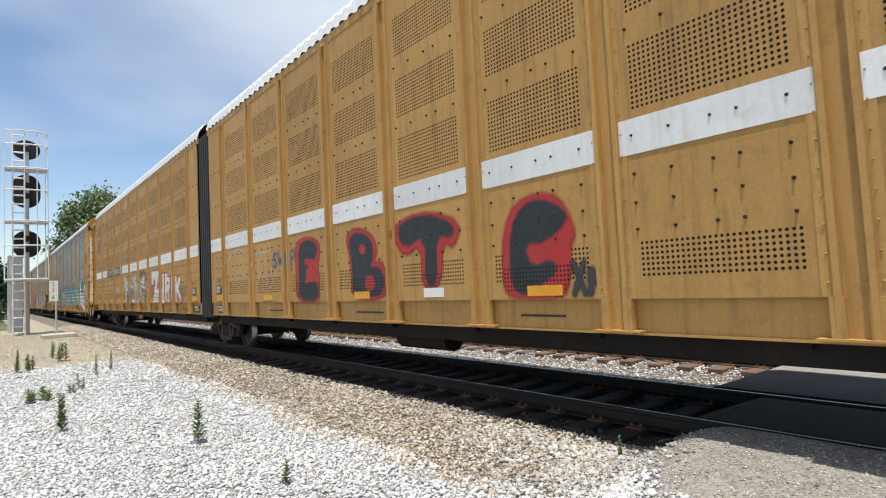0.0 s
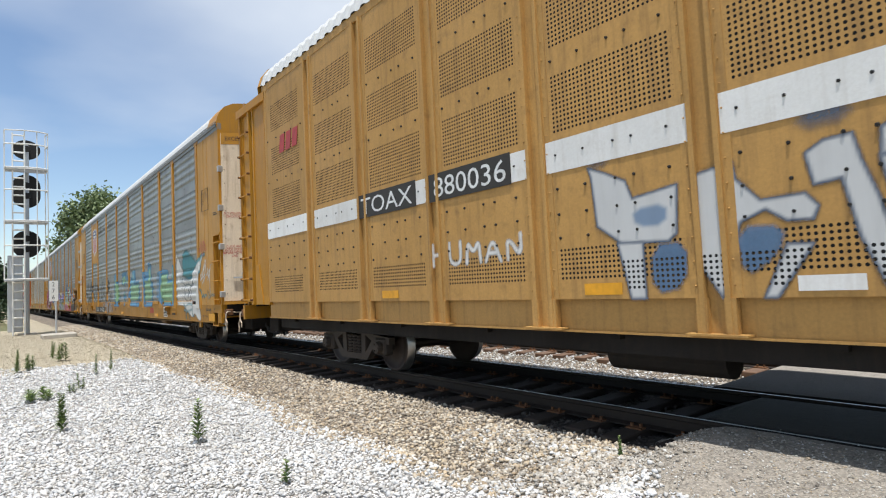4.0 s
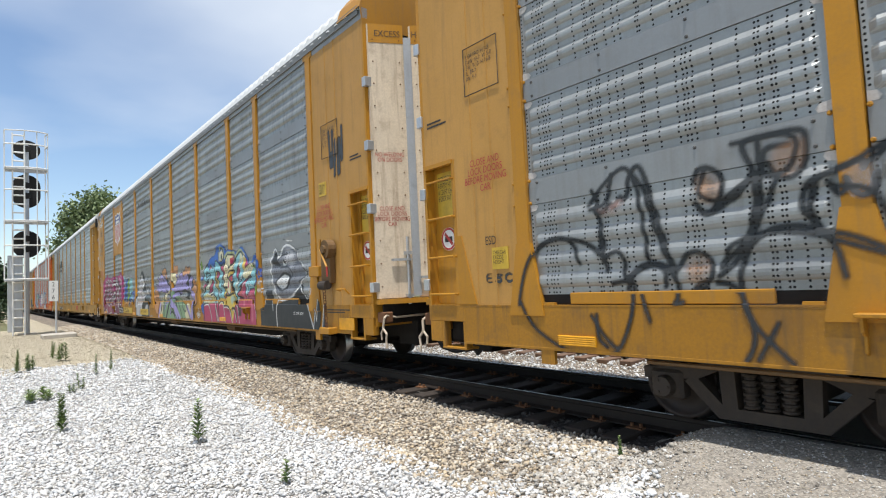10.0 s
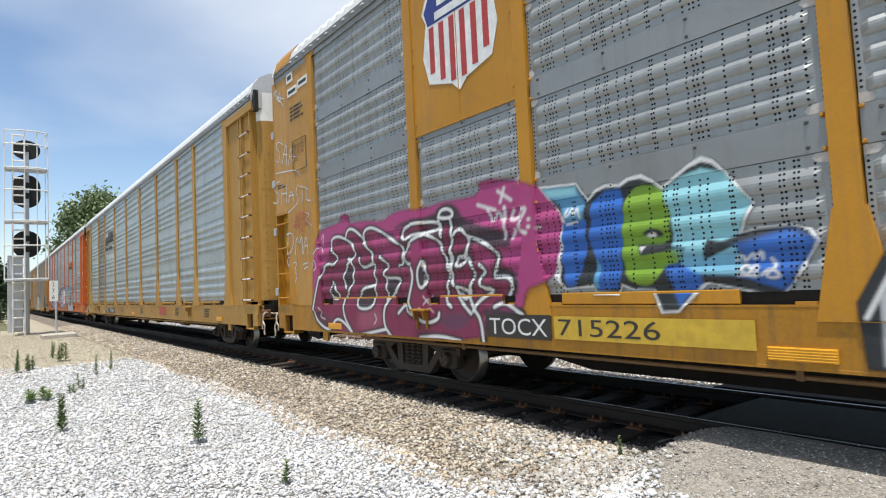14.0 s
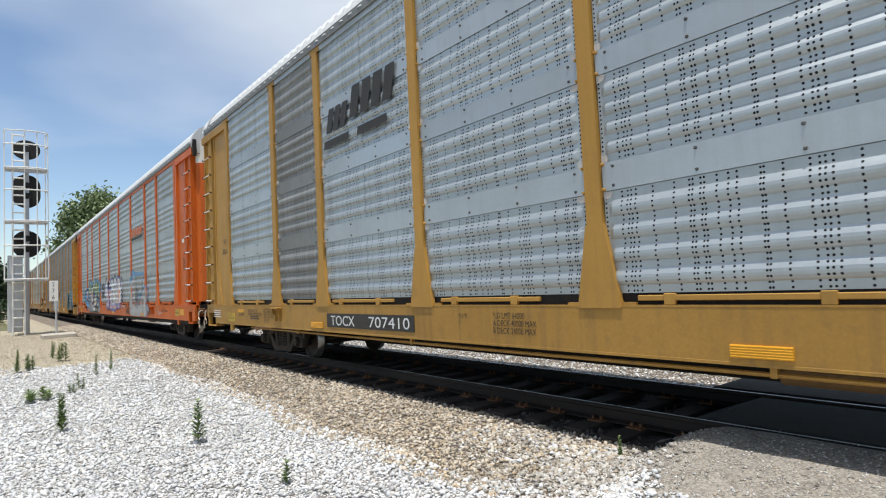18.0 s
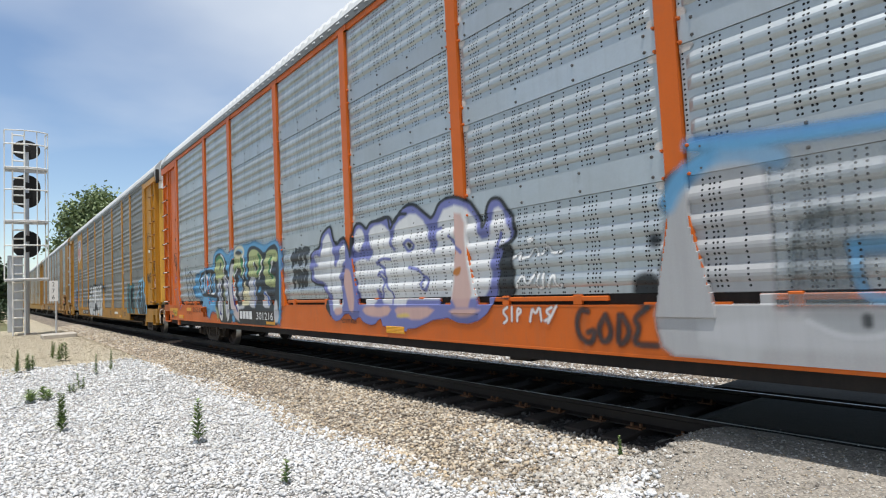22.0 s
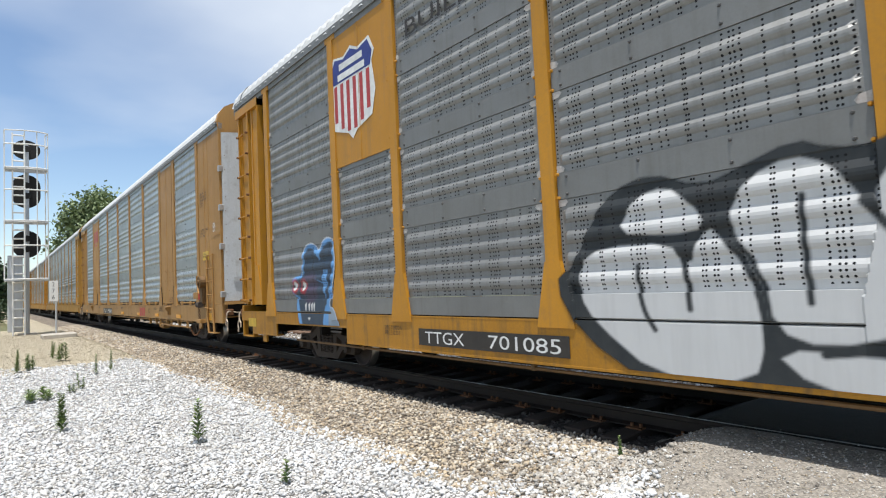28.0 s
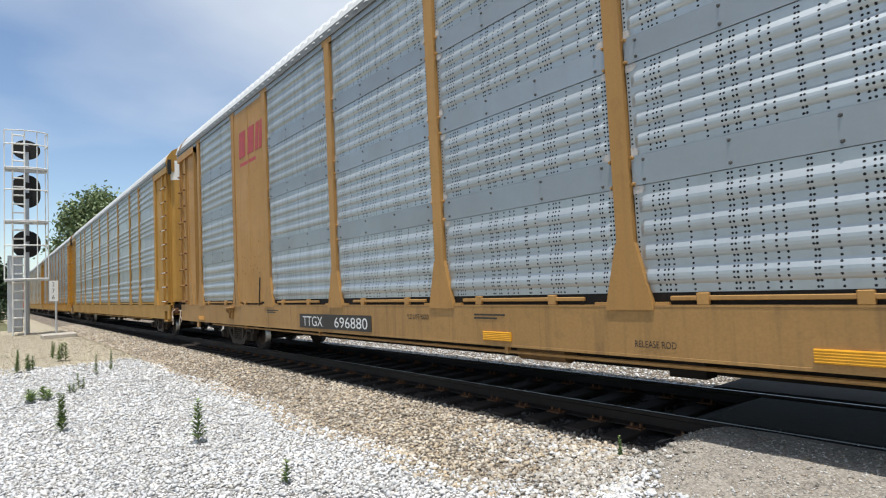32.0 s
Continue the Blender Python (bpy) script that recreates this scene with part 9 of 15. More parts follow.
art.line('black', 0.019, 0.012, 0.92, 2, (-22.19, 1.42), (-22.31, 1.58), (-22.14, 1.67), (-21.93, 1.63), (-21.87, 1.44))
art.line('black', 0.019, 0.012, 0.92, 2, (-21.88, 1.38), (-21.74, 1.47), (-21.55, 1.37), (-21.51, 1.20))
art.line('black', 0.019, 0.012, 0.92, 2, (-21.43, 1.57), (-21.29, 1.62), (-21.07, 1.58), (-20.88, 1.46), (-20.79, 1.35))
art.line('black', 0.019, 0.012, 0.92, 2, (-21.27, 1.85), (-21.22, 1.96), (-21.04, 2.00), (-20.95, 2.05), (-20.82, 2.20), (-20.72, 2.21), (-20.65, 2.07), (-20.45, 1.66), (-20.29, 1.34))
art.line('black', 0.019, 0.012, 0.92, 2, (-20.77, 2.17), (-20.59, 1.82), (-20.35, 1.45))
art.line('black', 0.019, 0.012, 0.92, 2, (-21.27, 1.85), (-21.06, 1.75), (-20.76, 1.73), (-20.61, 1.56), (-20.56, 1.24))
art.line('black', 0.019, 0.012, 0.92, 2, (-20.37, 1.24), (-20.33, 1.32), (-20.22, 1.31), (-20.16, 1.19))
art.line('black', 0.019, 0.012, 0.92, 2, (-20.16, 1.16), (-20.11, 1.31), (-19.97, 1.36), (-19.93, 1.24))
art.line('black', 0.019, 0.012, 0.92, 2, (-20.03, 1.90), (-20.01, 2.15), (-19.87, 2.21), (-19.72, 1.99), (-19.90, 1.87), (-20.01, 1.95))
art.line('black', 0.019, 0.012, 0.92, 2, (-19.72, 1.99), (-19.50, 2.02), (-19.45, 2.31), (-19.28, 2.27), (-19.11, 2.26), (-19.18, 2.09), (-19.24, 1.99), (-19.36, 1.98), (-19.40, 2.07), (-19.29, 2.11))
art.line('black', 0.019, 0.012, 0.92, 2, (-19.53, 2.02), (-19.62, 1.65), (-19.73, 1.52), (-19.83, 1.47))
art.line('black', 0.019, 0.012, 0.92, 2, (-19.44, 2.26), (-19.51, 1.97), (-19.69, 1.56))
art.line('black', 0.019, 0.012, 0.92, 2, (-19.92, 1.31), (-19.93, 1.45), (-19.83, 1.50), (-19.77, 1.42), (-19.79, 1.31))
art.line('black', 0.019, 0.012, 0.92, 2, (-19.77, 1.42), (-19.70, 1.52), (-19.54, 1.55), (-19.37, 1.48), (-19.32, 1.32))
art.line('black', 0.019, 0.012, 0.92, 2, (-19.28, 1.47), (-19.21, 1.63), (-19.04, 1.69), (-18.90, 1.60), (-18.93, 1.52))
art.line('black', 0.019, 0.012, 0.92, 2, (-19.39, 1.18), (-19.35, 1.36), (-19.20, 1.44), (-19.07, 1.38), (-19.03, 1.20))
art.line('black', 0.019, 0.012, 0.92, 2, (-19.14, 1.75), (-19.17, 1.84), (-19.13, 1.91), (-19.03, 1.87), (-18.97, 1.95), (-18.89, 2.03), (-18.90, 2.12), (-18.78, 2.12), (-18.74, 2.18), (-18.63, 2.12), (-18.62, 2.02), (-18.50, 1.74), (-18.31, 1.41), (-18.18, 1.21))
art.line('black', 0.019, 0.012, 0.92, 2, (-18.66, 2.08), (-18.54, 1.78), (-18.43, 1.53))
art.line('black', 0.019, 0.012, 0.92, 2, (-19.14, 1.75), (-18.89, 1.69), (-18.63, 1.61), (-18.43, 1.49), (-18.27, 1.29), (-18.24, 1.20))
art.line('black', 0.019, 0.012, 0.92, 2, (-18.89, 2.05), (-18.87, 1.94), (-18.79, 1.95), (-18.74, 2.05), (-18.67, 2.00))
art.line('black', 0.019, 0.012, 0.92, 2, (-19.39, 1.18), (-19.42, 1.05), (-19.28, 0.76))
art.line('black', 0.019, 0.012, 0.92, 2, (-18.17, 1.25), (-18.18, 1.37), (-18.12, 1.44), (-18.02, 1.45), (-17.93, 1.39), (-17.90, 1.28), (-17.92, 1.19))
art.line('black', 0.019, 0.012, 0.92, 2, (-18.25, 1.08), (-18.18, 1.14), (-18.15, 1.06), (-18.21, 1.02), (-18.26, 0.91))
art.line('black', 0.019, 0.012, 0.92, 2, (-17.90, 1.25), (-17.84, 1.33), (-17.73, 1.36), (-17.61, 1.33), (-17.57, 1.24))
art.line('black', 0.019, 0.012, 0.92, 2, (-17.90, 1.25), (-17.92, 1.07), (-17.89, 0.92))
art.line('black', 0.019, 0.012, 0.92, 2, (-17.57, 1.24), (-17.50, 1.07), (-17.51, 0.80), (-17.58, 0.65))
art.line('black', 0.019, 0.012, 0.92, 2, (-17.89, 1.32), (-17.80, 1.60), (-17.69, 1.84), (-17.56, 1.98))
art.line('black', 0.019, 0.012, 0.92, 2, (-17.85, 1.35), (-17.76, 1.63), (-17.65, 1.84))
art.line('black', 0.019, 0.012, 0.92, 2, (-17.55, 1.93), (-17.53, 1.80), (-17.42, 1.75), (-17.28, 1.76), (-17.20, 1.86))
art.line('black', 0.019, 0.012, 0.92, 2, (-17.18, 1.91), (-17.13, 1.58), (-17.07, 1.29), (-17.03, 1.20))
art.line('black', 0.019, 0.012, 0.92, 2, (-17.15, 1.90), (-17.14, 1.71), (-17.11, 1.51))
art.line('black', 0.019, 0.012, 0.92, 2, (-17.03, 1.26), (-16.96, 1.47), (-16.85, 1.60), (-16.66, 1.64))
art.line('black', 0.019, 0.012, 0.92, 2, (-17.18, 1.12), (-17.14, 1.22), (-17.07, 1.23), (-17.06, 1.12), (-17.11, 1.08), (-17.17, 1.11))
art.line('black', 0.019, 0.012, 0.92, 2, (-17.05, 1.17), (-17.00, 1.09), (-17.01, 1.03))
art.line('black', 0.019, 0.012, 0.92, 2, (-17.11, 1.08), (-17.24, 1.04), (-17.31, 0.91), (-17.30, 0.75), (-17.16, 0.64))
art.line('black', 0.019, 0.012, 0.92, 2, (-16.79, 1.11), (-16.70, 1.08))
art.line('black', 0.019, 0.012, 0.92, 2, (-25.68, 1.73), (-25.38, 1.84), (-25.20, 1.75), (-25.13, 1.54))
art.line('black', 0.019, 0.012, 0.92, 2, (-24.99, 2.10), (-24.71, 2.35), (-24.53, 2.41), (-24.44, 2.13), (-24.38, 1.52))
art.line('black', 0.019, 0.012, 0.92, 2, (-24.71, 2.35), (-24.78, 2.08), (-24.96, 2.05))
art.line('black', 0.019, 0.012, 0.92, 2, (-24.61, 1.37), (-24.43, 1.52), (-24.20, 1.44), (-24.24, 1.29))
art.line('black', 0.019, 0.012, 0.92, 2, (-23.83, 2.23), (-23.92, 2.02), (-23.63, 1.92), (-23.48, 2.09))
art.line('black', 0.019, 0.012, 0.92, 2, (-23.60, 2.39), (-23.11, 2.40), (-23.20, 2.10), (-23.41, 2.09), (-23.41, 2.40))
art.line('black', 0.019, 0.012, 0.92, 2, (-23.27, 2.11), (-23.51, 1.63), (-23.74, 1.46))
art.line('black', 0.019, 0.012, 0.92, 2, (-23.74, 1.43), (-23.65, 1.64), (-23.23, 1.70), (-22.67, 1.47))
art.line('black', 0.019, 0.012, 0.92, 2, (-23.08, 1.89), (-23.07, 2.02), (-22.81, 2.07), (-22.62, 2.22), (-22.53, 2.14), (-22.36, 1.71), (-22.27, 1.45))
art.line('black', 0.019, 0.012, 0.92, 2, (-22.95, 1.95), (-22.70, 1.91), (-22.64, 1.66))
art.line('black', 0.019, 0.012, 0.92, 2, (-20.42, 1.04), (-20.29, 0.84))
art.line('black', 0.019, 0.012, 0.92, 2, (-19.48, 0.82), (-19.23, 0.74))
art.line('black', 0.019, 0.012, 0.92, 2, (-23.35, 1.00), (-23.51, 0.72))
art.line('black', 0.019, 0.012, 0.92, 2, (-24.46, 1.22), (-24.39, 0.99))
art.line('black', 0.075, 0.03, 0.9, 2, (-17.58, 2.04), (-17.51, 2.18), (-17.39, 2.26), (-17.28, 2.26), (-17.19, 2.18), (-17.15, 2.06), (-17.15, 1.95))
art.line('black', 0.042, 0.012, 1, 2, (-17.45, 1.95), (-17.41, 2.01), (-17.35, 2.01), (-17.31, 1.94), (-17.32, 1.87), (-17.39, 1.85), (-17.45, 1.91), (-17.45, 1.95))
art.line('black', 0.022, 0.01, 1, 2, (-17.38, 1.94), (-17.37, 1.93))
art.line('slate', 0.012, 0.008, 0.8, 2, (-15.63, 0.96), (-15.52, 0.96), (-15.56, 0.96), (-15.57, 0.86), (-15.62, 0.84))
art.line('slate', 0.012, 0.008, 0.8, 2, (-15.44, 0.93), (-15.38, 0.94), (-15.40, 0.98), (-15.47, 0.93), (-15.44, 0.86), (-15.38, 0.89))
art.line('slate', 0.012, 0.008, 0.8, 2, (-15.36, 0.83), (-15.34, 0.96), (-15.26, 0.97))
art.line('slate', 0.012, 0.008, 0.8, 2, (-15.34, 0.91), (-15.28, 0.92))
art.line('slate', 0.012, 0.008, 0.8, 2, (-15.23, 0.84), (-15.22, 0.95), (-15.16, 0.97))
art.line('slate', 0.012, 0.008, 0.8, 2, (-15.23, 0.91), (-15.17, 0.92))
art.line('slate', 0.012, 0.008, 0.8, 2, (-15.48, 0.78), (-15.40, 0.77), (-15.31, 0.79))
art.line('black', 0.016, 0.01, 0.9, 2, (-16.64, 1.13), (-16.73, 1.08), (-16.58, 1.03), (-16.29, 0.97), (-16.22, 0.99))
art.line('black', 0.016, 0.01, 0.9, 2, (-16.29, 0.97), (-16.28, 0.79), (-16.20, 0.63))
art.line('black', 0.018, 0.01, 0.9, 2, (-17.22, 0.91), (-17.15, 1.04), (-17.00, 1.10), (-17.06, 1.16), (-17.14, 1.14))
art.line('black', 0.018, 0.01, 0.9, 2, (-16.99, 1.08), (-16.93, 1.33), (-16.77, 1.56), (-16.58, 1.65), (-16.35, 1.65), (-16.17, 1.53), (-16.07, 1.34), (-16.05, 1.09), (-16.03, 0.80))
art.area('palegrey', 0.04, 0.3, 1, (-16.94, 1.08), (-16.75, 1.52), (-16.38, 1.63), (-16.11, 1.42), (-16.05, 1.09), (-16.05, 0.80), (-16.45, 0.78), (-16.97, 0.76))
art.finish()

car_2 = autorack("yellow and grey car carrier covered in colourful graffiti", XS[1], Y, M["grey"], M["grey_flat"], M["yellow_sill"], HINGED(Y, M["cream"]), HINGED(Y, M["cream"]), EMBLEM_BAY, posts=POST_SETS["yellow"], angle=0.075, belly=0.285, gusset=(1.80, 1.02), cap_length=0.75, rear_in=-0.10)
emblem(car_2, -21.75, 3.78, 1.42, 1.52, -1.502)
brake_wheel_set(car_2, -1.26, 2.05, Y)
number_plate(car_2, "TOCX", -21.48, -20.50, 0.77, 1.03, -1.520)
lettering("715226", -20.42, 0.83, 0.165, M["ink"], car_2, width=1.12, y=-1.526)
box("patch", (-16.96, -15.55, -1.524, -1.518, 0.76, 0.98), M["sign_yellow"], car_2, "bright yellow paint patch")
lettering("LD LMT  67000", -16.9, 0.84, 0.085, M["ink"], car_2, width=1.0, y=-1.526)
box("patch", (-20.46, -18.5, -1.524, -1.518, 0.79, 1.02), M["sign_yellow"], car_2, "bright yellow paint patch")
lettering("BUILDING   AMERICA", -20.4, 4.85, 0.22, M["ink"], car_2, y=-1.512, width=5.6)
spray(car_2, "WAN", -1.25, -0.75, 3.2, 4.2, 0.014, [K["black"]], K["black"], K["black"], 0.012, 0.01, label="black scrawled tag")
box("warning_sign", (-1.66, -1.40, -1.507, -1.500, 3.02, 3.26), M["sign_yellow"], car_2, "yellow excess height sign")
lettering("THIS CAR\nEXCESS\nHEIGHT", -1.64, 3.18, 0.05, M["ink"], car_2, y=-1.509, width=0.2)
lettering('2" BF COMP SHOES', -2.9, 0.95, 0.05, M["chalk"], car_2, y=-1.517)
bars(2, -1.5, 0.98, 0.8, 0.08, M["ink"], car_2, y=-1.511)
for x0, x1, z0, z1 in ((-26.85, -26.42, 5.14, 5.30), (-26.38, -25.96, 5.19, 5.35), (-26.88, -26.60, 5.42, 5.60)):
    sign = box("stencil_board", (x0, x1, -1.506, -1.497, z0, z1), M["white"], car_2, "white stencilled board")
    box("stencil_bar", (x0 + 0.05, x1 - 0.05, -1.509, -1.505, z0 + 0.05, z1 - 0.05), M["ink"], sign, "dark illegible print")
bars(4, -26.76, 4.62, 0.60, 0.30, M["ink"], car_2, y=-1.502)
art = Mural(car_2, 'thin white scrawled tags')
art.line('white', 0.011, 0.006, 0.95, 2, (-27.51, 5.32), (-27.37, 5.51), (-27.31, 5.24), (-27.20, 5.40), (-27.16, 5.12), (-27.45, 5.34), (-26.98, 5.17))
art.line('white', 0.011, 0.006, 0.95, 2, (-27.56, 5.51), (-27.05, 5.04))
art.line('white', 0.011, 0.006, 0.95, 2, (-27.11, 4.28), (-27.37, 4.42), (-27.50, 4.32), (-27.24, 4.12), (-27.41, 3.96), (-27.55, 4.08))
art.line('white', 0.011, 0.006, 0.95, 2, (-27.20, 3.89), (-27.05, 4.22), (-26.93, 4.27), (-26.99, 3.87))
art.line('white', 0.011, 0.006, 0.95, 2, (-26.95, 4.06), (-27.12, 4.09))
art.line('white', 0.011, 0.006, 0.95, 2, (-26.91, 3.83), (-26.73, 4.22), (-26.63, 3.80), (-26.84, 4.01), (-26.46, 3.91))
art.line('white', 0.011, 0.006, 0.95, 2, (-27.51, 3.78), (-26.53, 3.69), (-26.38, 3.53))
art.line('white', 0.011, 0.006, 0.95, 2, (-27.34, 3.60), (-27.59, 3.57), (-27.63, 3.43), (-27.36, 3.34), (-27.47, 3.16), (-27.68, 3.21))
art.line('white', 0.011, 0.006, 0.95, 2, (-27.23, 3.53), (-27.28, 3.11))
art.line('white', 0.011, 0.006, 0.95, 2, (-27.00, 3.47), (-27.05, 3.12))
art.line('white', 0.011, 0.006, 0.95, 2, (-27.24, 3.32), (-27.01, 3.31))
art.line('white', 0.011, 0.006, 0.95, 2, (-26.97, 3.11), (-26.80, 3.37), (-26.69, 3.09))
art.line('white', 0.011, 0.006, 0.95, 2, (-26.92, 3.24), (-26.70, 3.22))
art.line('white', 0.011, 0.006, 0.95, 2, (-26.50, 3.39), (-26.62, 3.25), (-26.47, 3.09), (-26.70, 2.98), (-27.04, 2.91))
art.line('white', 0.011, 0.006, 0.95, 2, (-26.45, 3.36), (-26.10, 3.25))
art.line('white', 0.011, 0.006, 0.95, 2, (-26.30, 3.31), (-26.35, 3.02))
art.line('white', 0.011, 0.006, 0.95, 2, (-26.15, 3.24), (-26.18, 3.04), (-25.98, 3.02))
art.line('white', 0.011, 0.006, 0.95, 2, (-26.23, 2.83), (-26.03, 2.78), (-26.24, 2.69), (-26.00, 2.58), (-25.91, 2.47))
art.line('white', 0.011, 0.006, 0.95, 2, (-27.01, 2.53), (-27.08, 2.11))
art.line('white', 0.011, 0.006, 0.95, 2, (-27.10, 2.49), (-26.84, 2.53), (-26.75, 2.32), (-26.90, 2.14), (-27.08, 2.11))
art.line('white', 0.011, 0.006, 0.95, 2, (-26.71, 2.08), (-26.63, 2.47), (-26.52, 2.23), (-26.39, 2.46), (-26.39, 2.08))
art.line('white', 0.011, 0.006, 0.95, 2, (-26.36, 2.08), (-26.21, 2.47), (-26.16, 2.04))
art.line('white', 0.011, 0.006, 0.95, 2, (-26.33, 2.21), (-26.17, 2.22))
art.line('white', 0.011, 0.006, 0.95, 2, (-26.83, 1.93), (-26.62, 1.94), (-26.79, 1.77), (-26.63, 1.69), (-26.83, 1.51), (-26.88, 1.35))
art.line('white', 0.011, 0.006, 0.95, 2, (-26.38, 1.88), (-26.20, 1.90))
art.line('white', 0.011, 0.006, 0.95, 2, (-26.36, 1.79), (-26.18, 1.83))
art.finish()
art = Mural(car_2, 'turquoise, gold and red wild-style letters on blue')
art.area('blue', 0.03, 1, 1, (-8.42, 2.14), (-8.05, 2.39), (-7.67, 2.38), (-7.56, 2.65), (-6.94, 2.6), (-6.88, 2.46), (-6.62, 2.44), (-6.35, 2.45), (-6.16, 2.32), (-5.85, 2.43), (-5.7, 2.5), (-5.42, 2.29), (-5.28, 2.18), (-5.29, 2.01), (-5.49, 2.02), (-5.7, 2.18), (-6.63, 2.27), (-7.34, 2.2), (-8.18, 2))
art.line('blue', 0.05, 0.03, 0.8, 2, (-5.08, 2.05), (-4.97, 2.19), (-4.78, 2.18), (-4.7, 2.03), (-4.76, 1.81))
art.area('blue', 0.02, 1, 1, (-4.72, 2.08), (-4.62, 2.12), (-4.55, 2.03), (-4.59, 1.92), (-4.71, 1.92))
art.line('blue', 0.03, 0.02, 0.8, 2, (-4.61, 1.75), (-4.64, 1.87), (-4.54, 1.91), (-4.48, 1.81), (-4.55, 1.71), (-4.61, 1.75))
art.area('lime', 0.03, 1, 1, (-4.87, 1.54), (-4.7, 1.57), (-4.71, 1.45), (-4.8, 1.3))
art.area('blue', 0.03, 1, 1, (-4.83, 1.74), (-4.69, 1.74), (-4.72, 1.59), (-4.82, 1.58))
art.area('rosered', 0.015, 1, 0, (-8.72, 0.62), (-8.71, 1.09), (-8.34, 1.22), (-8.01, 1.63), (-7.53, 1.83), (-6.72, 2.07), (-6.12, 2.05), (-5.53, 2.29), (-5.34, 2.08), (-4.86, 1.9), (-4.83, 1.54), (-4.81, 1.19), (-4.83, 0.68), (-5.87, 0.65), (-7.13, 0.68))
art.line('black', 0.14475, 0.01, 1, 1, (-5.97, 1.64), (-5.62, 1.81), (-5.06, 1.94), (-4.96, 1.83), (-4.97, 1.63), (-5.32, 1.61), (-5.38, 1.49))
art.line('cream', 0.11475, 0.012, 1, 1, (-5.86, 2.3), (-5.59, 2.21))
art.line('gold', 0.108, 0.012, 1, 1, (-5.58, 2.12), (-5.61, 1.86), (-5.81, 1.83))
art.line('aqua', 0.11475, 0.012, 1, 1, (-5.97, 1.64), (-5.62, 1.81))
art.line('cream', 0.11475, 0.012, 1, 1, (-5.51, 1.84), (-5.06, 1.94))
art.line('aqua', 0.11475, 0.012, 1, 1, (-4.98, 1.83), (-4.97, 1.63), (-5.32, 1.61), (-5.37, 1.49))
art.line('white', 0.012, 0.008, 0.9, 2, (-5.93, 1.33), (-5.58, 1.65), (-5.4, 1.62), (-5.39, 1.23))
art.line('white', 0.012, 0.008, 0.9, 2, (-5.32, 1.6), (-4.96, 1.55), (-4.88, 1.34), (-4.82, 0.84))
art.line('white', 0.012, 0.008, 0.9, 2, (-6.11, 2.22), (-5.8, 2.37), (-5.53, 2.23))
art.line('white', 0.012, 0.008, 0.9, 2, (-5.62, 1.83), (-5.06, 1.98))
art.line('black', 0.016, 0.008, 0.95, 2, (-6.13, 1.06), (-5.95, 0.69))
art.line('black', 0.016, 0.008, 0.95, 2, (-5.35, 1.57), (-5.38, 1.19))
art.line('black', 0.016, 0.008, 0.95, 2, (-4.96, 1.53), (-4.9, 1.19))
art.line('black', 0.016, 0.008, 0.95, 2, (-6.1, 2.26), (-5.77, 2.4), (-5.45, 2.21))
art.line('black', 0.016, 0.008, 0.95, 2, (-5.97, 1.57), (-5.62, 1.75))
art.line('lime', 0.018, 0.01, 1, 2, (-5.06, 2), (-4.86, 1.94), (-4.82, 1.69), (-4.8, 1.34))
art.line('pink', 0.05, 0.03, 0.7, 2, (-5.76, 1.37), (-5.59, 1.41), (-5.56, 1.15))
art.line('pink', 0.06, 0.04, 0.7, 2, (-5.25, 1.32), (-5.06, 1.35), (-5.06, 0.83))
art.line('white', 0.012, 0.006, 0.9, 2, (-4.64, 1.58), (-4.61, 1.66), (-4.58, 1.58))
art.line('white', 0.012, 0.006, 0.9, 2, (-4.56, 1.65), (-4.56, 1.58))
art.line('white', 0.012, 0.006, 0.9, 2, (-4.53, 1.64), (-4.48, 1.63))
art.line('white', 0.012, 0.006, 0.9, 2, (-4.51, 1.64), (-4.51, 1.56))
art.line('white', 0.012, 0.006, 0.9, 2, (-4.66, 1.45), (-4.61, 1.51), (-4.63, 1.41), (-4.66, 1.45))
art.line('white', 0.012, 0.006, 0.9, 2, (-4.59, 1.4), (-4.58, 1.48), (-4.54, 1.41), (-4.53, 1.49))
art.line('white', 0.012, 0.006, 0.9, 2, (-4.44, 1.48), (-4.51, 1.46), (-4.44, 1.4))
art.area('blue', 0.04, 1, 1, (-8.33, 2.20), (-8.09, 2.32), (-7.74, 2.33), (-7.59, 2.59), (-7.28, 2.67), (-6.97, 2.59), (-6.90, 2.47), (-6.93, 2.28), (-6.80, 2.38), (-6.73, 2.49), (-6.34, 2.42), (-6.21, 2.42), (-5.97, 2.36), (-5.81, 2.45), (-5.61, 2.45), (-5.62, 2.34), (-5.77, 2.40), (-6.20, 2.21), (-6.74, 2.38), (-7.01, 2.09), (-7.66, 2.28), (-7.79, 2.12), (-8.14, 2.21))
art.area('blue', 0.04, 0.8, 1, (-8.99, 1.92), (-8.77, 1.92), (-8.70, 1.80), (-8.94, 1.80))
art.area('blue', 0.03, 0.9, 1, (-8.94, 1.15), (-8.69, 1.19), (-8.67, 0.84), (-8.90, 0.97))
art.area('lime', 0.03, 0.9, 1, (-9.01, 2.13), (-8.93, 2.34), (-8.81, 2.27), (-8.82, 2.06))
art.area('celery', 0.05, 0.5, 1, (-9.00, 1.78), (-8.84, 1.74), (-8.77, 1.58), (-8.87, 1.38), (-8.99, 1.55))
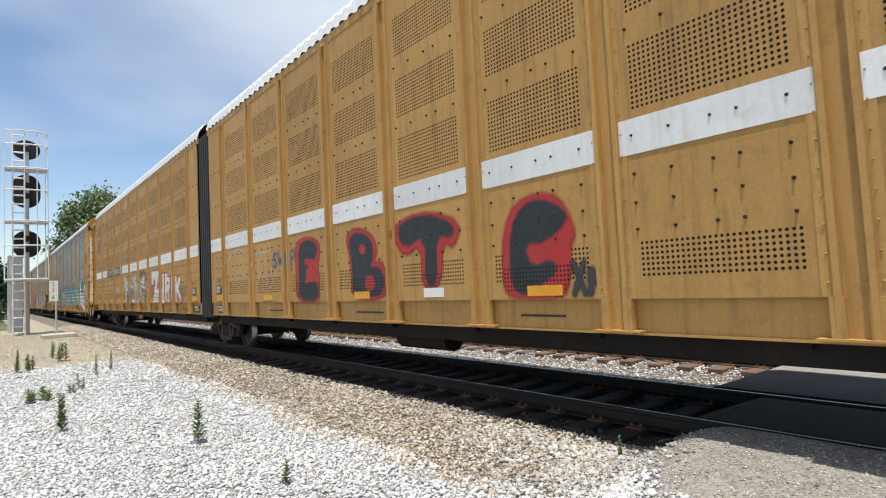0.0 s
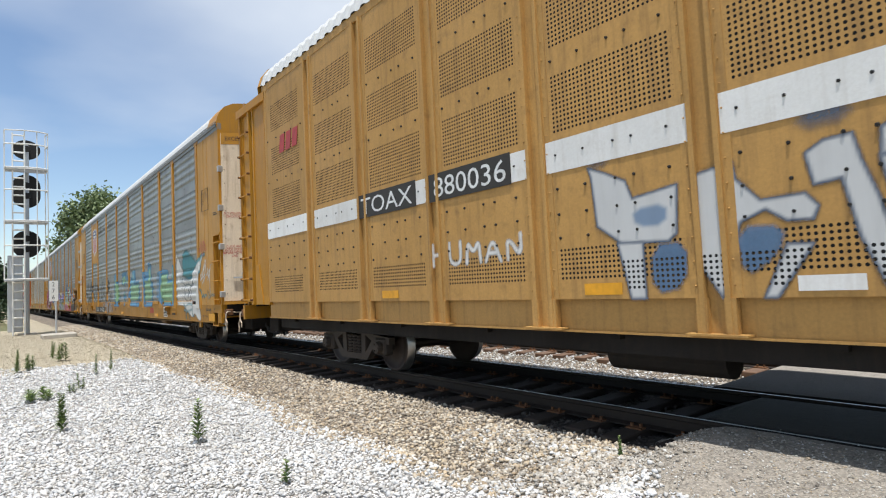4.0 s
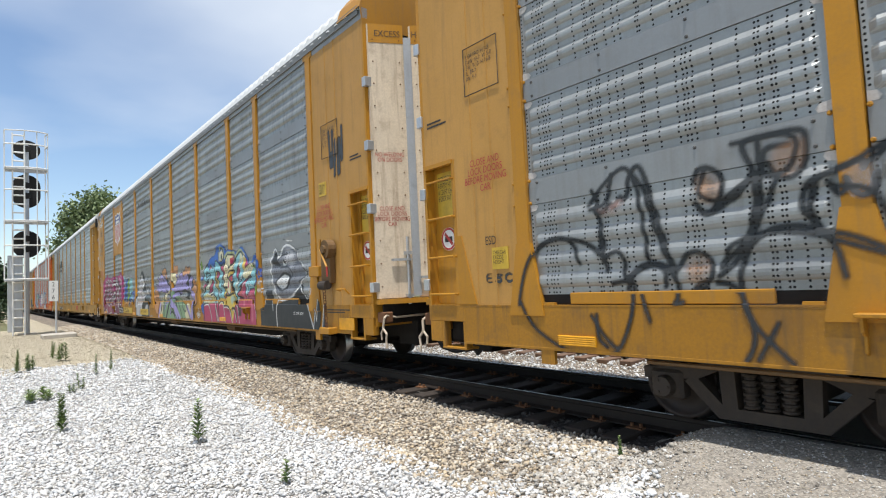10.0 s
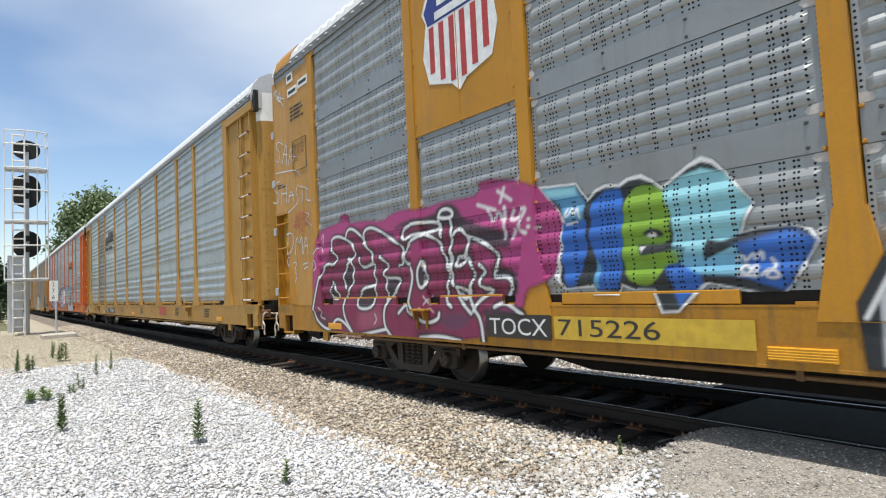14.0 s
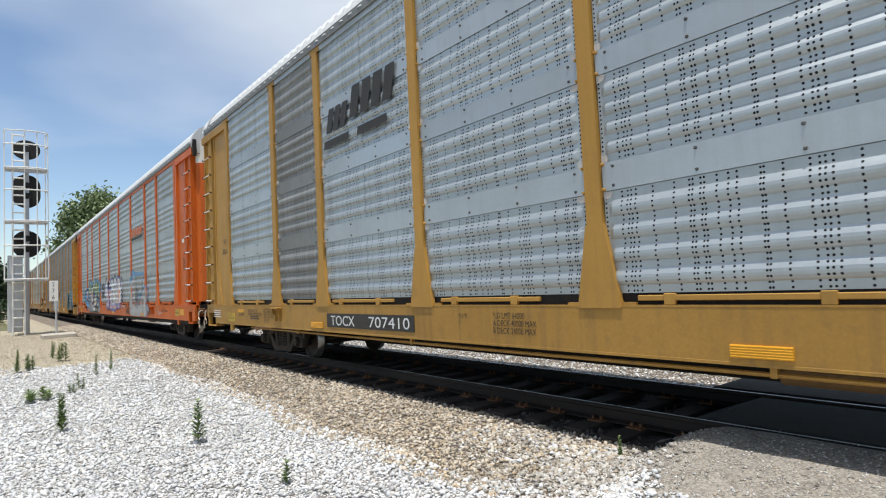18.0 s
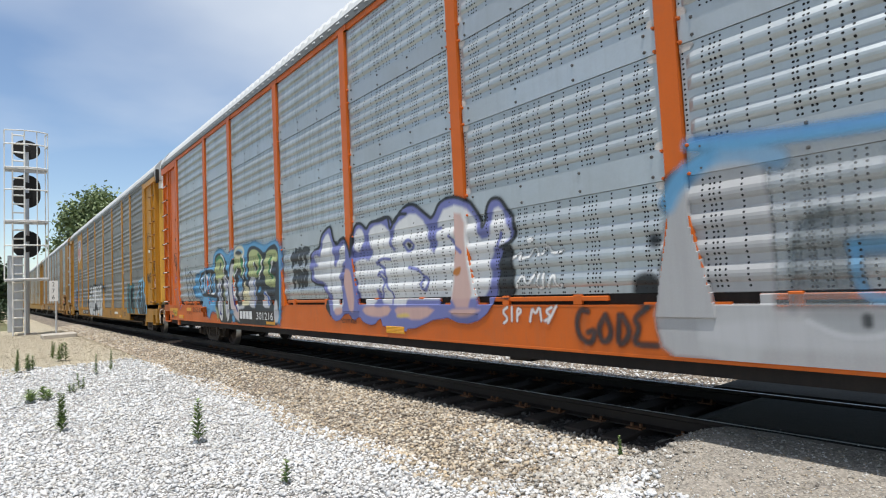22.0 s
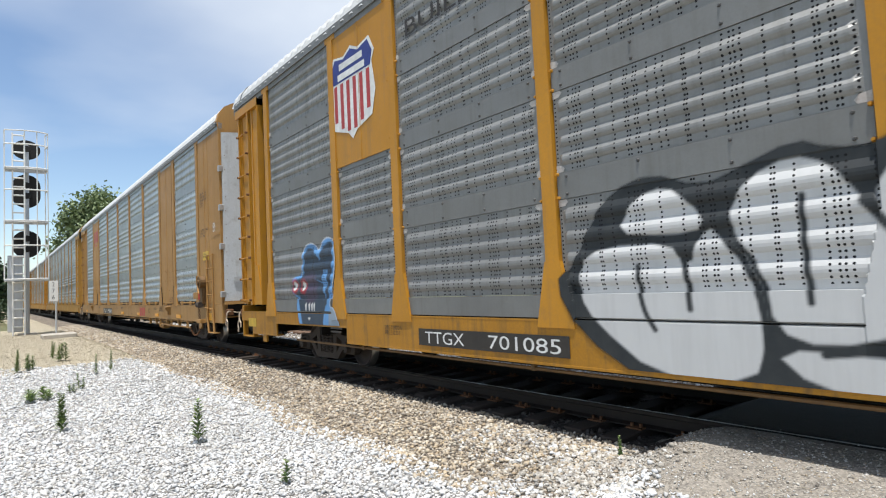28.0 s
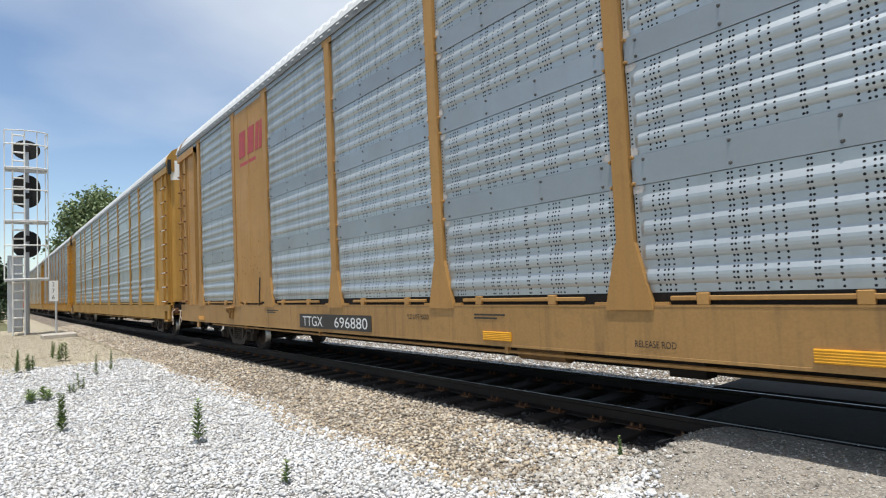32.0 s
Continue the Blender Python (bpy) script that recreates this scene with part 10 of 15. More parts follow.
art.line('celery', 0.035, 0.02, 1, 2, (-7.37, 2.25), (-7.39, 2.44), (-7.31, 2.56), (-7.15, 2.56), (-7.02, 2.46), (-6.97, 2.32), (-6.89, 2.29), (-6.75, 2.42), (-6.37, 2.37), (-6.21, 2.38), (-6.19, 2.23), (-5.95, 2.38), (-5.76, 2.41), (-5.62, 2.30))
art.area('rosered', 0.012, 1, 0, (-8.68, 1.15), (-6.83, 1.13), (-5.68, 1.62), (-5.75, 0.70), (-6.22, 0.66), (-6.37, 0.65), (-8.63, 0.68))
art.area('aqua', 0.01, 1, 0, (-8.69, 1.89), (-8.62, 2.09), (-8.43, 2.16), (-8.20, 2.06), (-8.12, 2.20), (-7.80, 2.09), (-7.66, 2.30), (-7.38, 2.14), (-7.22, 2.11), (-7.12, 1.96), (-7.07, 1.80), (-7.05, 1.60), (-6.96, 1.54), (-6.98, 1.18), (-8.74, 1.18), (-8.80, 1.40), (-8.48, 1.60), (-8.29, 1.77), (-8.52, 1.73), (-8.64, 1.80))
art.area('aqua', 0.01, 1, 0, (-6.27, 1.93), (-6.19, 2.14), (-5.96, 2.31), (-5.76, 2.40), (-5.62, 2.30), (-5.67, 1.72), (-6.04, 1.50), (-5.86, 1.54), (-5.98, 1.39), (-5.91, 1.24), (-5.95, 1.19), (-6.26, 1.19), (-6.26, 1.41), (-6.36, 1.41), (-6.36, 1.69))
art.area('cream', 0.01, 1, 0, (-6.98, 2.09), (-6.74, 2.37), (-6.56, 2.34), (-6.21, 2.32), (-6.19, 2.22), (-6.26, 1.96), (-6.40, 1.95), (-6.50, 1.71), (-6.31, 1.67), (-6.38, 1.47), (-6.53, 1.36), (-6.68, 1.55), (-6.85, 1.53), (-6.99, 1.55), (-7.05, 1.67), (-6.96, 1.88))
art.area('gold', 0.02, 0.9, 1, (-6.53, 2.00), (-6.25, 1.96), (-6.28, 1.88), (-6.55, 1.77))
art.area('gold', 0.01, 1, 0, (-6.68, 1.56), (-6.53, 1.36), (-6.38, 1.47), (-6.30, 1.69), (-6.27, 1.43), (-6.10, 1.40), (-6.19, 1.08), (-6.36, 0.70), (-6.48, 0.97), (-6.72, 1.09), (-6.86, 1.38), (-6.69, 1.41))
art.area('gold', 0.015, 1, 0, (-6.97, 1.54), (-6.85, 1.53), (-6.68, 1.55), (-6.85, 1.38), (-6.97, 1.29))
art.area('gold', 0.01, 1, 0, (-7.48, 1.31), (-6.81, 1.29), (-6.71, 1.22), (-6.72, 1.12), (-7.49, 1.17))
art.area('gold', 0.03, 0.75, 1, (-8.65, 1.37), (-8.32, 1.46), (-7.95, 1.46), (-7.73, 1.35), (-7.69, 1.18), (-8.72, 1.18), (-8.76, 1.33))
art.area('gold', 0.012, 0.95, 1, (-7.73, 1.97), (-7.59, 1.97), (-7.38, 1.60), (-7.38, 1.41), (-7.54, 1.54), (-7.72, 1.80))
art.area('cream', 0.02, 0.9, 1, (-5.97, 2.15), (-5.84, 2.18), (-5.82, 2.35), (-5.68, 2.31), (-5.65, 2.18), (-5.82, 2.07), (-5.90, 1.85), (-5.96, 1.91))
art.area('cream', 0.04, 0.6, 1, (-6.23, 1.51), (-6.02, 1.76), (-5.90, 1.82), (-6.04, 1.50), (-6.17, 1.29))
art.area('aqua', 0.02, 0.8, 1, (-6.75, 2.16), (-6.57, 2.30), (-6.52, 2.20), (-6.69, 2.05))
art.area('aqua', 0.03, 0.7, 1, (-6.45, 1.30), (-6.27, 1.38), (-6.20, 1.24), (-6.33, 1.13))
art.area('cream', 0.03, 0.7, 1, (-8.56, 1.56), (-8.27, 1.74), (-7.95, 1.82), (-7.93, 1.71), (-8.34, 1.48))
art.area('white', 0.02, 0.7, 1, (-8.61, 1.21), (-8.10, 1.23), (-8.14, 1.34), (-8.71, 1.33))
art.area('cream', 0.01, 1, 0, (-7.32, 2.24), (-7.32, 2.43), (-7.19, 2.50), (-7.05, 2.44), (-7.04, 2.31), (-7.12, 2.21), (-7.19, 2.21))
art.area('black', 0.01, 1, 1, (-7.23, 2.29), (-7.22, 2.39), (-7.16, 2.42), (-7.11, 2.37), (-7.13, 2.27), (-7.19, 2.25))
art.area('aqua', 0.015, 0.8, 1, (-7.29, 2.27), (-7.30, 2.37), (-7.23, 2.41), (-7.26, 2.25))
art.area('rosered', 0.008, 1, 0, (-8.17, 2.19), (-8.02, 2.09), (-8.16, 2.02))
art.area('rosered', 0.008, 1, 0, (-8.65, 1.70), (-8.44, 1.67), (-8.68, 1.56))
art.area('rosered', 0.008, 1, 0, (-8.30, 1.44), (-7.93, 1.79), (-7.85, 1.78), (-7.90, 1.53), (-8.16, 1.42))
art.area('rosered', 0.008, 1, 0, (-7.59, 1.99), (-7.37, 1.97), (-7.32, 1.87), (-7.47, 1.77), (-7.57, 1.85))
art.area('rosered', 0.008, 1, 0, (-7.20, 2.09), (-6.95, 2.09), (-7.03, 1.92), (-7.11, 1.98))
art.area('rosered', 0.008, 1, 0, (-6.73, 1.85), (-6.63, 1.99), (-6.54, 2.07), (-6.57, 1.93), (-6.69, 1.78))
art.area('rosered', 0.008, 1, 0, (-6.84, 1.39), (-6.70, 1.52), (-6.61, 1.39))
art.area('rosered', 0.008, 1, 0, (-6.64, 1.57), (-6.54, 1.74), (-6.51, 1.53))
art.area('rosered', 0.008, 1, 0, (-6.08, 1.92), (-5.84, 2.10), (-5.89, 1.82), (-5.98, 1.67), (-6.00, 1.76))
art.area('rosered', 0.008, 1, 0, (-6.41, 2.24), (-6.23, 2.31), (-6.22, 2.23), (-6.39, 2.09))
art.area('rust', 0.01, 0.9, 0, (-7.70, 1.79), (-7.61, 1.71), (-7.62, 1.57), (-7.74, 1.65))
art.area('rust', 0.01, 0.9, 0, (-6.33, 1.66), (-6.28, 1.46), (-6.33, 1.41), (-6.38, 1.48))
art.area('rosered', 0.01, 1, 0, (-6.02, 1.39), (-5.68, 1.61), (-5.70, 1.30), (-5.90, 1.31), (-5.96, 1.34))
art.area('rust', 0.06, 0.6, 1, (-5.89, 1.44), (-5.76, 1.55), (-5.73, 1.38), (-5.86, 1.34))
art.line('black', 0.022, 0.01, 1, 1, (-8.33, 2.20), (-8.54, 2.16), (-8.65, 2.05), (-8.69, 1.89), (-8.62, 1.77), (-8.47, 1.72), (-8.27, 1.78), (-8.10, 1.87), (-8.16, 1.95), (-8.35, 1.99), (-8.51, 1.95), (-8.48, 1.86), (-8.36, 1.85), (-8.16, 1.92))
art.line('black', 0.022, 0.01, 1, 1, (-8.15, 2.03), (-8.15, 2.20), (-7.95, 2.08), (-7.80, 2.09), (-7.66, 2.30), (-7.36, 2.16), (-7.24, 2.09), (-7.11, 1.98), (-7.04, 1.83), (-7.12, 1.75), (-7.19, 1.61), (-7.06, 1.60), (-6.97, 1.56), (-6.97, 1.32), (-7.02, 1.18))
art.line('black', 0.026, 0.01, 1, 1, (-8.29, 1.77), (-8.50, 1.58), (-8.80, 1.38), (-8.73, 1.21))
art.line('black', 0.022, 0.01, 1, 1, (-8.30, 1.43), (-7.93, 1.80), (-7.85, 1.79), (-7.89, 1.52), (-8.16, 1.42), (-8.30, 1.43))
art.line('black', 0.022, 0.01, 1, 1, (-7.73, 2.11), (-7.69, 1.79), (-7.58, 1.54), (-7.41, 1.44), (-7.53, 1.61), (-7.70, 1.97))
art.line('black', 0.022, 0.01, 1, 1, (-7.59, 1.99), (-7.38, 1.98), (-7.31, 1.87), (-7.47, 1.77), (-7.55, 1.82), (-7.59, 1.99))
art.line('black', 0.022, 0.01, 1, 1, (-7.47, 1.77), (-7.37, 1.55), (-7.18, 1.45), (-7.34, 1.43), (-7.54, 1.47))
art.line('black', 0.022, 0.01, 1, 1, (-7.39, 2.15), (-7.22, 2.11), (-7.04, 2.18), (-6.98, 2.31), (-7.02, 2.44), (-7.17, 2.55), (-7.29, 2.54), (-7.37, 2.42), (-7.36, 2.26), (-7.21, 2.20), (-7.08, 2.25), (-7.03, 2.33))
art.line('black', 0.022, 0.01, 1, 1, (-7.02, 2.09), (-6.75, 2.37), (-6.55, 2.35), (-6.21, 2.32), (-6.18, 2.19), (-6.53, 2.00), (-6.54, 2.10), (-6.65, 1.99), (-6.73, 1.85), (-6.69, 1.77), (-6.54, 1.94), (-6.25, 1.96), (-6.25, 1.89), (-6.55, 1.77))
art.line('black', 0.022, 0.01, 1, 1, (-7.03, 1.89), (-7.01, 1.73), (-7.05, 1.64), (-6.93, 1.54), (-6.71, 1.57), (-6.52, 1.35), (-6.38, 1.47), (-6.37, 1.68), (-6.51, 1.74), (-6.55, 1.79))
art.line('black', 0.026, 0.01, 1, 1, (-6.84, 1.39), (-6.68, 1.53))
art.line('black', 0.022, 0.01, 1, 1, (-6.34, 1.68), (-6.27, 1.43), (-6.13, 1.40), (-6.10, 1.27), (-6.13, 1.13), (-6.10, 0.92), (-6.06, 0.72))
art.line('black', 0.026, 0.01, 1, 1, (-6.19, 2.19), (-5.96, 2.32), (-5.76, 2.38), (-5.63, 2.28))
art.line('black', 0.022, 0.01, 1, 1, (-6.09, 1.93), (-5.83, 2.10), (-5.89, 1.84), (-5.98, 1.65), (-6.09, 1.93))
art.line('black', 0.026, 0.01, 1, 1, (-6.03, 1.58), (-5.66, 1.79))
art.line('black', 0.026, 0.01, 1, 1, (-6.02, 1.39), (-5.68, 1.62))
art.line('black', 0.026, 0.01, 1, 1, (-6.02, 1.39), (-5.96, 1.33), (-5.82, 1.31), (-5.70, 1.28))
art.line('black', 0.026, 0.01, 1, 1, (-6.86, 1.38), (-6.52, 1.35), (-6.26, 1.41))
art.line('black', 0.026, 0.01, 1, 1, (-8.67, 1.15), (-8.66, 0.94), (-8.61, 0.68))
art.line('black', 0.026, 0.01, 1, 1, (-8.68, 1.15), (-8.22, 1.17), (-8.06, 0.95), (-8.00, 0.70))
art.line('black', 0.026, 0.01, 1, 1, (-8.04, 1.39), (-7.72, 1.43), (-7.69, 1.13), (-7.56, 0.73))
art.line('black', 0.026, 0.01, 1, 1, (-7.68, 1.34), (-7.57, 1.07), (-7.45, 0.70))
art.line('black', 0.026, 0.01, 1, 1, (-7.43, 1.43), (-7.42, 1.13), (-7.39, 0.81))
art.line('black', 0.022, 0.01, 1, 1, (-7.38, 1.17), (-7.25, 1.23), (-7.08, 1.22), (-7.01, 1.12), (-6.91, 0.71))
art.line('black', 0.026, 0.01, 1, 1, (-6.99, 1.11), (-6.60, 1.11), (-6.48, 0.97), (-6.38, 0.66))
art.line('black', 0.026, 0.01, 1, 1, (-6.37, 1.02), (-6.29, 1.07), (-6.19, 1.05), (-6.08, 0.70))
art.line('black', 0.026, 0.01, 1, 1, (-6.10, 1.13), (-6.00, 1.13), (-5.91, 0.71))
art.line('black', 0.026, 0.01, 1, 1, (-5.94, 1.19), (-5.94, 0.88))
art.line('black', 0.026, 0.01, 1, 1, (-5.95, 1.05), (-5.72, 1.05))
art.line('white', 0.012, 0.008, 0.95, 1, (-8.62, 1.77), (-8.65, 1.75), (-8.52, 1.70))
art.line('white', 0.012, 0.008, 0.95, 1, (-8.62, 1.11), (-8.41, 1.15), (-8.18, 1.12), (-8.02, 0.85), (-7.98, 0.70))
art.line('white', 0.012, 0.008, 0.95, 1, (-8.00, 1.35), (-7.77, 1.38), (-7.66, 1.12), (-7.53, 0.73))
art.line('white', 0.012, 0.008, 0.95, 1, (-7.63, 1.07), (-7.41, 0.71))
art.line('white', 0.012, 0.008, 0.95, 1, (-7.35, 1.12), (-7.22, 1.20), (-7.05, 1.18), (-6.93, 0.83), (-6.89, 0.71))
art.line('white', 0.012, 0.008, 0.95, 1, (-6.96, 1.07), (-6.61, 1.08), (-6.51, 0.94), (-6.37, 0.65))
art.line('white', 0.012, 0.008, 0.95, 1, (-6.34, 1.00), (-6.22, 1.03), (-6.10, 0.74))
art.line('white', 0.012, 0.008, 0.95, 1, (-6.07, 1.12), (-5.98, 1.08), (-5.90, 0.70))
art.line('white', 0.012, 0.008, 0.95, 1, (-8.30, 1.43), (-8.16, 1.39), (-7.86, 1.51))
art.line('white', 0.012, 0.008, 0.95, 1, (-6.03, 1.60), (-5.66, 1.82))
art.line('white', 0.012, 0.008, 0.95, 1, (-5.83, 2.12), (-5.84, 1.85))
art.line('white', 0.012, 0.008, 0.95, 1, (-7.54, 1.51), (-7.34, 1.40))
art.line('white', 0.012, 0.008, 0.95, 1, (-6.68, 1.55), (-6.51, 1.39), (-6.41, 1.47))
art.line('white', 0.012, 0.008, 0.95, 1, (-7.32, 2.24), (-7.33, 2.43), (-7.19, 2.50))
art.area('ink', 0.01, 0.9, 0, (-5.95, 1.02), (-5.74, 1.02), (-5.75, 0.87), (-5.95, 0.88))
art.line('white', 0.008, 0.006, 0.9, 1, (-8.71, 1.33), (-8.69, 1.21), (-8.63, 1.31), (-8.58, 1.21))
art.line('white', 0.008, 0.006, 0.9, 1, (-8.50, 1.27), (-8.40, 1.29), (-8.51, 1.21), (-8.41, 1.21))
art.line('white', 0.008, 0.006, 0.9, 1, (-8.35, 1.29), (-8.31, 1.19))
art.line('white', 0.008, 0.006, 0.9, 1, (-8.28, 1.27), (-8.27, 1.21), (-8.21, 1.26))
art.line('white', 0.008, 0.006, 0.9, 1, (-8.19, 1.21), (-8.12, 1.34))
art.line('white', 0.008, 0.006, 0.9, 1, (-8.73, 1.37), (-8.77, 1.25))
art.line('white', 0.01, 0.006, 0.9, 1, (-8.96, 1.96), (-8.94, 1.86))
art.line('white', 0.01, 0.006, 0.9, 1, (-8.93, 1.96), (-8.87, 1.93), (-8.93, 1.91), (-8.87, 1.86))
art.line('white', 0.01, 0.006, 0.9, 1, (-8.85, 1.96), (-8.85, 1.85))
art.area('black', 0.01, 0.97, 0, (-4.54, 0.59), (-4.55, 1.04), (-4.31, 1.1), (-4.23, 1.44), (-3.92, 1.43), (-3.9, 1.15), (-3.65, 1.15), (-3.04, 1.24), (-2.62, 1.51), (-2.53, 1.52), (-2.29, 1.2), (-2.04, 0.8), (-2, 0.63), (-3.78, 0.55))
art.area('black', 0.012, 0.97, 0, (-2.08, 0.62), (-1.97, 1.06), (-1.91, 0.87), (-1.83, 1.23), (-1.75, 1.19), (-1.72, 1.02), (-1.79, 0.64))
art.area('black', 0.012, 0.97, 0, (-1.71, 0.63), (-1.66, 0.9), (-1.6, 1.15), (-1.53, 1.14), (-1.58, 0.88), (-1.52, 0.82), (-1.54, 0.62))
art.area('white', 0.008, 1, 1, (-4.03, 1.98), (-3.86, 2.21), (-3.68, 2.32), (-3.57, 2.04), (-3.38, 2.29), (-3.1, 2.34), (-2.73, 2.2), (-2.57, 1.97), (-2.22, 1.7), (-2.56, 1.51), (-2.82, 1.32), (-3.34, 1.19), (-3.63, 1.23), (-3.93, 1.53))
art.area('midgrey', 0.012, 1, 1, (-3.96, 1.97), (-3.82, 2.2), (-3.69, 2.27), (-3.57, 1.99), (-3.35, 2.25), (-3.1, 2.29), (-2.77, 2.17), (-2.62, 1.96), (-2.28, 1.7), (-2.59, 1.54), (-2.84, 1.35), (-3.33, 1.24), (-3.59, 1.27), (-3.87, 1.54))
art.area('palegrey', 0.04, 0.7, 1, (-3.3, 2.15), (-3.11, 2.24), (-2.84, 2.14), (-2.72, 1.93), (-2.93, 1.85), (-3.13, 1.89))
art.area('black', 0.01, 1, 1, (-3.89, 2.04), (-3.69, 2.25), (-3.59, 1.99), (-3.43, 1.89), (-3.84, 1.94))
art.area('white', 0.008, 1, 1, (-3.41, 1.95), (-3.18, 2.05), (-3.19, 1.92), (-3.32, 1.89))
art.line('black', 0.014, 0.01, 1, 2, (-3.59, 1.99), (-3.46, 2.11), (-3.15, 2.13))
art.line('black', 0.016, 0.01, 1, 2, (-3.48, 1.87), (-3.14, 1.88), (-2.93, 1.8), (-2.96, 1.65))
art.area('black', 0.006, 1, 1, (-3.31, 2.03), (-3.23, 2.02), (-3.23, 1.93), (-3.32, 1.94))
art.area('black', 0.008, 1, 1, (-3.8, 1.57), (-3.4, 1.8), (-3.04, 1.73), (-2.94, 1.62), (-3.32, 1.38), (-3.63, 1.43))
art.area('white', 0.008, 1, 1, (-3.73, 1.56), (-3.38, 1.74), (-3.11, 1.69), (-3.05, 1.62), (-3.35, 1.43), (-3.59, 1.48))
art.line('black', 0.016, 0.01, 1, 2, (-2.77, 2.18), (-2.56, 1.91), (-2.22, 1.7), (-2.62, 1.56))
art.line('white', 0.014, 0.008, 1, 0, (-2.62, 1.51), (-2.29, 1.2), (-2.01, 0.67))
art.line('white', 0.014, 0.01, 1, 2, (-3.6, 1.23), (-3.72, 1.04), (-3.65, 0.62))
art.line('white', 0.012, 0.01, 1, 2, (-2.62, 1.97), (-2.41, 1.85))
art.line('white', 0.012, 0.01, 1, 2, (-3.17, 2.39), (-2.89, 2.36))
art.line('white', 0.01, 0.006, 0.9, 0, (-4.33, 1.39), (-4.27, 1.15))
art.line('white', 0.01, 0.006, 0.9, 0, (-3.9, 1.21), (-3.87, 1.02))
art.line('white', 0.01, 0.006, 0.9, 0, (-2.05, 0.67), (-1.94, 1.06), (-1.91, 0.85), (-1.81, 1.23))
art.line('white', 0.01, 0.006, 0.9, 0, (-1.7, 0.65), (-1.61, 1.13))
art.line('white', 0.01, 0.006, 0.9, 0, (-2.24, 1.42), (-2.19, 1.37))
art.line('white', 0.01, 0.006, 0.9, 0, (-2.17, 1.44), (-2.16, 1.37))
art.line('white', 0.01, 0.006, 0.9, 0, (-2.11, 1.43), (-2.05, 1.42), (-2.08, 1.36))
art.line('white', 0.01, 0.006, 0.9, 0, (-2.19, 1.33), (-2.08, 1.33))
art.finish()
art = Mural(car_2, 'lilac, cream and orange wild-style letters with black shading')
art.area('peach', 0.01, 1, 0, (-13.5, 2.36), (-13.38, 2.25), (-13.18, 2.35), (-12.92, 2.32), (-12.89, 2.11), (-12.65, 2), (-12.81, 1.88), (-13.49, 2.13))
art.area('peach', 0.01, 1, 0, (-12.46, 1.95), (-12.38, 1.98), (-12.23, 1.9), (-12.17, 2.24), (-11.97, 2.22), (-11.78, 2.38), (-11.69, 2.32), (-11.5, 2.35), (-11.51, 2.08), (-11.93, 2.09), (-12.17, 1.8), (-12.47, 1.82))
art.area('peach', 0.01, 1, 1, (-14.55, 1.61), (-14.2, 1.69), (-13.87, 1.38), (-13.86, 1.15), (-14.08, 0.72), (-14.59, 1.05), (-14.64, 1.41))
art.area('peach', 0.01, 1, 1, (-11.82, 2.38), (-11.65, 2.3), (-11.4, 2.37), (-11.46, 2.11), (-11.84, 2.15))
art.area('peach', 0.01, 1, 0, (-10.87, 2.22), (-10.74, 2.13), (-10.49, 2.29), (-10.24, 2.21), (-10.06, 2.27), (-10.05, 1.97), (-10.85, 2.01))
art.area('peach', 0.01, 1, 1, (-9.81, 1.81), (-9.55, 1.87), (-9.42, 1.71), (-9.17, 1.67), (-9.22, 1.51), (-9.39, 1.44), (-9.24, 1.31), (-9.27, 1.17), (-9.51, 1.11), (-9.81, 1.15), (-9.84, 1.5))
art.area('sage', 0.012, 1, 0, (-13.77, 0.74), (-13.45, 1.33), (-12.68, 1.27), (-11.86, 1.35), (-11.67, 1.31), (-11.33, 0.72), (-12.81, 0.71))
art.area('sage', 0.012, 1, 0, (-12.79, 0.69), (-12.31, 1.51), (-11.84, 1.61), (-10.91, 1.25), (-10.39, 1.1), (-10.29, 0.75), (-12.18, 0.69))
art.area('cream', 0.03, 0.8, 1, (-10.61, 0.71), (-10.45, 1.2), (-9.98, 1.15), (-9.9, 0.75))
art.area('cream', 0.02, 0.9, 1, (-13.74, 1.2), (-13.45, 1.33), (-13.2, 1.19), (-13.43, 0.8), (-13.71, 0.74))
art.area('cream', 0.01, 1, 0, (-13.34, 1.32), (-13.02, 1.56), (-12.4, 1.75), (-12.18, 1.69), (-12.26, 1.59), (-12.75, 1.47), (-12.86, 1.27))
art.area('cream', 0.02, 0.9, 1, (-11.81, 1.08), (-11.66, 1.11), (-11.43, 0.74), (-11.6, 0.74))
art.area('lilac', 0.008, 1, 0, (-14.07, 2.09), (-13.68, 1.98), (-13.72, 2.2), (-13.08, 2.03), (-13.05, 2.16), (-12.85, 1.98), (-12.72, 1.91), (-12.52, 1.76), (-12.21, 1.7), (-12.41, 1.6), (-12.84, 1.51), (-13.12, 1.53), (-13.54, 1.6), (-13.86, 1.55), (-13.94, 1.62), (-14.27, 1.62), (-14.32, 1.85), (-13.93, 1.79))
art.line('black', 0.014, 0.008, 1, 0, (-14.07, 2.09), (-13.68, 1.98), (-13.72, 2.2), (-13.08, 2.03), (-13.05, 2.16), (-12.85, 1.92), (-12.65, 2), (-12.72, 1.93), (-12.52, 1.76), (-12.21, 1.7))
art.line('black', 0.014, 0.008, 1, 0, (-14.27, 1.62), (-14.32, 1.85), (-13.93, 1.79), (-14.07, 2.09))
art.line('black', 0.014, 0.008, 1, 0, (-13.5, 2.36), (-13.38, 2.24), (-13.18, 2.35), (-12.92, 2.32), (-12.86, 2.11))
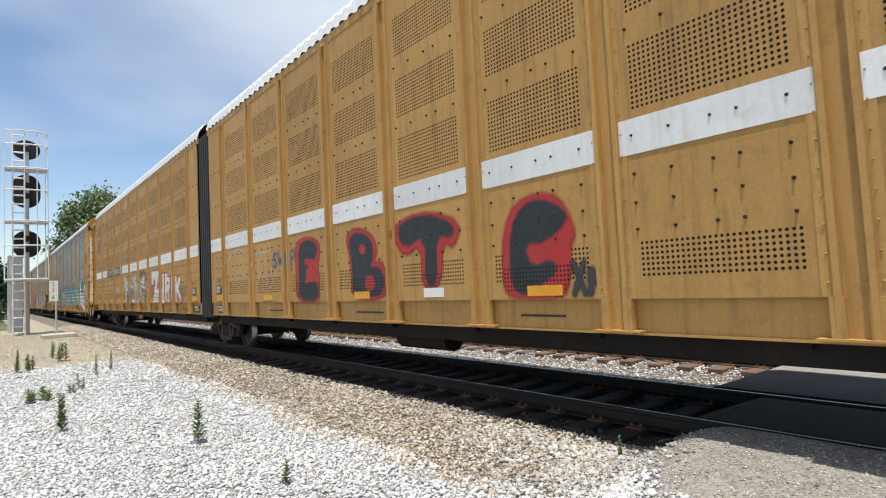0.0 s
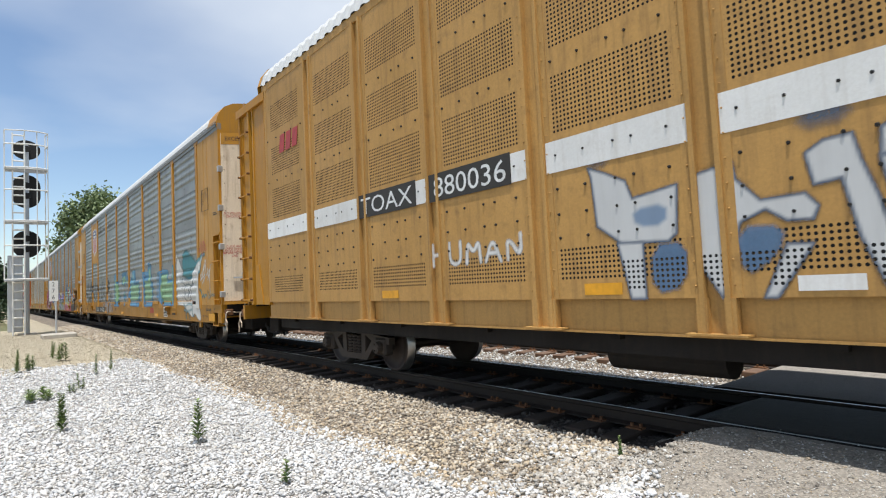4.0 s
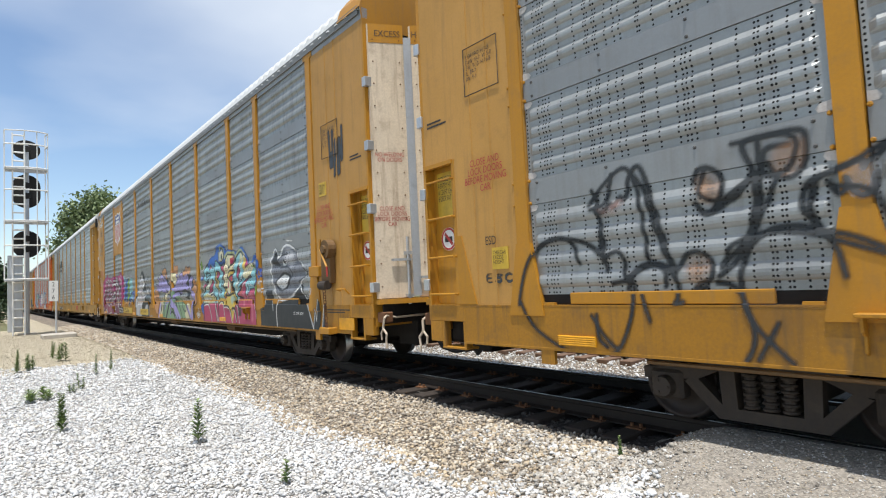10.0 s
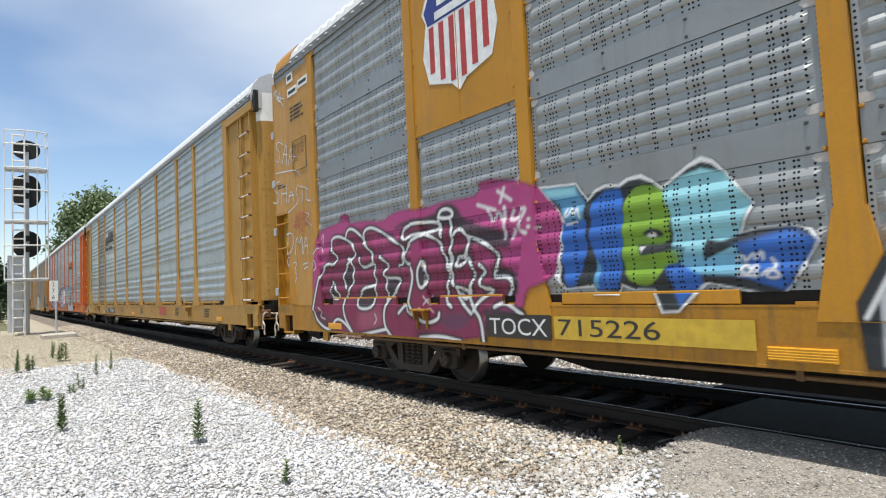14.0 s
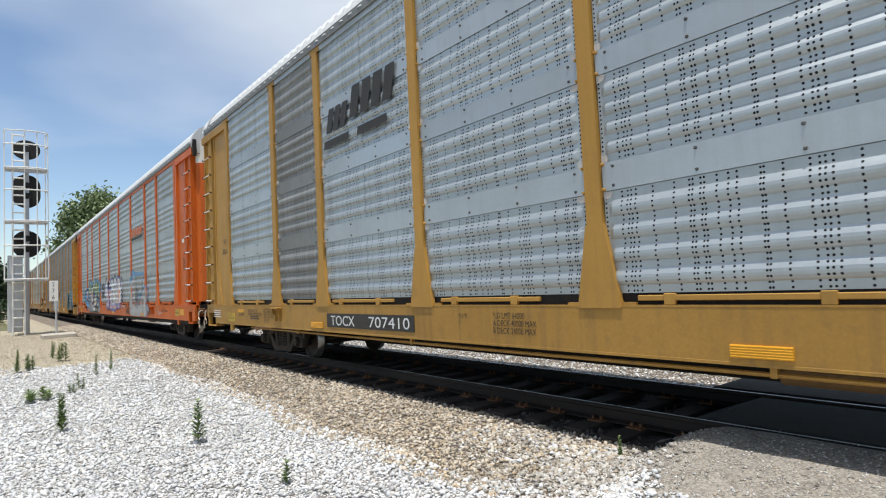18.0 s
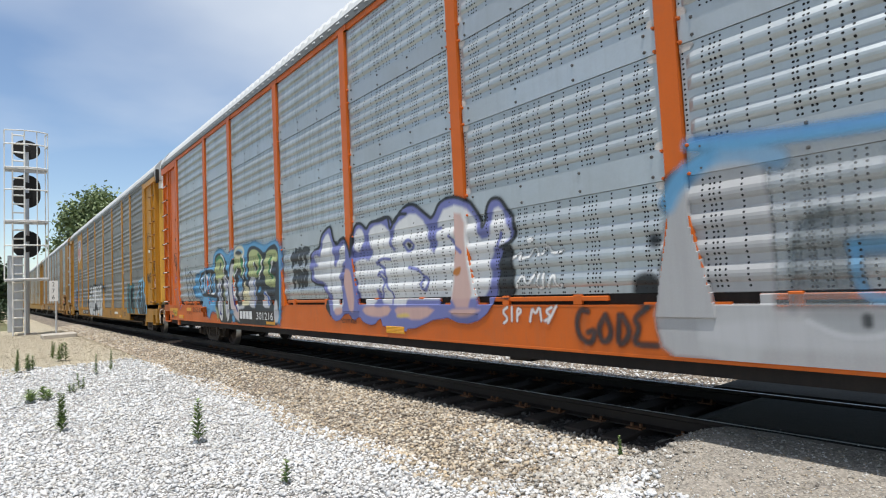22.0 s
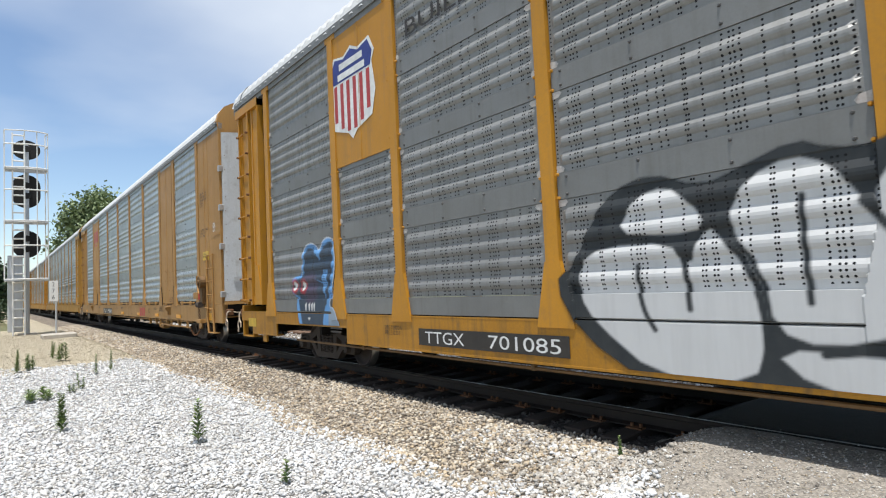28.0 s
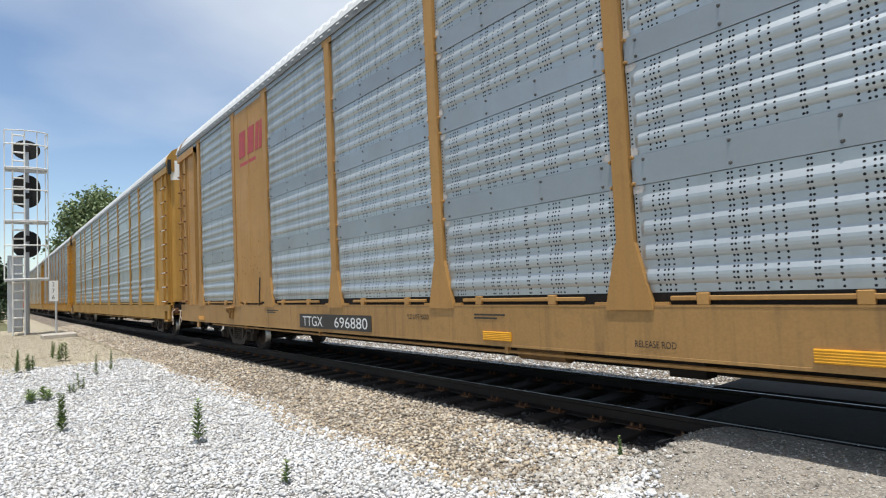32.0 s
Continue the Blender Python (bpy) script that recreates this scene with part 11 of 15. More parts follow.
art.area('black', 0.008, 1, 0, (-13.52, 1.82), (-13.48, 1.57), (-13.24, 1.64), (-13.51, 1.6))
art.area('black', 0.008, 1, 0, (-13.45, 2.04), (-13.29, 2), (-13.15, 1.83), (-13.35, 1.94))
art.area('black', 0.008, 1, 0, (-12.85, 1.66), (-12.54, 1.55), (-12.82, 1.53))
art.area('black', 0.008, 1, 0, (-13.33, 1.5), (-13.46, 1.19), (-13.36, 1.11), (-13.48, 0.91), (-13.56, 0.93), (-13.42, 1.28))
art.line('lilac', 0.08, 0.01, 1, 1, (-13.65, 1.15), (-13.82, 0.92), (-13.92, 0.71))
art.line('black', 0.02, 0.01, 1, 1, (-13.46, 1.19), (-13.65, 0.79))
art.line('black', 0.05, 0.01, 1, 1, (-13.13, 1.49), (-13.2, 1.19), (-13.18, 0.81))
art.line('lilac', 0.06, 0.01, 1, 1, (-12.6, 1.26), (-12.86, 1.21), (-13.02, 1.03))
art.line('black', 0.018, 0.01, 1, 1, (-12.52, 1.28), (-12.77, 1.24), (-13.06, 1.02))
art.line('black', 0.06, 0.01, 1, 1, (-12.44, 1.26), (-12.62, 0.99), (-12.85, 0.75))
art.line('black', 0.05, 0.01, 1, 1, (-12.21, 1.66), (-12.27, 1.48), (-12, 1.22), (-11.88, 1.08))
art.line('lilac', 0.07, 0.01, 1, 1, (-12.42, 1.47), (-12.14, 1.26), (-11.97, 1.18))
art.line('lilac', 0.06, 0.01, 1, 1, (-12.11, 1.2), (-12.26, 1.04), (-12.33, 0.85))
art.line('black', 0.016, 0.01, 1, 1, (-12.75, 1.47), (-12.42, 1.45), (-12.1, 1.22), (-12.3, 1), (-12.37, 0.81))
art.line('lilac', 0.1, 0.01, 1, 1, (-11.84, 1.11), (-11.7, 0.95), (-11.51, 0.73))
art.line('black', 0.06, 0.01, 1, 1, (-11.76, 1.38), (-11.62, 1.18), (-11.32, 0.75))
art.line('lilac', 0.09, 0.01, 1, 1, (-11.85, 1.39), (-11.72, 1.48), (-11.37, 1.5), (-11.07, 1.54))
art.line('black', 0.03, 0.01, 1, 1, (-11.68, 1.68), (-11.42, 1.62), (-11.17, 1.44), (-11.08, 1.45))
art.line('black', 0.03, 0.01, 1, 1, (-12.28, 0.86), (-12.16, 0.91), (-11.96, 0.91), (-11.75, 0.75))
art.area('cream', 0.008, 1, 0, (-12.12, 2.14), (-11.74, 2.11), (-11.72, 1.92), (-11.52, 1.76), (-11.67, 1.71), (-12.02, 1.89), (-12.14, 1.94))
art.line('black', 0.016, 0.008, 1, 0, (-12.12, 2.14), (-11.74, 2.11), (-11.71, 1.92), (-11.67, 1.74))
art.line('black', 0.014, 0.008, 1, 0, (-12.12, 2.14), (-12.14, 1.94), (-12.02, 1.87), (-11.74, 1.6))
art.area('black', 0.008, 1, 0, (-11.89, 2.05), (-11.81, 1.97), (-11.9, 1.92))
art.area('black', 0.008, 1, 0, (-11.7, 2.12), (-11.61, 2.1), (-11.5, 1.77), (-11.57, 1.83))
art.area('lilac', 0.008, 1, 0, (-11.6, 2.08), (-11.41, 2.07), (-11.36, 1.71), (-11.5, 1.77))
art.area('cream', 0.008, 1, 0, (-11.41, 2.07), (-11.29, 2.04), (-11.33, 1.7), (-11.37, 1.71))
art.area('lilac', 0.008, 1, 0, (-11.22, 2.05), (-10.86, 1.96), (-10.32, 2.05), (-9.91, 1.98), (-10.11, 1.65), (-10.36, 1.53), (-11.26, 1.58), (-11.84, 1.55), (-12.11, 1.62), (-11.65, 1.76))
art.area('cream', 0.01, 1, 0, (-12.07, 2.13), (-11.63, 2.1), (-11.56, 1.87), (-11.91, 1.81))
art.area('lilac', 0.008, 1, 1, (-11.23, 1.97), (-11.1, 2.1), (-10.92, 2.11), (-10.77, 2.03), (-10.74, 1.85), (-10.95, 1.71), (-11.16, 1.81))
art.line('black', 0.012, 0.01, 1, 2, (-11.23, 1.97), (-11.1, 2.1), (-10.92, 2.11), (-10.77, 2.03), (-10.74, 1.85), (-10.95, 1.71), (-11.16, 1.81), (-11.23, 1.97))
art.area('black', 0.01, 1, 0, (-10.32, 2.05), (-9.91, 1.98), (-10.06, 1.93), (-10.22, 1.66), (-10.53, 1.73), (-10.27, 1.86))
art.area('black', 0.008, 1, 0, (-10.92, 1.56), (-10.54, 1.61), (-10.01, 1.47), (-10.19, 1.29), (-10.5, 1.34), (-10.27, 1.41), (-10.55, 1.54))
art.area('black', 0.008, 1, 0, (-9.92, 1.91), (-9.6, 1.86), (-9.77, 1.74), (-9.67, 1.62), (-10.05, 1.58), (-9.99, 1.74))
art.line('lilac', 0.08, 0.01, 1, 1, (-9.87, 1.86), (-10.05, 1.61), (-9.74, 1.37))
art.line('lilac', 0.08, 0.01, 1, 1, (-9.64, 1.38), (-9.82, 1.11), (-9.84, 0.76))
art.line('black', 0.045, 0.01, 1, 1, (-9.54, 1.32), (-9.77, 1.06), (-9.63, 0.81))
art.line('lilac', 0.07, 0.01, 1, 1, (-10.33, 1.06), (-10, 0.79))
art.line('black', 0.02, 0.01, 1, 1, (-10.45, 1.15), (-10.01, 0.72))
art.line('black', 0.02, 0.01, 1, 1, (-10.91, 1.25), (-10.79, 1), (-10.47, 0.91), (-10.39, 1.15))
art.line('lilac', 0.07, 0.01, 1, 1, (-12.25, 1.1), (-11.7, 1.1), (-11.17, 0.74))
art.line('black', 0.02, 0.01, 1, 1, (-12.29, 1.13), (-11.89, 0.93), (-11.48, 0.69))
art.line('black', 0.02, 0.01, 1, 1, (-12.53, 1.28), (-11.94, 1.38), (-11.29, 1.21), (-10.88, 0.75))
art.line('black', 0.03, 0.01, 1, 1, (-13.13, 2.06), (-12.49, 1.76), (-12.11, 1.62))
art.line('black', 0.014, 0.01, 1, 1, (-9.55, 1.87), (-9.42, 1.71), (-9.17, 1.66), (-9.22, 1.51), (-9.39, 1.44), (-9.24, 1.31), (-9.27, 1.17), (-9.51, 1.11), (-9.66, 1.11), (-9.53, 0.86), (-9.64, 0.72))
art.line('black', 0.012, 0.01, 1, 1, (-10.87, 2.19), (-10.74, 2.11), (-10.49, 2.28), (-10.24, 2.19), (-10.06, 2.26))
art.line('black', 0.02, 0.01, 1, 1, (-11.84, 1.52), (-11.26, 1.55), (-10.3, 1.53))
art.line('white', 0.014, 0.006, 0.95, 2, (-9.34, 0.88), (-9.29, 0.95), (-9.3, 0.81))
art.line('white', 0.014, 0.006, 0.95, 2, (-9.25, 0.83), (-9.2, 0.95), (-9.19, 0.83))
art.line('white', 0.014, 0.006, 0.95, 2, (-9.13, 1.03), (-9.17, 0.79), (-9.07, 0.89))
art.line('white', 0.014, 0.006, 0.95, 2, (-9.21, 0.77), (-9.13, 0.79))
art.line('white', 0.014, 0.006, 0.95, 2, (-9.05, 0.95), (-9.02, 0.84), (-9.08, 0.8))
art.line('black', 0.012, 0.006, 0.95, 2, (-14.41, 1.35), (-14.35, 1.43), (-14.32, 1.35))
art.line('black', 0.012, 0.006, 0.95, 2, (-14.29, 1.34), (-14.27, 1.42), (-14.21, 1.35), (-14.18, 1.42))
art.line('black', 0.012, 0.006, 0.95, 2, (-14.16, 1.35), (-14.1, 1.42), (-14.08, 1.34))
art.line('black', 0.012, 0.006, 0.95, 2, (-14.03, 1.33), (-14.04, 1.41), (-13.97, 1.35))
art.finish()
art = Mural(car_2, 'grey and white hooded figures outlined in black')
art.area('black', 0.01, 1, 0, (-17.81, 0.71), (-17.84, 1.15), (-17.54, 1.71), (-17.16, 2.03), (-16.98, 2.25), (-16.82, 2.38), (-16.61, 2.41), (-16.39, 2.28), (-16.25, 2.08), (-16.14, 1.89), (-15.97, 1.91), (-15.74, 2.11), (-15.68, 2.18), (-15.63, 2.09), (-15.48, 1.88), (-15.19, 1.71), (-15.11, 1.51), (-15.2, 1.26), (-15.36, 1.15), (-15.4, 0.7), (-16.71, 0.7))
art.area('palegrey', 0.012, 1, 0, (-17.72, 0.74), (-17.71, 1.18), (-17.43, 1.68), (-17.07, 2.02), (-16.89, 2.24), (-16.76, 2.29), (-16.78, 2.13), (-16.62, 2.29), (-16.6, 2.11), (-16.33, 2.07), (-16.27, 1.88), (-16.35, 1.76), (-16.6, 1.74), (-16.64, 1.97), (-16.69, 1.72), (-16.53, 1.64), (-16.06, 1.63), (-16.12, 1.44), (-16.61, 1.26), (-16.68, 0.72), (-17.07, 0.7))
art.area('palepink', 0.03, 0.6, 1, (-17.07, 1.54), (-16.93, 1.77), (-16.53, 1.62), (-16.11, 1.57), (-16.55, 1.37), (-16.83, 1.38))
art.area('white', 0.01, 1, 1, (-16.85, 1.55), (-16.73, 1.62), (-16.53, 1.6), (-16.16, 1.55), (-16.54, 1.46), (-16.8, 1.47))
art.line('black', 0.012, 0.01, 1, 2, (-16.88, 1.55), (-16.73, 1.65), (-16.06, 1.58), (-16.54, 1.43), (-16.83, 1.45), (-16.88, 1.55))
art.area('white', 0.015, 1, 1, (-16.6, 1.76), (-16.61, 1.99), (-16.31, 2), (-16.29, 1.87), (-16.46, 1.79))
art.area('midgrey', 0.02, 1, 0, (-16.02, 1.48), (-15.92, 1.87), (-15.69, 2.08), (-15.53, 1.84), (-15.24, 1.68), (-15.18, 1.51), (-15.26, 1.29), (-15.44, 1.15), (-15.59, 1.3), (-15.94, 1.35))
art.area('white', 0.01, 1, 0, (-15.9, 1.54), (-15.71, 1.8), (-15.52, 1.53))
art.area('black', 0.008, 1, 0, (-15.74, 1.79), (-15.69, 1.78), (-15.71, 1.56), (-15.75, 1.57))
art.area('black', 0.012, 1, 1, (-15.8, 1.61), (-15.77, 1.64), (-15.76, 1.57), (-15.8, 1.55))
art.area('black', 0.012, 1, 1, (-15.63, 1.62), (-15.6, 1.62), (-15.6, 1.56), (-15.63, 1.55))
art.line('slate', 0.07, 0.02, 1, 2, (-15.93, 1.44), (-15.76, 1.37), (-15.59, 1.36), (-15.42, 1.41))
art.line('white', 0.02, 0.01, 1, 2, (-16.02, 1.48), (-15.94, 1.87), (-15.69, 2.09), (-15.5, 1.84), (-15.21, 1.68), (-15.15, 1.51), (-15.24, 1.26))
art.line('white', 0.016, 0.01, 1, 2, (-17.79, 1.05), (-17.47, 1.68), (-17.03, 2.07))
art.line('white', 0.016, 0.01, 1, 2, (-16.62, 1.2), (-16.13, 1.4), (-16.06, 1.65))
art.area('palegrey', 0.02, 0.9, 1, (-16.13, 0.77), (-16.05, 1.11), (-15.64, 1.15), (-15.68, 0.99), (-15.59, 0.74))
art.line('black', 0.014, 0.01, 1, 2, (-17.32, 1.75), (-17.23, 1.2), (-17.07, 0.72))
art.area('palegrey', 0.01, 0.6, 1, (-15.47, 0.73), (-15.48, 1.07), (-15.36, 1.15), (-15.37, 0.74))
art.line('black', 0.014, 0.01, 1, 2, (-17.04, 0.77), (-16.82, 1.15), (-16.8, 0.71))
art.line('ink', 0.012, 0.006, 0.85, 2, (-15.04, 2), (-14.93, 2.02))
art.line('ink', 0.012, 0.006, 0.85, 2, (-14.98, 2.01), (-14.97, 1.81))
art.line('ink', 0.012, 0.006, 0.85, 2, (-15.02, 1.82), (-14.91, 1.84))
art.line('ink', 0.012, 0.006, 0.85, 2, (-15.03, 1.68), (-14.91, 1.7))
art.line('ink', 0.012, 0.006, 0.85, 2, (-15.09, 1.54), (-15.07, 1.36), (-15.01, 1.52))
art.line('ink', 0.012, 0.006, 0.85, 2, (-14.99, 1.5), (-14.95, 1.37), (-14.87, 1.53))
art.line('ink', 0.012, 0.006, 0.85, 2, (-15.09, 1.29), (-15, 1.34), (-15.07, 1.15))
art.line('ink', 0.012, 0.006, 0.85, 2, (-14.94, 1.32), (-14.97, 1.15), (-14.86, 1.18), (-14.85, 1.32))
art.line('ink', 0.012, 0.006, 0.85, 2, (-14.91, 1.28), (-14.86, 1.23))
art.line('white', 0.01, 0.006, 0.9, 2, (-15.36, 0.76), (-15.28, 0.78), (-15.27, 0.71))
art.line('white', 0.01, 0.006, 0.9, 2, (-15.24, 0.75), (-15.19, 0.73), (-15.23, 0.7), (-15.24, 0.75))
art.line('white', 0.01, 0.006, 0.9, 2, (-15.16, 0.7), (-15.12, 0.76), (-15.09, 0.71))
art.line('white', 0.01, 0.006, 0.9, 2, (-15.05, 0.76), (-15.06, 0.7))
art.line('white', 0.01, 0.006, 0.9, 2, (-15.02, 0.7), (-15, 0.76), (-14.95, 0.71), (-14.93, 0.76))
art.line('white', 0.01, 0.006, 0.9, 2, (-14.88, 0.74), (-14.8, 0.74))
art.finish()
art = Mural(car_2, 'blue and green bubble letters beside magenta white-edged letters')
art.area('magenta', 0.03, 1, 1, (-25.76, 2.36), (-25.57, 2.45), (-25.02, 2.48), (-24.87, 2.61), (-24.66, 2.61), (-24.68, 2.44), (-24.27, 2.44), (-23.62, 2.36), (-23.47, 2.44), (-23.02, 2.47), (-22.90, 2.42), (-22.61, 2.42), (-22.22, 2.45), (-21.78, 2.43), (-21.54, 2.44), (-21.51, 2.61), (-20.91, 2.51), (-20.59, 2.38), (-20.38, 2.28), (-20.26, 2.17), (-20.27, 1.83), (-20.34, 1.56), (-20.45, 1.43), (-20.59, 1.36), (-20.81, 1.31), (-20.87, 1.06), (-21.48, 1.02), (-21.52, 0.69), (-25.62, 0.67), (-25.98, 1.06), (-25.93, 1.74))
art.area('wine', 0.03, 0.85, 1, (-25.69, 1.64), (-25.12, 2.26), (-24.56, 2.35), (-24.01, 2.33), (-23.18, 2.01), (-22.98, 2.23), (-22.23, 2.35), (-21.95, 2.09), (-21.25, 1.75), (-21.00, 1.40), (-21.09, 1.23), (-21.52, 1.06), (-21.52, 0.70), (-23.61, 0.69), (-25.61, 0.71), (-25.96, 1.06))
art.area('magenta', 0.05, 0.6, 1, (-24.06, 2.27), (-23.18, 1.97), (-23.27, 1.69), (-23.86, 1.91))
art.area('magenta', 0.06, 0.6, 1, (-23.05, 2.03), (-22.34, 2.00), (-22.20, 1.76), (-22.50, 1.71), (-23.01, 1.78))
art.area('magenta', 0.05, 0.6, 1, (-21.68, 1.88), (-21.25, 1.70), (-21.40, 1.47), (-21.61, 1.60))
art.area('pink', 0.08, 0.25, 1, (-24.38, 1.11), (-23.71, 1.11), (-23.67, 0.82), (-24.48, 0.71))
art.area('black', 0.03, 0.9, 1, (-23.42, 2.21), (-23.09, 2.31), (-22.45, 2.29), (-22.31, 2.39), (-22.07, 2.43), (-21.92, 2.34), (-21.84, 2.20), (-21.61, 2.10), (-21.03, 1.94), (-21.04, 1.77), (-21.25, 1.78), (-21.74, 1.97), (-21.99, 2.11), (-22.32, 2.20), (-22.91, 2.25))
art.area('black', 0.03, 0.9, 1, (-21.22, 1.58), (-21.03, 1.51), (-20.91, 1.39), (-20.93, 1.24), (-21.10, 1.23), (-21.02, 1.36), (-21.09, 1.45), (-21.38, 1.45))
art.area('black', 0.03, 0.85, 1, (-21.56, 1.06), (-21.38, 1.12), (-20.89, 1.03), (-20.86, 1.01), (-21.48, 1.00))
art.area('black', 0.02, 0.8, 1, (-24.31, 1.39), (-23.90, 1.43), (-23.93, 1.08), (-24.50, 1.07))
art.area('black', 0.02, 0.85, 1, (-24.77, 1.77), (-24.57, 1.68), (-24.52, 1.55), (-24.76, 1.42), (-24.87, 1.52))
art.area('black', 0.02, 0.85, 1, (-23.58, 1.48), (-23.28, 1.49), (-23.28, 1.40), (-23.56, 1.20))
art.area('black', 0.015, 0.85, 1, (-22.76, 1.59), (-22.69, 1.69), (-22.62, 1.60), (-22.61, 1.42), (-22.69, 1.36), (-22.77, 1.41))
art.area('black', 0.012, 0.8, 1, (-25.23, 1.49), (-25.03, 1.23), (-25.36, 1.28))
art.area('black', 0.012, 0.9, 1, (-21.92, 1.24), (-21.79, 1.27), (-21.79, 1.19))
art.area('plum', 0.05, 0.8, 1, (-22.36, 1.02), (-21.93, 1.05), (-21.70, 0.93), (-22.10, 0.80), (-22.34, 0.89))
art.area('black', 0.04, 0.5, 1, (-25.85, 0.84), (-25.98, 1.07), (-25.23, 0.90), (-25.38, 0.68))
art.line('black', 0.055, 0.02, 0.85, 2, (-25.98, 1.07), (-25.86, 1.33), (-25.68, 1.68), (-25.43, 1.85), (-25.20, 1.79), (-25.04, 1.91), (-25.32, 2.09), (-25.26, 2.25), (-25.03, 2.28), (-24.78, 2.20), (-24.52, 2.08), (-24.47, 1.93), (-24.60, 1.85), (-24.72, 1.88))
art.line('black', 0.055, 0.02, 0.85, 2, (-24.78, 2.22), (-24.72, 2.34), (-24.56, 2.36), (-24.29, 2.22), (-24.11, 2.01), (-23.94, 1.88), (-23.90, 1.49), (-23.90, 1.42), (-24.31, 1.39), (-24.50, 1.07), (-23.93, 1.08), (-23.90, 1.42))
art.line('black', 0.055, 0.02, 0.85, 2, (-24.22, 2.09), (-24.21, 2.27), (-24.01, 2.32), (-23.77, 2.25), (-23.43, 2.08), (-23.18, 1.97), (-23.13, 1.86), (-23.17, 1.70), (-23.27, 1.69))
art.line('black', 0.055, 0.02, 0.85, 2, (-24.60, 1.84), (-24.77, 1.77), (-24.90, 1.52), (-24.79, 1.41))
art.line('black', 0.055, 0.02, 0.85, 2, (-24.60, 1.84), (-24.50, 1.55), (-24.90, 1.19), (-24.88, 0.94), (-24.61, 0.68))
art.line('black', 0.055, 0.02, 0.85, 2, (-24.36, 1.87), (-24.29, 1.69), (-23.95, 1.76))
art.line('black', 0.055, 0.02, 0.85, 2, (-23.76, 1.85), (-23.50, 1.70), (-23.68, 1.60), (-23.61, 1.52), (-23.24, 1.52), (-23.25, 1.40), (-23.57, 1.19), (-23.68, 1.04), (-23.67, 0.82), (-23.51, 0.69))
art.line('black', 0.055, 0.02, 0.85, 2, (-23.61, 1.52), (-23.57, 1.26), (-23.57, 1.19))
art.line('black', 0.055, 0.02, 0.85, 2, (-25.98, 1.07), (-25.85, 0.84), (-25.38, 0.68), (-25.18, 0.91), (-24.92, 0.88), (-24.61, 0.68))
art.line('black', 0.055, 0.02, 0.85, 2, (-24.55, 0.64), (-23.64, 0.78))
art.line('black', 0.055, 0.02, 0.85, 2, (-25.27, 1.52), (-25.38, 1.27), (-24.97, 1.21), (-25.27, 1.52))
art.line('black', 0.055, 0.02, 0.85, 2, (-23.17, 2.09), (-23.13, 2.20), (-22.85, 2.25), (-22.32, 2.21), (-22.27, 2.11), (-22.63, 2.09), (-22.99, 2.08), (-23.08, 2.03), (-23.17, 2.09))
art.line('black', 0.055, 0.02, 0.85, 2, (-22.32, 2.26), (-22.28, 2.34), (-22.15, 2.36), (-22.03, 2.31), (-22.03, 2.24), (-22.16, 2.23), (-22.32, 2.26))
art.line('black', 0.055, 0.02, 0.85, 2, (-22.32, 2.21), (-22.26, 1.96), (-22.27, 2.11))
art.line('black', 0.055, 0.02, 0.85, 2, (-22.09, 2.20), (-22.05, 2.00), (-22.09, 1.88), (-22.14, 1.50), (-22.22, 1.18), (-22.11, 1.11))
art.line('black', 0.055, 0.02, 0.85, 2, (-22.63, 2.08), (-23.00, 1.99), (-23.10, 1.86), (-23.11, 1.71), (-22.96, 1.69), (-22.87, 1.53), (-22.99, 1.25), (-23.03, 1.15), (-22.84, 0.94), (-22.61, 0.89), (-22.38, 0.95), (-22.36, 1.03))
art.line('black', 0.055, 0.02, 0.85, 2, (-22.63, 2.08), (-22.34, 1.98), (-22.22, 1.79), (-22.14, 1.56))
art.line('black', 0.055, 0.02, 0.85, 2, (-22.69, 1.71), (-22.79, 1.59), (-22.77, 1.40), (-22.69, 1.35), (-22.60, 1.42), (-22.62, 1.60), (-22.69, 1.71))
art.line('black', 0.055, 0.02, 0.85, 2, (-23.29, 1.02), (-23.06, 1.17), (-23.07, 1.03), (-22.88, 0.99))
art.line('black', 0.055, 0.02, 0.85, 2, (-22.03, 2.00), (-21.92, 2.08), (-21.81, 2.03), (-21.74, 1.91), (-21.78, 1.76), (-21.88, 1.72))
art.line('black', 0.055, 0.02, 0.85, 2, (-21.74, 1.96), (-21.45, 1.86), (-21.27, 1.74), (-21.22, 1.61), (-21.38, 1.45), (-21.09, 1.46), (-21.02, 1.36), (-21.11, 1.24))
art.line('black', 0.055, 0.02, 0.85, 2, (-22.07, 1.78), (-22.10, 1.43), (-22.05, 1.38))
art.line('black', 0.055, 0.02, 0.85, 2, (-21.98, 1.68), (-22.01, 1.62), (-21.89, 1.61), (-21.78, 1.70), (-21.95, 1.74), (-21.98, 1.68))
art.line('black', 0.055, 0.02, 0.85, 2, (-21.78, 1.70), (-21.68, 1.59), (-21.67, 1.45), (-21.79, 1.30), (-21.69, 1.09), (-21.57, 0.97), (-21.54, 0.70))
art.line('black', 0.055, 0.02, 0.85, 2, (-21.79, 1.30), (-22.05, 1.38), (-21.92, 1.18), (-21.74, 1.03))
art.line('black', 0.055, 0.02, 0.85, 2, (-21.94, 1.27), (-21.80, 1.19), (-21.79, 1.30))
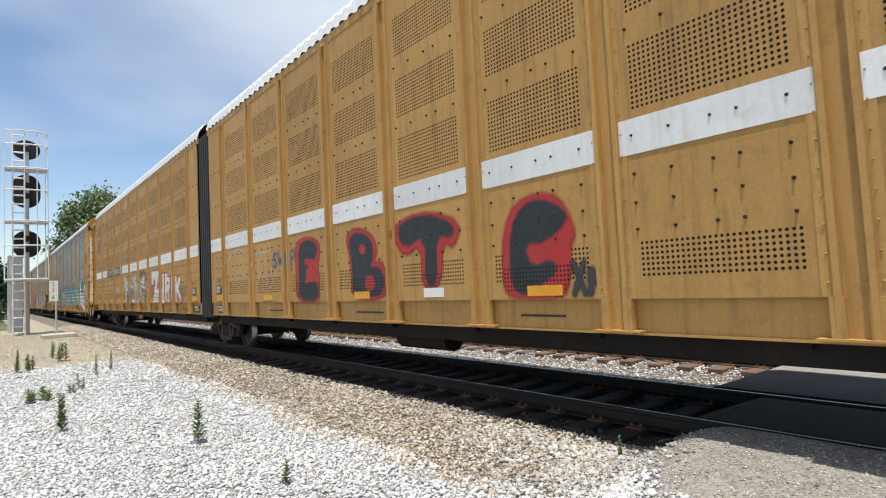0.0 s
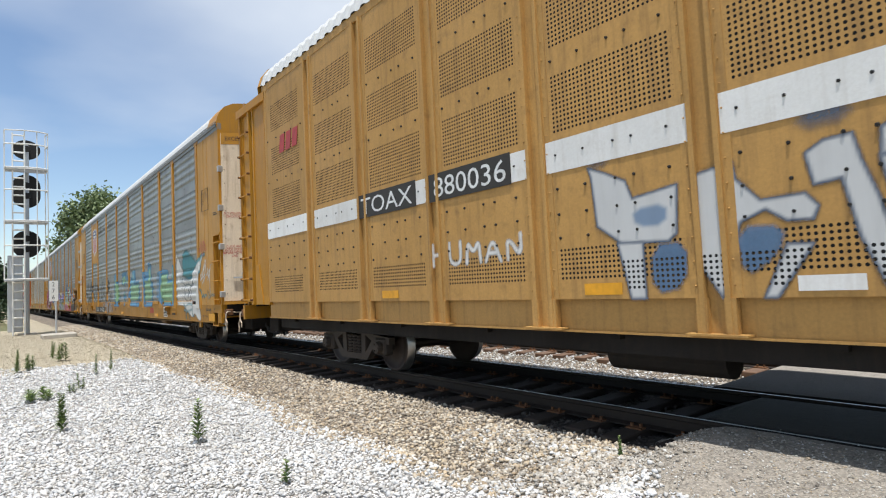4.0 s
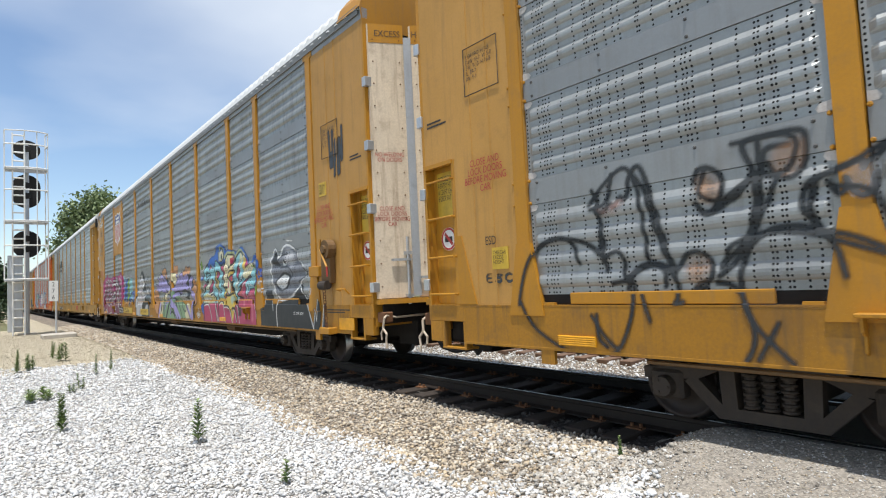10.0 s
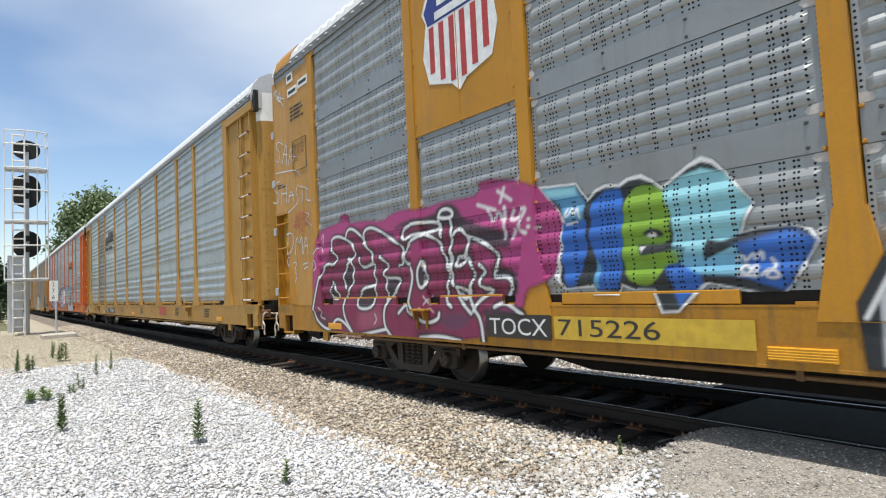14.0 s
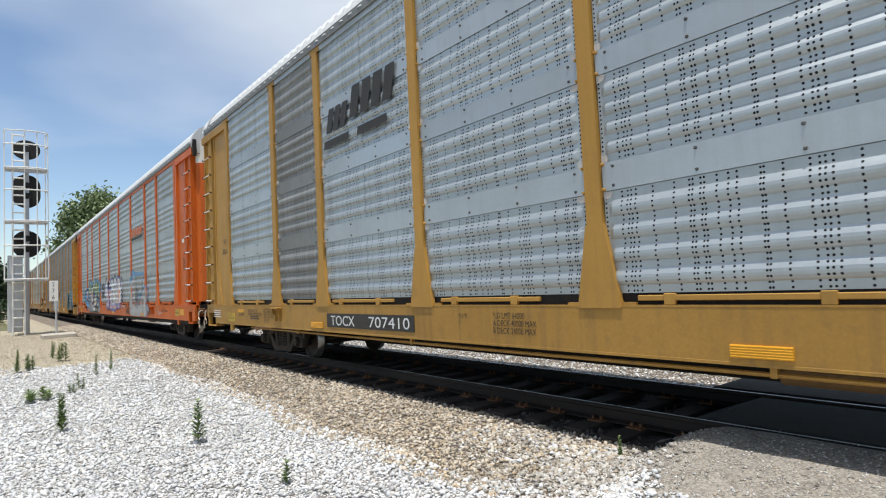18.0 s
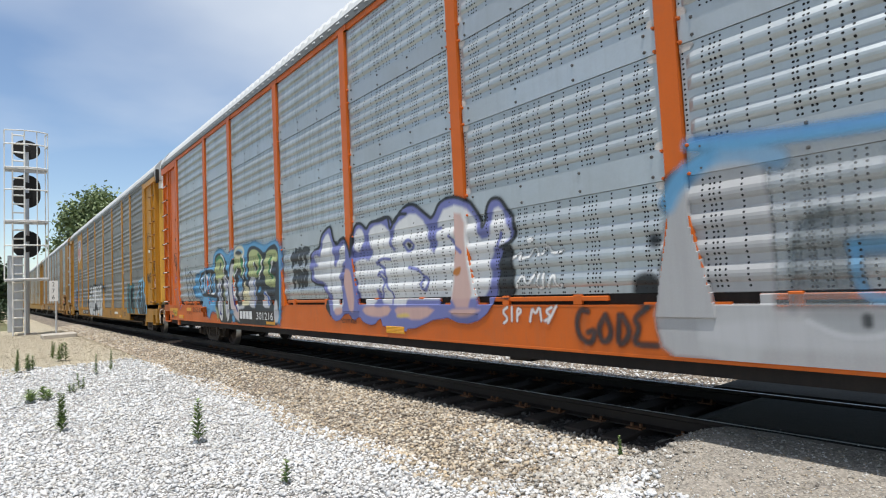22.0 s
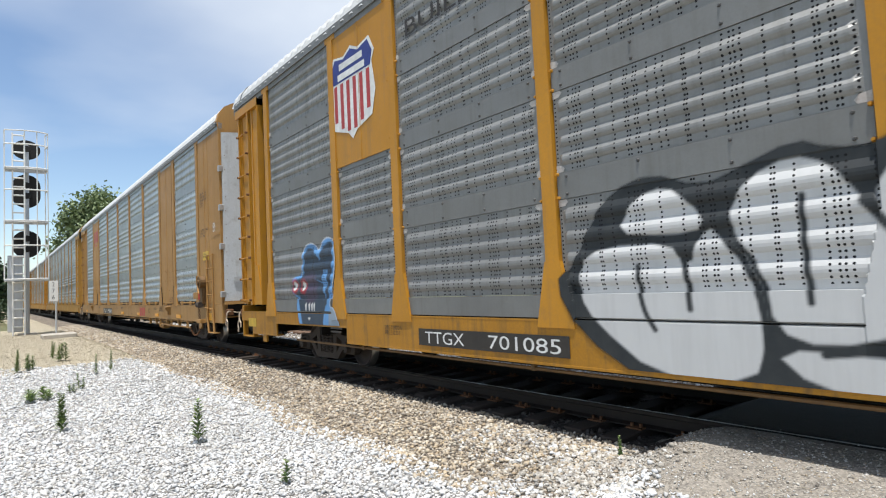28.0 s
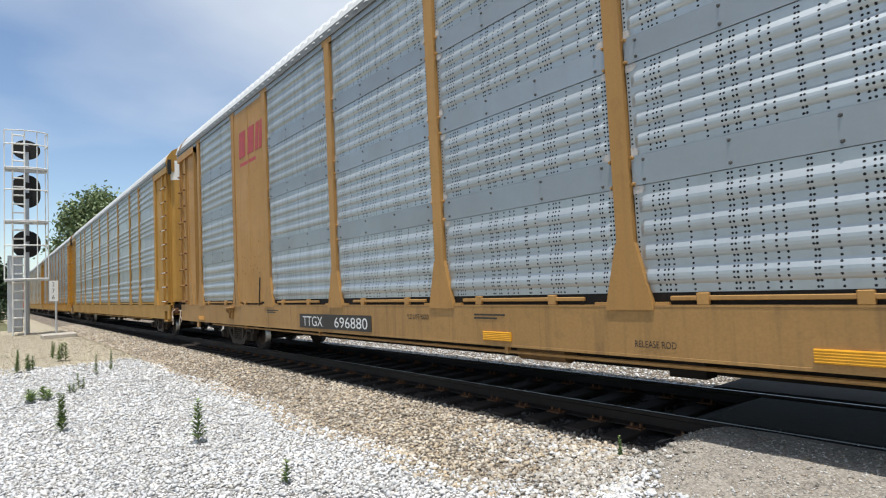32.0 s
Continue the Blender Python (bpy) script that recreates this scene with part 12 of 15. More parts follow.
art.line('black', 0.055, 0.02, 0.85, 2, (-21.56, 1.61), (-21.46, 1.53), (-21.58, 1.45), (-21.56, 1.33), (-21.30, 1.31), (-21.60, 1.18), (-21.70, 1.06))
art.line('black', 0.055, 0.02, 0.85, 2, (-21.33, 1.11), (-21.17, 1.17), (-21.02, 1.10), (-20.88, 1.03))
art.line('black', 0.055, 0.02, 0.85, 2, (-22.80, 0.70), (-22.36, 0.74), (-21.96, 0.69))
art.line('white', 0.021, 0.008, 1, 2, (-25.98, 1.07), (-25.86, 1.33), (-25.68, 1.68), (-25.43, 1.85), (-25.20, 1.79), (-25.04, 1.91), (-25.32, 2.09), (-25.26, 2.25), (-25.03, 2.28), (-24.78, 2.20), (-24.52, 2.08), (-24.47, 1.93), (-24.60, 1.85), (-24.72, 1.88))
art.line('white', 0.021, 0.008, 1, 2, (-24.78, 2.22), (-24.72, 2.34), (-24.56, 2.36), (-24.29, 2.22), (-24.11, 2.01), (-23.94, 1.88), (-23.90, 1.49), (-23.90, 1.42), (-24.31, 1.39), (-24.50, 1.07), (-23.93, 1.08), (-23.90, 1.42))
art.line('white', 0.021, 0.008, 1, 2, (-24.22, 2.09), (-24.21, 2.27), (-24.01, 2.32), (-23.77, 2.25), (-23.43, 2.08), (-23.18, 1.97), (-23.13, 1.86), (-23.17, 1.70), (-23.27, 1.69))
art.line('white', 0.021, 0.008, 1, 2, (-24.60, 1.84), (-24.77, 1.77), (-24.90, 1.52), (-24.79, 1.41))
art.line('white', 0.021, 0.008, 1, 2, (-24.60, 1.84), (-24.50, 1.55), (-24.90, 1.19), (-24.88, 0.94), (-24.61, 0.68))
art.line('white', 0.021, 0.008, 1, 2, (-24.36, 1.87), (-24.29, 1.69), (-23.95, 1.76))
art.line('white', 0.021, 0.008, 1, 2, (-23.76, 1.85), (-23.50, 1.70), (-23.68, 1.60), (-23.61, 1.52), (-23.24, 1.52), (-23.25, 1.40), (-23.57, 1.19), (-23.68, 1.04), (-23.67, 0.82), (-23.51, 0.69))
art.line('white', 0.021, 0.008, 1, 2, (-23.61, 1.52), (-23.57, 1.26), (-23.57, 1.19))
art.line('white', 0.021, 0.008, 1, 2, (-25.98, 1.07), (-25.85, 0.84), (-25.38, 0.68), (-25.18, 0.91), (-24.92, 0.88), (-24.61, 0.68))
art.line('white', 0.021, 0.008, 1, 2, (-24.55, 0.64), (-23.64, 0.78))
art.line('white', 0.021, 0.008, 1, 2, (-25.27, 1.52), (-25.38, 1.27), (-24.97, 1.21), (-25.27, 1.52))
art.line('white', 0.021, 0.008, 1, 2, (-23.17, 2.09), (-23.13, 2.20), (-22.85, 2.25), (-22.32, 2.21), (-22.27, 2.11), (-22.63, 2.09), (-22.99, 2.08), (-23.08, 2.03), (-23.17, 2.09))
art.line('white', 0.021, 0.008, 1, 2, (-22.32, 2.26), (-22.28, 2.34), (-22.15, 2.36), (-22.03, 2.31), (-22.03, 2.24), (-22.16, 2.23), (-22.32, 2.26))
art.line('white', 0.021, 0.008, 1, 2, (-22.32, 2.21), (-22.26, 1.96), (-22.27, 2.11))
art.line('white', 0.021, 0.008, 1, 2, (-22.09, 2.20), (-22.05, 2.00), (-22.09, 1.88), (-22.14, 1.50), (-22.22, 1.18), (-22.11, 1.11))
art.line('white', 0.021, 0.008, 1, 2, (-22.63, 2.08), (-23.00, 1.99), (-23.10, 1.86), (-23.11, 1.71), (-22.96, 1.69), (-22.87, 1.53), (-22.99, 1.25), (-23.03, 1.15), (-22.84, 0.94), (-22.61, 0.89), (-22.38, 0.95), (-22.36, 1.03))
art.line('white', 0.021, 0.008, 1, 2, (-22.63, 2.08), (-22.34, 1.98), (-22.22, 1.79), (-22.14, 1.56))
art.line('white', 0.021, 0.008, 1, 2, (-22.69, 1.71), (-22.79, 1.59), (-22.77, 1.40), (-22.69, 1.35), (-22.60, 1.42), (-22.62, 1.60), (-22.69, 1.71))
art.line('white', 0.021, 0.008, 1, 2, (-23.29, 1.02), (-23.06, 1.17), (-23.07, 1.03), (-22.88, 0.99))
art.line('white', 0.021, 0.008, 1, 2, (-22.03, 2.00), (-21.92, 2.08), (-21.81, 2.03), (-21.74, 1.91), (-21.78, 1.76), (-21.88, 1.72))
art.line('white', 0.021, 0.008, 1, 2, (-21.74, 1.96), (-21.45, 1.86), (-21.27, 1.74), (-21.22, 1.61), (-21.38, 1.45), (-21.09, 1.46), (-21.02, 1.36), (-21.11, 1.24))
art.line('white', 0.021, 0.008, 1, 2, (-22.07, 1.78), (-22.10, 1.43), (-22.05, 1.38))
art.line('white', 0.021, 0.008, 1, 2, (-21.98, 1.68), (-22.01, 1.62), (-21.89, 1.61), (-21.78, 1.70), (-21.95, 1.74), (-21.98, 1.68))
art.line('white', 0.021, 0.008, 1, 2, (-21.78, 1.70), (-21.68, 1.59), (-21.67, 1.45), (-21.79, 1.30), (-21.69, 1.09), (-21.57, 0.97), (-21.54, 0.70))
art.line('white', 0.021, 0.008, 1, 2, (-21.79, 1.30), (-22.05, 1.38), (-21.92, 1.18), (-21.74, 1.03))
art.line('white', 0.021, 0.008, 1, 2, (-21.94, 1.27), (-21.80, 1.19), (-21.79, 1.30))
art.line('white', 0.021, 0.008, 1, 2, (-21.56, 1.61), (-21.46, 1.53), (-21.58, 1.45), (-21.56, 1.33), (-21.30, 1.31), (-21.60, 1.18), (-21.70, 1.06))
art.line('white', 0.021, 0.008, 1, 2, (-21.33, 1.11), (-21.17, 1.17), (-21.02, 1.10), (-20.88, 1.03))
art.line('white', 0.021, 0.008, 1, 2, (-22.80, 0.70), (-22.36, 0.74), (-21.96, 0.69))
art.line('white', 0.022, 0.014, 0.85, 2, (-21.55, 2.32), (-21.26, 2.22))
art.line('white', 0.022, 0.014, 0.85, 2, (-21.38, 2.24), (-21.31, 2.07), (-21.21, 2.22), (-21.14, 2.06), (-21.11, 2.23))
art.line('white', 0.022, 0.014, 0.85, 2, (-21.11, 2.23), (-21.12, 1.89))
art.line('white', 0.022, 0.014, 0.85, 2, (-20.97, 2.18), (-21.03, 2.08), (-20.91, 2.07), (-20.85, 2.17))
art.line('white', 0.022, 0.014, 0.85, 2, (-20.85, 2.17), (-20.72, 2.18), (-20.95, 1.96), (-20.77, 1.91))
art.line('white', 0.022, 0.014, 0.85, 2, (-21.20, 2.43), (-21.00, 2.30))
art.line('white', 0.022, 0.014, 0.85, 2, (-21.10, 2.45), (-21.17, 2.30))
art.line('white', 0.022, 0.014, 0.85, 2, (-20.96, 1.96), (-21.00, 1.88))
art.line('white', 0.022, 0.014, 0.85, 2, (-20.73, 1.97), (-20.72, 1.97))
art.line('white', 0.022, 0.014, 0.85, 2, (-20.62, 1.95), (-20.61, 1.95))
art.line('white', 0.022, 0.014, 0.85, 2, (-20.72, 2.05), (-20.71, 2.05))
art.line('white', 0.009, 0.006, 0.9, 2, (-22.83, 1.04), (-22.77, 1.11), (-22.66, 0.99), (-22.57, 1.10), (-22.48, 1.04))
art.line('white', 0.009, 0.006, 0.9, 2, (-22.67, 1.25), (-22.54, 1.14))
art.line('white', 0.009, 0.006, 0.9, 2, (-22.52, 1.25), (-22.67, 1.14))
art.line('white', 0.009, 0.006, 0.9, 2, (-26.03, 1.78), (-25.93, 1.97), (-25.77, 1.80), (-25.91, 1.74))
art.line('white', 0.009, 0.006, 0.9, 2, (-25.90, 2.03), (-25.69, 2.17), (-25.56, 2.03))
art.line('white', 0.009, 0.006, 0.9, 2, (-25.64, 2.28), (-25.53, 2.38), (-25.60, 2.17))
art.line('white', 0.009, 0.006, 0.9, 2, (-23.93, 1.00), (-23.87, 0.92), (-23.95, 0.85))
art.line('white', 0.009, 0.006, 0.9, 2, (-25.78, 1.09), (-25.64, 1.02), (-25.74, 0.93), (-25.55, 0.89))
art.area('white', 0.01, 1, 0, (-20.59, 2.38), (-20.09, 2.34), (-19.97, 2.16), (-19.88, 2.24), (-19.76, 2.27), (-19.61, 2.25), (-19.53, 2.29), (-19.38, 2.30), (-19.27, 2.23), (-19.20, 2.16), (-19.14, 2.19), (-18.95, 2.30), (-18.83, 2.35), (-18.73, 2.30), (-18.65, 2.20), (-18.44, 1.92), (-18.55, 1.70), (-18.44, 1.73), (-18.21, 1.73), (-18.08, 1.68), (-18.02, 1.59), (-18.11, 1.46), (-18.13, 1.39), (-18.27, 1.23), (-18.32, 1.18), (-18.53, 1.23), (-18.85, 1.30), (-19.10, 1.07), (-19.26, 1.06), (-19.34, 1.26), (-19.55, 1.26), (-19.65, 1.30), (-19.67, 1.22), (-19.96, 1.23), (-19.96, 1.30), (-20.13, 1.29), (-20.33, 1.28), (-20.44, 1.44), (-20.37, 1.60), (-20.29, 2.03))
art.area('black', 0.008, 1, 0, (-20.55, 2.35), (-20.10, 2.32), (-19.98, 2.14), (-19.87, 2.21), (-19.76, 2.24), (-19.60, 2.22), (-19.51, 2.26), (-19.39, 2.26), (-19.29, 2.21), (-19.20, 2.13), (-19.12, 2.17), (-18.94, 2.27), (-18.83, 2.30), (-18.75, 2.27), (-18.67, 2.19), (-18.47, 1.92), (-18.58, 1.70), (-18.60, 1.68), (-18.43, 1.71), (-18.21, 1.71), (-18.10, 1.67), (-18.05, 1.59), (-18.13, 1.46), (-18.23, 1.29), (-18.32, 1.20), (-18.53, 1.25), (-18.85, 1.32), (-18.91, 1.30), (-19.10, 1.09), (-19.24, 1.08), (-19.32, 1.27), (-19.55, 1.28), (-19.65, 1.33), (-19.69, 1.25), (-19.94, 1.26), (-19.96, 1.33), (-20.15, 1.31), (-20.30, 1.30), (-20.36, 1.42), (-20.33, 1.60), (-20.25, 1.99))
art.area('sky', 0.02, 0.8, 0, (-20.53, 2.34), (-20.11, 2.30), (-20.01, 2.14), (-20.04, 1.89), (-20.25, 1.94), (-20.29, 2.10))
art.area('aqua', 0.02, 0.9, 0, (-20.53, 2.33), (-20.11, 2.30), (-20.10, 2.22), (-20.46, 2.24))
art.area('blue', 0.01, 1, 0, (-20.30, 1.96), (-20.01, 1.96), (-20.01, 1.61), (-20.06, 1.55), (-20.15, 1.33), (-20.28, 1.30), (-20.32, 1.53))
art.area('blue', 0.01, 1, 0, (-19.93, 2.12), (-19.77, 2.21), (-19.61, 2.20), (-19.58, 2.07), (-19.65, 1.36), (-19.71, 1.28), (-19.92, 1.28), (-19.86, 1.47), (-19.91, 1.61), (-19.98, 1.72))
art.area('sky', 0.01, 1, 0, (-19.90, 1.57), (-19.86, 1.47), (-19.91, 1.29), (-19.96, 1.30))
art.area('lime', 0.01, 1, 1, (-19.57, 2.07), (-19.48, 2.19), (-19.34, 2.20), (-19.21, 2.15), (-19.13, 2.01), (-19.14, 1.71), (-19.19, 1.66), (-19.36, 1.67), (-19.43, 1.57), (-19.30, 1.58), (-19.02, 1.61), (-19.08, 1.49), (-19.21, 1.47), (-19.27, 1.37), (-19.37, 1.30), (-19.53, 1.32), (-19.62, 1.46), (-19.61, 1.78))
art.area('black', 0.006, 1, 0, (-19.46, 1.67), (-19.40, 1.67), (-19.02, 1.61), (-19.33, 1.59), (-19.43, 1.57))
art.area('white', 0.006, 1, 0, (-19.44, 1.65), (-19.38, 1.65), (-19.42, 1.60))
art.area('black', 0.008, 1, 1, (-19.43, 1.75), (-19.32, 1.81), (-19.22, 1.78), (-19.20, 1.71))
art.area('white', 0.006, 1, 1, (-19.39, 1.74), (-19.31, 1.77), (-19.27, 1.76), (-19.28, 1.72))
art.area('aqua', 0.012, 1, 0, (-19.19, 2.12), (-19.02, 2.21), (-18.84, 2.25), (-18.67, 2.19), (-18.47, 1.92), (-18.60, 1.67), (-18.71, 1.64), (-18.83, 1.66), (-18.88, 1.51), (-18.60, 1.60), (-18.57, 1.41), (-18.62, 1.37), (-18.89, 1.39), (-19.06, 1.34), (-19.08, 1.46), (-19.01, 1.61), (-19.13, 1.64), (-19.11, 1.82))
art.area('sky', 0.05, 0.6, 0, (-19.10, 1.61), (-18.86, 1.54), (-18.61, 1.58), (-18.52, 1.38), (-18.85, 1.38), (-19.03, 1.31))
art.area('blue', 0.015, 1, 0, (-19.21, 1.47), (-19.08, 1.48), (-18.90, 1.38), (-18.89, 1.31), (-19.09, 1.13), (-19.15, 1.27))
art.area('blue', 0.03, 1, 0, (-18.60, 1.60), (-18.22, 1.69), (-18.05, 1.59), (-18.14, 1.46), (-18.24, 1.29), (-18.31, 1.24), (-18.50, 1.30), (-18.62, 1.35), (-18.49, 1.38))
art.area('black', 0.008, 1, 0, (-18.83, 1.66), (-18.60, 1.60), (-18.87, 1.50))
art.area('black', 0.008, 1, 0, (-18.90, 1.37), (-18.57, 1.34), (-18.31, 1.25), (-18.31, 1.20), (-18.53, 1.25), (-18.85, 1.32))
art.line('white', 0.011, 0.006, 1, 2, (-20.22, 2.09), (-20.26, 2.01), (-20.19, 2.03), (-20.16, 2.12), (-20.14, 1.99), (-20.10, 2.11), (-20.07, 1.99))
art.line('white', 0.011, 0.006, 1, 2, (-20.25, 1.94), (-20.12, 1.95))
art.line('white', 0.011, 0.006, 1, 2, (-18.61, 1.49), (-18.56, 1.52), (-18.55, 1.46), (-18.48, 1.54), (-18.48, 1.47), (-18.42, 1.55), (-18.42, 1.48))
art.line('white', 0.011, 0.006, 1, 2, (-18.58, 1.41), (-18.54, 1.45), (-18.49, 1.40), (-18.54, 1.36), (-18.58, 1.41))
art.line('white', 0.011, 0.006, 1, 2, (-18.48, 1.38), (-18.49, 1.43), (-18.45, 1.43), (-18.47, 1.36))
art.line('white', 0.011, 0.006, 1, 2, (-18.43, 1.36), (-18.36, 1.41), (-18.29, 1.35), (-18.36, 1.33), (-18.41, 1.36), (-18.31, 1.42), (-18.36, 1.48))
art.line('white', 0.011, 0.006, 1, 2, (-18.60, 1.37), (-18.47, 1.35))
art.finish()

car_3 = autorack("clean silver car carrier with tan posts", XS[2], TN, M["silver"], M["silver_band"], M["tan_sill"], RADIAL(TN, M["white"]), lambda c, x, s: radial_end(c, x - 0.26, s, TN, TN, depth=1.97), dark_bays=(7,), posts=POST_SETS["tan"], gusset=(1.90, 1.105), cap_m=M["roof"], marks=(-2.6, -13.6, -21.0), rear_in=0.02)
number_plate(car_3, "TOCX  707410", -20.62, -18.05, 0.76, 0.99, -1.510)
logo_bars(car_3, -20.4, -19.7, 4.05, 4.45, M["ink"], 0.12, 3, -1.508)
logo_bars(car_3, -19.6, -18.3, 4.12, 4.62, M["ink"], 0.12, 4, -1.508)
logo_bars(car_3, -20.5, -18.25, 3.80, 3.93, M["ink"], 0.02, 2, -1.508)
logo_bars(car_3, -9.15, -8.15, 0.80, 1.06, M["red"], 0.04, 3, -1.508)
lettering("L-89-4\nRLH80C", -10.4, 0.98, 0.075, M["ink"], car_3)
lettering("*LD LMT 64000\nA DECK 40000 MAX\nB DECK 24000 MAX", -16.5, 0.98, 0.07, M["ink"], car_3)
lettering("PLATE\nJ", -17.1, 0.98, 0.05, M["ink"], car_3)
lettering("NS", -26.16, 2.62, 0.14, M["ink"], car_3, y=-1.459)
lettering("50500", -26.28, 2.38, 0.14, M["ink"], car_3, y=-1.459)
box("warning_sign", (-25.79, -25.33, -1.512, -1.506, 0.74, 0.94), M["sign_yellow"], car_3, "yellow excess height sign")
lettering("THIS CAR\nEXCESS HEIGHT", -25.75, 0.86, 0.055, M["ink"], car_3, y=-1.514, width=0.40)
lettering("A-END", -27.3, 1.0, 0.05, M["ink"], car_3)
lettering("SPECIAL NO. 24\nBRAKE BEAM REQUIRED", -24.42, 0.98, 0.062, M["ink"], car_3, width=0.80)
bars(2, -24.3, 0.80, 0.55, 0.09, M["ink"], car_3, y=-1.511)
lettering("5'-3\" WHEEL BASE\nSWING MOTION TRUCK\nSPECIAL RB ADAPTERS\nSPRG 5 OC D5 3 IC D5\n2 OC 51741-1\n2 IC 51741-2", -23.52, 1.02, 0.045, M["ink"], car_3, width=0.62)
lettering('28" WHEELS', -25.05, 0.88, 0.06, M["ink"], car_3, width=0.33)
box("reflector", (-25.1, -24.72, -1.512, -1.508, 0.96, 1.03), M["reflector"], car_3, "amber reflector strip")
for q in (-12.2, -7.0, -3.9):
    bars(4, q, 0.78, 0.5, 0.25, M["ink"], car_3, y=-1.511)
bars(4, -26.9, 0.80, 0.7, 0.2, M["chalk"], car_3, y=-1.511)

car_4 = autorack("orange and silver car carrier with sprayed letters", XS[3], OR, M["silver"], M["silver_band"], OR, RADIAL(OR, M["white"]), RADIAL(OR, M["white"]), posts=POST_SETS["orange"], gusset=(1.87, 1.105), cap_m=M["roof"])
for s in (-1, 1):
    box("lower_sill", (-26.6, -0.9, min(s * 1.46, s * 1.40), max(s * 1.46, s * 1.40), 0.55, 0.675), M["under"], car_4, "near-black lower sill flange")
logo_bars(car_4, -9.0, -6.9, 3.86, 4.16, M["orange"], 0.16, 4, -1.512)
box("logo_rule", (-9.05, -6.9, -1.513, -1.508, 3.72, 3.80), M["ink"], car_4, "black rule under the logo")
spray(car_4, "NOT", -17.15, -16.4, 1.85, 2.2, 0.022, [K["black"]], K["black"], K["black"], 0.014, 0.02, label="black scrawled tag")
spray(car_4, "FRO", -17.1, -16.45, 1.45, 1.8, 0.02, [K["black"]], K["black"], K["black"], 0.014, 0.02, label="black scrawled tag")
art = Mural(car_4, 'black scrawls and a blue splash with scribbled tags', end_plane=1.459)
art.area('bluesplash', 0.02, 0.95, 1, (-23.6, 1.95), (-23.49, 2.01), (-23.2, 1.96), (-23, 1.89), (-23.04, 1.37), (-23.25, 1.35), (-23.42, 1.3), (-23.49, 1.43), (-23.47, 1.55), (-23.64, 1.42), (-23.95, 1.46), (-23.93, 1.63), (-23.72, 1.69), (-23.49, 1.7), (-23.61, 1.83))
art.line('black', 0.022, 0.02, 0.85, 2, (-24.76, 2.21), (-24.68, 1.98), (-24.52, 1.54), (-24.31, 1.22))
art.line('black', 0.022, 0.02, 0.85, 2, (-23.99, 1.2), (-24.08, 1.56), (-24.31, 1.84), (-24.35, 2.02), (-24.25, 2.1), (-24.04, 2.02), (-23.92, 1.79), (-23.83, 1.27))
art.line('black', 0.016, 0.01, 0.9, 2, (-26.10, 2.74), (-26.08, 2.47))
art.line('black', 0.016, 0.01, 0.9, 2, (-26.10, 2.71), (-25.92, 2.61), (-26.07, 2.56), (-25.90, 2.38))
art.line('black', 0.016, 0.01, 0.9, 2, (-25.79, 2.87), (-25.74, 2.63), (-25.86, 2.37), (-25.69, 2.34))
art.line('black', 0.016, 0.01, 0.9, 2, (-25.77, 2.7), (-25.63, 2.72))
art.line('black', 0.016, 0.01, 0.9, 2, (-25.60, 2.6), (-25.59, 2.33), (-25.71, 2.07))
art.line('black', 0.016, 0.01, 0.9, 2, (-25.64, 2.56), (-25.52, 2.32), (-25.63, 2.2))
art.line('black', 0.016, 0.01, 0.9, 2, (-26.05, 2.4), (-25.83, 2.31), (-25.71, 2.07))
art.line('black', 0.016, 0.01, 0.9, 2, (-25.79, 4.26), (-25.88, 4.01), (-25.69, 4.11), (-25.91, 3.72), (-25.61, 3.84), (-25.70, 3.62))
art.line('pinklilac', 0.013, 0.008, 0.9, 2, (-26.03, 2.11), (-26.02, 1.76), (-25.78, 2.02))
art.line('pinklilac', 0.013, 0.008, 0.9, 2, (-25.91, 1.75), (-25.82, 1.97), (-25.77, 1.69))
art.line('pinklilac', 0.013, 0.008, 0.9, 2, (-26.11, 1.62), (-25.82, 1.6))
art.line('pinklilac', 0.013, 0.008, 0.9, 2, (-25.85, 1.61), (-25.97, 1.47), (-25.79, 1.46), (-25.70, 1.35))
art.line('pinklilac', 0.013, 0.008, 0.9, 2, (-25.48, 1.64), (-25.58, 1.62), (-25.52, 1.51), (-25.56, 1.45))
art.line('pinklilac', 0.013, 0.008, 0.9, 2, (-25.46, 1.4), (-25.44, 1.26), (-25.38, 1.29))
art.line('pinklilac', 0.013, 0.008, 0.9, 2, (-25.36, 1.11), (-25.35, 1.24), (-25.02, 1.21), (-25.09, 1.13), (-25.34, 1))
art.line('pinklilac', 0.013, 0.008, 0.9, 2, (-25.65, 2), (-25.68, 1.95), (-25.60, 1.93), (-25.65, 2))
art.finish()
art = Mural(car_4, 'white scribbled tag')
art.line('white', 0.012, 0.006, 0.9, 2, (-5.4, 1.02), (-5.62, 0.97), (-5.4, 0.9), (-5.59, 0.81))
art.line('white', 0.012, 0.006, 0.9, 2, (-4.84, 1.08), (-4.72, 0.72))
art.line('white', 0.012, 0.006, 0.9, 2, (-4.84, 1.01), (-4.54, 1.04), (-4.71, 0.87))
art.line('white', 0.012, 0.006, 0.9, 2, (-4.55, 0.9), (-4.38, 0.94), (-4.53, 0.79), (-4.27, 0.84))
art.line('white', 0.012, 0.006, 0.9, 2, (-4.28, 0.81), (-4.16, 0.91), (-4.04, 0.82), (-3.95, 0.89))
art.line('white', 0.012, 0.006, 0.9, 2, (-4.7, 1.25), (-4.61, 1.64), (-4.48, 1.36))
art.line('white', 0.012, 0.006, 0.9, 2, (-4.66, 1.43), (-4.45, 1.49))
art.finish()
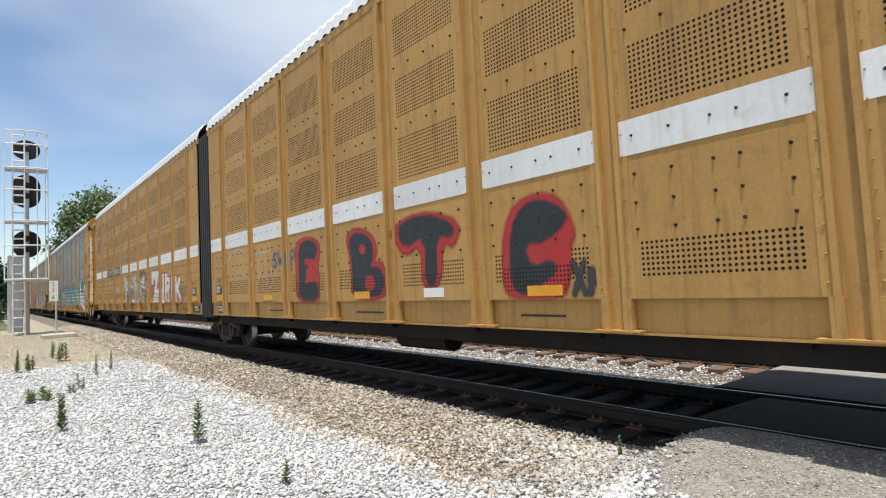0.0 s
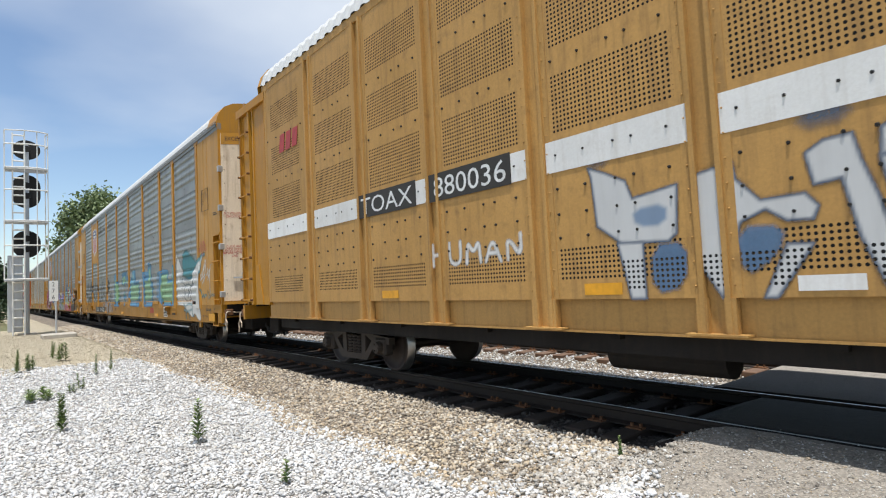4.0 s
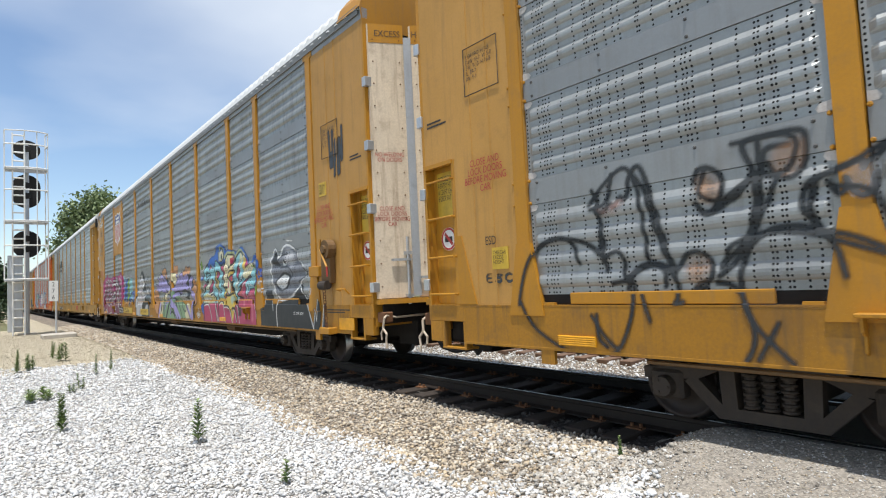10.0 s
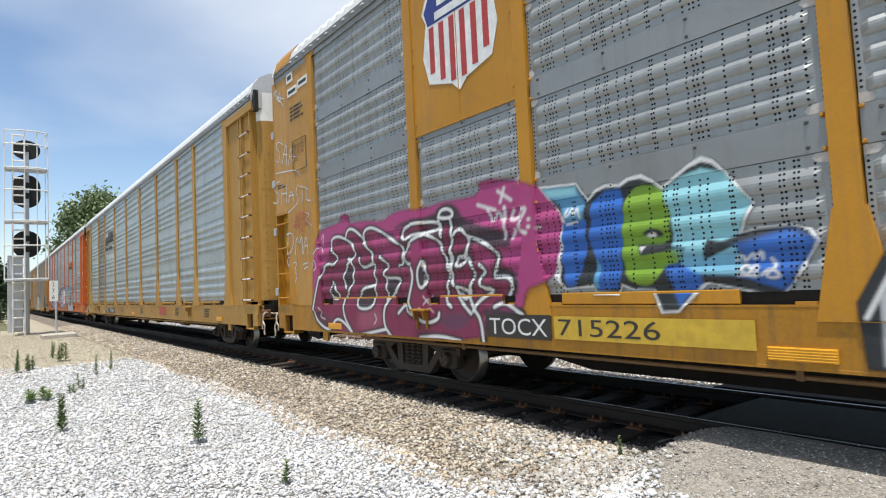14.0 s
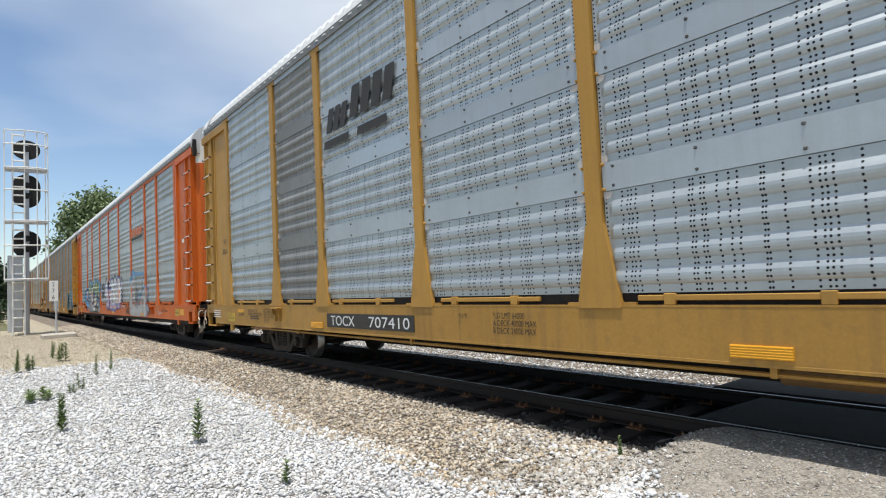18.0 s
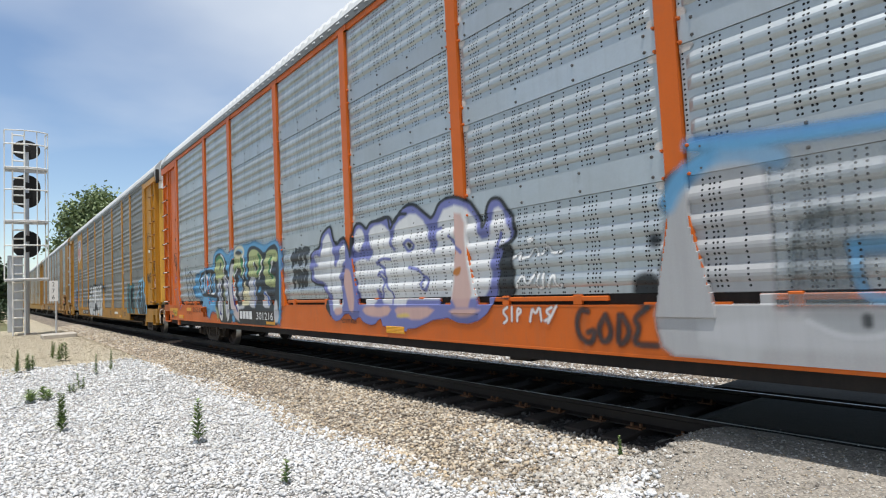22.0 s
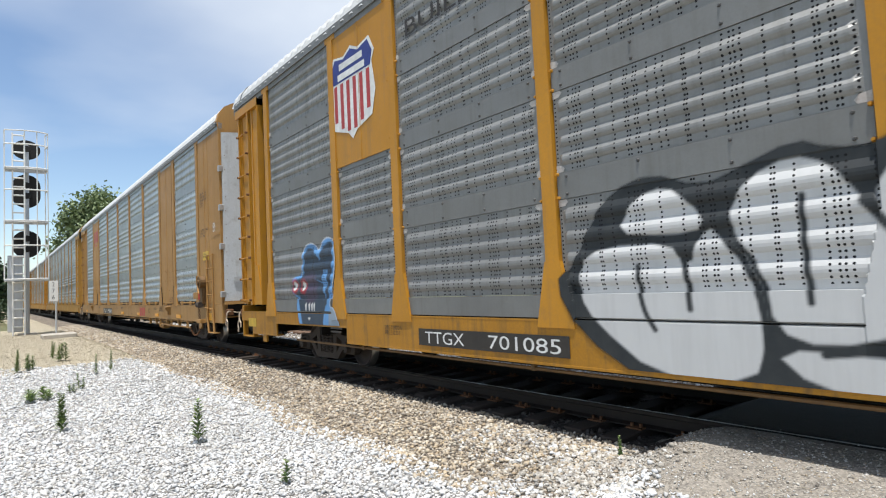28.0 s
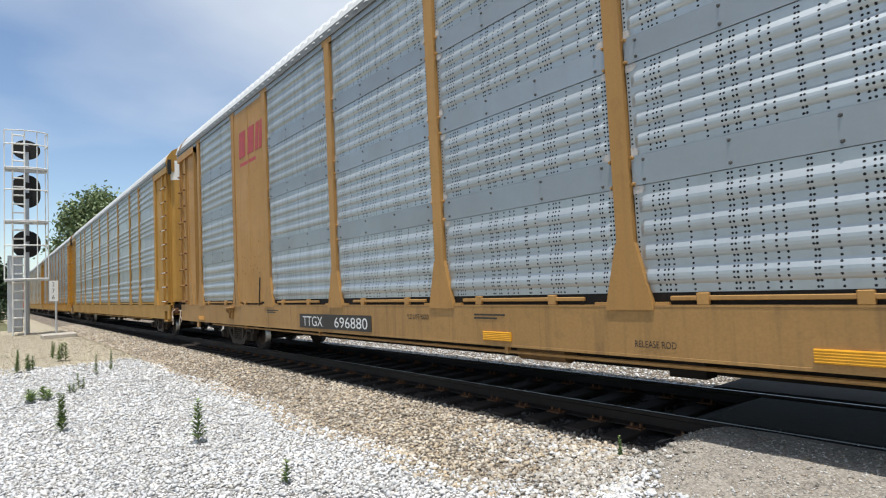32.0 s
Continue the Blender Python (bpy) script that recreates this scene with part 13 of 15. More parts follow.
number_plate(car_4, "301216", -19.05, -18.0, 0.79, 1.01, -1.524)
box("plate_back", (-20.08, -19.06, -1.5245, -1.506, 0.77, 1.03), M["ink"], car_4, "black number panel")
logo_bars(car_4, -20.0, -19.2, 0.82, 0.99, M["chalk"], 0.0, 4, -1.526)
lettering("*LD LMT 80000", -15.2, 0.84, 0.07, M["ink"], car_4)
tube("drooping_cable", [(-26.62, -1.3, 0.62), (-26.49, -1.3, 0.50), (-26.2, -1.3, 0.47), (-25.95, -1.3, 0.52), (-25.78, -1.3, 0.64)], 0.022, M["rubber"], car_4, "black cable drooping under the sill", 8)
pocket = box("hand_pocket", (-26.32, -26.04, -1.522, -1.506, 0.71, 0.87), OR, car_4, "pressed pocket in the sill", 0.006)
for x0 in (-26.295, -26.165):
    box("pocket_hollow", (x0, x0 + 0.1, -1.526, -1.52, 0.735, 0.82), M["truck"], pocket, "dark steel inset")
lettering("29196", -25.98, 2.89, 0.12, M["ink"], car_4, y=-1.462, width=0.34)
bars(1, -25.98, 3.02, 0.34, 0.22, M["ink"], car_4, y=-1.462)
lettering("SPECIAL NO. 24\nBRAKE BEAM REQUIRED", -4.02, 0.97, 0.06, M["ink"], car_4, width=0.85)
bars(6, -6.0, 0.73, 0.36, 0.32, M["ink"], car_4, y=-1.512)
lettering('28" WHEELS', -24.52, 0.86, 0.065, M["ink"], car_4, width=0.40)
lettering("SPECIAL NO. 24\nBRAKE BEAM REQUIRED", -23.93, 1.0, 0.06, M["ink"], car_4, width=1.0)
box("reflector", (-24.6, -24.15, -1.512, -1.508, 0.96, 1.05), M["reflector"], car_4, "amber reflector strip")
box("reflector", (-26.57, -25.62, -1.512, -1.508, 0.95, 1.03), M["reflector"], car_4, "amber reflector strip")
for q in (-2.2, -26.2):
    box("warning_sign", (q, q + 0.5, -1.512, -1.506, 0.80, 1.0), M["sign_yellow"], car_4, "yellow excess height sign")
    lettering("THIS CAR\nEXCESS HEIGHT", q + 0.03, 0.925, 0.055, M["ink"], car_4, y=-1.514, width=0.43)
box("warning_sign", (-1.60, -1.15, -1.512, -1.506, 0.82, 1.0), M["reflector"], car_4, "amber reflective plate")
lettering("DECK\nCLEARANC\nA 89 MIN\nB 94 MIN", -1.35, 2.45, 0.075, M["ink"], car_4, y=-1.459)
box("small_label", (-1.42, -1.20, -1.463, -1.456, 3.0, 3.12), M["chalk"], car_4, "small white label")

art = Mural(car_4, 'white and pink bubble letters edged in violet and black')
art.area('black', 0.01, 1, 0, (-15.9, 1.52), (-15.6, 1.52), (-15.48, 1.14), (-15.55, 0.93), (-15.72, 1.08), (-15.67, 1.31))
art.area('violet', 0.012, 1, 1, (-16.32, 1.94), (-16.18, 2.11), (-15.94, 2.13), (-15.87, 2.34), (-15.58, 2.47), (-15.48, 2.45), (-15.44, 2.27), (-15.33, 2.11), (-15.15, 2.24), (-14.93, 2.19), (-14.82, 1.99), (-14.79, 1.86), (-14.75, 2.31), (-14.62, 2.42), (-14.47, 2.4), (-14.33, 2.28), (-14.22, 2.4), (-13.89, 2.38), (-13.74, 2.42), (-13.7, 2.37), (-13.67, 2.2), (-13.55, 2.36), (-13.41, 2.42), (-13.25, 2.4), (-13.13, 2.37), (-13.25, 0.76), (-13.56, 0.78), (-13.74, 0.92), (-13.85, 0.92), (-14.03, 0.93), (-14.17, 0.82), (-14.48, 0.86), (-14.58, 0.96), (-14.78, 0.88), (-14.98, 1.03), (-15.31, 0.84), (-15.55, 0.93), (-15.58, 1.14), (-15.82, 1.49), (-16.23, 1.51), (-16.31, 1.7))
art.area('black', 0.01, 1, 0, (-11.41, 1.79), (-11.23, 1.8), (-11.22, 1.28), (-11.33, 1.19), (-11.49, 1.22))
art.area('violet', 0.012, 1, 1, (-14.01, 2.4), (-13.67, 2.43), (-13.59, 2.26), (-13.34, 2.51), (-13.08, 2.53), (-12.77, 2.32), (-12.66, 2.25), (-12.46, 2.51), (-11.98, 2.45), (-11.75, 2.22), (-11.68, 1.98), (-11.6, 2.34), (-11.4, 2.37), (-11.28, 2.2), (-11.16, 2.05), (-11.2, 1.84), (-11.41, 1.79), (-11.49, 1.22), (-11.73, 0.97), (-12.1, 0.89), (-12.5, 1), (-13.3, 0.76), (-14.14, 0.85))
art.line('black', 0.024, 0.01, 1, 2, (-16.32, 1.94), (-16.18, 2.11), (-15.94, 2.13), (-15.87, 2.34), (-15.58, 2.47), (-15.48, 2.45), (-15.44, 2.27), (-15.33, 2.11), (-15.15, 2.24), (-14.93, 2.19), (-14.82, 1.99), (-14.79, 1.86), (-14.75, 2.31), (-14.62, 2.42), (-14.47, 2.4), (-14.33, 2.28), (-14.22, 2.4), (-13.89, 2.38), (-13.74, 2.42), (-13.7, 2.37), (-13.67, 2.2), (-13.55, 2.36), (-13.41, 2.42), (-13.25, 2.4))
art.line('black', 0.022, 0.01, 1, 2, (-14.01, 2.4), (-13.67, 2.43), (-13.59, 2.26), (-13.34, 2.51), (-13.08, 2.53), (-12.77, 2.32), (-12.66, 2.25), (-12.46, 2.51), (-11.98, 2.45), (-11.75, 2.22), (-11.68, 1.98), (-11.6, 2.34), (-11.4, 2.37), (-11.28, 2.2), (-11.16, 2.05), (-11.2, 1.84), (-11.41, 1.79))
art.line('black', 0.02, 0.01, 1, 2, (-16.31, 1.7), (-16.23, 1.51), (-15.82, 1.47))
art.area('white', 0.02, 0.95, 1, (-15.85, 2.2), (-15.62, 2.38), (-15.52, 2.28), (-15.42, 1.93), (-15.34, 1.71), (-15.22, 1.95), (-15.12, 2.14), (-14.98, 2.08), (-14.97, 1.92), (-15.15, 1.74), (-15.25, 1.55), (-15.09, 1.3), (-15.06, 1.1), (-15.44, 0.98), (-15.47, 1.23), (-15.76, 1.53), (-16.16, 1.6), (-16.21, 1.79), (-15.91, 1.81), (-16.2, 1.93), (-16.07, 2.03), (-15.87, 1.94))
art.area('pinkwash', 0.02, 0.95, 1, (-15.06, 1.69), (-14.88, 1.73), (-14.77, 1.63), (-14.69, 1.09), (-14.86, 0.99), (-14.96, 1.3), (-15.05, 1.57))
art.area('white', 0.02, 0.95, 1, (-14.74, 2.19), (-14.59, 2.35), (-14.41, 2.28), (-14.42, 2.07), (-14.58, 1.94), (-14.71, 2.04))
art.area('white', 0.02, 0.95, 1, (-14.31, 2.15), (-14.19, 2.32), (-13.81, 2.33), (-13.79, 2.16), (-13.67, 1.88), (-13.17, 1.81), (-13.22, 1.14), (-13.64, 1.14), (-13.95, 1.17), (-13.97, 1.37), (-14.1, 1.37), (-14.05, 1.14), (-14.46, 1.14), (-14.56, 1.18), (-14.59, 1.36), (-14.72, 1.63), (-14.71, 1.81), (-14.4, 1.85), (-14.23, 1.79), (-14.15, 1.99))
art.area('white', 0.02, 0.95, 1, (-13.63, 2), (-13.56, 2.24), (-13.37, 2.35), (-13.13, 2.29), (-13.17, 1.87), (-13.48, 1.86))
art.area('white', 0.02, 0.95, 1, (-14.04, 2.13), (-13.72, 2.33), (-13.66, 1.85), (-13.42, 2.01), (-13.44, 2.3), (-13.09, 2.42), (-12.78, 2.21), (-12.73, 1.89), (-12.59, 1.77), (-12.54, 2.34), (-12.05, 2.39), (-11.79, 2.13), (-11.78, 1.9), (-11.57, 1.92), (-11.52, 2.23), (-11.38, 2.26), (-11.31, 2.07), (-11.24, 1.97), (-11.28, 1.84), (-11.58, 1.78), (-11.59, 1.24), (-12.14, 1.2), (-14.11, 1.22))
art.area('pinkwash', 0.02, 0.9, 1, (-12.23, 2.29), (-11.97, 2.23), (-12, 1.82), (-11.87, 1.1), (-12.32, 1.1), (-12.18, 1.54))
art.line('violet', 0.022, 0.01, 1, 2, (-14.31, 2.15), (-14.43, 1.92), (-14.32, 1.93), (-14.31, 2.05), (-14.36, 2.13))
art.line('violet', 0.022, 0.01, 1, 2, (-14.02, 1.57), (-13.92, 1.64), (-13.81, 1.55), (-13.84, 1.46), (-13.63, 1.26), (-13.64, 1.14))
art.line('violet', 0.022, 0.01, 1, 2, (-14.07, 1.74), (-13.9, 1.82), (-13.67, 1.79))
art.line('violet', 0.022, 0.01, 1, 2, (-13.98, 1.6), (-13.9, 1.53), (-13.84, 1.44), (-13.9, 1.5), (-13.95, 1.56))
art.line('violet', 0.024, 0.01, 1, 2, (-13.34, 1.97), (-13.2, 2.05), (-13.08, 1.95), (-13.22, 1.85), (-13.34, 1.97))
art.line('violet', 0.024, 0.01, 1, 2, (-12.96, 1.42), (-12.87, 1.53), (-12.76, 1.42), (-12.89, 1.3), (-12.96, 1.42))
art.line('violet', 0.024, 0.01, 1, 2, (-12.32, 2), (-12.22, 1.89), (-12.07, 1.78))
art.line('violet', 0.024, 0.01, 1, 2, (-13.23, 1.65), (-12.98, 1.61), (-12.91, 1.53))
art.line('violet', 0.024, 0.01, 1, 2, (-14.06, 1.76), (-13.78, 1.63), (-13.89, 1.39), (-13.96, 1.15))
art.line('violet', 0.024, 0.01, 1, 2, (-12.73, 1.89), (-12.67, 2.09), (-12.49, 2.12))
art.line('violet', 0.024, 0.01, 1, 2, (-11.4, 1.95), (-11.44, 1.82))
art.area('black', 0.012, 1, 1, (-13.27, 1.96), (-13.2, 2.01), (-13.15, 1.95), (-13.21, 1.9))
art.area('rust', 0.01, 1, 1, (-12.27, 1.52), (-12.18, 1.59), (-12.06, 1.61), (-12.12, 1.48))
art.area('pinkwash', 0.02, 0.95, 1, (-14.5, 1.11), (-14.05, 1.12), (-14.16, 0.99), (-14.4, 0.98))
art.area('pinkwash', 0.02, 0.95, 1, (-13.96, 1.11), (-13.7, 1.12), (-13.76, 1), (-13.92, 0.99))
art.area('pinkwash', 0.02, 0.95, 1, (-13.62, 1.1), (-13.23, 1.11), (-13.24, 0.99), (-13.52, 0.95))
art.area('pinkwash', 0.02, 0.95, 1, (-15.43, 1.08), (-15.1, 1.1), (-15.16, 0.98), (-15.39, 0.96))
art.area('pinkwash', 0.02, 0.95, 1, (-14.55, 1.08), (-13.63, 1.11), (-13.83, 0.95), (-14.34, 0.96))
art.area('pinkwash', 0.02, 0.95, 1, (-13.49, 1.1), (-12.6, 1.11), (-12.88, 0.94), (-13.29, 0.93))
art.area('pinkwash', 0.02, 0.95, 1, (-12.42, 1.08), (-11.72, 1.1), (-11.97, 0.99), (-12.23, 0.98))
art.area('gold', 0.02, 0.9, 1, (-13.57, 0.99), (-13.34, 1.02), (-13.23, 1), (-13.24, 0.97), (-13.52, 0.95))
art.line('white', 0.016, 0.008, 0.9, 2, (-11.21, 1.66), (-11.08, 1.72), (-11.14, 1.62), (-11.02, 1.65))
art.line('white', 0.016, 0.008, 0.9, 2, (-10.99, 1.65), (-10.89, 1.76), (-10.85, 1.66))
art.line('white', 0.016, 0.008, 0.9, 2, (-10.8, 1.67), (-10.71, 1.77), (-10.67, 1.66), (-10.52, 1.69))
art.line('white', 0.016, 0.008, 0.9, 2, (-11.19, 1.32), (-11.1, 1.49), (-11.02, 1.32), (-10.91, 1.48))
art.line('white', 0.016, 0.008, 0.9, 2, (-10.86, 1.47), (-10.9, 1.31), (-10.79, 1.31), (-10.8, 1.47))
art.line('white', 0.016, 0.008, 0.9, 2, (-10.74, 1.31), (-10.66, 1.48), (-10.61, 1.3), (-10.55, 1.34))
art.line('white', 0.016, 0.008, 0.9, 2, (-10.98, 1.83), (-10.91, 1.85), (-10.91, 1.81), (-10.97, 1.81))
art.line('white', 0.016, 0.008, 0.9, 2, (-11.33, 1.11), (-11.42, 1.06), (-11.32, 0.98), (-11.4, 0.93))
art.line('white', 0.016, 0.008, 0.9, 2, (-11.26, 1.11), (-11.27, 0.96))
art.line('white', 0.016, 0.008, 0.9, 2, (-11.19, 0.96), (-11.18, 1.11), (-11.11, 1.07), (-11.18, 1.02))
art.line('white', 0.016, 0.008, 0.9, 2, (-11, 0.96), (-10.96, 1.11), (-10.92, 1.03), (-10.85, 1.13), (-10.84, 0.97))
art.line('white', 0.016, 0.008, 0.9, 2, (-10.69, 1.11), (-10.78, 1.07), (-10.7, 1.01), (-10.79, 0.97))
art.line('white', 0.016, 0.008, 0.9, 2, (-10.63, 1.12), (-10.75, 0.95))
art.line('black', 0.03, 0.014, 0.85, 2, (-10.24, 1.07), (-10.33, 1.09), (-10.39, 0.96), (-10.35, 0.81), (-10.22, 0.75), (-10.16, 0.9), (-10.25, 0.87))
art.line('black', 0.03, 0.014, 0.85, 2, (-10.04, 1.04), (-10.14, 0.91), (-10.08, 0.76), (-9.97, 0.87), (-10.04, 1.04))
art.line('black', 0.03, 0.014, 0.85, 2, (-9.89, 1.04), (-9.93, 0.73), (-9.77, 0.88), (-9.86, 1.04))
art.line('black', 0.028, 0.014, 0.85, 2, (-9.6, 1.11), (-9.75, 1.01), (-9.68, 0.93), (-9.78, 0.78), (-9.53, 0.78))
art.line('black', 0.1, 0.03, 0.9, 2, (-9.26, 2.15), (-9.25, 2.15))
art.line('black', 0.05, 0.03, 0.9, 2, (-9.51, 1.7), (-9.5, 1.69))
art.line('black', 0.04, 0.03, 0.9, 2, (-9.44, 1.45), (-9.43, 1.45))
art.line('black', 0.14, 0.03, 0.9, 2, (-9.61, 1.26), (-9.6, 1.28))
art.area('buff', 0.03, 0.92, 1, (-9.5, 1.15), (-9.46, 1.47), (-9.4, 1.75), (-9.31, 2.02), (-9.19, 2.12), (-8.99, 2.29), (-8.76, 2.29), (-8.52, 2.17), (-8.58, 0.68), (-9.11, 0.7), (-9.46, 0.7), (-9.54, 1.02))

art.line('sky', 0.08, 0.04, 0.85, 2, (-9.34, 1.99), (-9.22, 2.19), (-8.99, 2.32), (-8.71, 2.32), (-8.48, 2.22))
art.area('buff', 0.03, 0.9, 1, (-9.14, 1.1), (-8.15, 1.12), (-7.27, 1.14), (-6.78, 1.16), (-6.48, 1.16), (-6.14, 1.13), (-6.15, 0.99), (-6.25, 0.7), (-6.74, 0.68), (-7.53, 0.67), (-8.19, 0.67), (-9.17, 0.67))
art.area('buff', 0.04, 0.85, 1, (-7.47, 1.14), (-7.3, 1.44), (-7, 1.75), (-6.68, 1.82), (-6.38, 1.79), (-6.27, 1.56), (-6.23, 1.16))
art.area('bone', 0.04, 0.55, 1, (-6.83, 1.1), (-6.75, 1.46), (-6.63, 1.59), (-6.41, 1.57), (-6.43, 1.05), (-6.5, 0.72), (-6.81, 0.69))
art.area('buff', 0.05, 0.28, 1, (-9.04, 2.39), (-8.36, 2.31), (-7.66, 2.29), (-7.12, 2.27), (-7, 2.2), (-7.08, 1.82), (-7.3, 1.49), (-7.47, 1.14), (-9.14, 1.1))
art.area('palegrey', 0.03, 0.5, 1, (-9.14, 1.01), (-7.5, 1.06), (-6.88, 1.08), (-6.92, 0.85), (-7.52, 0.82), (-9.16, 0.81))
art.area('slate', 0.05, 0.35, 1, (-8.39, 1.72), (-8.21, 1.84), (-7.83, 1.68), (-7.72, 1.51), (-8.03, 1.36), (-8.08, 1.13), (-7.68, 1.11), (-7.76, 0.97), (-8.1, 0.91), (-8.31, 0.99), (-8.44, 1.25))
art.line('slate', 0.03, 0.03, 0.45, 2, (-8.44, 1.1), (-8.44, 1.49), (-8.35, 1.72), (-8.18, 1.79))
art.line('palegrey', 0.02, 0.01, 0.8, 2, (-8.35, 1.02), (-8.17, 0.92), (-7.96, 0.92), (-7.76, 1), (-7.65, 1.11))
art.line('sky', 0.05, 0.03, 0.85, 2, (-9.12, 2.45), (-8.44, 2.36), (-7.78, 2.32), (-7.23, 2.32), (-6.91, 2.32))
art.line('bluish', 0.03, 0.03, 0.6, 2, (-9.12, 2.5), (-8.2, 2.37), (-7.41, 2.33), (-6.93, 2.32))
art.line('sky', 0.05, 0.03, 0.6, 2, (-8.04, 1.53), (-7.65, 1.52), (-7.32, 1.55), (-7.14, 1.68), (-7.07, 1.87), (-7.02, 2.06), (-6.97, 2.17))
art.line('sky', 0.035, 0.02, 0.6, 2, (-8.04, 1.53), (-8.04, 1.25), (-7.94, 1.16), (-7.74, 1.21), (-7.57, 1.37), (-7.44, 1.49))
art.line('bone', 0.018, 0.01, 0.9, 2, (-7.61, 1.68), (-7.45, 1.7), (-7.38, 1.77), (-7.35, 1.87))
art.line('sky', 0.05, 0.03, 0.55, 2, (-7, 1.79), (-6.68, 1.83), (-6.39, 1.8))
art.line('bluish', 0.05, 0.03, 0.75, 2, (-6.37, 1.8), (-6.19, 1.74), (-6.09, 1.61), (-6.06, 1.44), (-6.08, 1.26), (-6.13, 1.11), (-6.16, 0.99), (-6.2, 0.84), (-6.25, 0.7))
art.area('slateblue', 0.05, 0.35, 1, (-6.39, 1.44), (-6.29, 1.54), (-6.18, 1.38), (-6.17, 1.13), (-6.22, 0.89), (-6.29, 0.71), (-6.47, 0.72), (-6.44, 1.05))
art.line('black', 0.085, 0.02, 0.9, 2, (-6.46, 1.53), (-6.46, 1.51))
art.line('black', 0.03, 0.015, 0.9, 2, (-8, 1.05), (-8, 1.01))
art.line('black', 0.04, 0.02, 0.8, 2, (-6.94, 2.18), (-6.94, 2.16))
art.line('black', 0.02, 0.015, 0.8, 2, (-6.47, 1.38), (-6.47, 1.38))
art.line('slate', 0.03, 0.02, 0.6, 2, (-6.88, 1.03), (-7.03, 1.05), (-7.1, 0.99), (-7.04, 0.89), (-6.89, 0.88))
art.line('slate', 0.025, 0.02, 0.6, 2, (-7.16, 0.8), (-6.8, 0.81))
art.area('palegrey', 0.03, 0.85, 1, (-6.13, 1.07), (-6.02, 1.08), (-5.95, 0.98), (-5.97, 0.88), (-6.04, 0.81), (-6.12, 0.91))
art.line('black', 0.035, 0.02, 0.85, 2, (-6, 1.08), (-5.97, 1.08))
art.line('black', 0.06, 0.03, 0.7, 2, (-5.92, 0.9), (-5.91, 0.85))
art.line('slate', 0.035, 0.03, 0.3, 2, (-6.24, 1.94), (-6.26, 2.07), (-6.16, 2.14), (-6.09, 2.08), (-6.12, 1.94))
art.line('slate', 0.035, 0.03, 0.3, 2, (-6.02, 1.95), (-6.04, 2.08), (-5.95, 2.14), (-5.89, 2.09), (-5.91, 1.95))
art.line('slate', 0.035, 0.03, 0.3, 2, (-5.7, 2.11), (-5.71, 2.23), (-5.63, 2.29), (-5.57, 2.24), (-5.6, 2.11))
art.finish()
art = Mural(car_4, 'pale green bubble letters shaded black on blue mist')
art.area('sky', 0.06, 0.9, 1, (-23.46, 1.39), (-23.35, 2.05), (-22.56, 2.09), (-22.04, 2.15), (-21.98, 2.46), (-21.47, 2.58), (-20.83, 2.33), (-20.48, 2.45), (-20, 2.53), (-19.47, 2.5), (-19.11, 2.55), (-18.74, 2.46), (-18.44, 2.4), (-18.16, 2.44), (-17.85, 2.46), (-17.59, 2.38), (-17.54, 2.02), (-17.64, 0.72), (-17.98, 0.8), (-21.82, 0.94), (-22.65, 0.98), (-22.92, 1.03))
art.area('black', 0.012, 0.97, 1, (-21.95, 2.3), (-21.82, 2.43), (-21.48, 2.47), (-21.15, 2.35), (-20.98, 2.17), (-21.02, 1.94), (-20.76, 1.77), (-20.7, 2.13), (-20.51, 2.35), (-20.06, 2.41), (-19.73, 2.22), (-19.66, 1.95), (-19.74, 1.77), (-19.53, 1.67), (-19.57, 2.21), (-19.46, 2.4), (-19.16, 2.45), (-18.75, 2.34), (-18.51, 2.22), (-18.31, 2.32), (-18.04, 2.38), (-17.81, 2.36), (-17.63, 2.23), (-17.72, 0.74), (-18.3, 0.69), (-20.55, 0.71), (-21.82, 0.94), (-21.87, 1.35))
art.area('sky', 0.05, 0.9, 0, (-23.71, 1.98), (-23.03, 1.96), (-22.66, 2.09), (-22.23, 2.10), (-21.89, 2.00), (-21.85, 1.30), (-22.35, 0.78), (-22.56, 0.83), (-22.64, 1.19), (-22.92, 1.04), (-22.90, 1.32), (-23.69, 1.32))
art.area('sky', 0.05, 0.9, 0, (-22.04, 2.26), (-21.81, 2.47), (-21.46, 2.53), (-21.15, 2.41), (-20.93, 2.20), (-20.68, 2.19), (-20.52, 2.30), (-20.31, 2.41), (-20.72, 1.75), (-21.90, 1.84))
art.area('black', 0.012, 1, 1, (-21.94, 2.26), (-21.77, 2.43), (-21.42, 2.44), (-21.14, 2.33), (-20.98, 2.16), (-20.99, 1.96), (-20.76, 1.78), (-20.70, 1.98), (-20.56, 2.18), (-20.35, 2.26), (-20.31, 2.38), (-19.88, 2.29), (-19.73, 2.16), (-19.65, 2.06), (-19.75, 0.80), (-19.93, 0.68), (-20.22, 0.72), (-20.43, 0.84), (-20.60, 0.86), (-20.64, 0.69), (-20.93, 0.68), (-21.36, 0.67), (-21.59, 0.82), (-21.72, 1.07), (-21.74, 1.37), (-21.85, 1.64), (-21.89, 1.96))
art.area('sky', 0.02, 0.95, 0, (-20.96, 2.14), (-20.68, 2.17), (-20.69, 1.99), (-20.76, 1.81), (-20.97, 1.97))
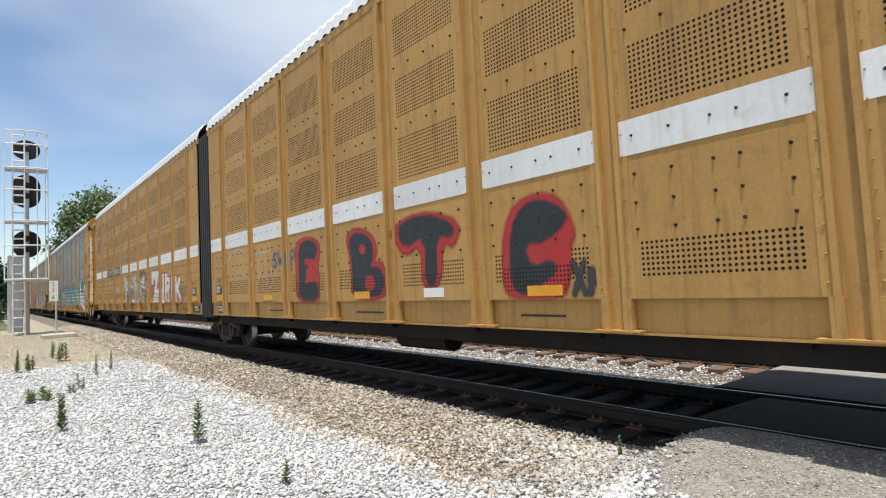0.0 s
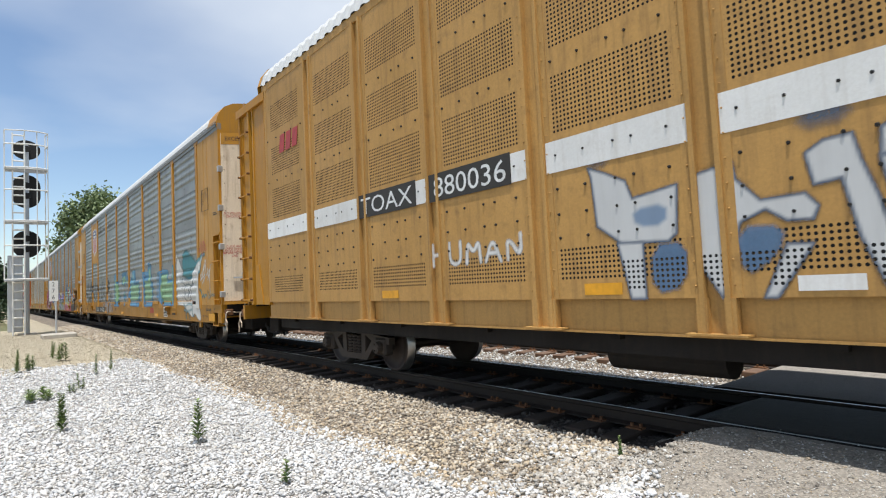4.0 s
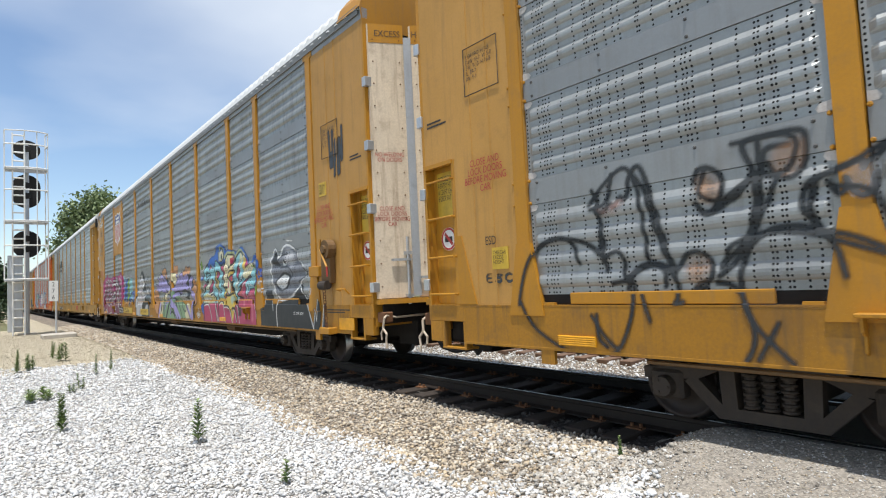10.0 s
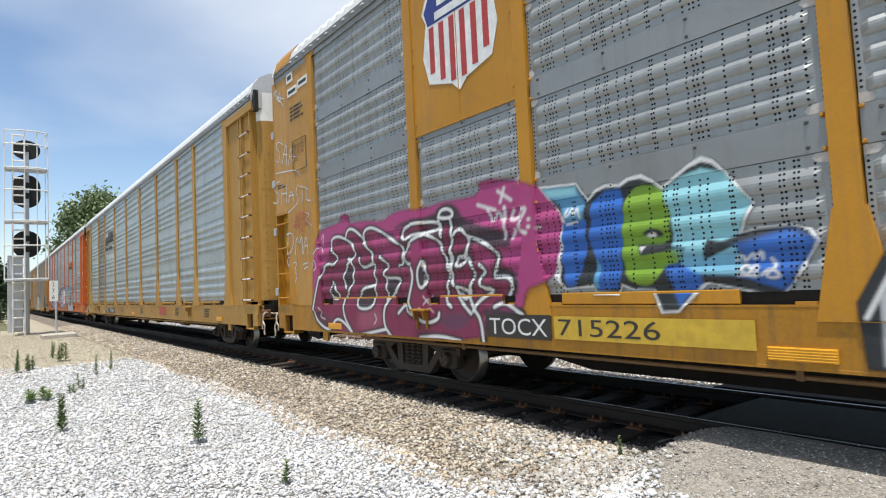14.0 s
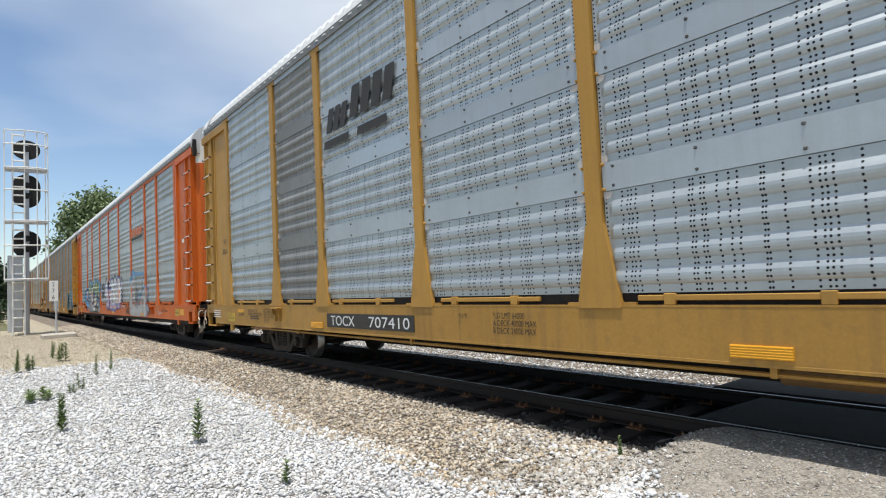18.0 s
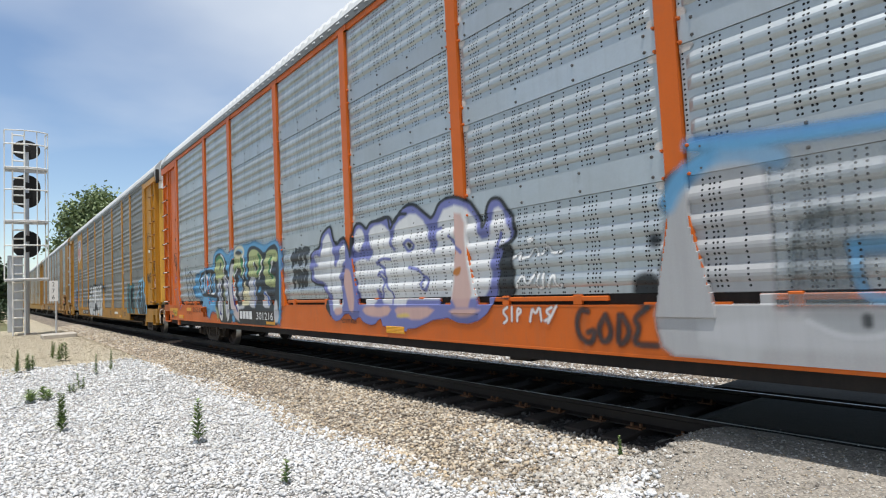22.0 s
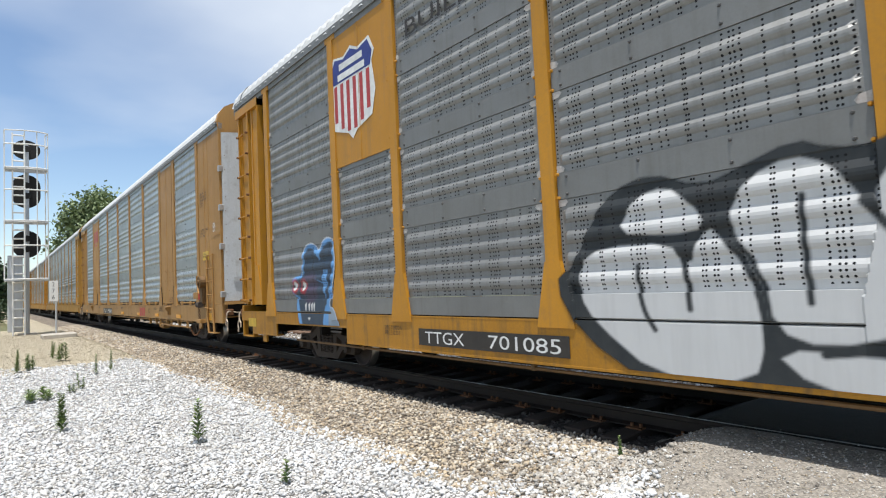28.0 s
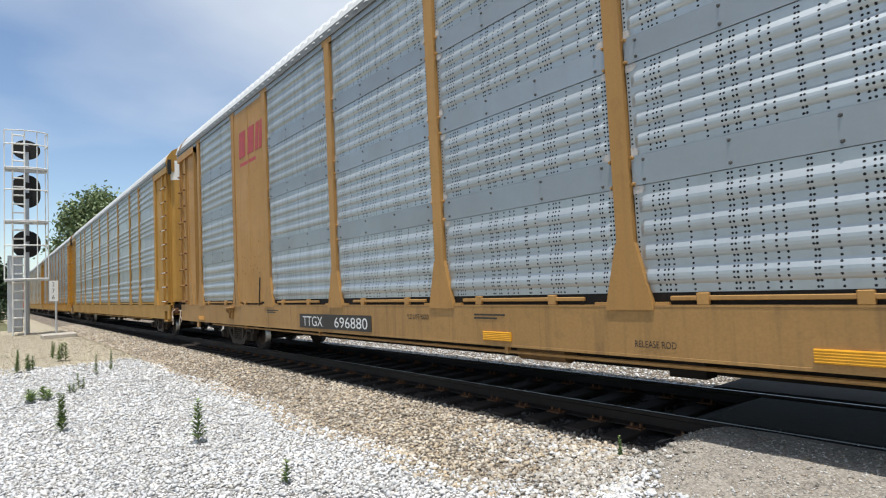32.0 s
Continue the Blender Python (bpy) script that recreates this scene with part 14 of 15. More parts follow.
art.area('black', 0.012, 1, 1, (-23.32, 1.66), (-23.23, 1.95), (-22.96, 2.02), (-22.66, 2.05), (-22.33, 2.07), (-21.93, 2.04), (-21.81, 1.83), (-21.85, 1.64), (-21.76, 1.37), (-21.90, 1.30), (-22.28, 1.35), (-22.72, 1.34), (-23.17, 1.42))
art.area('sky', 0.01, 1, 1, (-23.19, 1.56), (-23.13, 1.90), (-22.91, 1.97), (-22.84, 1.85), (-23.03, 1.78), (-22.87, 1.71), (-22.87, 1.62), (-23.05, 1.52), (-22.85, 1.49), (-22.95, 1.41), (-23.13, 1.46))
art.area('sky', 0.01, 1, 1, (-22.76, 1.97), (-22.64, 2.00), (-22.63, 1.64), (-22.56, 1.61), (-22.56, 1.95), (-22.34, 1.98), (-22.31, 1.51), (-22.41, 1.44), (-22.51, 1.56), (-22.66, 1.42), (-22.76, 1.49))
art.area('sky', 0.01, 1, 1, (-22.20, 1.91), (-21.94, 1.96), (-21.87, 1.84), (-21.98, 1.73), (-21.84, 1.60), (-21.95, 1.42), (-22.19, 1.43))
art.area('black', 0.008, 1, 1, (-22.09, 1.88), (-21.98, 1.89), (-22.00, 1.79), (-22.09, 1.78))
art.area('black', 0.008, 1, 1, (-22.10, 1.66), (-21.99, 1.66), (-22.01, 1.54), (-22.10, 1.52))
art.line('white', 0.018, 0.008, 1, 2, (-22.84, 1.92), (-23.11, 1.83), (-23.16, 1.60), (-23.04, 1.46), (-22.84, 1.50))
art.line('white', 0.018, 0.008, 1, 2, (-22.56, 1.95), (-22.49, 1.81))
art.line('white', 0.018, 0.008, 1, 2, (-22.67, 1.92), (-22.68, 1.45), (-22.53, 1.60))
art.line('white', 0.018, 0.008, 1, 2, (-22.31, 1.97), (-22.30, 1.51), (-22.41, 1.44))
art.line('white', 0.018, 0.008, 1, 2, (-21.89, 1.87), (-21.93, 1.77), (-22.05, 1.70))
art.line('white', 0.018, 0.008, 1, 2, (-21.85, 1.59), (-21.95, 1.40), (-22.19, 1.43))
art.area('celery', 0.02, 1, 1, (-21.88, 2.11), (-21.80, 2.28), (-21.57, 2.37), (-21.35, 2.36), (-21.16, 2.22), (-21.13, 2.09), (-21.17, 2.00), (-21.27, 1.92), (-21.11, 1.86), (-21.31, 1.78), (-21.43, 1.76), (-21.48, 1.69), (-21.61, 1.48), (-21.70, 1.59), (-21.73, 1.79), (-21.83, 1.87), (-21.90, 1.92))
art.area('palegrey', 0.02, 1, 1, (-21.74, 1.62), (-21.59, 1.81), (-21.43, 1.78), (-21.45, 1.54), (-21.43, 1.29), (-21.29, 1.07), (-21.28, 0.83), (-21.35, 0.73), (-21.50, 0.86), (-21.63, 1.07), (-21.65, 1.37))
art.area('palegrey', 0.02, 1, 1, (-21.24, 1.77), (-21.08, 1.86), (-20.98, 1.80), (-20.82, 1.63), (-20.77, 1.40), (-20.77, 1.05), (-20.80, 0.82), (-20.89, 0.76), (-21.02, 0.88), (-21.07, 1.11), (-21.08, 1.38), (-21.17, 1.59))
art.area('sky', 0.06, 0.45, 1, (-21.70, 1.56), (-21.48, 1.62), (-21.47, 1.29), (-21.57, 1.11), (-21.63, 1.29))
art.area('sky', 0.06, 0.35, 1, (-21.11, 1.52), (-20.80, 1.44), (-20.80, 1.11), (-21.03, 1.11))
art.area('celery', 0.02, 0.75, 1, (-21.23, 1.60), (-21.16, 1.59), (-21.12, 1.31), (-21.10, 0.97), (-21.06, 0.77), (-21.12, 0.91), (-21.18, 1.25))
art.area('celery', 0.03, 0.6, 1, (-21.89, 1.11), (-21.65, 1.03), (-21.55, 0.82), (-21.68, 0.74), (-21.79, 0.96))
art.area('black', 0.008, 1, 1, (-21.52, 2.18), (-21.44, 2.20), (-21.38, 2.11), (-21.40, 2.01), (-21.45, 1.98), (-21.51, 2.10))
art.line('fern', 0.045, 0.02, 1, 2, (-21.76, 2.27), (-21.55, 2.34), (-21.35, 2.32), (-21.20, 2.20), (-21.17, 2.08))
art.line('white', 0.026, 0.008, 1, 2, (-21.39, 2.38), (-21.20, 2.30), (-21.12, 2.13), (-21.16, 2.01), (-21.26, 1.93))
art.line('white', 0.02, 0.008, 1, 2, (-21.06, 1.84), (-20.85, 1.68), (-20.77, 1.40), (-20.77, 1.05), (-20.82, 0.80), (-20.91, 0.76))
art.line('white', 0.02, 0.008, 1, 2, (-21.43, 1.76), (-21.44, 1.40), (-21.29, 1.11), (-21.28, 0.85), (-21.35, 0.74), (-21.49, 0.86))
art.line('navyink', 0.026, 0.008, 1, 2, (-21.50, 1.67), (-21.50, 1.40), (-21.40, 1.18), (-21.39, 0.97), (-21.50, 0.92), (-21.34, 0.90))
art.line('navyink', 0.026, 0.008, 1, 2, (-21.07, 1.78), (-20.95, 1.68), (-20.87, 1.44), (-20.83, 1.21), (-20.87, 0.95))
art.area('palegrey', 0.02, 1, 1, (-20.69, 1.72), (-20.61, 1.96), (-20.46, 2.14), (-20.43, 1.97), (-20.41, 1.81), (-20.41, 1.60), (-20.36, 1.38), (-20.29, 1.20), (-20.14, 1.10), (-19.99, 1.11), (-19.72, 1.14), (-19.73, 1.05), (-20.05, 1.04), (-20.02, 0.75), (-20.17, 0.77), (-20.37, 0.84), (-20.56, 0.99), (-20.68, 1.33))
art.area('buff', 0.05, 0.65, 1, (-20.64, 1.87), (-20.47, 2.12), (-20.44, 1.91), (-20.43, 1.69), (-20.54, 1.64), (-20.66, 1.70))
art.area('pinkwash', 0.05, 0.5, 1, (-20.62, 1.39), (-20.39, 1.26), (-20.17, 1.00), (-20.04, 0.97), (-20.03, 0.78), (-20.21, 0.81), (-20.47, 0.96), (-20.60, 1.21))
art.area('celery', 0.02, 1, 1, (-20.45, 2.19), (-20.36, 2.26), (-20.21, 2.26), (-19.95, 2.25), (-19.82, 2.12), (-19.77, 1.98), (-19.84, 1.86), (-19.92, 1.79), (-19.97, 1.90), (-20.02, 1.99), (-20.15, 2.01), (-20.31, 1.95), (-20.40, 1.81), (-20.47, 1.73), (-20.44, 1.97))
art.area('buff', 0.03, 0.85, 1, (-20.14, 1.66), (-20.00, 1.62), (-19.85, 1.54), (-19.90, 1.39), (-19.98, 1.23), (-20.07, 1.21), (-20.12, 1.34))
art.area('sky', 0.03, 0.95, 1, (-20.14, 1.78), (-20.03, 1.82), (-19.92, 1.72), (-19.86, 1.58), (-19.94, 1.45), (-20.14, 1.43), (-20.21, 1.52))
art.line('cream', 0.045, 0.03, 0.8, 2, (-20.37, 2.30), (-20.36, 2.40), (-20.19, 2.48), (-19.94, 2.46), (-19.78, 2.40), (-19.75, 2.31), (-19.88, 2.25), (-20.13, 2.23), (-20.37, 2.30))
art.area('black', 0.015, 1, 1, (-20.30, 2.34), (-20.20, 2.39), (-20.04, 2.39), (-19.90, 2.34), (-19.94, 2.29), (-20.12, 2.31))
art.line('fern', 0.05, 0.02, 1, 2, (-19.96, 2.19), (-19.85, 2.07), (-19.81, 1.90))
art.line('fern', 0.03, 0.02, 1, 2, (-20.42, 1.83), (-20.46, 1.69))
art.line('fern', 0.03, 0.02, 1, 2, (-20.40, 1.89), (-20.23, 2.01))
art.line('white', 0.03, 0.012, 1, 2, (-19.83, 2.25), (-19.75, 2.05), (-19.74, 1.89), (-19.84, 1.75))
art.line('white', 0.03, 0.012, 1, 2, (-20.40, 1.69), (-20.36, 1.35), (-20.28, 1.17), (-20.12, 1.09))
art.line('white', 0.025, 0.008, 1, 2, (-20.43, 1.71), (-20.35, 1.90), (-20.23, 1.97))
art.line('navyink', 0.032, 0.008, 1, 2, (-20.47, 1.60), (-20.43, 1.36), (-20.37, 1.23), (-20.30, 1.11), (-20.19, 1.00))
art.area('sky', 0.03, 0.9, 1, (-20.73, 0.98), (-20.59, 1.03), (-20.44, 0.99), (-20.48, 0.93), (-20.69, 0.92))
art.area('sky', 0.03, 0.9, 1, (-20.60, 0.86), (-20.46, 0.90), (-20.35, 0.76), (-20.52, 0.70))
art.area('cream', 0.02, 0.9, 1, (-19.87, 1.26), (-19.78, 1.53), (-19.7, 1.7), (-19.64, 1.56), (-19.5, 1.52), (-19.36, 1.29), (-19.33, 1.14), (-19.88, 1.1))
art.area('celery', 0.012, 1, 1, (-19.45, 2.23), (-19.32, 2.35), (-19.02, 2.35), (-18.76, 2.24), (-18.63, 2.08), (-18.69, 1.83), (-18.9, 1.72), (-19.37, 1.73), (-19.47, 1.85))
art.area('palegrey', 0.015, 1, 1, (-19.44, 1.77), (-19.03, 1.73), (-19.04, 1.45), (-19, 1.07), (-19.26, 1.07), (-19.41, 1.14), (-19.43, 1.36))
art.area('black', 0.012, 1, 1, (-19.13, 2.06), (-19.04, 2.1), (-18.93, 1.96), (-18.99, 1.85), (-19.13, 1.92))
art.area('celery', 0.012, 1, 1, (-18.53, 2.03), (-18.46, 2.18), (-18.28, 2.27), (-18.03, 2.27), (-17.75, 2.23), (-17.68, 2.11), (-17.75, 1.98), (-18.09, 2.05), (-18.23, 1.95), (-18.19, 1.76), (-17.91, 1.67), (-17.93, 1.48), (-18.37, 1.51), (-18.53, 1.68), (-18.55, 1.91))
art.area('palegrey', 0.012, 1, 1, (-18.63, 1.27), (-18.51, 1.44), (-18.38, 1.39), (-18.14, 1.07), (-18.6, 1.08))
art.area('palegrey', 0.02, 1, 1, (-18.03, 1.03), (-17.89, 1.25), (-17.77, 1.19), (-17.78, 0.79), (-18.02, 0.77))
art.line('fern', 0.04, 0.014, 1, 2, (-19.98, 2.16), (-19.83, 2.01), (-19.85, 1.82))
art.line('fern', 0.05, 0.014, 1, 2, (-18.86, 2.21), (-18.75, 2.1), (-18.78, 1.94), (-18.89, 1.82))
art.line('fern', 0.05, 0.014, 1, 2, (-18.16, 2.09), (-18.25, 1.99), (-18.24, 1.8), (-18.12, 1.71))
art.line('white', 0.022, 0.014, 1, 2, (-18.64, 2.09), (-18.71, 1.85), (-18.88, 1.7))
art.line('white', 0.022, 0.014, 1, 2, (-18.04, 2.02), (-18.19, 1.93), (-18.16, 1.81))
art.line('white', 0.016, 0.014, 1, 2, (-19.11, 2.06), (-19.07, 1.88))
art.line('blue', 0.022, 0.014, 1, 2, (-19.13, 1.67), (-19.09, 1.39), (-19.06, 1.11))
art.line('blue', 0.03, 0.014, 1, 2, (-18.52, 1.38), (-18.41, 1.33), (-18.26, 1.14))
art.line('sky', 0.06, 0.014, 1, 2, (-18.85, 1.46), (-18.82, 1.46))
art.finish()

SK = (0.50, 0.945)
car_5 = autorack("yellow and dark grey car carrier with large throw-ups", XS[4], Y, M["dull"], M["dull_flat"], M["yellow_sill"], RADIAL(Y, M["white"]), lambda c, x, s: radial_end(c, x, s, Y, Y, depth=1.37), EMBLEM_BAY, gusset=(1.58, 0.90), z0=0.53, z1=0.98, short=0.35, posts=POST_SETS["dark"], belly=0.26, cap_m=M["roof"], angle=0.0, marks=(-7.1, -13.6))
emblem(car_5, -21.6, 3.78, 1.42, 1.52, -1.502)
for a, b2 in zip(POST_SETS["dark"], POST_SETS["dark"][1:]):
    box("lower_skirt", (b2 + 0.10, a - 0.10, -1.492, -1.455, 1.0, 1.235), M["dull_flat"], car_5, "grey flat lower sheet")
number_plate(car_5, "TTGX    701085", -20.05, -17.5, 0.60, 0.82, -1.512)
lettering("BUILDING   AMERICA", -20.1, 4.85, 0.24, M["ink"], car_5, y=-1.512, width=5.4)
art = Mural(car_5, 'black letters edged in teal and pale blue', sill_top=0.98, zmin=0.785)
art.area('teal', 0.015, 0.9, 1, (-5.54, 2.01), (-4.88, 2.03), (-4.81, 1.55), (-4.61, 2.02), (-4.03, 1.99), (-4.04, 1.54), (-4.29, 1.45), (-3.9, 1.22), (-3.87, 0.71), (-4.35, 0.69), (-4.96, 0.46), (-5.43, 0.73), (-5.6, 1.24))
art.area('black', 0.012, 1, 1, (-5.42, 1.93), (-4.97, 1.95), (-4.96, 1.52), (-4.63, 1.23), (-4.49, 0.75), (-4.95, 0.56), (-5.43, 1.15))
art.area('black', 0.012, 1, 1, (-4.57, 1.95), (-4.14, 1.94), (-4.17, 1.59), (-4.43, 1.5), (-4.01, 1.21), (-3.96, 0.78), (-4.34, 0.78), (-4.7, 1.39))
art.line('teal', 0.018, 0.01, 1, 2, (-5.05, 1.4), (-4.73, 1.47), (-4.84, 0.99), (-4.56, 0.68))
art.area('skyline', 0.02, 0.95, 1, (-3.63, 1.54), (-3.24, 1.62), (-3.16, 2.09), (-2.71, 2.06), (-2.63, 2.2), (-2.33, 2.16), (-2.22, 1.86), (-2.04, 2.12), (-1.95, 1.89), (-2.04, 1.62), (-1.8, 1.44), (-1.56, 0.5), (-1.89, 0.55), (-2.8, 0.61), (-3.37, 0.94), (-3.55, 1.29))
art.area('black', 0.012, 1, 1, (-3.48, 1.49), (-3.13, 1.54), (-3.06, 2.02), (-2.74, 2.01), (-2.76, 1.08), (-2.69, 0.95), (-2.53, 2.11), (-2.39, 2.11), (-2.31, 1.68), (-2.07, 1.56), (-1.9, 1.43), (-1.78, 0.86), (-1.66, 0.56), (-2.14, 0.59), (-2.8, 0.68), (-3.2, 1.01), (-3.41, 1.25))
art.line('skyline', 0.02, 0.012, 1, 2, (-2.68, 2.03), (-2.71, 1.02))
art.line('skyline', 0.02, 0.012, 1, 2, (-2.35, 1.68), (-2.45, 1.02))
art.line('skyline', 0.02, 0.012, 1, 2, (-2.08, 1.56), (-2.01, 0.97), (-1.77, 0.52))
art.line('skyline', 0.02, 0.012, 1, 2, (-3.05, 1.49), (-3.04, 0.95))
art.line('skyline', 0.02, 0.012, 1, 2, (-2.69, 1.02), (-2.65, 0.67))
art.line('white', 0.012, 0.008, 0.8, 2, (-3.41, 1.46), (-3.22, 1.51), (-3.26, 1.35))
art.line('white', 0.012, 0.008, 0.8, 2, (-3.38, 1.36), (-3.17, 1.41))
art.finish()
art = Mural(car_5, 'dark rabbit-eared figure with red eyes edged in blue', sill_top=0.98, zmin=0.785)
art.area('bluish', 0.012, 1, 1, (-23.71, 1.69), (-23.68, 2.06), (-23.58, 2.2), (-23.32, 2.26), (-23.11, 2.2), (-23, 2.08), (-22.85, 2.25), (-22.61, 2.31), (-22.4, 2.21), (-22.32, 1.97), (-22.36, 1.67), (-22.52, 1.3), (-22.62, 1.1), (-22.41, 1.09), (-22.24, 0.67), (-22.44, 0.65), (-23.79, 0.66), (-23.94, 1.1), (-23.87, 1.24), (-24.09, 1.31), (-24.16, 1.48), (-24.1, 1.65))
art.line('white', 0.012, 0.014, 0.8, 2, (-23.71, 1.69), (-23.68, 2.06), (-23.58, 2.2), (-23.32, 2.26), (-23.11, 2.2), (-23, 2.08), (-22.85, 2.25), (-22.61, 2.31), (-22.4, 2.21), (-22.32, 1.97), (-22.36, 1.67), (-22.52, 1.3), (-22.62, 1.1), (-22.41, 1.09), (-22.24, 0.67))
art.area('night', 0.02, 0.93, 1, (-23.62, 1.64), (-23.59, 2.05), (-23.47, 2.16), (-23.27, 2.16), (-23.05, 2), (-22.99, 1.89), (-22.91, 2.11), (-22.67, 2.21), (-22.51, 2.21), (-22.48, 2.07), (-22.53, 1.72), (-22.67, 1.3), (-22.71, 1.1), (-22.79, 0.67), (-23.67, 0.67), (-23.81, 1.14), (-23.83, 1.28), (-24.05, 1.33), (-24.12, 1.48), (-24.03, 1.6))
art.area('greyed', 0.015, 0.9, 1, (-22.64, 1.07), (-22.41, 1.07), (-22.27, 0.68), (-22.67, 0.67))
art.area('bluish', 0.012, 1, 1, (-22.86, 0.66), (-22.86, 0.9), (-22.72, 1.18), (-22.69, 1.02), (-22.7, 0.67))
art.area('bluish', 0.01, 1, 0, (-23.15, 1.6), (-22.88, 1.53), (-22.87, 1.75), (-22.7, 1.74), (-22.71, 1.52), (-22.8, 1.22), (-22.87, 1.49))
art.area('plum', 0.06, 0.5, 1, (-23.71, 1.65), (-23.3, 1.75), (-23.05, 1.6), (-23.14, 1.14), (-23.52, 1.14))
art.line('blood', 0.13, 0.04, 1, 2, (-24.02, 1.48), (-24, 1.48))
art.line('white', 0.08, 0.012, 1, 2, (-24.02, 1.48), (-24, 1.49))
art.line('black', 0.03, 0.01, 1, 2, (-24.08, 1.48), (-24.06, 1.48))
art.line('blood', 0.13, 0.04, 1, 2, (-23.65, 1.46), (-23.63, 1.47))
art.line('white', 0.08, 0.012, 1, 2, (-23.64, 1.47), (-23.63, 1.48))
art.line('black', 0.03, 0.01, 1, 2, (-23.7, 1.46), (-23.69, 1.46))
art.area('white', 0.008, 1, 0, (-23.56, 1.14), (-23.48, 1.18), (-23.52, 1.01), (-23.54, 0.99))
art.area('white', 0.008, 1, 0, (-23.42, 1.14), (-23.34, 1.18), (-23.38, 1.01), (-23.4, 0.99))
art.area('white', 0.008, 1, 0, (-23.31, 1.14), (-23.23, 1.18), (-23.27, 1.01), (-23.29, 0.99))
art.area('white', 0.008, 1, 0, (-23.22, 1.14), (-23.15, 1.18), (-23.18, 1.02), (-23.2, 0.99))
art.area('white', 0.008, 1, 1, (-23.48, 0.9), (-23.34, 0.91), (-23.4, 0.85))
art.finish()
art = Mural(car_5, 'white bubble letters with a heavy black edge', sill_top=0.98, zmin=0.55)
art.area('black', 0.012, 1, 1, (-17.64, 1.35), (-17.4, 1.54), (-17.15, 1.96), (-16.92, 2.19), (-16.52, 2.29), (-16.08, 2.1), (-15.75, 2.2), (-15.36, 2.33), (-15.15, 2.22), (-14.89, 2.19), (-14.7, 2.28), (-14.41, 2.23), (-14.21, 1.98), (-14.14, 2.15), (-13.93, 2.27), (-13.74, 2.25), (-13.57, 2.1), (-13.4, 2.12), (-13.23, 2.2), (-13.03, 2.3), (-12.85, 2.28), (-12.66, 2.17), (-12.58, 1.95), (-12.54, 1.64), (-12.43, 1.52), (-12.21, 1.47), (-12.11, 1.3), (-12.16, 0.9), (-12.29, 0.49), (-13.36, 0.47), (-16.66, 0.45), (-17.34, 0.84))
art.area('bone', 0.012, 1, 1, (-17.34, 1.53), (-17.06, 1.68), (-16.38, 1.67), (-16.22, 1.43), (-16.11, 1.71), (-15.98, 1.76), (-15.69, 1.42), (-15.61, 0.94), (-15.76, 0.52), (-16.56, 0.52), (-17.17, 0.97), (-17.33, 1.22))
art.area('bone', 0.012, 1, 1, (-16.9, 1.79), (-16.68, 2.1), (-16.39, 2.16), (-16.18, 1.99), (-16.03, 1.76), (-16.38, 1.73))
art.area('bone', 0.012, 1, 1, (-15.9, 1.8), (-15.71, 2.11), (-15.4, 2.22), (-15.16, 2.12), (-14.98, 1.83), (-14.73, 1.48), (-14.71, 0.97), (-15.26, 0.83), (-15.58, 0.95), (-15.62, 1.36))
art.area('bone', 0.012, 1, 1, (-15.62, 0.81), (-14.87, 0.8), (-14.79, 0.71), (-14.83, 0.52), (-15.35, 0.55))
art.area('bone', 0.012, 1, 1, (-14.95, 1.83), (-14.77, 2.1), (-14.53, 2.16), (-14.31, 2.08), (-14.17, 1.76), (-14.11, 1.54), (-14.05, 2), (-13.89, 2.15), (-13.75, 2.17), (-13.6, 1.99), (-13.52, 1.66), (-13.41, 1.42), (-13.14, 1.29), (-13.07, 1.11), (-13.1, 0.93), (-13.84, 0.92), (-14.27, 1.11), (-14.47, 1.42), (-14.61, 1.06), (-14.7, 1.48))
art.area('bone', 0.012, 1, 1, (-14.69, 0.78), (-13.89, 0.88), (-13.99, 0.5), (-14.48, 0.52))
art.area('bone', 0.012, 1, 1, (-13.86, 0.66), (-13.8, 0.88), (-13.08, 0.89), (-13.21, 0.5), (-13.56, 0.5))
art.area('bone', 0.012, 1, 1, (-13.44, 1.77), (-13.32, 2.03), (-13.07, 2.2), (-12.79, 2.18), (-12.67, 2.07), (-12.61, 1.79), (-12.55, 1.58), (-12.41, 1.45), (-12.24, 1.44), (-12.16, 1.27), (-12.2, 0.96), (-12.31, 0.52), (-12.85, 0.51), (-13.08, 0.75), (-13.01, 1.08), (-13.07, 1.29), (-13.37, 1.42))
art.line('black', 0.035, 0.012, 1, 2, (-14.48, 1.67), (-14.42, 1.37), (-14.17, 1.11), (-13.97, 1.07), (-13.77, 1.23), (-13.69, 1.69))
art.line('black', 0.03, 0.012, 1, 2, (-13.93, 1.02), (-13.8, 0.88), (-13.86, 0.66))
art.line('black', 0.024, 0.012, 1, 2, (-15.35, 1.92), (-15.35, 1.51), (-15.33, 1.15))
art.line('black', 0.024, 0.012, 1, 2, (-16.7, 1.48), (-16.66, 1.1), (-16.55, 0.92))
art.line('black', 0.026, 0.012, 1, 2, (-16.33, 1.69), (-16.24, 1.43), (-16.22, 1.1))
art.line('black', 0.03, 0.012, 1, 2, (-15.98, 1.76), (-15.69, 1.36), (-15.62, 0.84), (-15.72, 0.52))
art.line('black', 0.03, 0.012, 1, 2, (-14.98, 1.83), (-14.7, 1.43), (-14.68, 0.87), (-15.27, 0.79))
art.line('black', 0.035, 0.012, 1, 2, (-12.83, 1.72), (-12.84, 1.36), (-12.82, 1.1), (-12.78, 0.92))
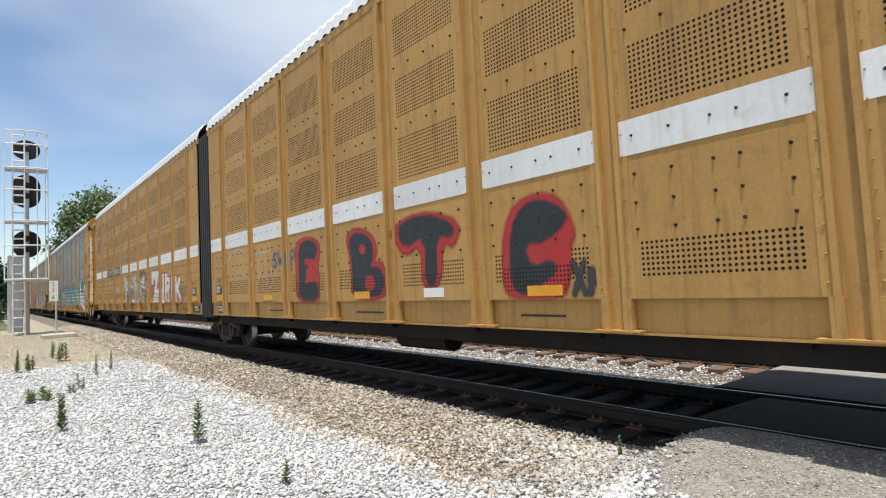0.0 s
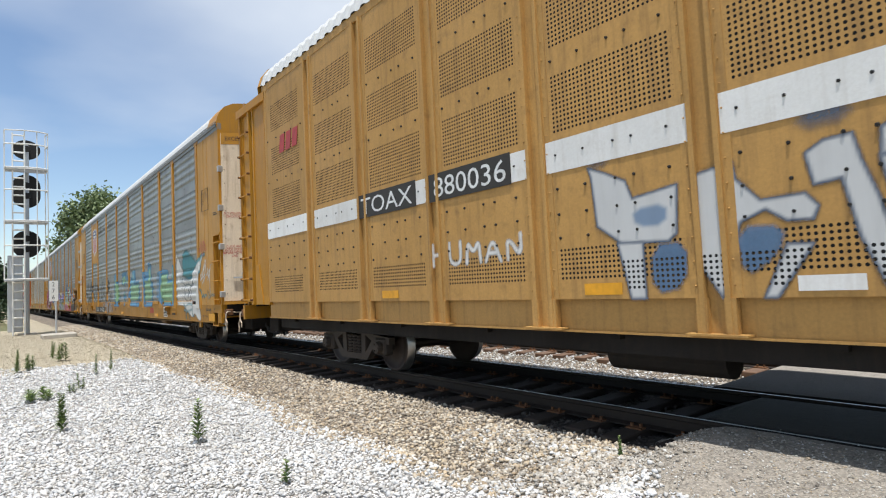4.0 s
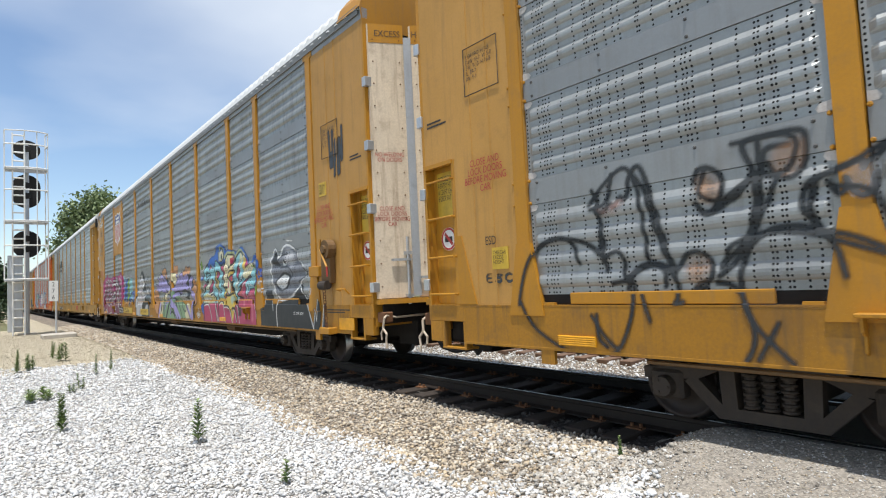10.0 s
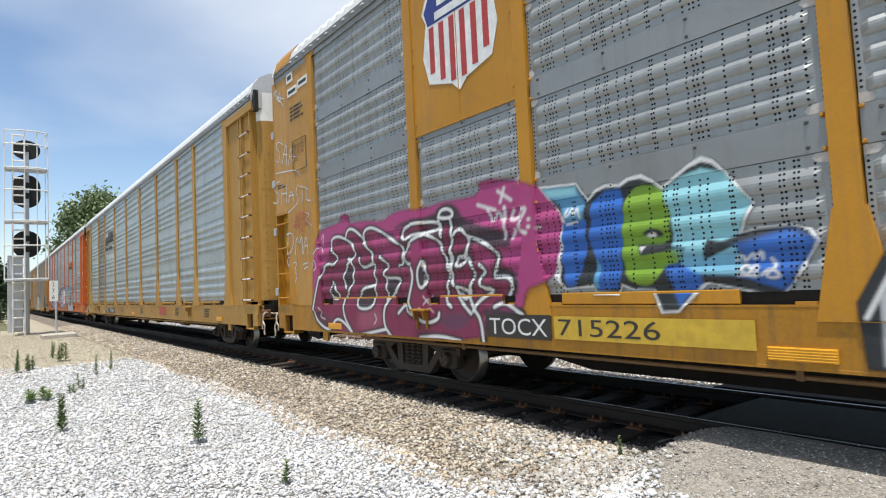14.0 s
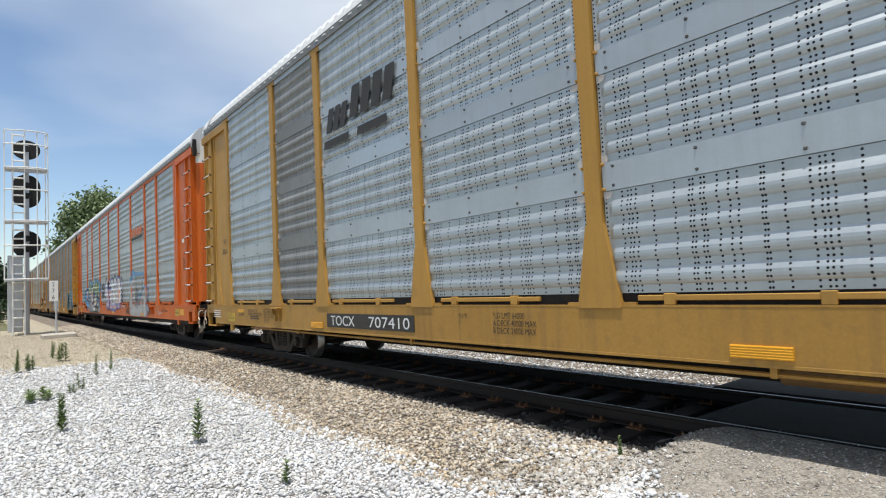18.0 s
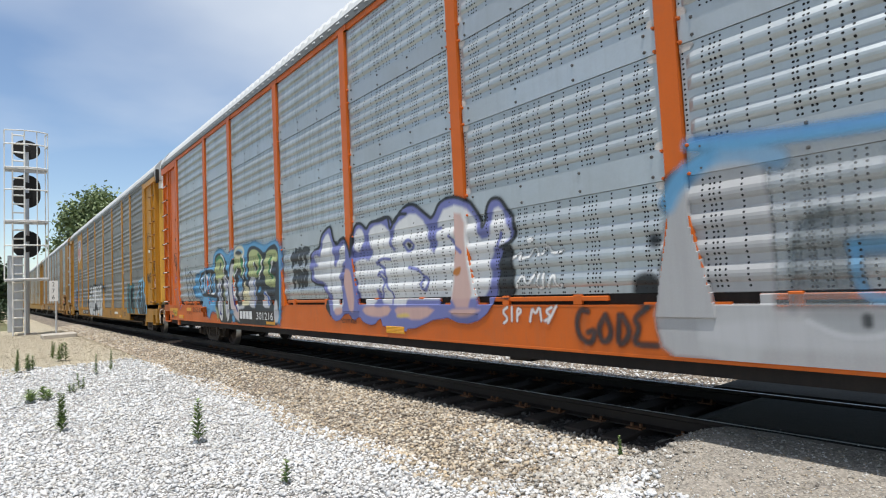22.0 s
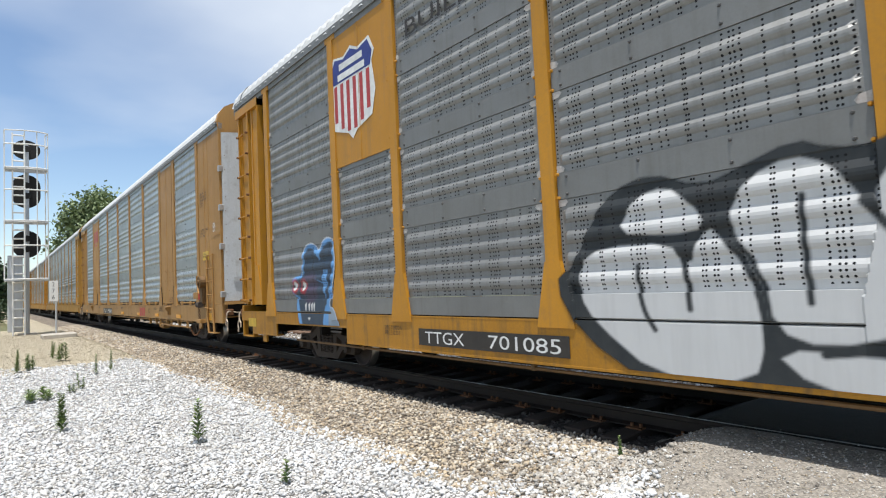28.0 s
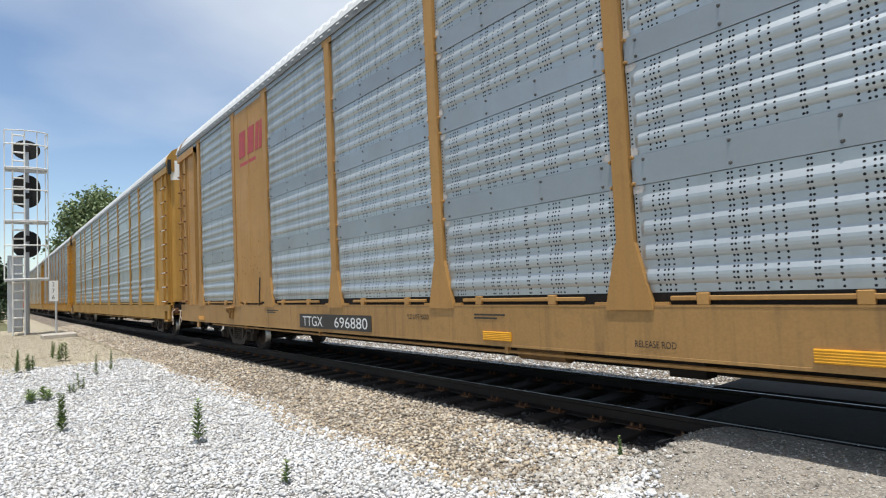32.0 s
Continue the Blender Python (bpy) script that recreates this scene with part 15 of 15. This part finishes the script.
art.line('black', 0.035, 0.012, 1, 2, (-13.51, 1.7), (-13.43, 1.46), (-13.11, 1.29), (-13.03, 1.08), (-13.09, 0.82), (-13.17, 0.53))
art.line('black', 0.025, 0.02, 0.7, 2, (-12.45, 2.07), (-12.36, 1.93), (-12.42, 1.88))
art.line('black', 0.025, 0.02, 0.7, 2, (-12.35, 2.16), (-12.25, 2.17), (-12.31, 2.04))
art.line('black', 0.025, 0.02, 0.7, 2, (-12.12, 2.13), (-11.96, 2.14), (-11.99, 1.86))
art.line('black', 0.025, 0.02, 0.7, 2, (-12.14, 2.01), (-12.06, 2.03), (-12.1, 1.96), (-12.16, 1.95))
art.line('black', 0.025, 0.02, 0.7, 2, (-12.17, 1.86), (-12.08, 1.86))
art.line('black', 0.025, 0.02, 0.7, 2, (-12.17, 1.8), (-12.1, 1.79))
art.finish()
spray(car_5, "MIL", -12.0, -11.0, 1.8, 2.2, 0.02, [K["black"]], K["black"], K["black"], 0.014, 0.015, label="black scrawled tag", sill_top=0.98)
spray(car_5, "WALT", -1.70, -1.05, 1.90, 2.32, 0.010, [K["black"]], K["black"], K["black"], 0.008, 0.010, label="black scrawled tag", end_plane=1.459)
lettering("94697", -1.52, 2.75, 0.10, M["ink"], car_5, y=-1.459)
lettering("EXH 19-0  H 5-8\nEXW 10-8  H16-3\nEW  9-10\nIL  89-9\nIW  9-1", -1.60, 3.62, 0.06, M["ink"], car_5, y=-1.459)
tube("table_frame", [(-1.66, -1.459, 3.22), (-1.05, -1.459, 3.22), (-1.05, -1.459, 3.75), (-1.66, -1.459, 3.75), (-1.66, -1.459, 3.22)], 0.006, M["ink"], car_5, "black painted frame", 4)
lettering("DECK\nCLEARANC\nA 89 MIN\nB 94 MIN", -0.80, 2.55, 0.085, M["ink"], car_5, y=-1.448, width=0.6)
ban_sign(car_5, -0.48, -1.446, 1.92, 0.16)
lettering("OK", -1.46, 2.60, 0.05, M["ink"], car_5, y=-1.461)
box("small_label", (-1.45, -1.22, -1.463, -1.456, 3.02, 3.14), M["chalk"], car_5, "small white label")
bars(1, -8.6, 0.62, 0.9, 0.2, M["chalk"], car_5, y=-1.511)
lettering("SPRG 7 OC D-5\nSPRG 3 IC D-5", -20.9, 0.78, 0.06, M["ink"], car_5)
box("warning_sign", (-26.5, -26.05, -1.512, -1.506, 0.66, 0.84), M["sign_yellow"], car_5, "yellow excess height sign")
for q in (-22.6, -16.9, -9.9, -6.2):
    bars(3, q, 0.64, 0.5, 0.18, M["ink"], car_5, y=-1.511)

CREAM_BAYS = {1: (1.20, 5.60), 7: (1.20, 5.60)}
car_6 = autorack("tan and bright silver car carrier with plain tan bays", XS[5], M["dun"], M["silver"], M["silver_flat"], M["dun_sill"], lambda c, x, s: hinged_end(c, x, s, M["dun"], M["ivory"], False, zinc_leaf=True, bow=0.50), RADIAL(M["dun"], M["white"]), CREAM_BAYS, posts=POST_SETS["dun"], gusset=(1.695, 1.09), angle=0.03, hung_step=True, marks=(-4.2, -7.1, -10.2, -13.62, -25.2))
brake_wheel_set(car_6, -1.45, 1.72, M["dun"])
number_plate(car_6, "TTGX  696880", -18.9, -16.35, 0.72, 0.97, -1.510)
logo_bars(car_6, -21.95, -20.9, 4.5, 5.1, M["red"], 0.05, 2, -1.500)
logo_bars(car_6, -20.95, -20.5, 4.5, 5.1, M["red"], 0.1, 2, -1.500)
bars(1, -21.9, 4.22, 1.4, 0.16, M["red"], car_6, y=-1.500)
logo_bars(car_6, -9.99, -8.97, 0.72, 1.03, M["red"], 0.04, 3, -1.508)
lettering("L-89-4\nGLH18", -8.45, 0.94, 0.07, M["ink"], car_6)
lettering("*LD LMT 90000", -15.4, 0.94, 0.07, M["ink"], car_6)
lettering("RELEASE ROD", -11.85, 0.76, 0.06, M["ink"], car_6)
lettering("SPECIAL NO. 24\nBRAKE BEAM REQUIRED", -6.77, 0.98, 0.06, M["ink"], car_6)
bm = bmesh.new()
for base in (0.0, -16.1):
    for q, zs in ((-6.16, (2.17, 1.84, 1.50)), (-5.80, (2.23, 1.91)), (-5.65, (1.84, 2.20)), (-5.29, (2.17, 2.0, 1.59)), (-5.16, (1.90,)), (-5.03, (2.0, 2.18)), (-4.90, (1.92, 1.59)), (-4.78, (2.18, 1.82, 2.5))):
        for z in zs:
            bmesh.ops.create_cone(bm, cap_ends=True, segments=6, radius1=0.014, radius2=0.009, depth=0.008, matrix=Matrix.Translation((q + base, -1.504, z)) @ Matrix.Rotation(radians(90), 4, "X"))
tagged(part("panel_rivets", bm, M["rust"], car_6, "scattered rusty rivet heads"), kind="stuff")
for qa, qb in ((-6.30, -6.215), (-4.67, -4.76), (-22.46, -22.375), (-20.83, -20.92)):
    tube("gusset_slot", [(qa, -1.516, 1.72), (qb, -1.516, 1.12)], 0.013, M["black"], car_6, "dark slot beside the gusset", 5)
for q in (-6.36, -4.80):
    box("panel_seam", (q - 0.006, q + 0.006, -1.506, -1.49, 1.2, 5.58), M["grimy"], car_6, "dark raised sheet seam")
rod("air_tank", (-7.85, -1.16, 0.40), (-7.25, -1.16, 0.40), 0.12, M["dun"], car_6, "tan brake air tank under the sill", 14)
tube("brake_lever", [(-7.25, -1.2, 0.42), (-6.9, -1.25, 0.44), (-6.3, -1.3, 0.42)], 0.03, M["rust"], car_6, "rusty brake lever", 6)
for q in (-8.42, -7.40, -5.83, -4.35):
    bm = add_box(bmesh.new(), q - 0.09, q + 0.02, -1.49, -1.40, 0.56, 0.69)
    add_box(bm, q - 0.03, q + 0.05, -1.48, -1.41, 0.45, 0.57)
    part("sill_hanger", bm, M["dun"], car_6, "bent steel hanger under the sill")
tube("grab_rail", [(-5.80, -1.46, 0.45), (-4.35, -1.46, 0.46)], 0.018, M["dun"], car_6, "thin tan rail under the sill", 6)
lettering("LIFT\nHERE", -3.9, 0.80, 0.05, M["ink"], car_6)
lettering("BI", -0.62, 3.02, 0.24, M["chalk"], car_6, y=-1.502)
lettering("EXH 19-0 W 4-7\nEXW 10-8 H 4-10\nEW 9-10 H 16-8\nIL 89-9\nIW 9-1", -1.68, 4.12, 0.07, M["ink"], car_6, y=-1.502)
lettering("A/B DECK CLEARANCE\nA  90 5/16 MIN\nB  94      MIN", -1.72, 3.12, 0.065, M["ink"], car_6, y=-1.502)
box("warning_sign", (-1.52, -1.02, -1.507, -1.500, 2.33, 2.56), M["sign_yellow"], car_6, "yellow excess height sign")
lettering("THIS CAR\nEXCEEDS HEIGHT", -1.50, 2.46, 0.05, M["ink"], car_6, y=-1.509, width=0.42)
lettering("LOWER\nAND LOCK\nHINGED\nDECKS\nCLOSE\nAND LOCK\nDOORS\nBEFORE\nMOVING\nCAR", 0.434, 3.55, 0.06, M["ink"], car_6, y=-0.68, face="end", align="CENTER").rotation_euler = (0, 0, -0.5586)
lettering("DO NOT APPLY\nHEAT TO DOORS", 0.434, 2.60, 0.04, M["ink"], car_6, y=-0.68, face="end", align="CENTER").rotation_euler = (0, 0, -0.5586)
lettering("U.S. PAT. NO. 5743192\nU.S. PAT. NO. 5765487\nPATENTS PENDING", -5.30, 1.33, 0.045, M["ink"], car_6, y=-1.502)
rung_ladder(car_6, -1.10, -0.63, -1.505, (1.03, 1.40, 1.75, 2.09, 2.44), M["dun"], 0.015)
for q in (-1.10, -0.63):
    rod("ladder_stile", (q, -1.53, 0.95), (q, -1.53, 2.46), 0.018, M["dun"], car_6, "round ladder stile", 6)
for q, k in ((-1.10, 0.07), (-0.63, 0.07)):
    tube("step_hanger", [(q, -1.535, 1.03), (q + 0.01, -1.535, 0.78), (q + k, -1.535, 0.42)], 0.030, M["dun"], car_6, "sloping flat step hanger", 4)
box("hung_tread", (-1.07, -0.52, -1.55, -1.40, 0.395, 0.425), M["dun"], car_6, "hanging sill step", 0.006)
sag = new("slack_chain")
sag.parent = car_6
for k in range(20):
    u = k / 19
    cx, cz = -3.02 + 1.02 * u, 0.47 - 0.90 * u * (1 - u) + 0.06 * u
    wx, wy = (0.030, 0.008) if k % 2 else (0.030, -0.008)
    tube("chain_link", [(cx - wx, -1.47 + wy, cz - 0.012), (cx + wx, -1.47 + wy, cz - 0.012 + 0.02 * (u - 0.5)), (cx + wx, -1.47 - wy, cz + 0.012), (cx - wx, -1.47 - wy, cz + 0.012), (cx - wx, -1.47 + wy, cz - 0.012)], 0.010, M["rust"], sag, "", 5)
rod("brake_pull_rod", (-7.4, -1.47, 0.50), (-3.0, -1.47, 0.47), 0.022, M["dun"], car_6, "long tan rod slung under the sill", 8)
for q in (-6.7, -5.2, -3.3):
    tube("rod_loop", [(q, -1.49, 0.74), (q + 0.04, -1.50, 0.60), (q - 0.02, -1.50, 0.46), (q + 0.10, -1.49, 0.46), (q + 0.12, -1.49, 0.62)], 0.016, M["dun"], car_6, "bent rod hanger", 5)
box("chain_lug", (-2.06, -1.93, -1.50, -1.42, 0.48, 0.62), M["dun"], car_6, "lug for the slack chain", 0.01)
box("end_panel", (-0.74, 0.0, -1.503, -1.44, 1.14, 2.96), M["dun"], car_6, "flat painted sheet")
box("warning_plate", (-4.42, -3.95, -1.512, -1.507, 0.72, 0.80), M["reflector"], car_6, "amber reflector strip")
for q in (-14.0, -20.5, -7.6):
    bars(2, q, 0.95, 0.6, 0.08, M["ink"], car_6, y=-1.511)

# ---- cars farther back ----
far_kinds = [("tan and silver car carrier far back in the train", TN, M["silver"], M["silver_flat"], RADIAL(TN, M["white"], ""), RADIAL(TN, TN, "")), ("yellow and grey car carrier far back in the train", Y, M["grey"], M["grey_flat"], RADIAL(Y, Y, ""), RADIAL(Y, Y, "")), ("orange and silver car carrier far back in the train", OR, M["silver"], M["silver_flat"], RADIAL(OR, M["white"], ""), RADIAL(OR, OR, ""))]
TRAIN = [(car_a, -15.9), (car_b, -15.9), (car_1, XS[0]), (car_2, XS[1]), (car_3, XS[2]), (car_4, XS[3]), (car_5, XS[4]), (car_6, XS[5])]
protos = {}
for k, kind in enumerate((0, 1, 0, 2, 1, 1, 0, 1, 2, 0, 1, 0)):
    lab, pm, sm, fm, fr, rr = far_kinds[kind]
    xx = FIRST - (6 + k) * PITCH
    if kind not in protos:
        protos[kind] = autorack(lab, xx, pm, sm, fm, pm, fr, rr, full=False)
        c = protos[kind]
    else:
        c = copy_thing(protos[kind], pose(xx, Y_TRACK, 0))
    TRAIN.append((c, xx))


# ================= movement =================
def travel(t):
    """Metres rolled since the start: about 6 m/s, slowing a little."""
    return 5.96603 * t - 0.00375 * ((t - 16.0) ** 2 - 256.0)


def motions():
    for car, x in TRAIN:
        walk(car, [(float(t), pose(x + travel(t), Y_TRACK, 0)) for t in range(0, 33, 2)])
    times = [k / 15.0 for k in range(0, 481)]
    for w, k, r in ROLLING:
        start = random.Random(int(k * 100) + len(w.name)).uniform(0, 90)
        walk(w, [(t, pose(k, 0, r) @ Matrix.Rotation(travel(t) / r + start, 4, "Y")) for t in times])


motions()
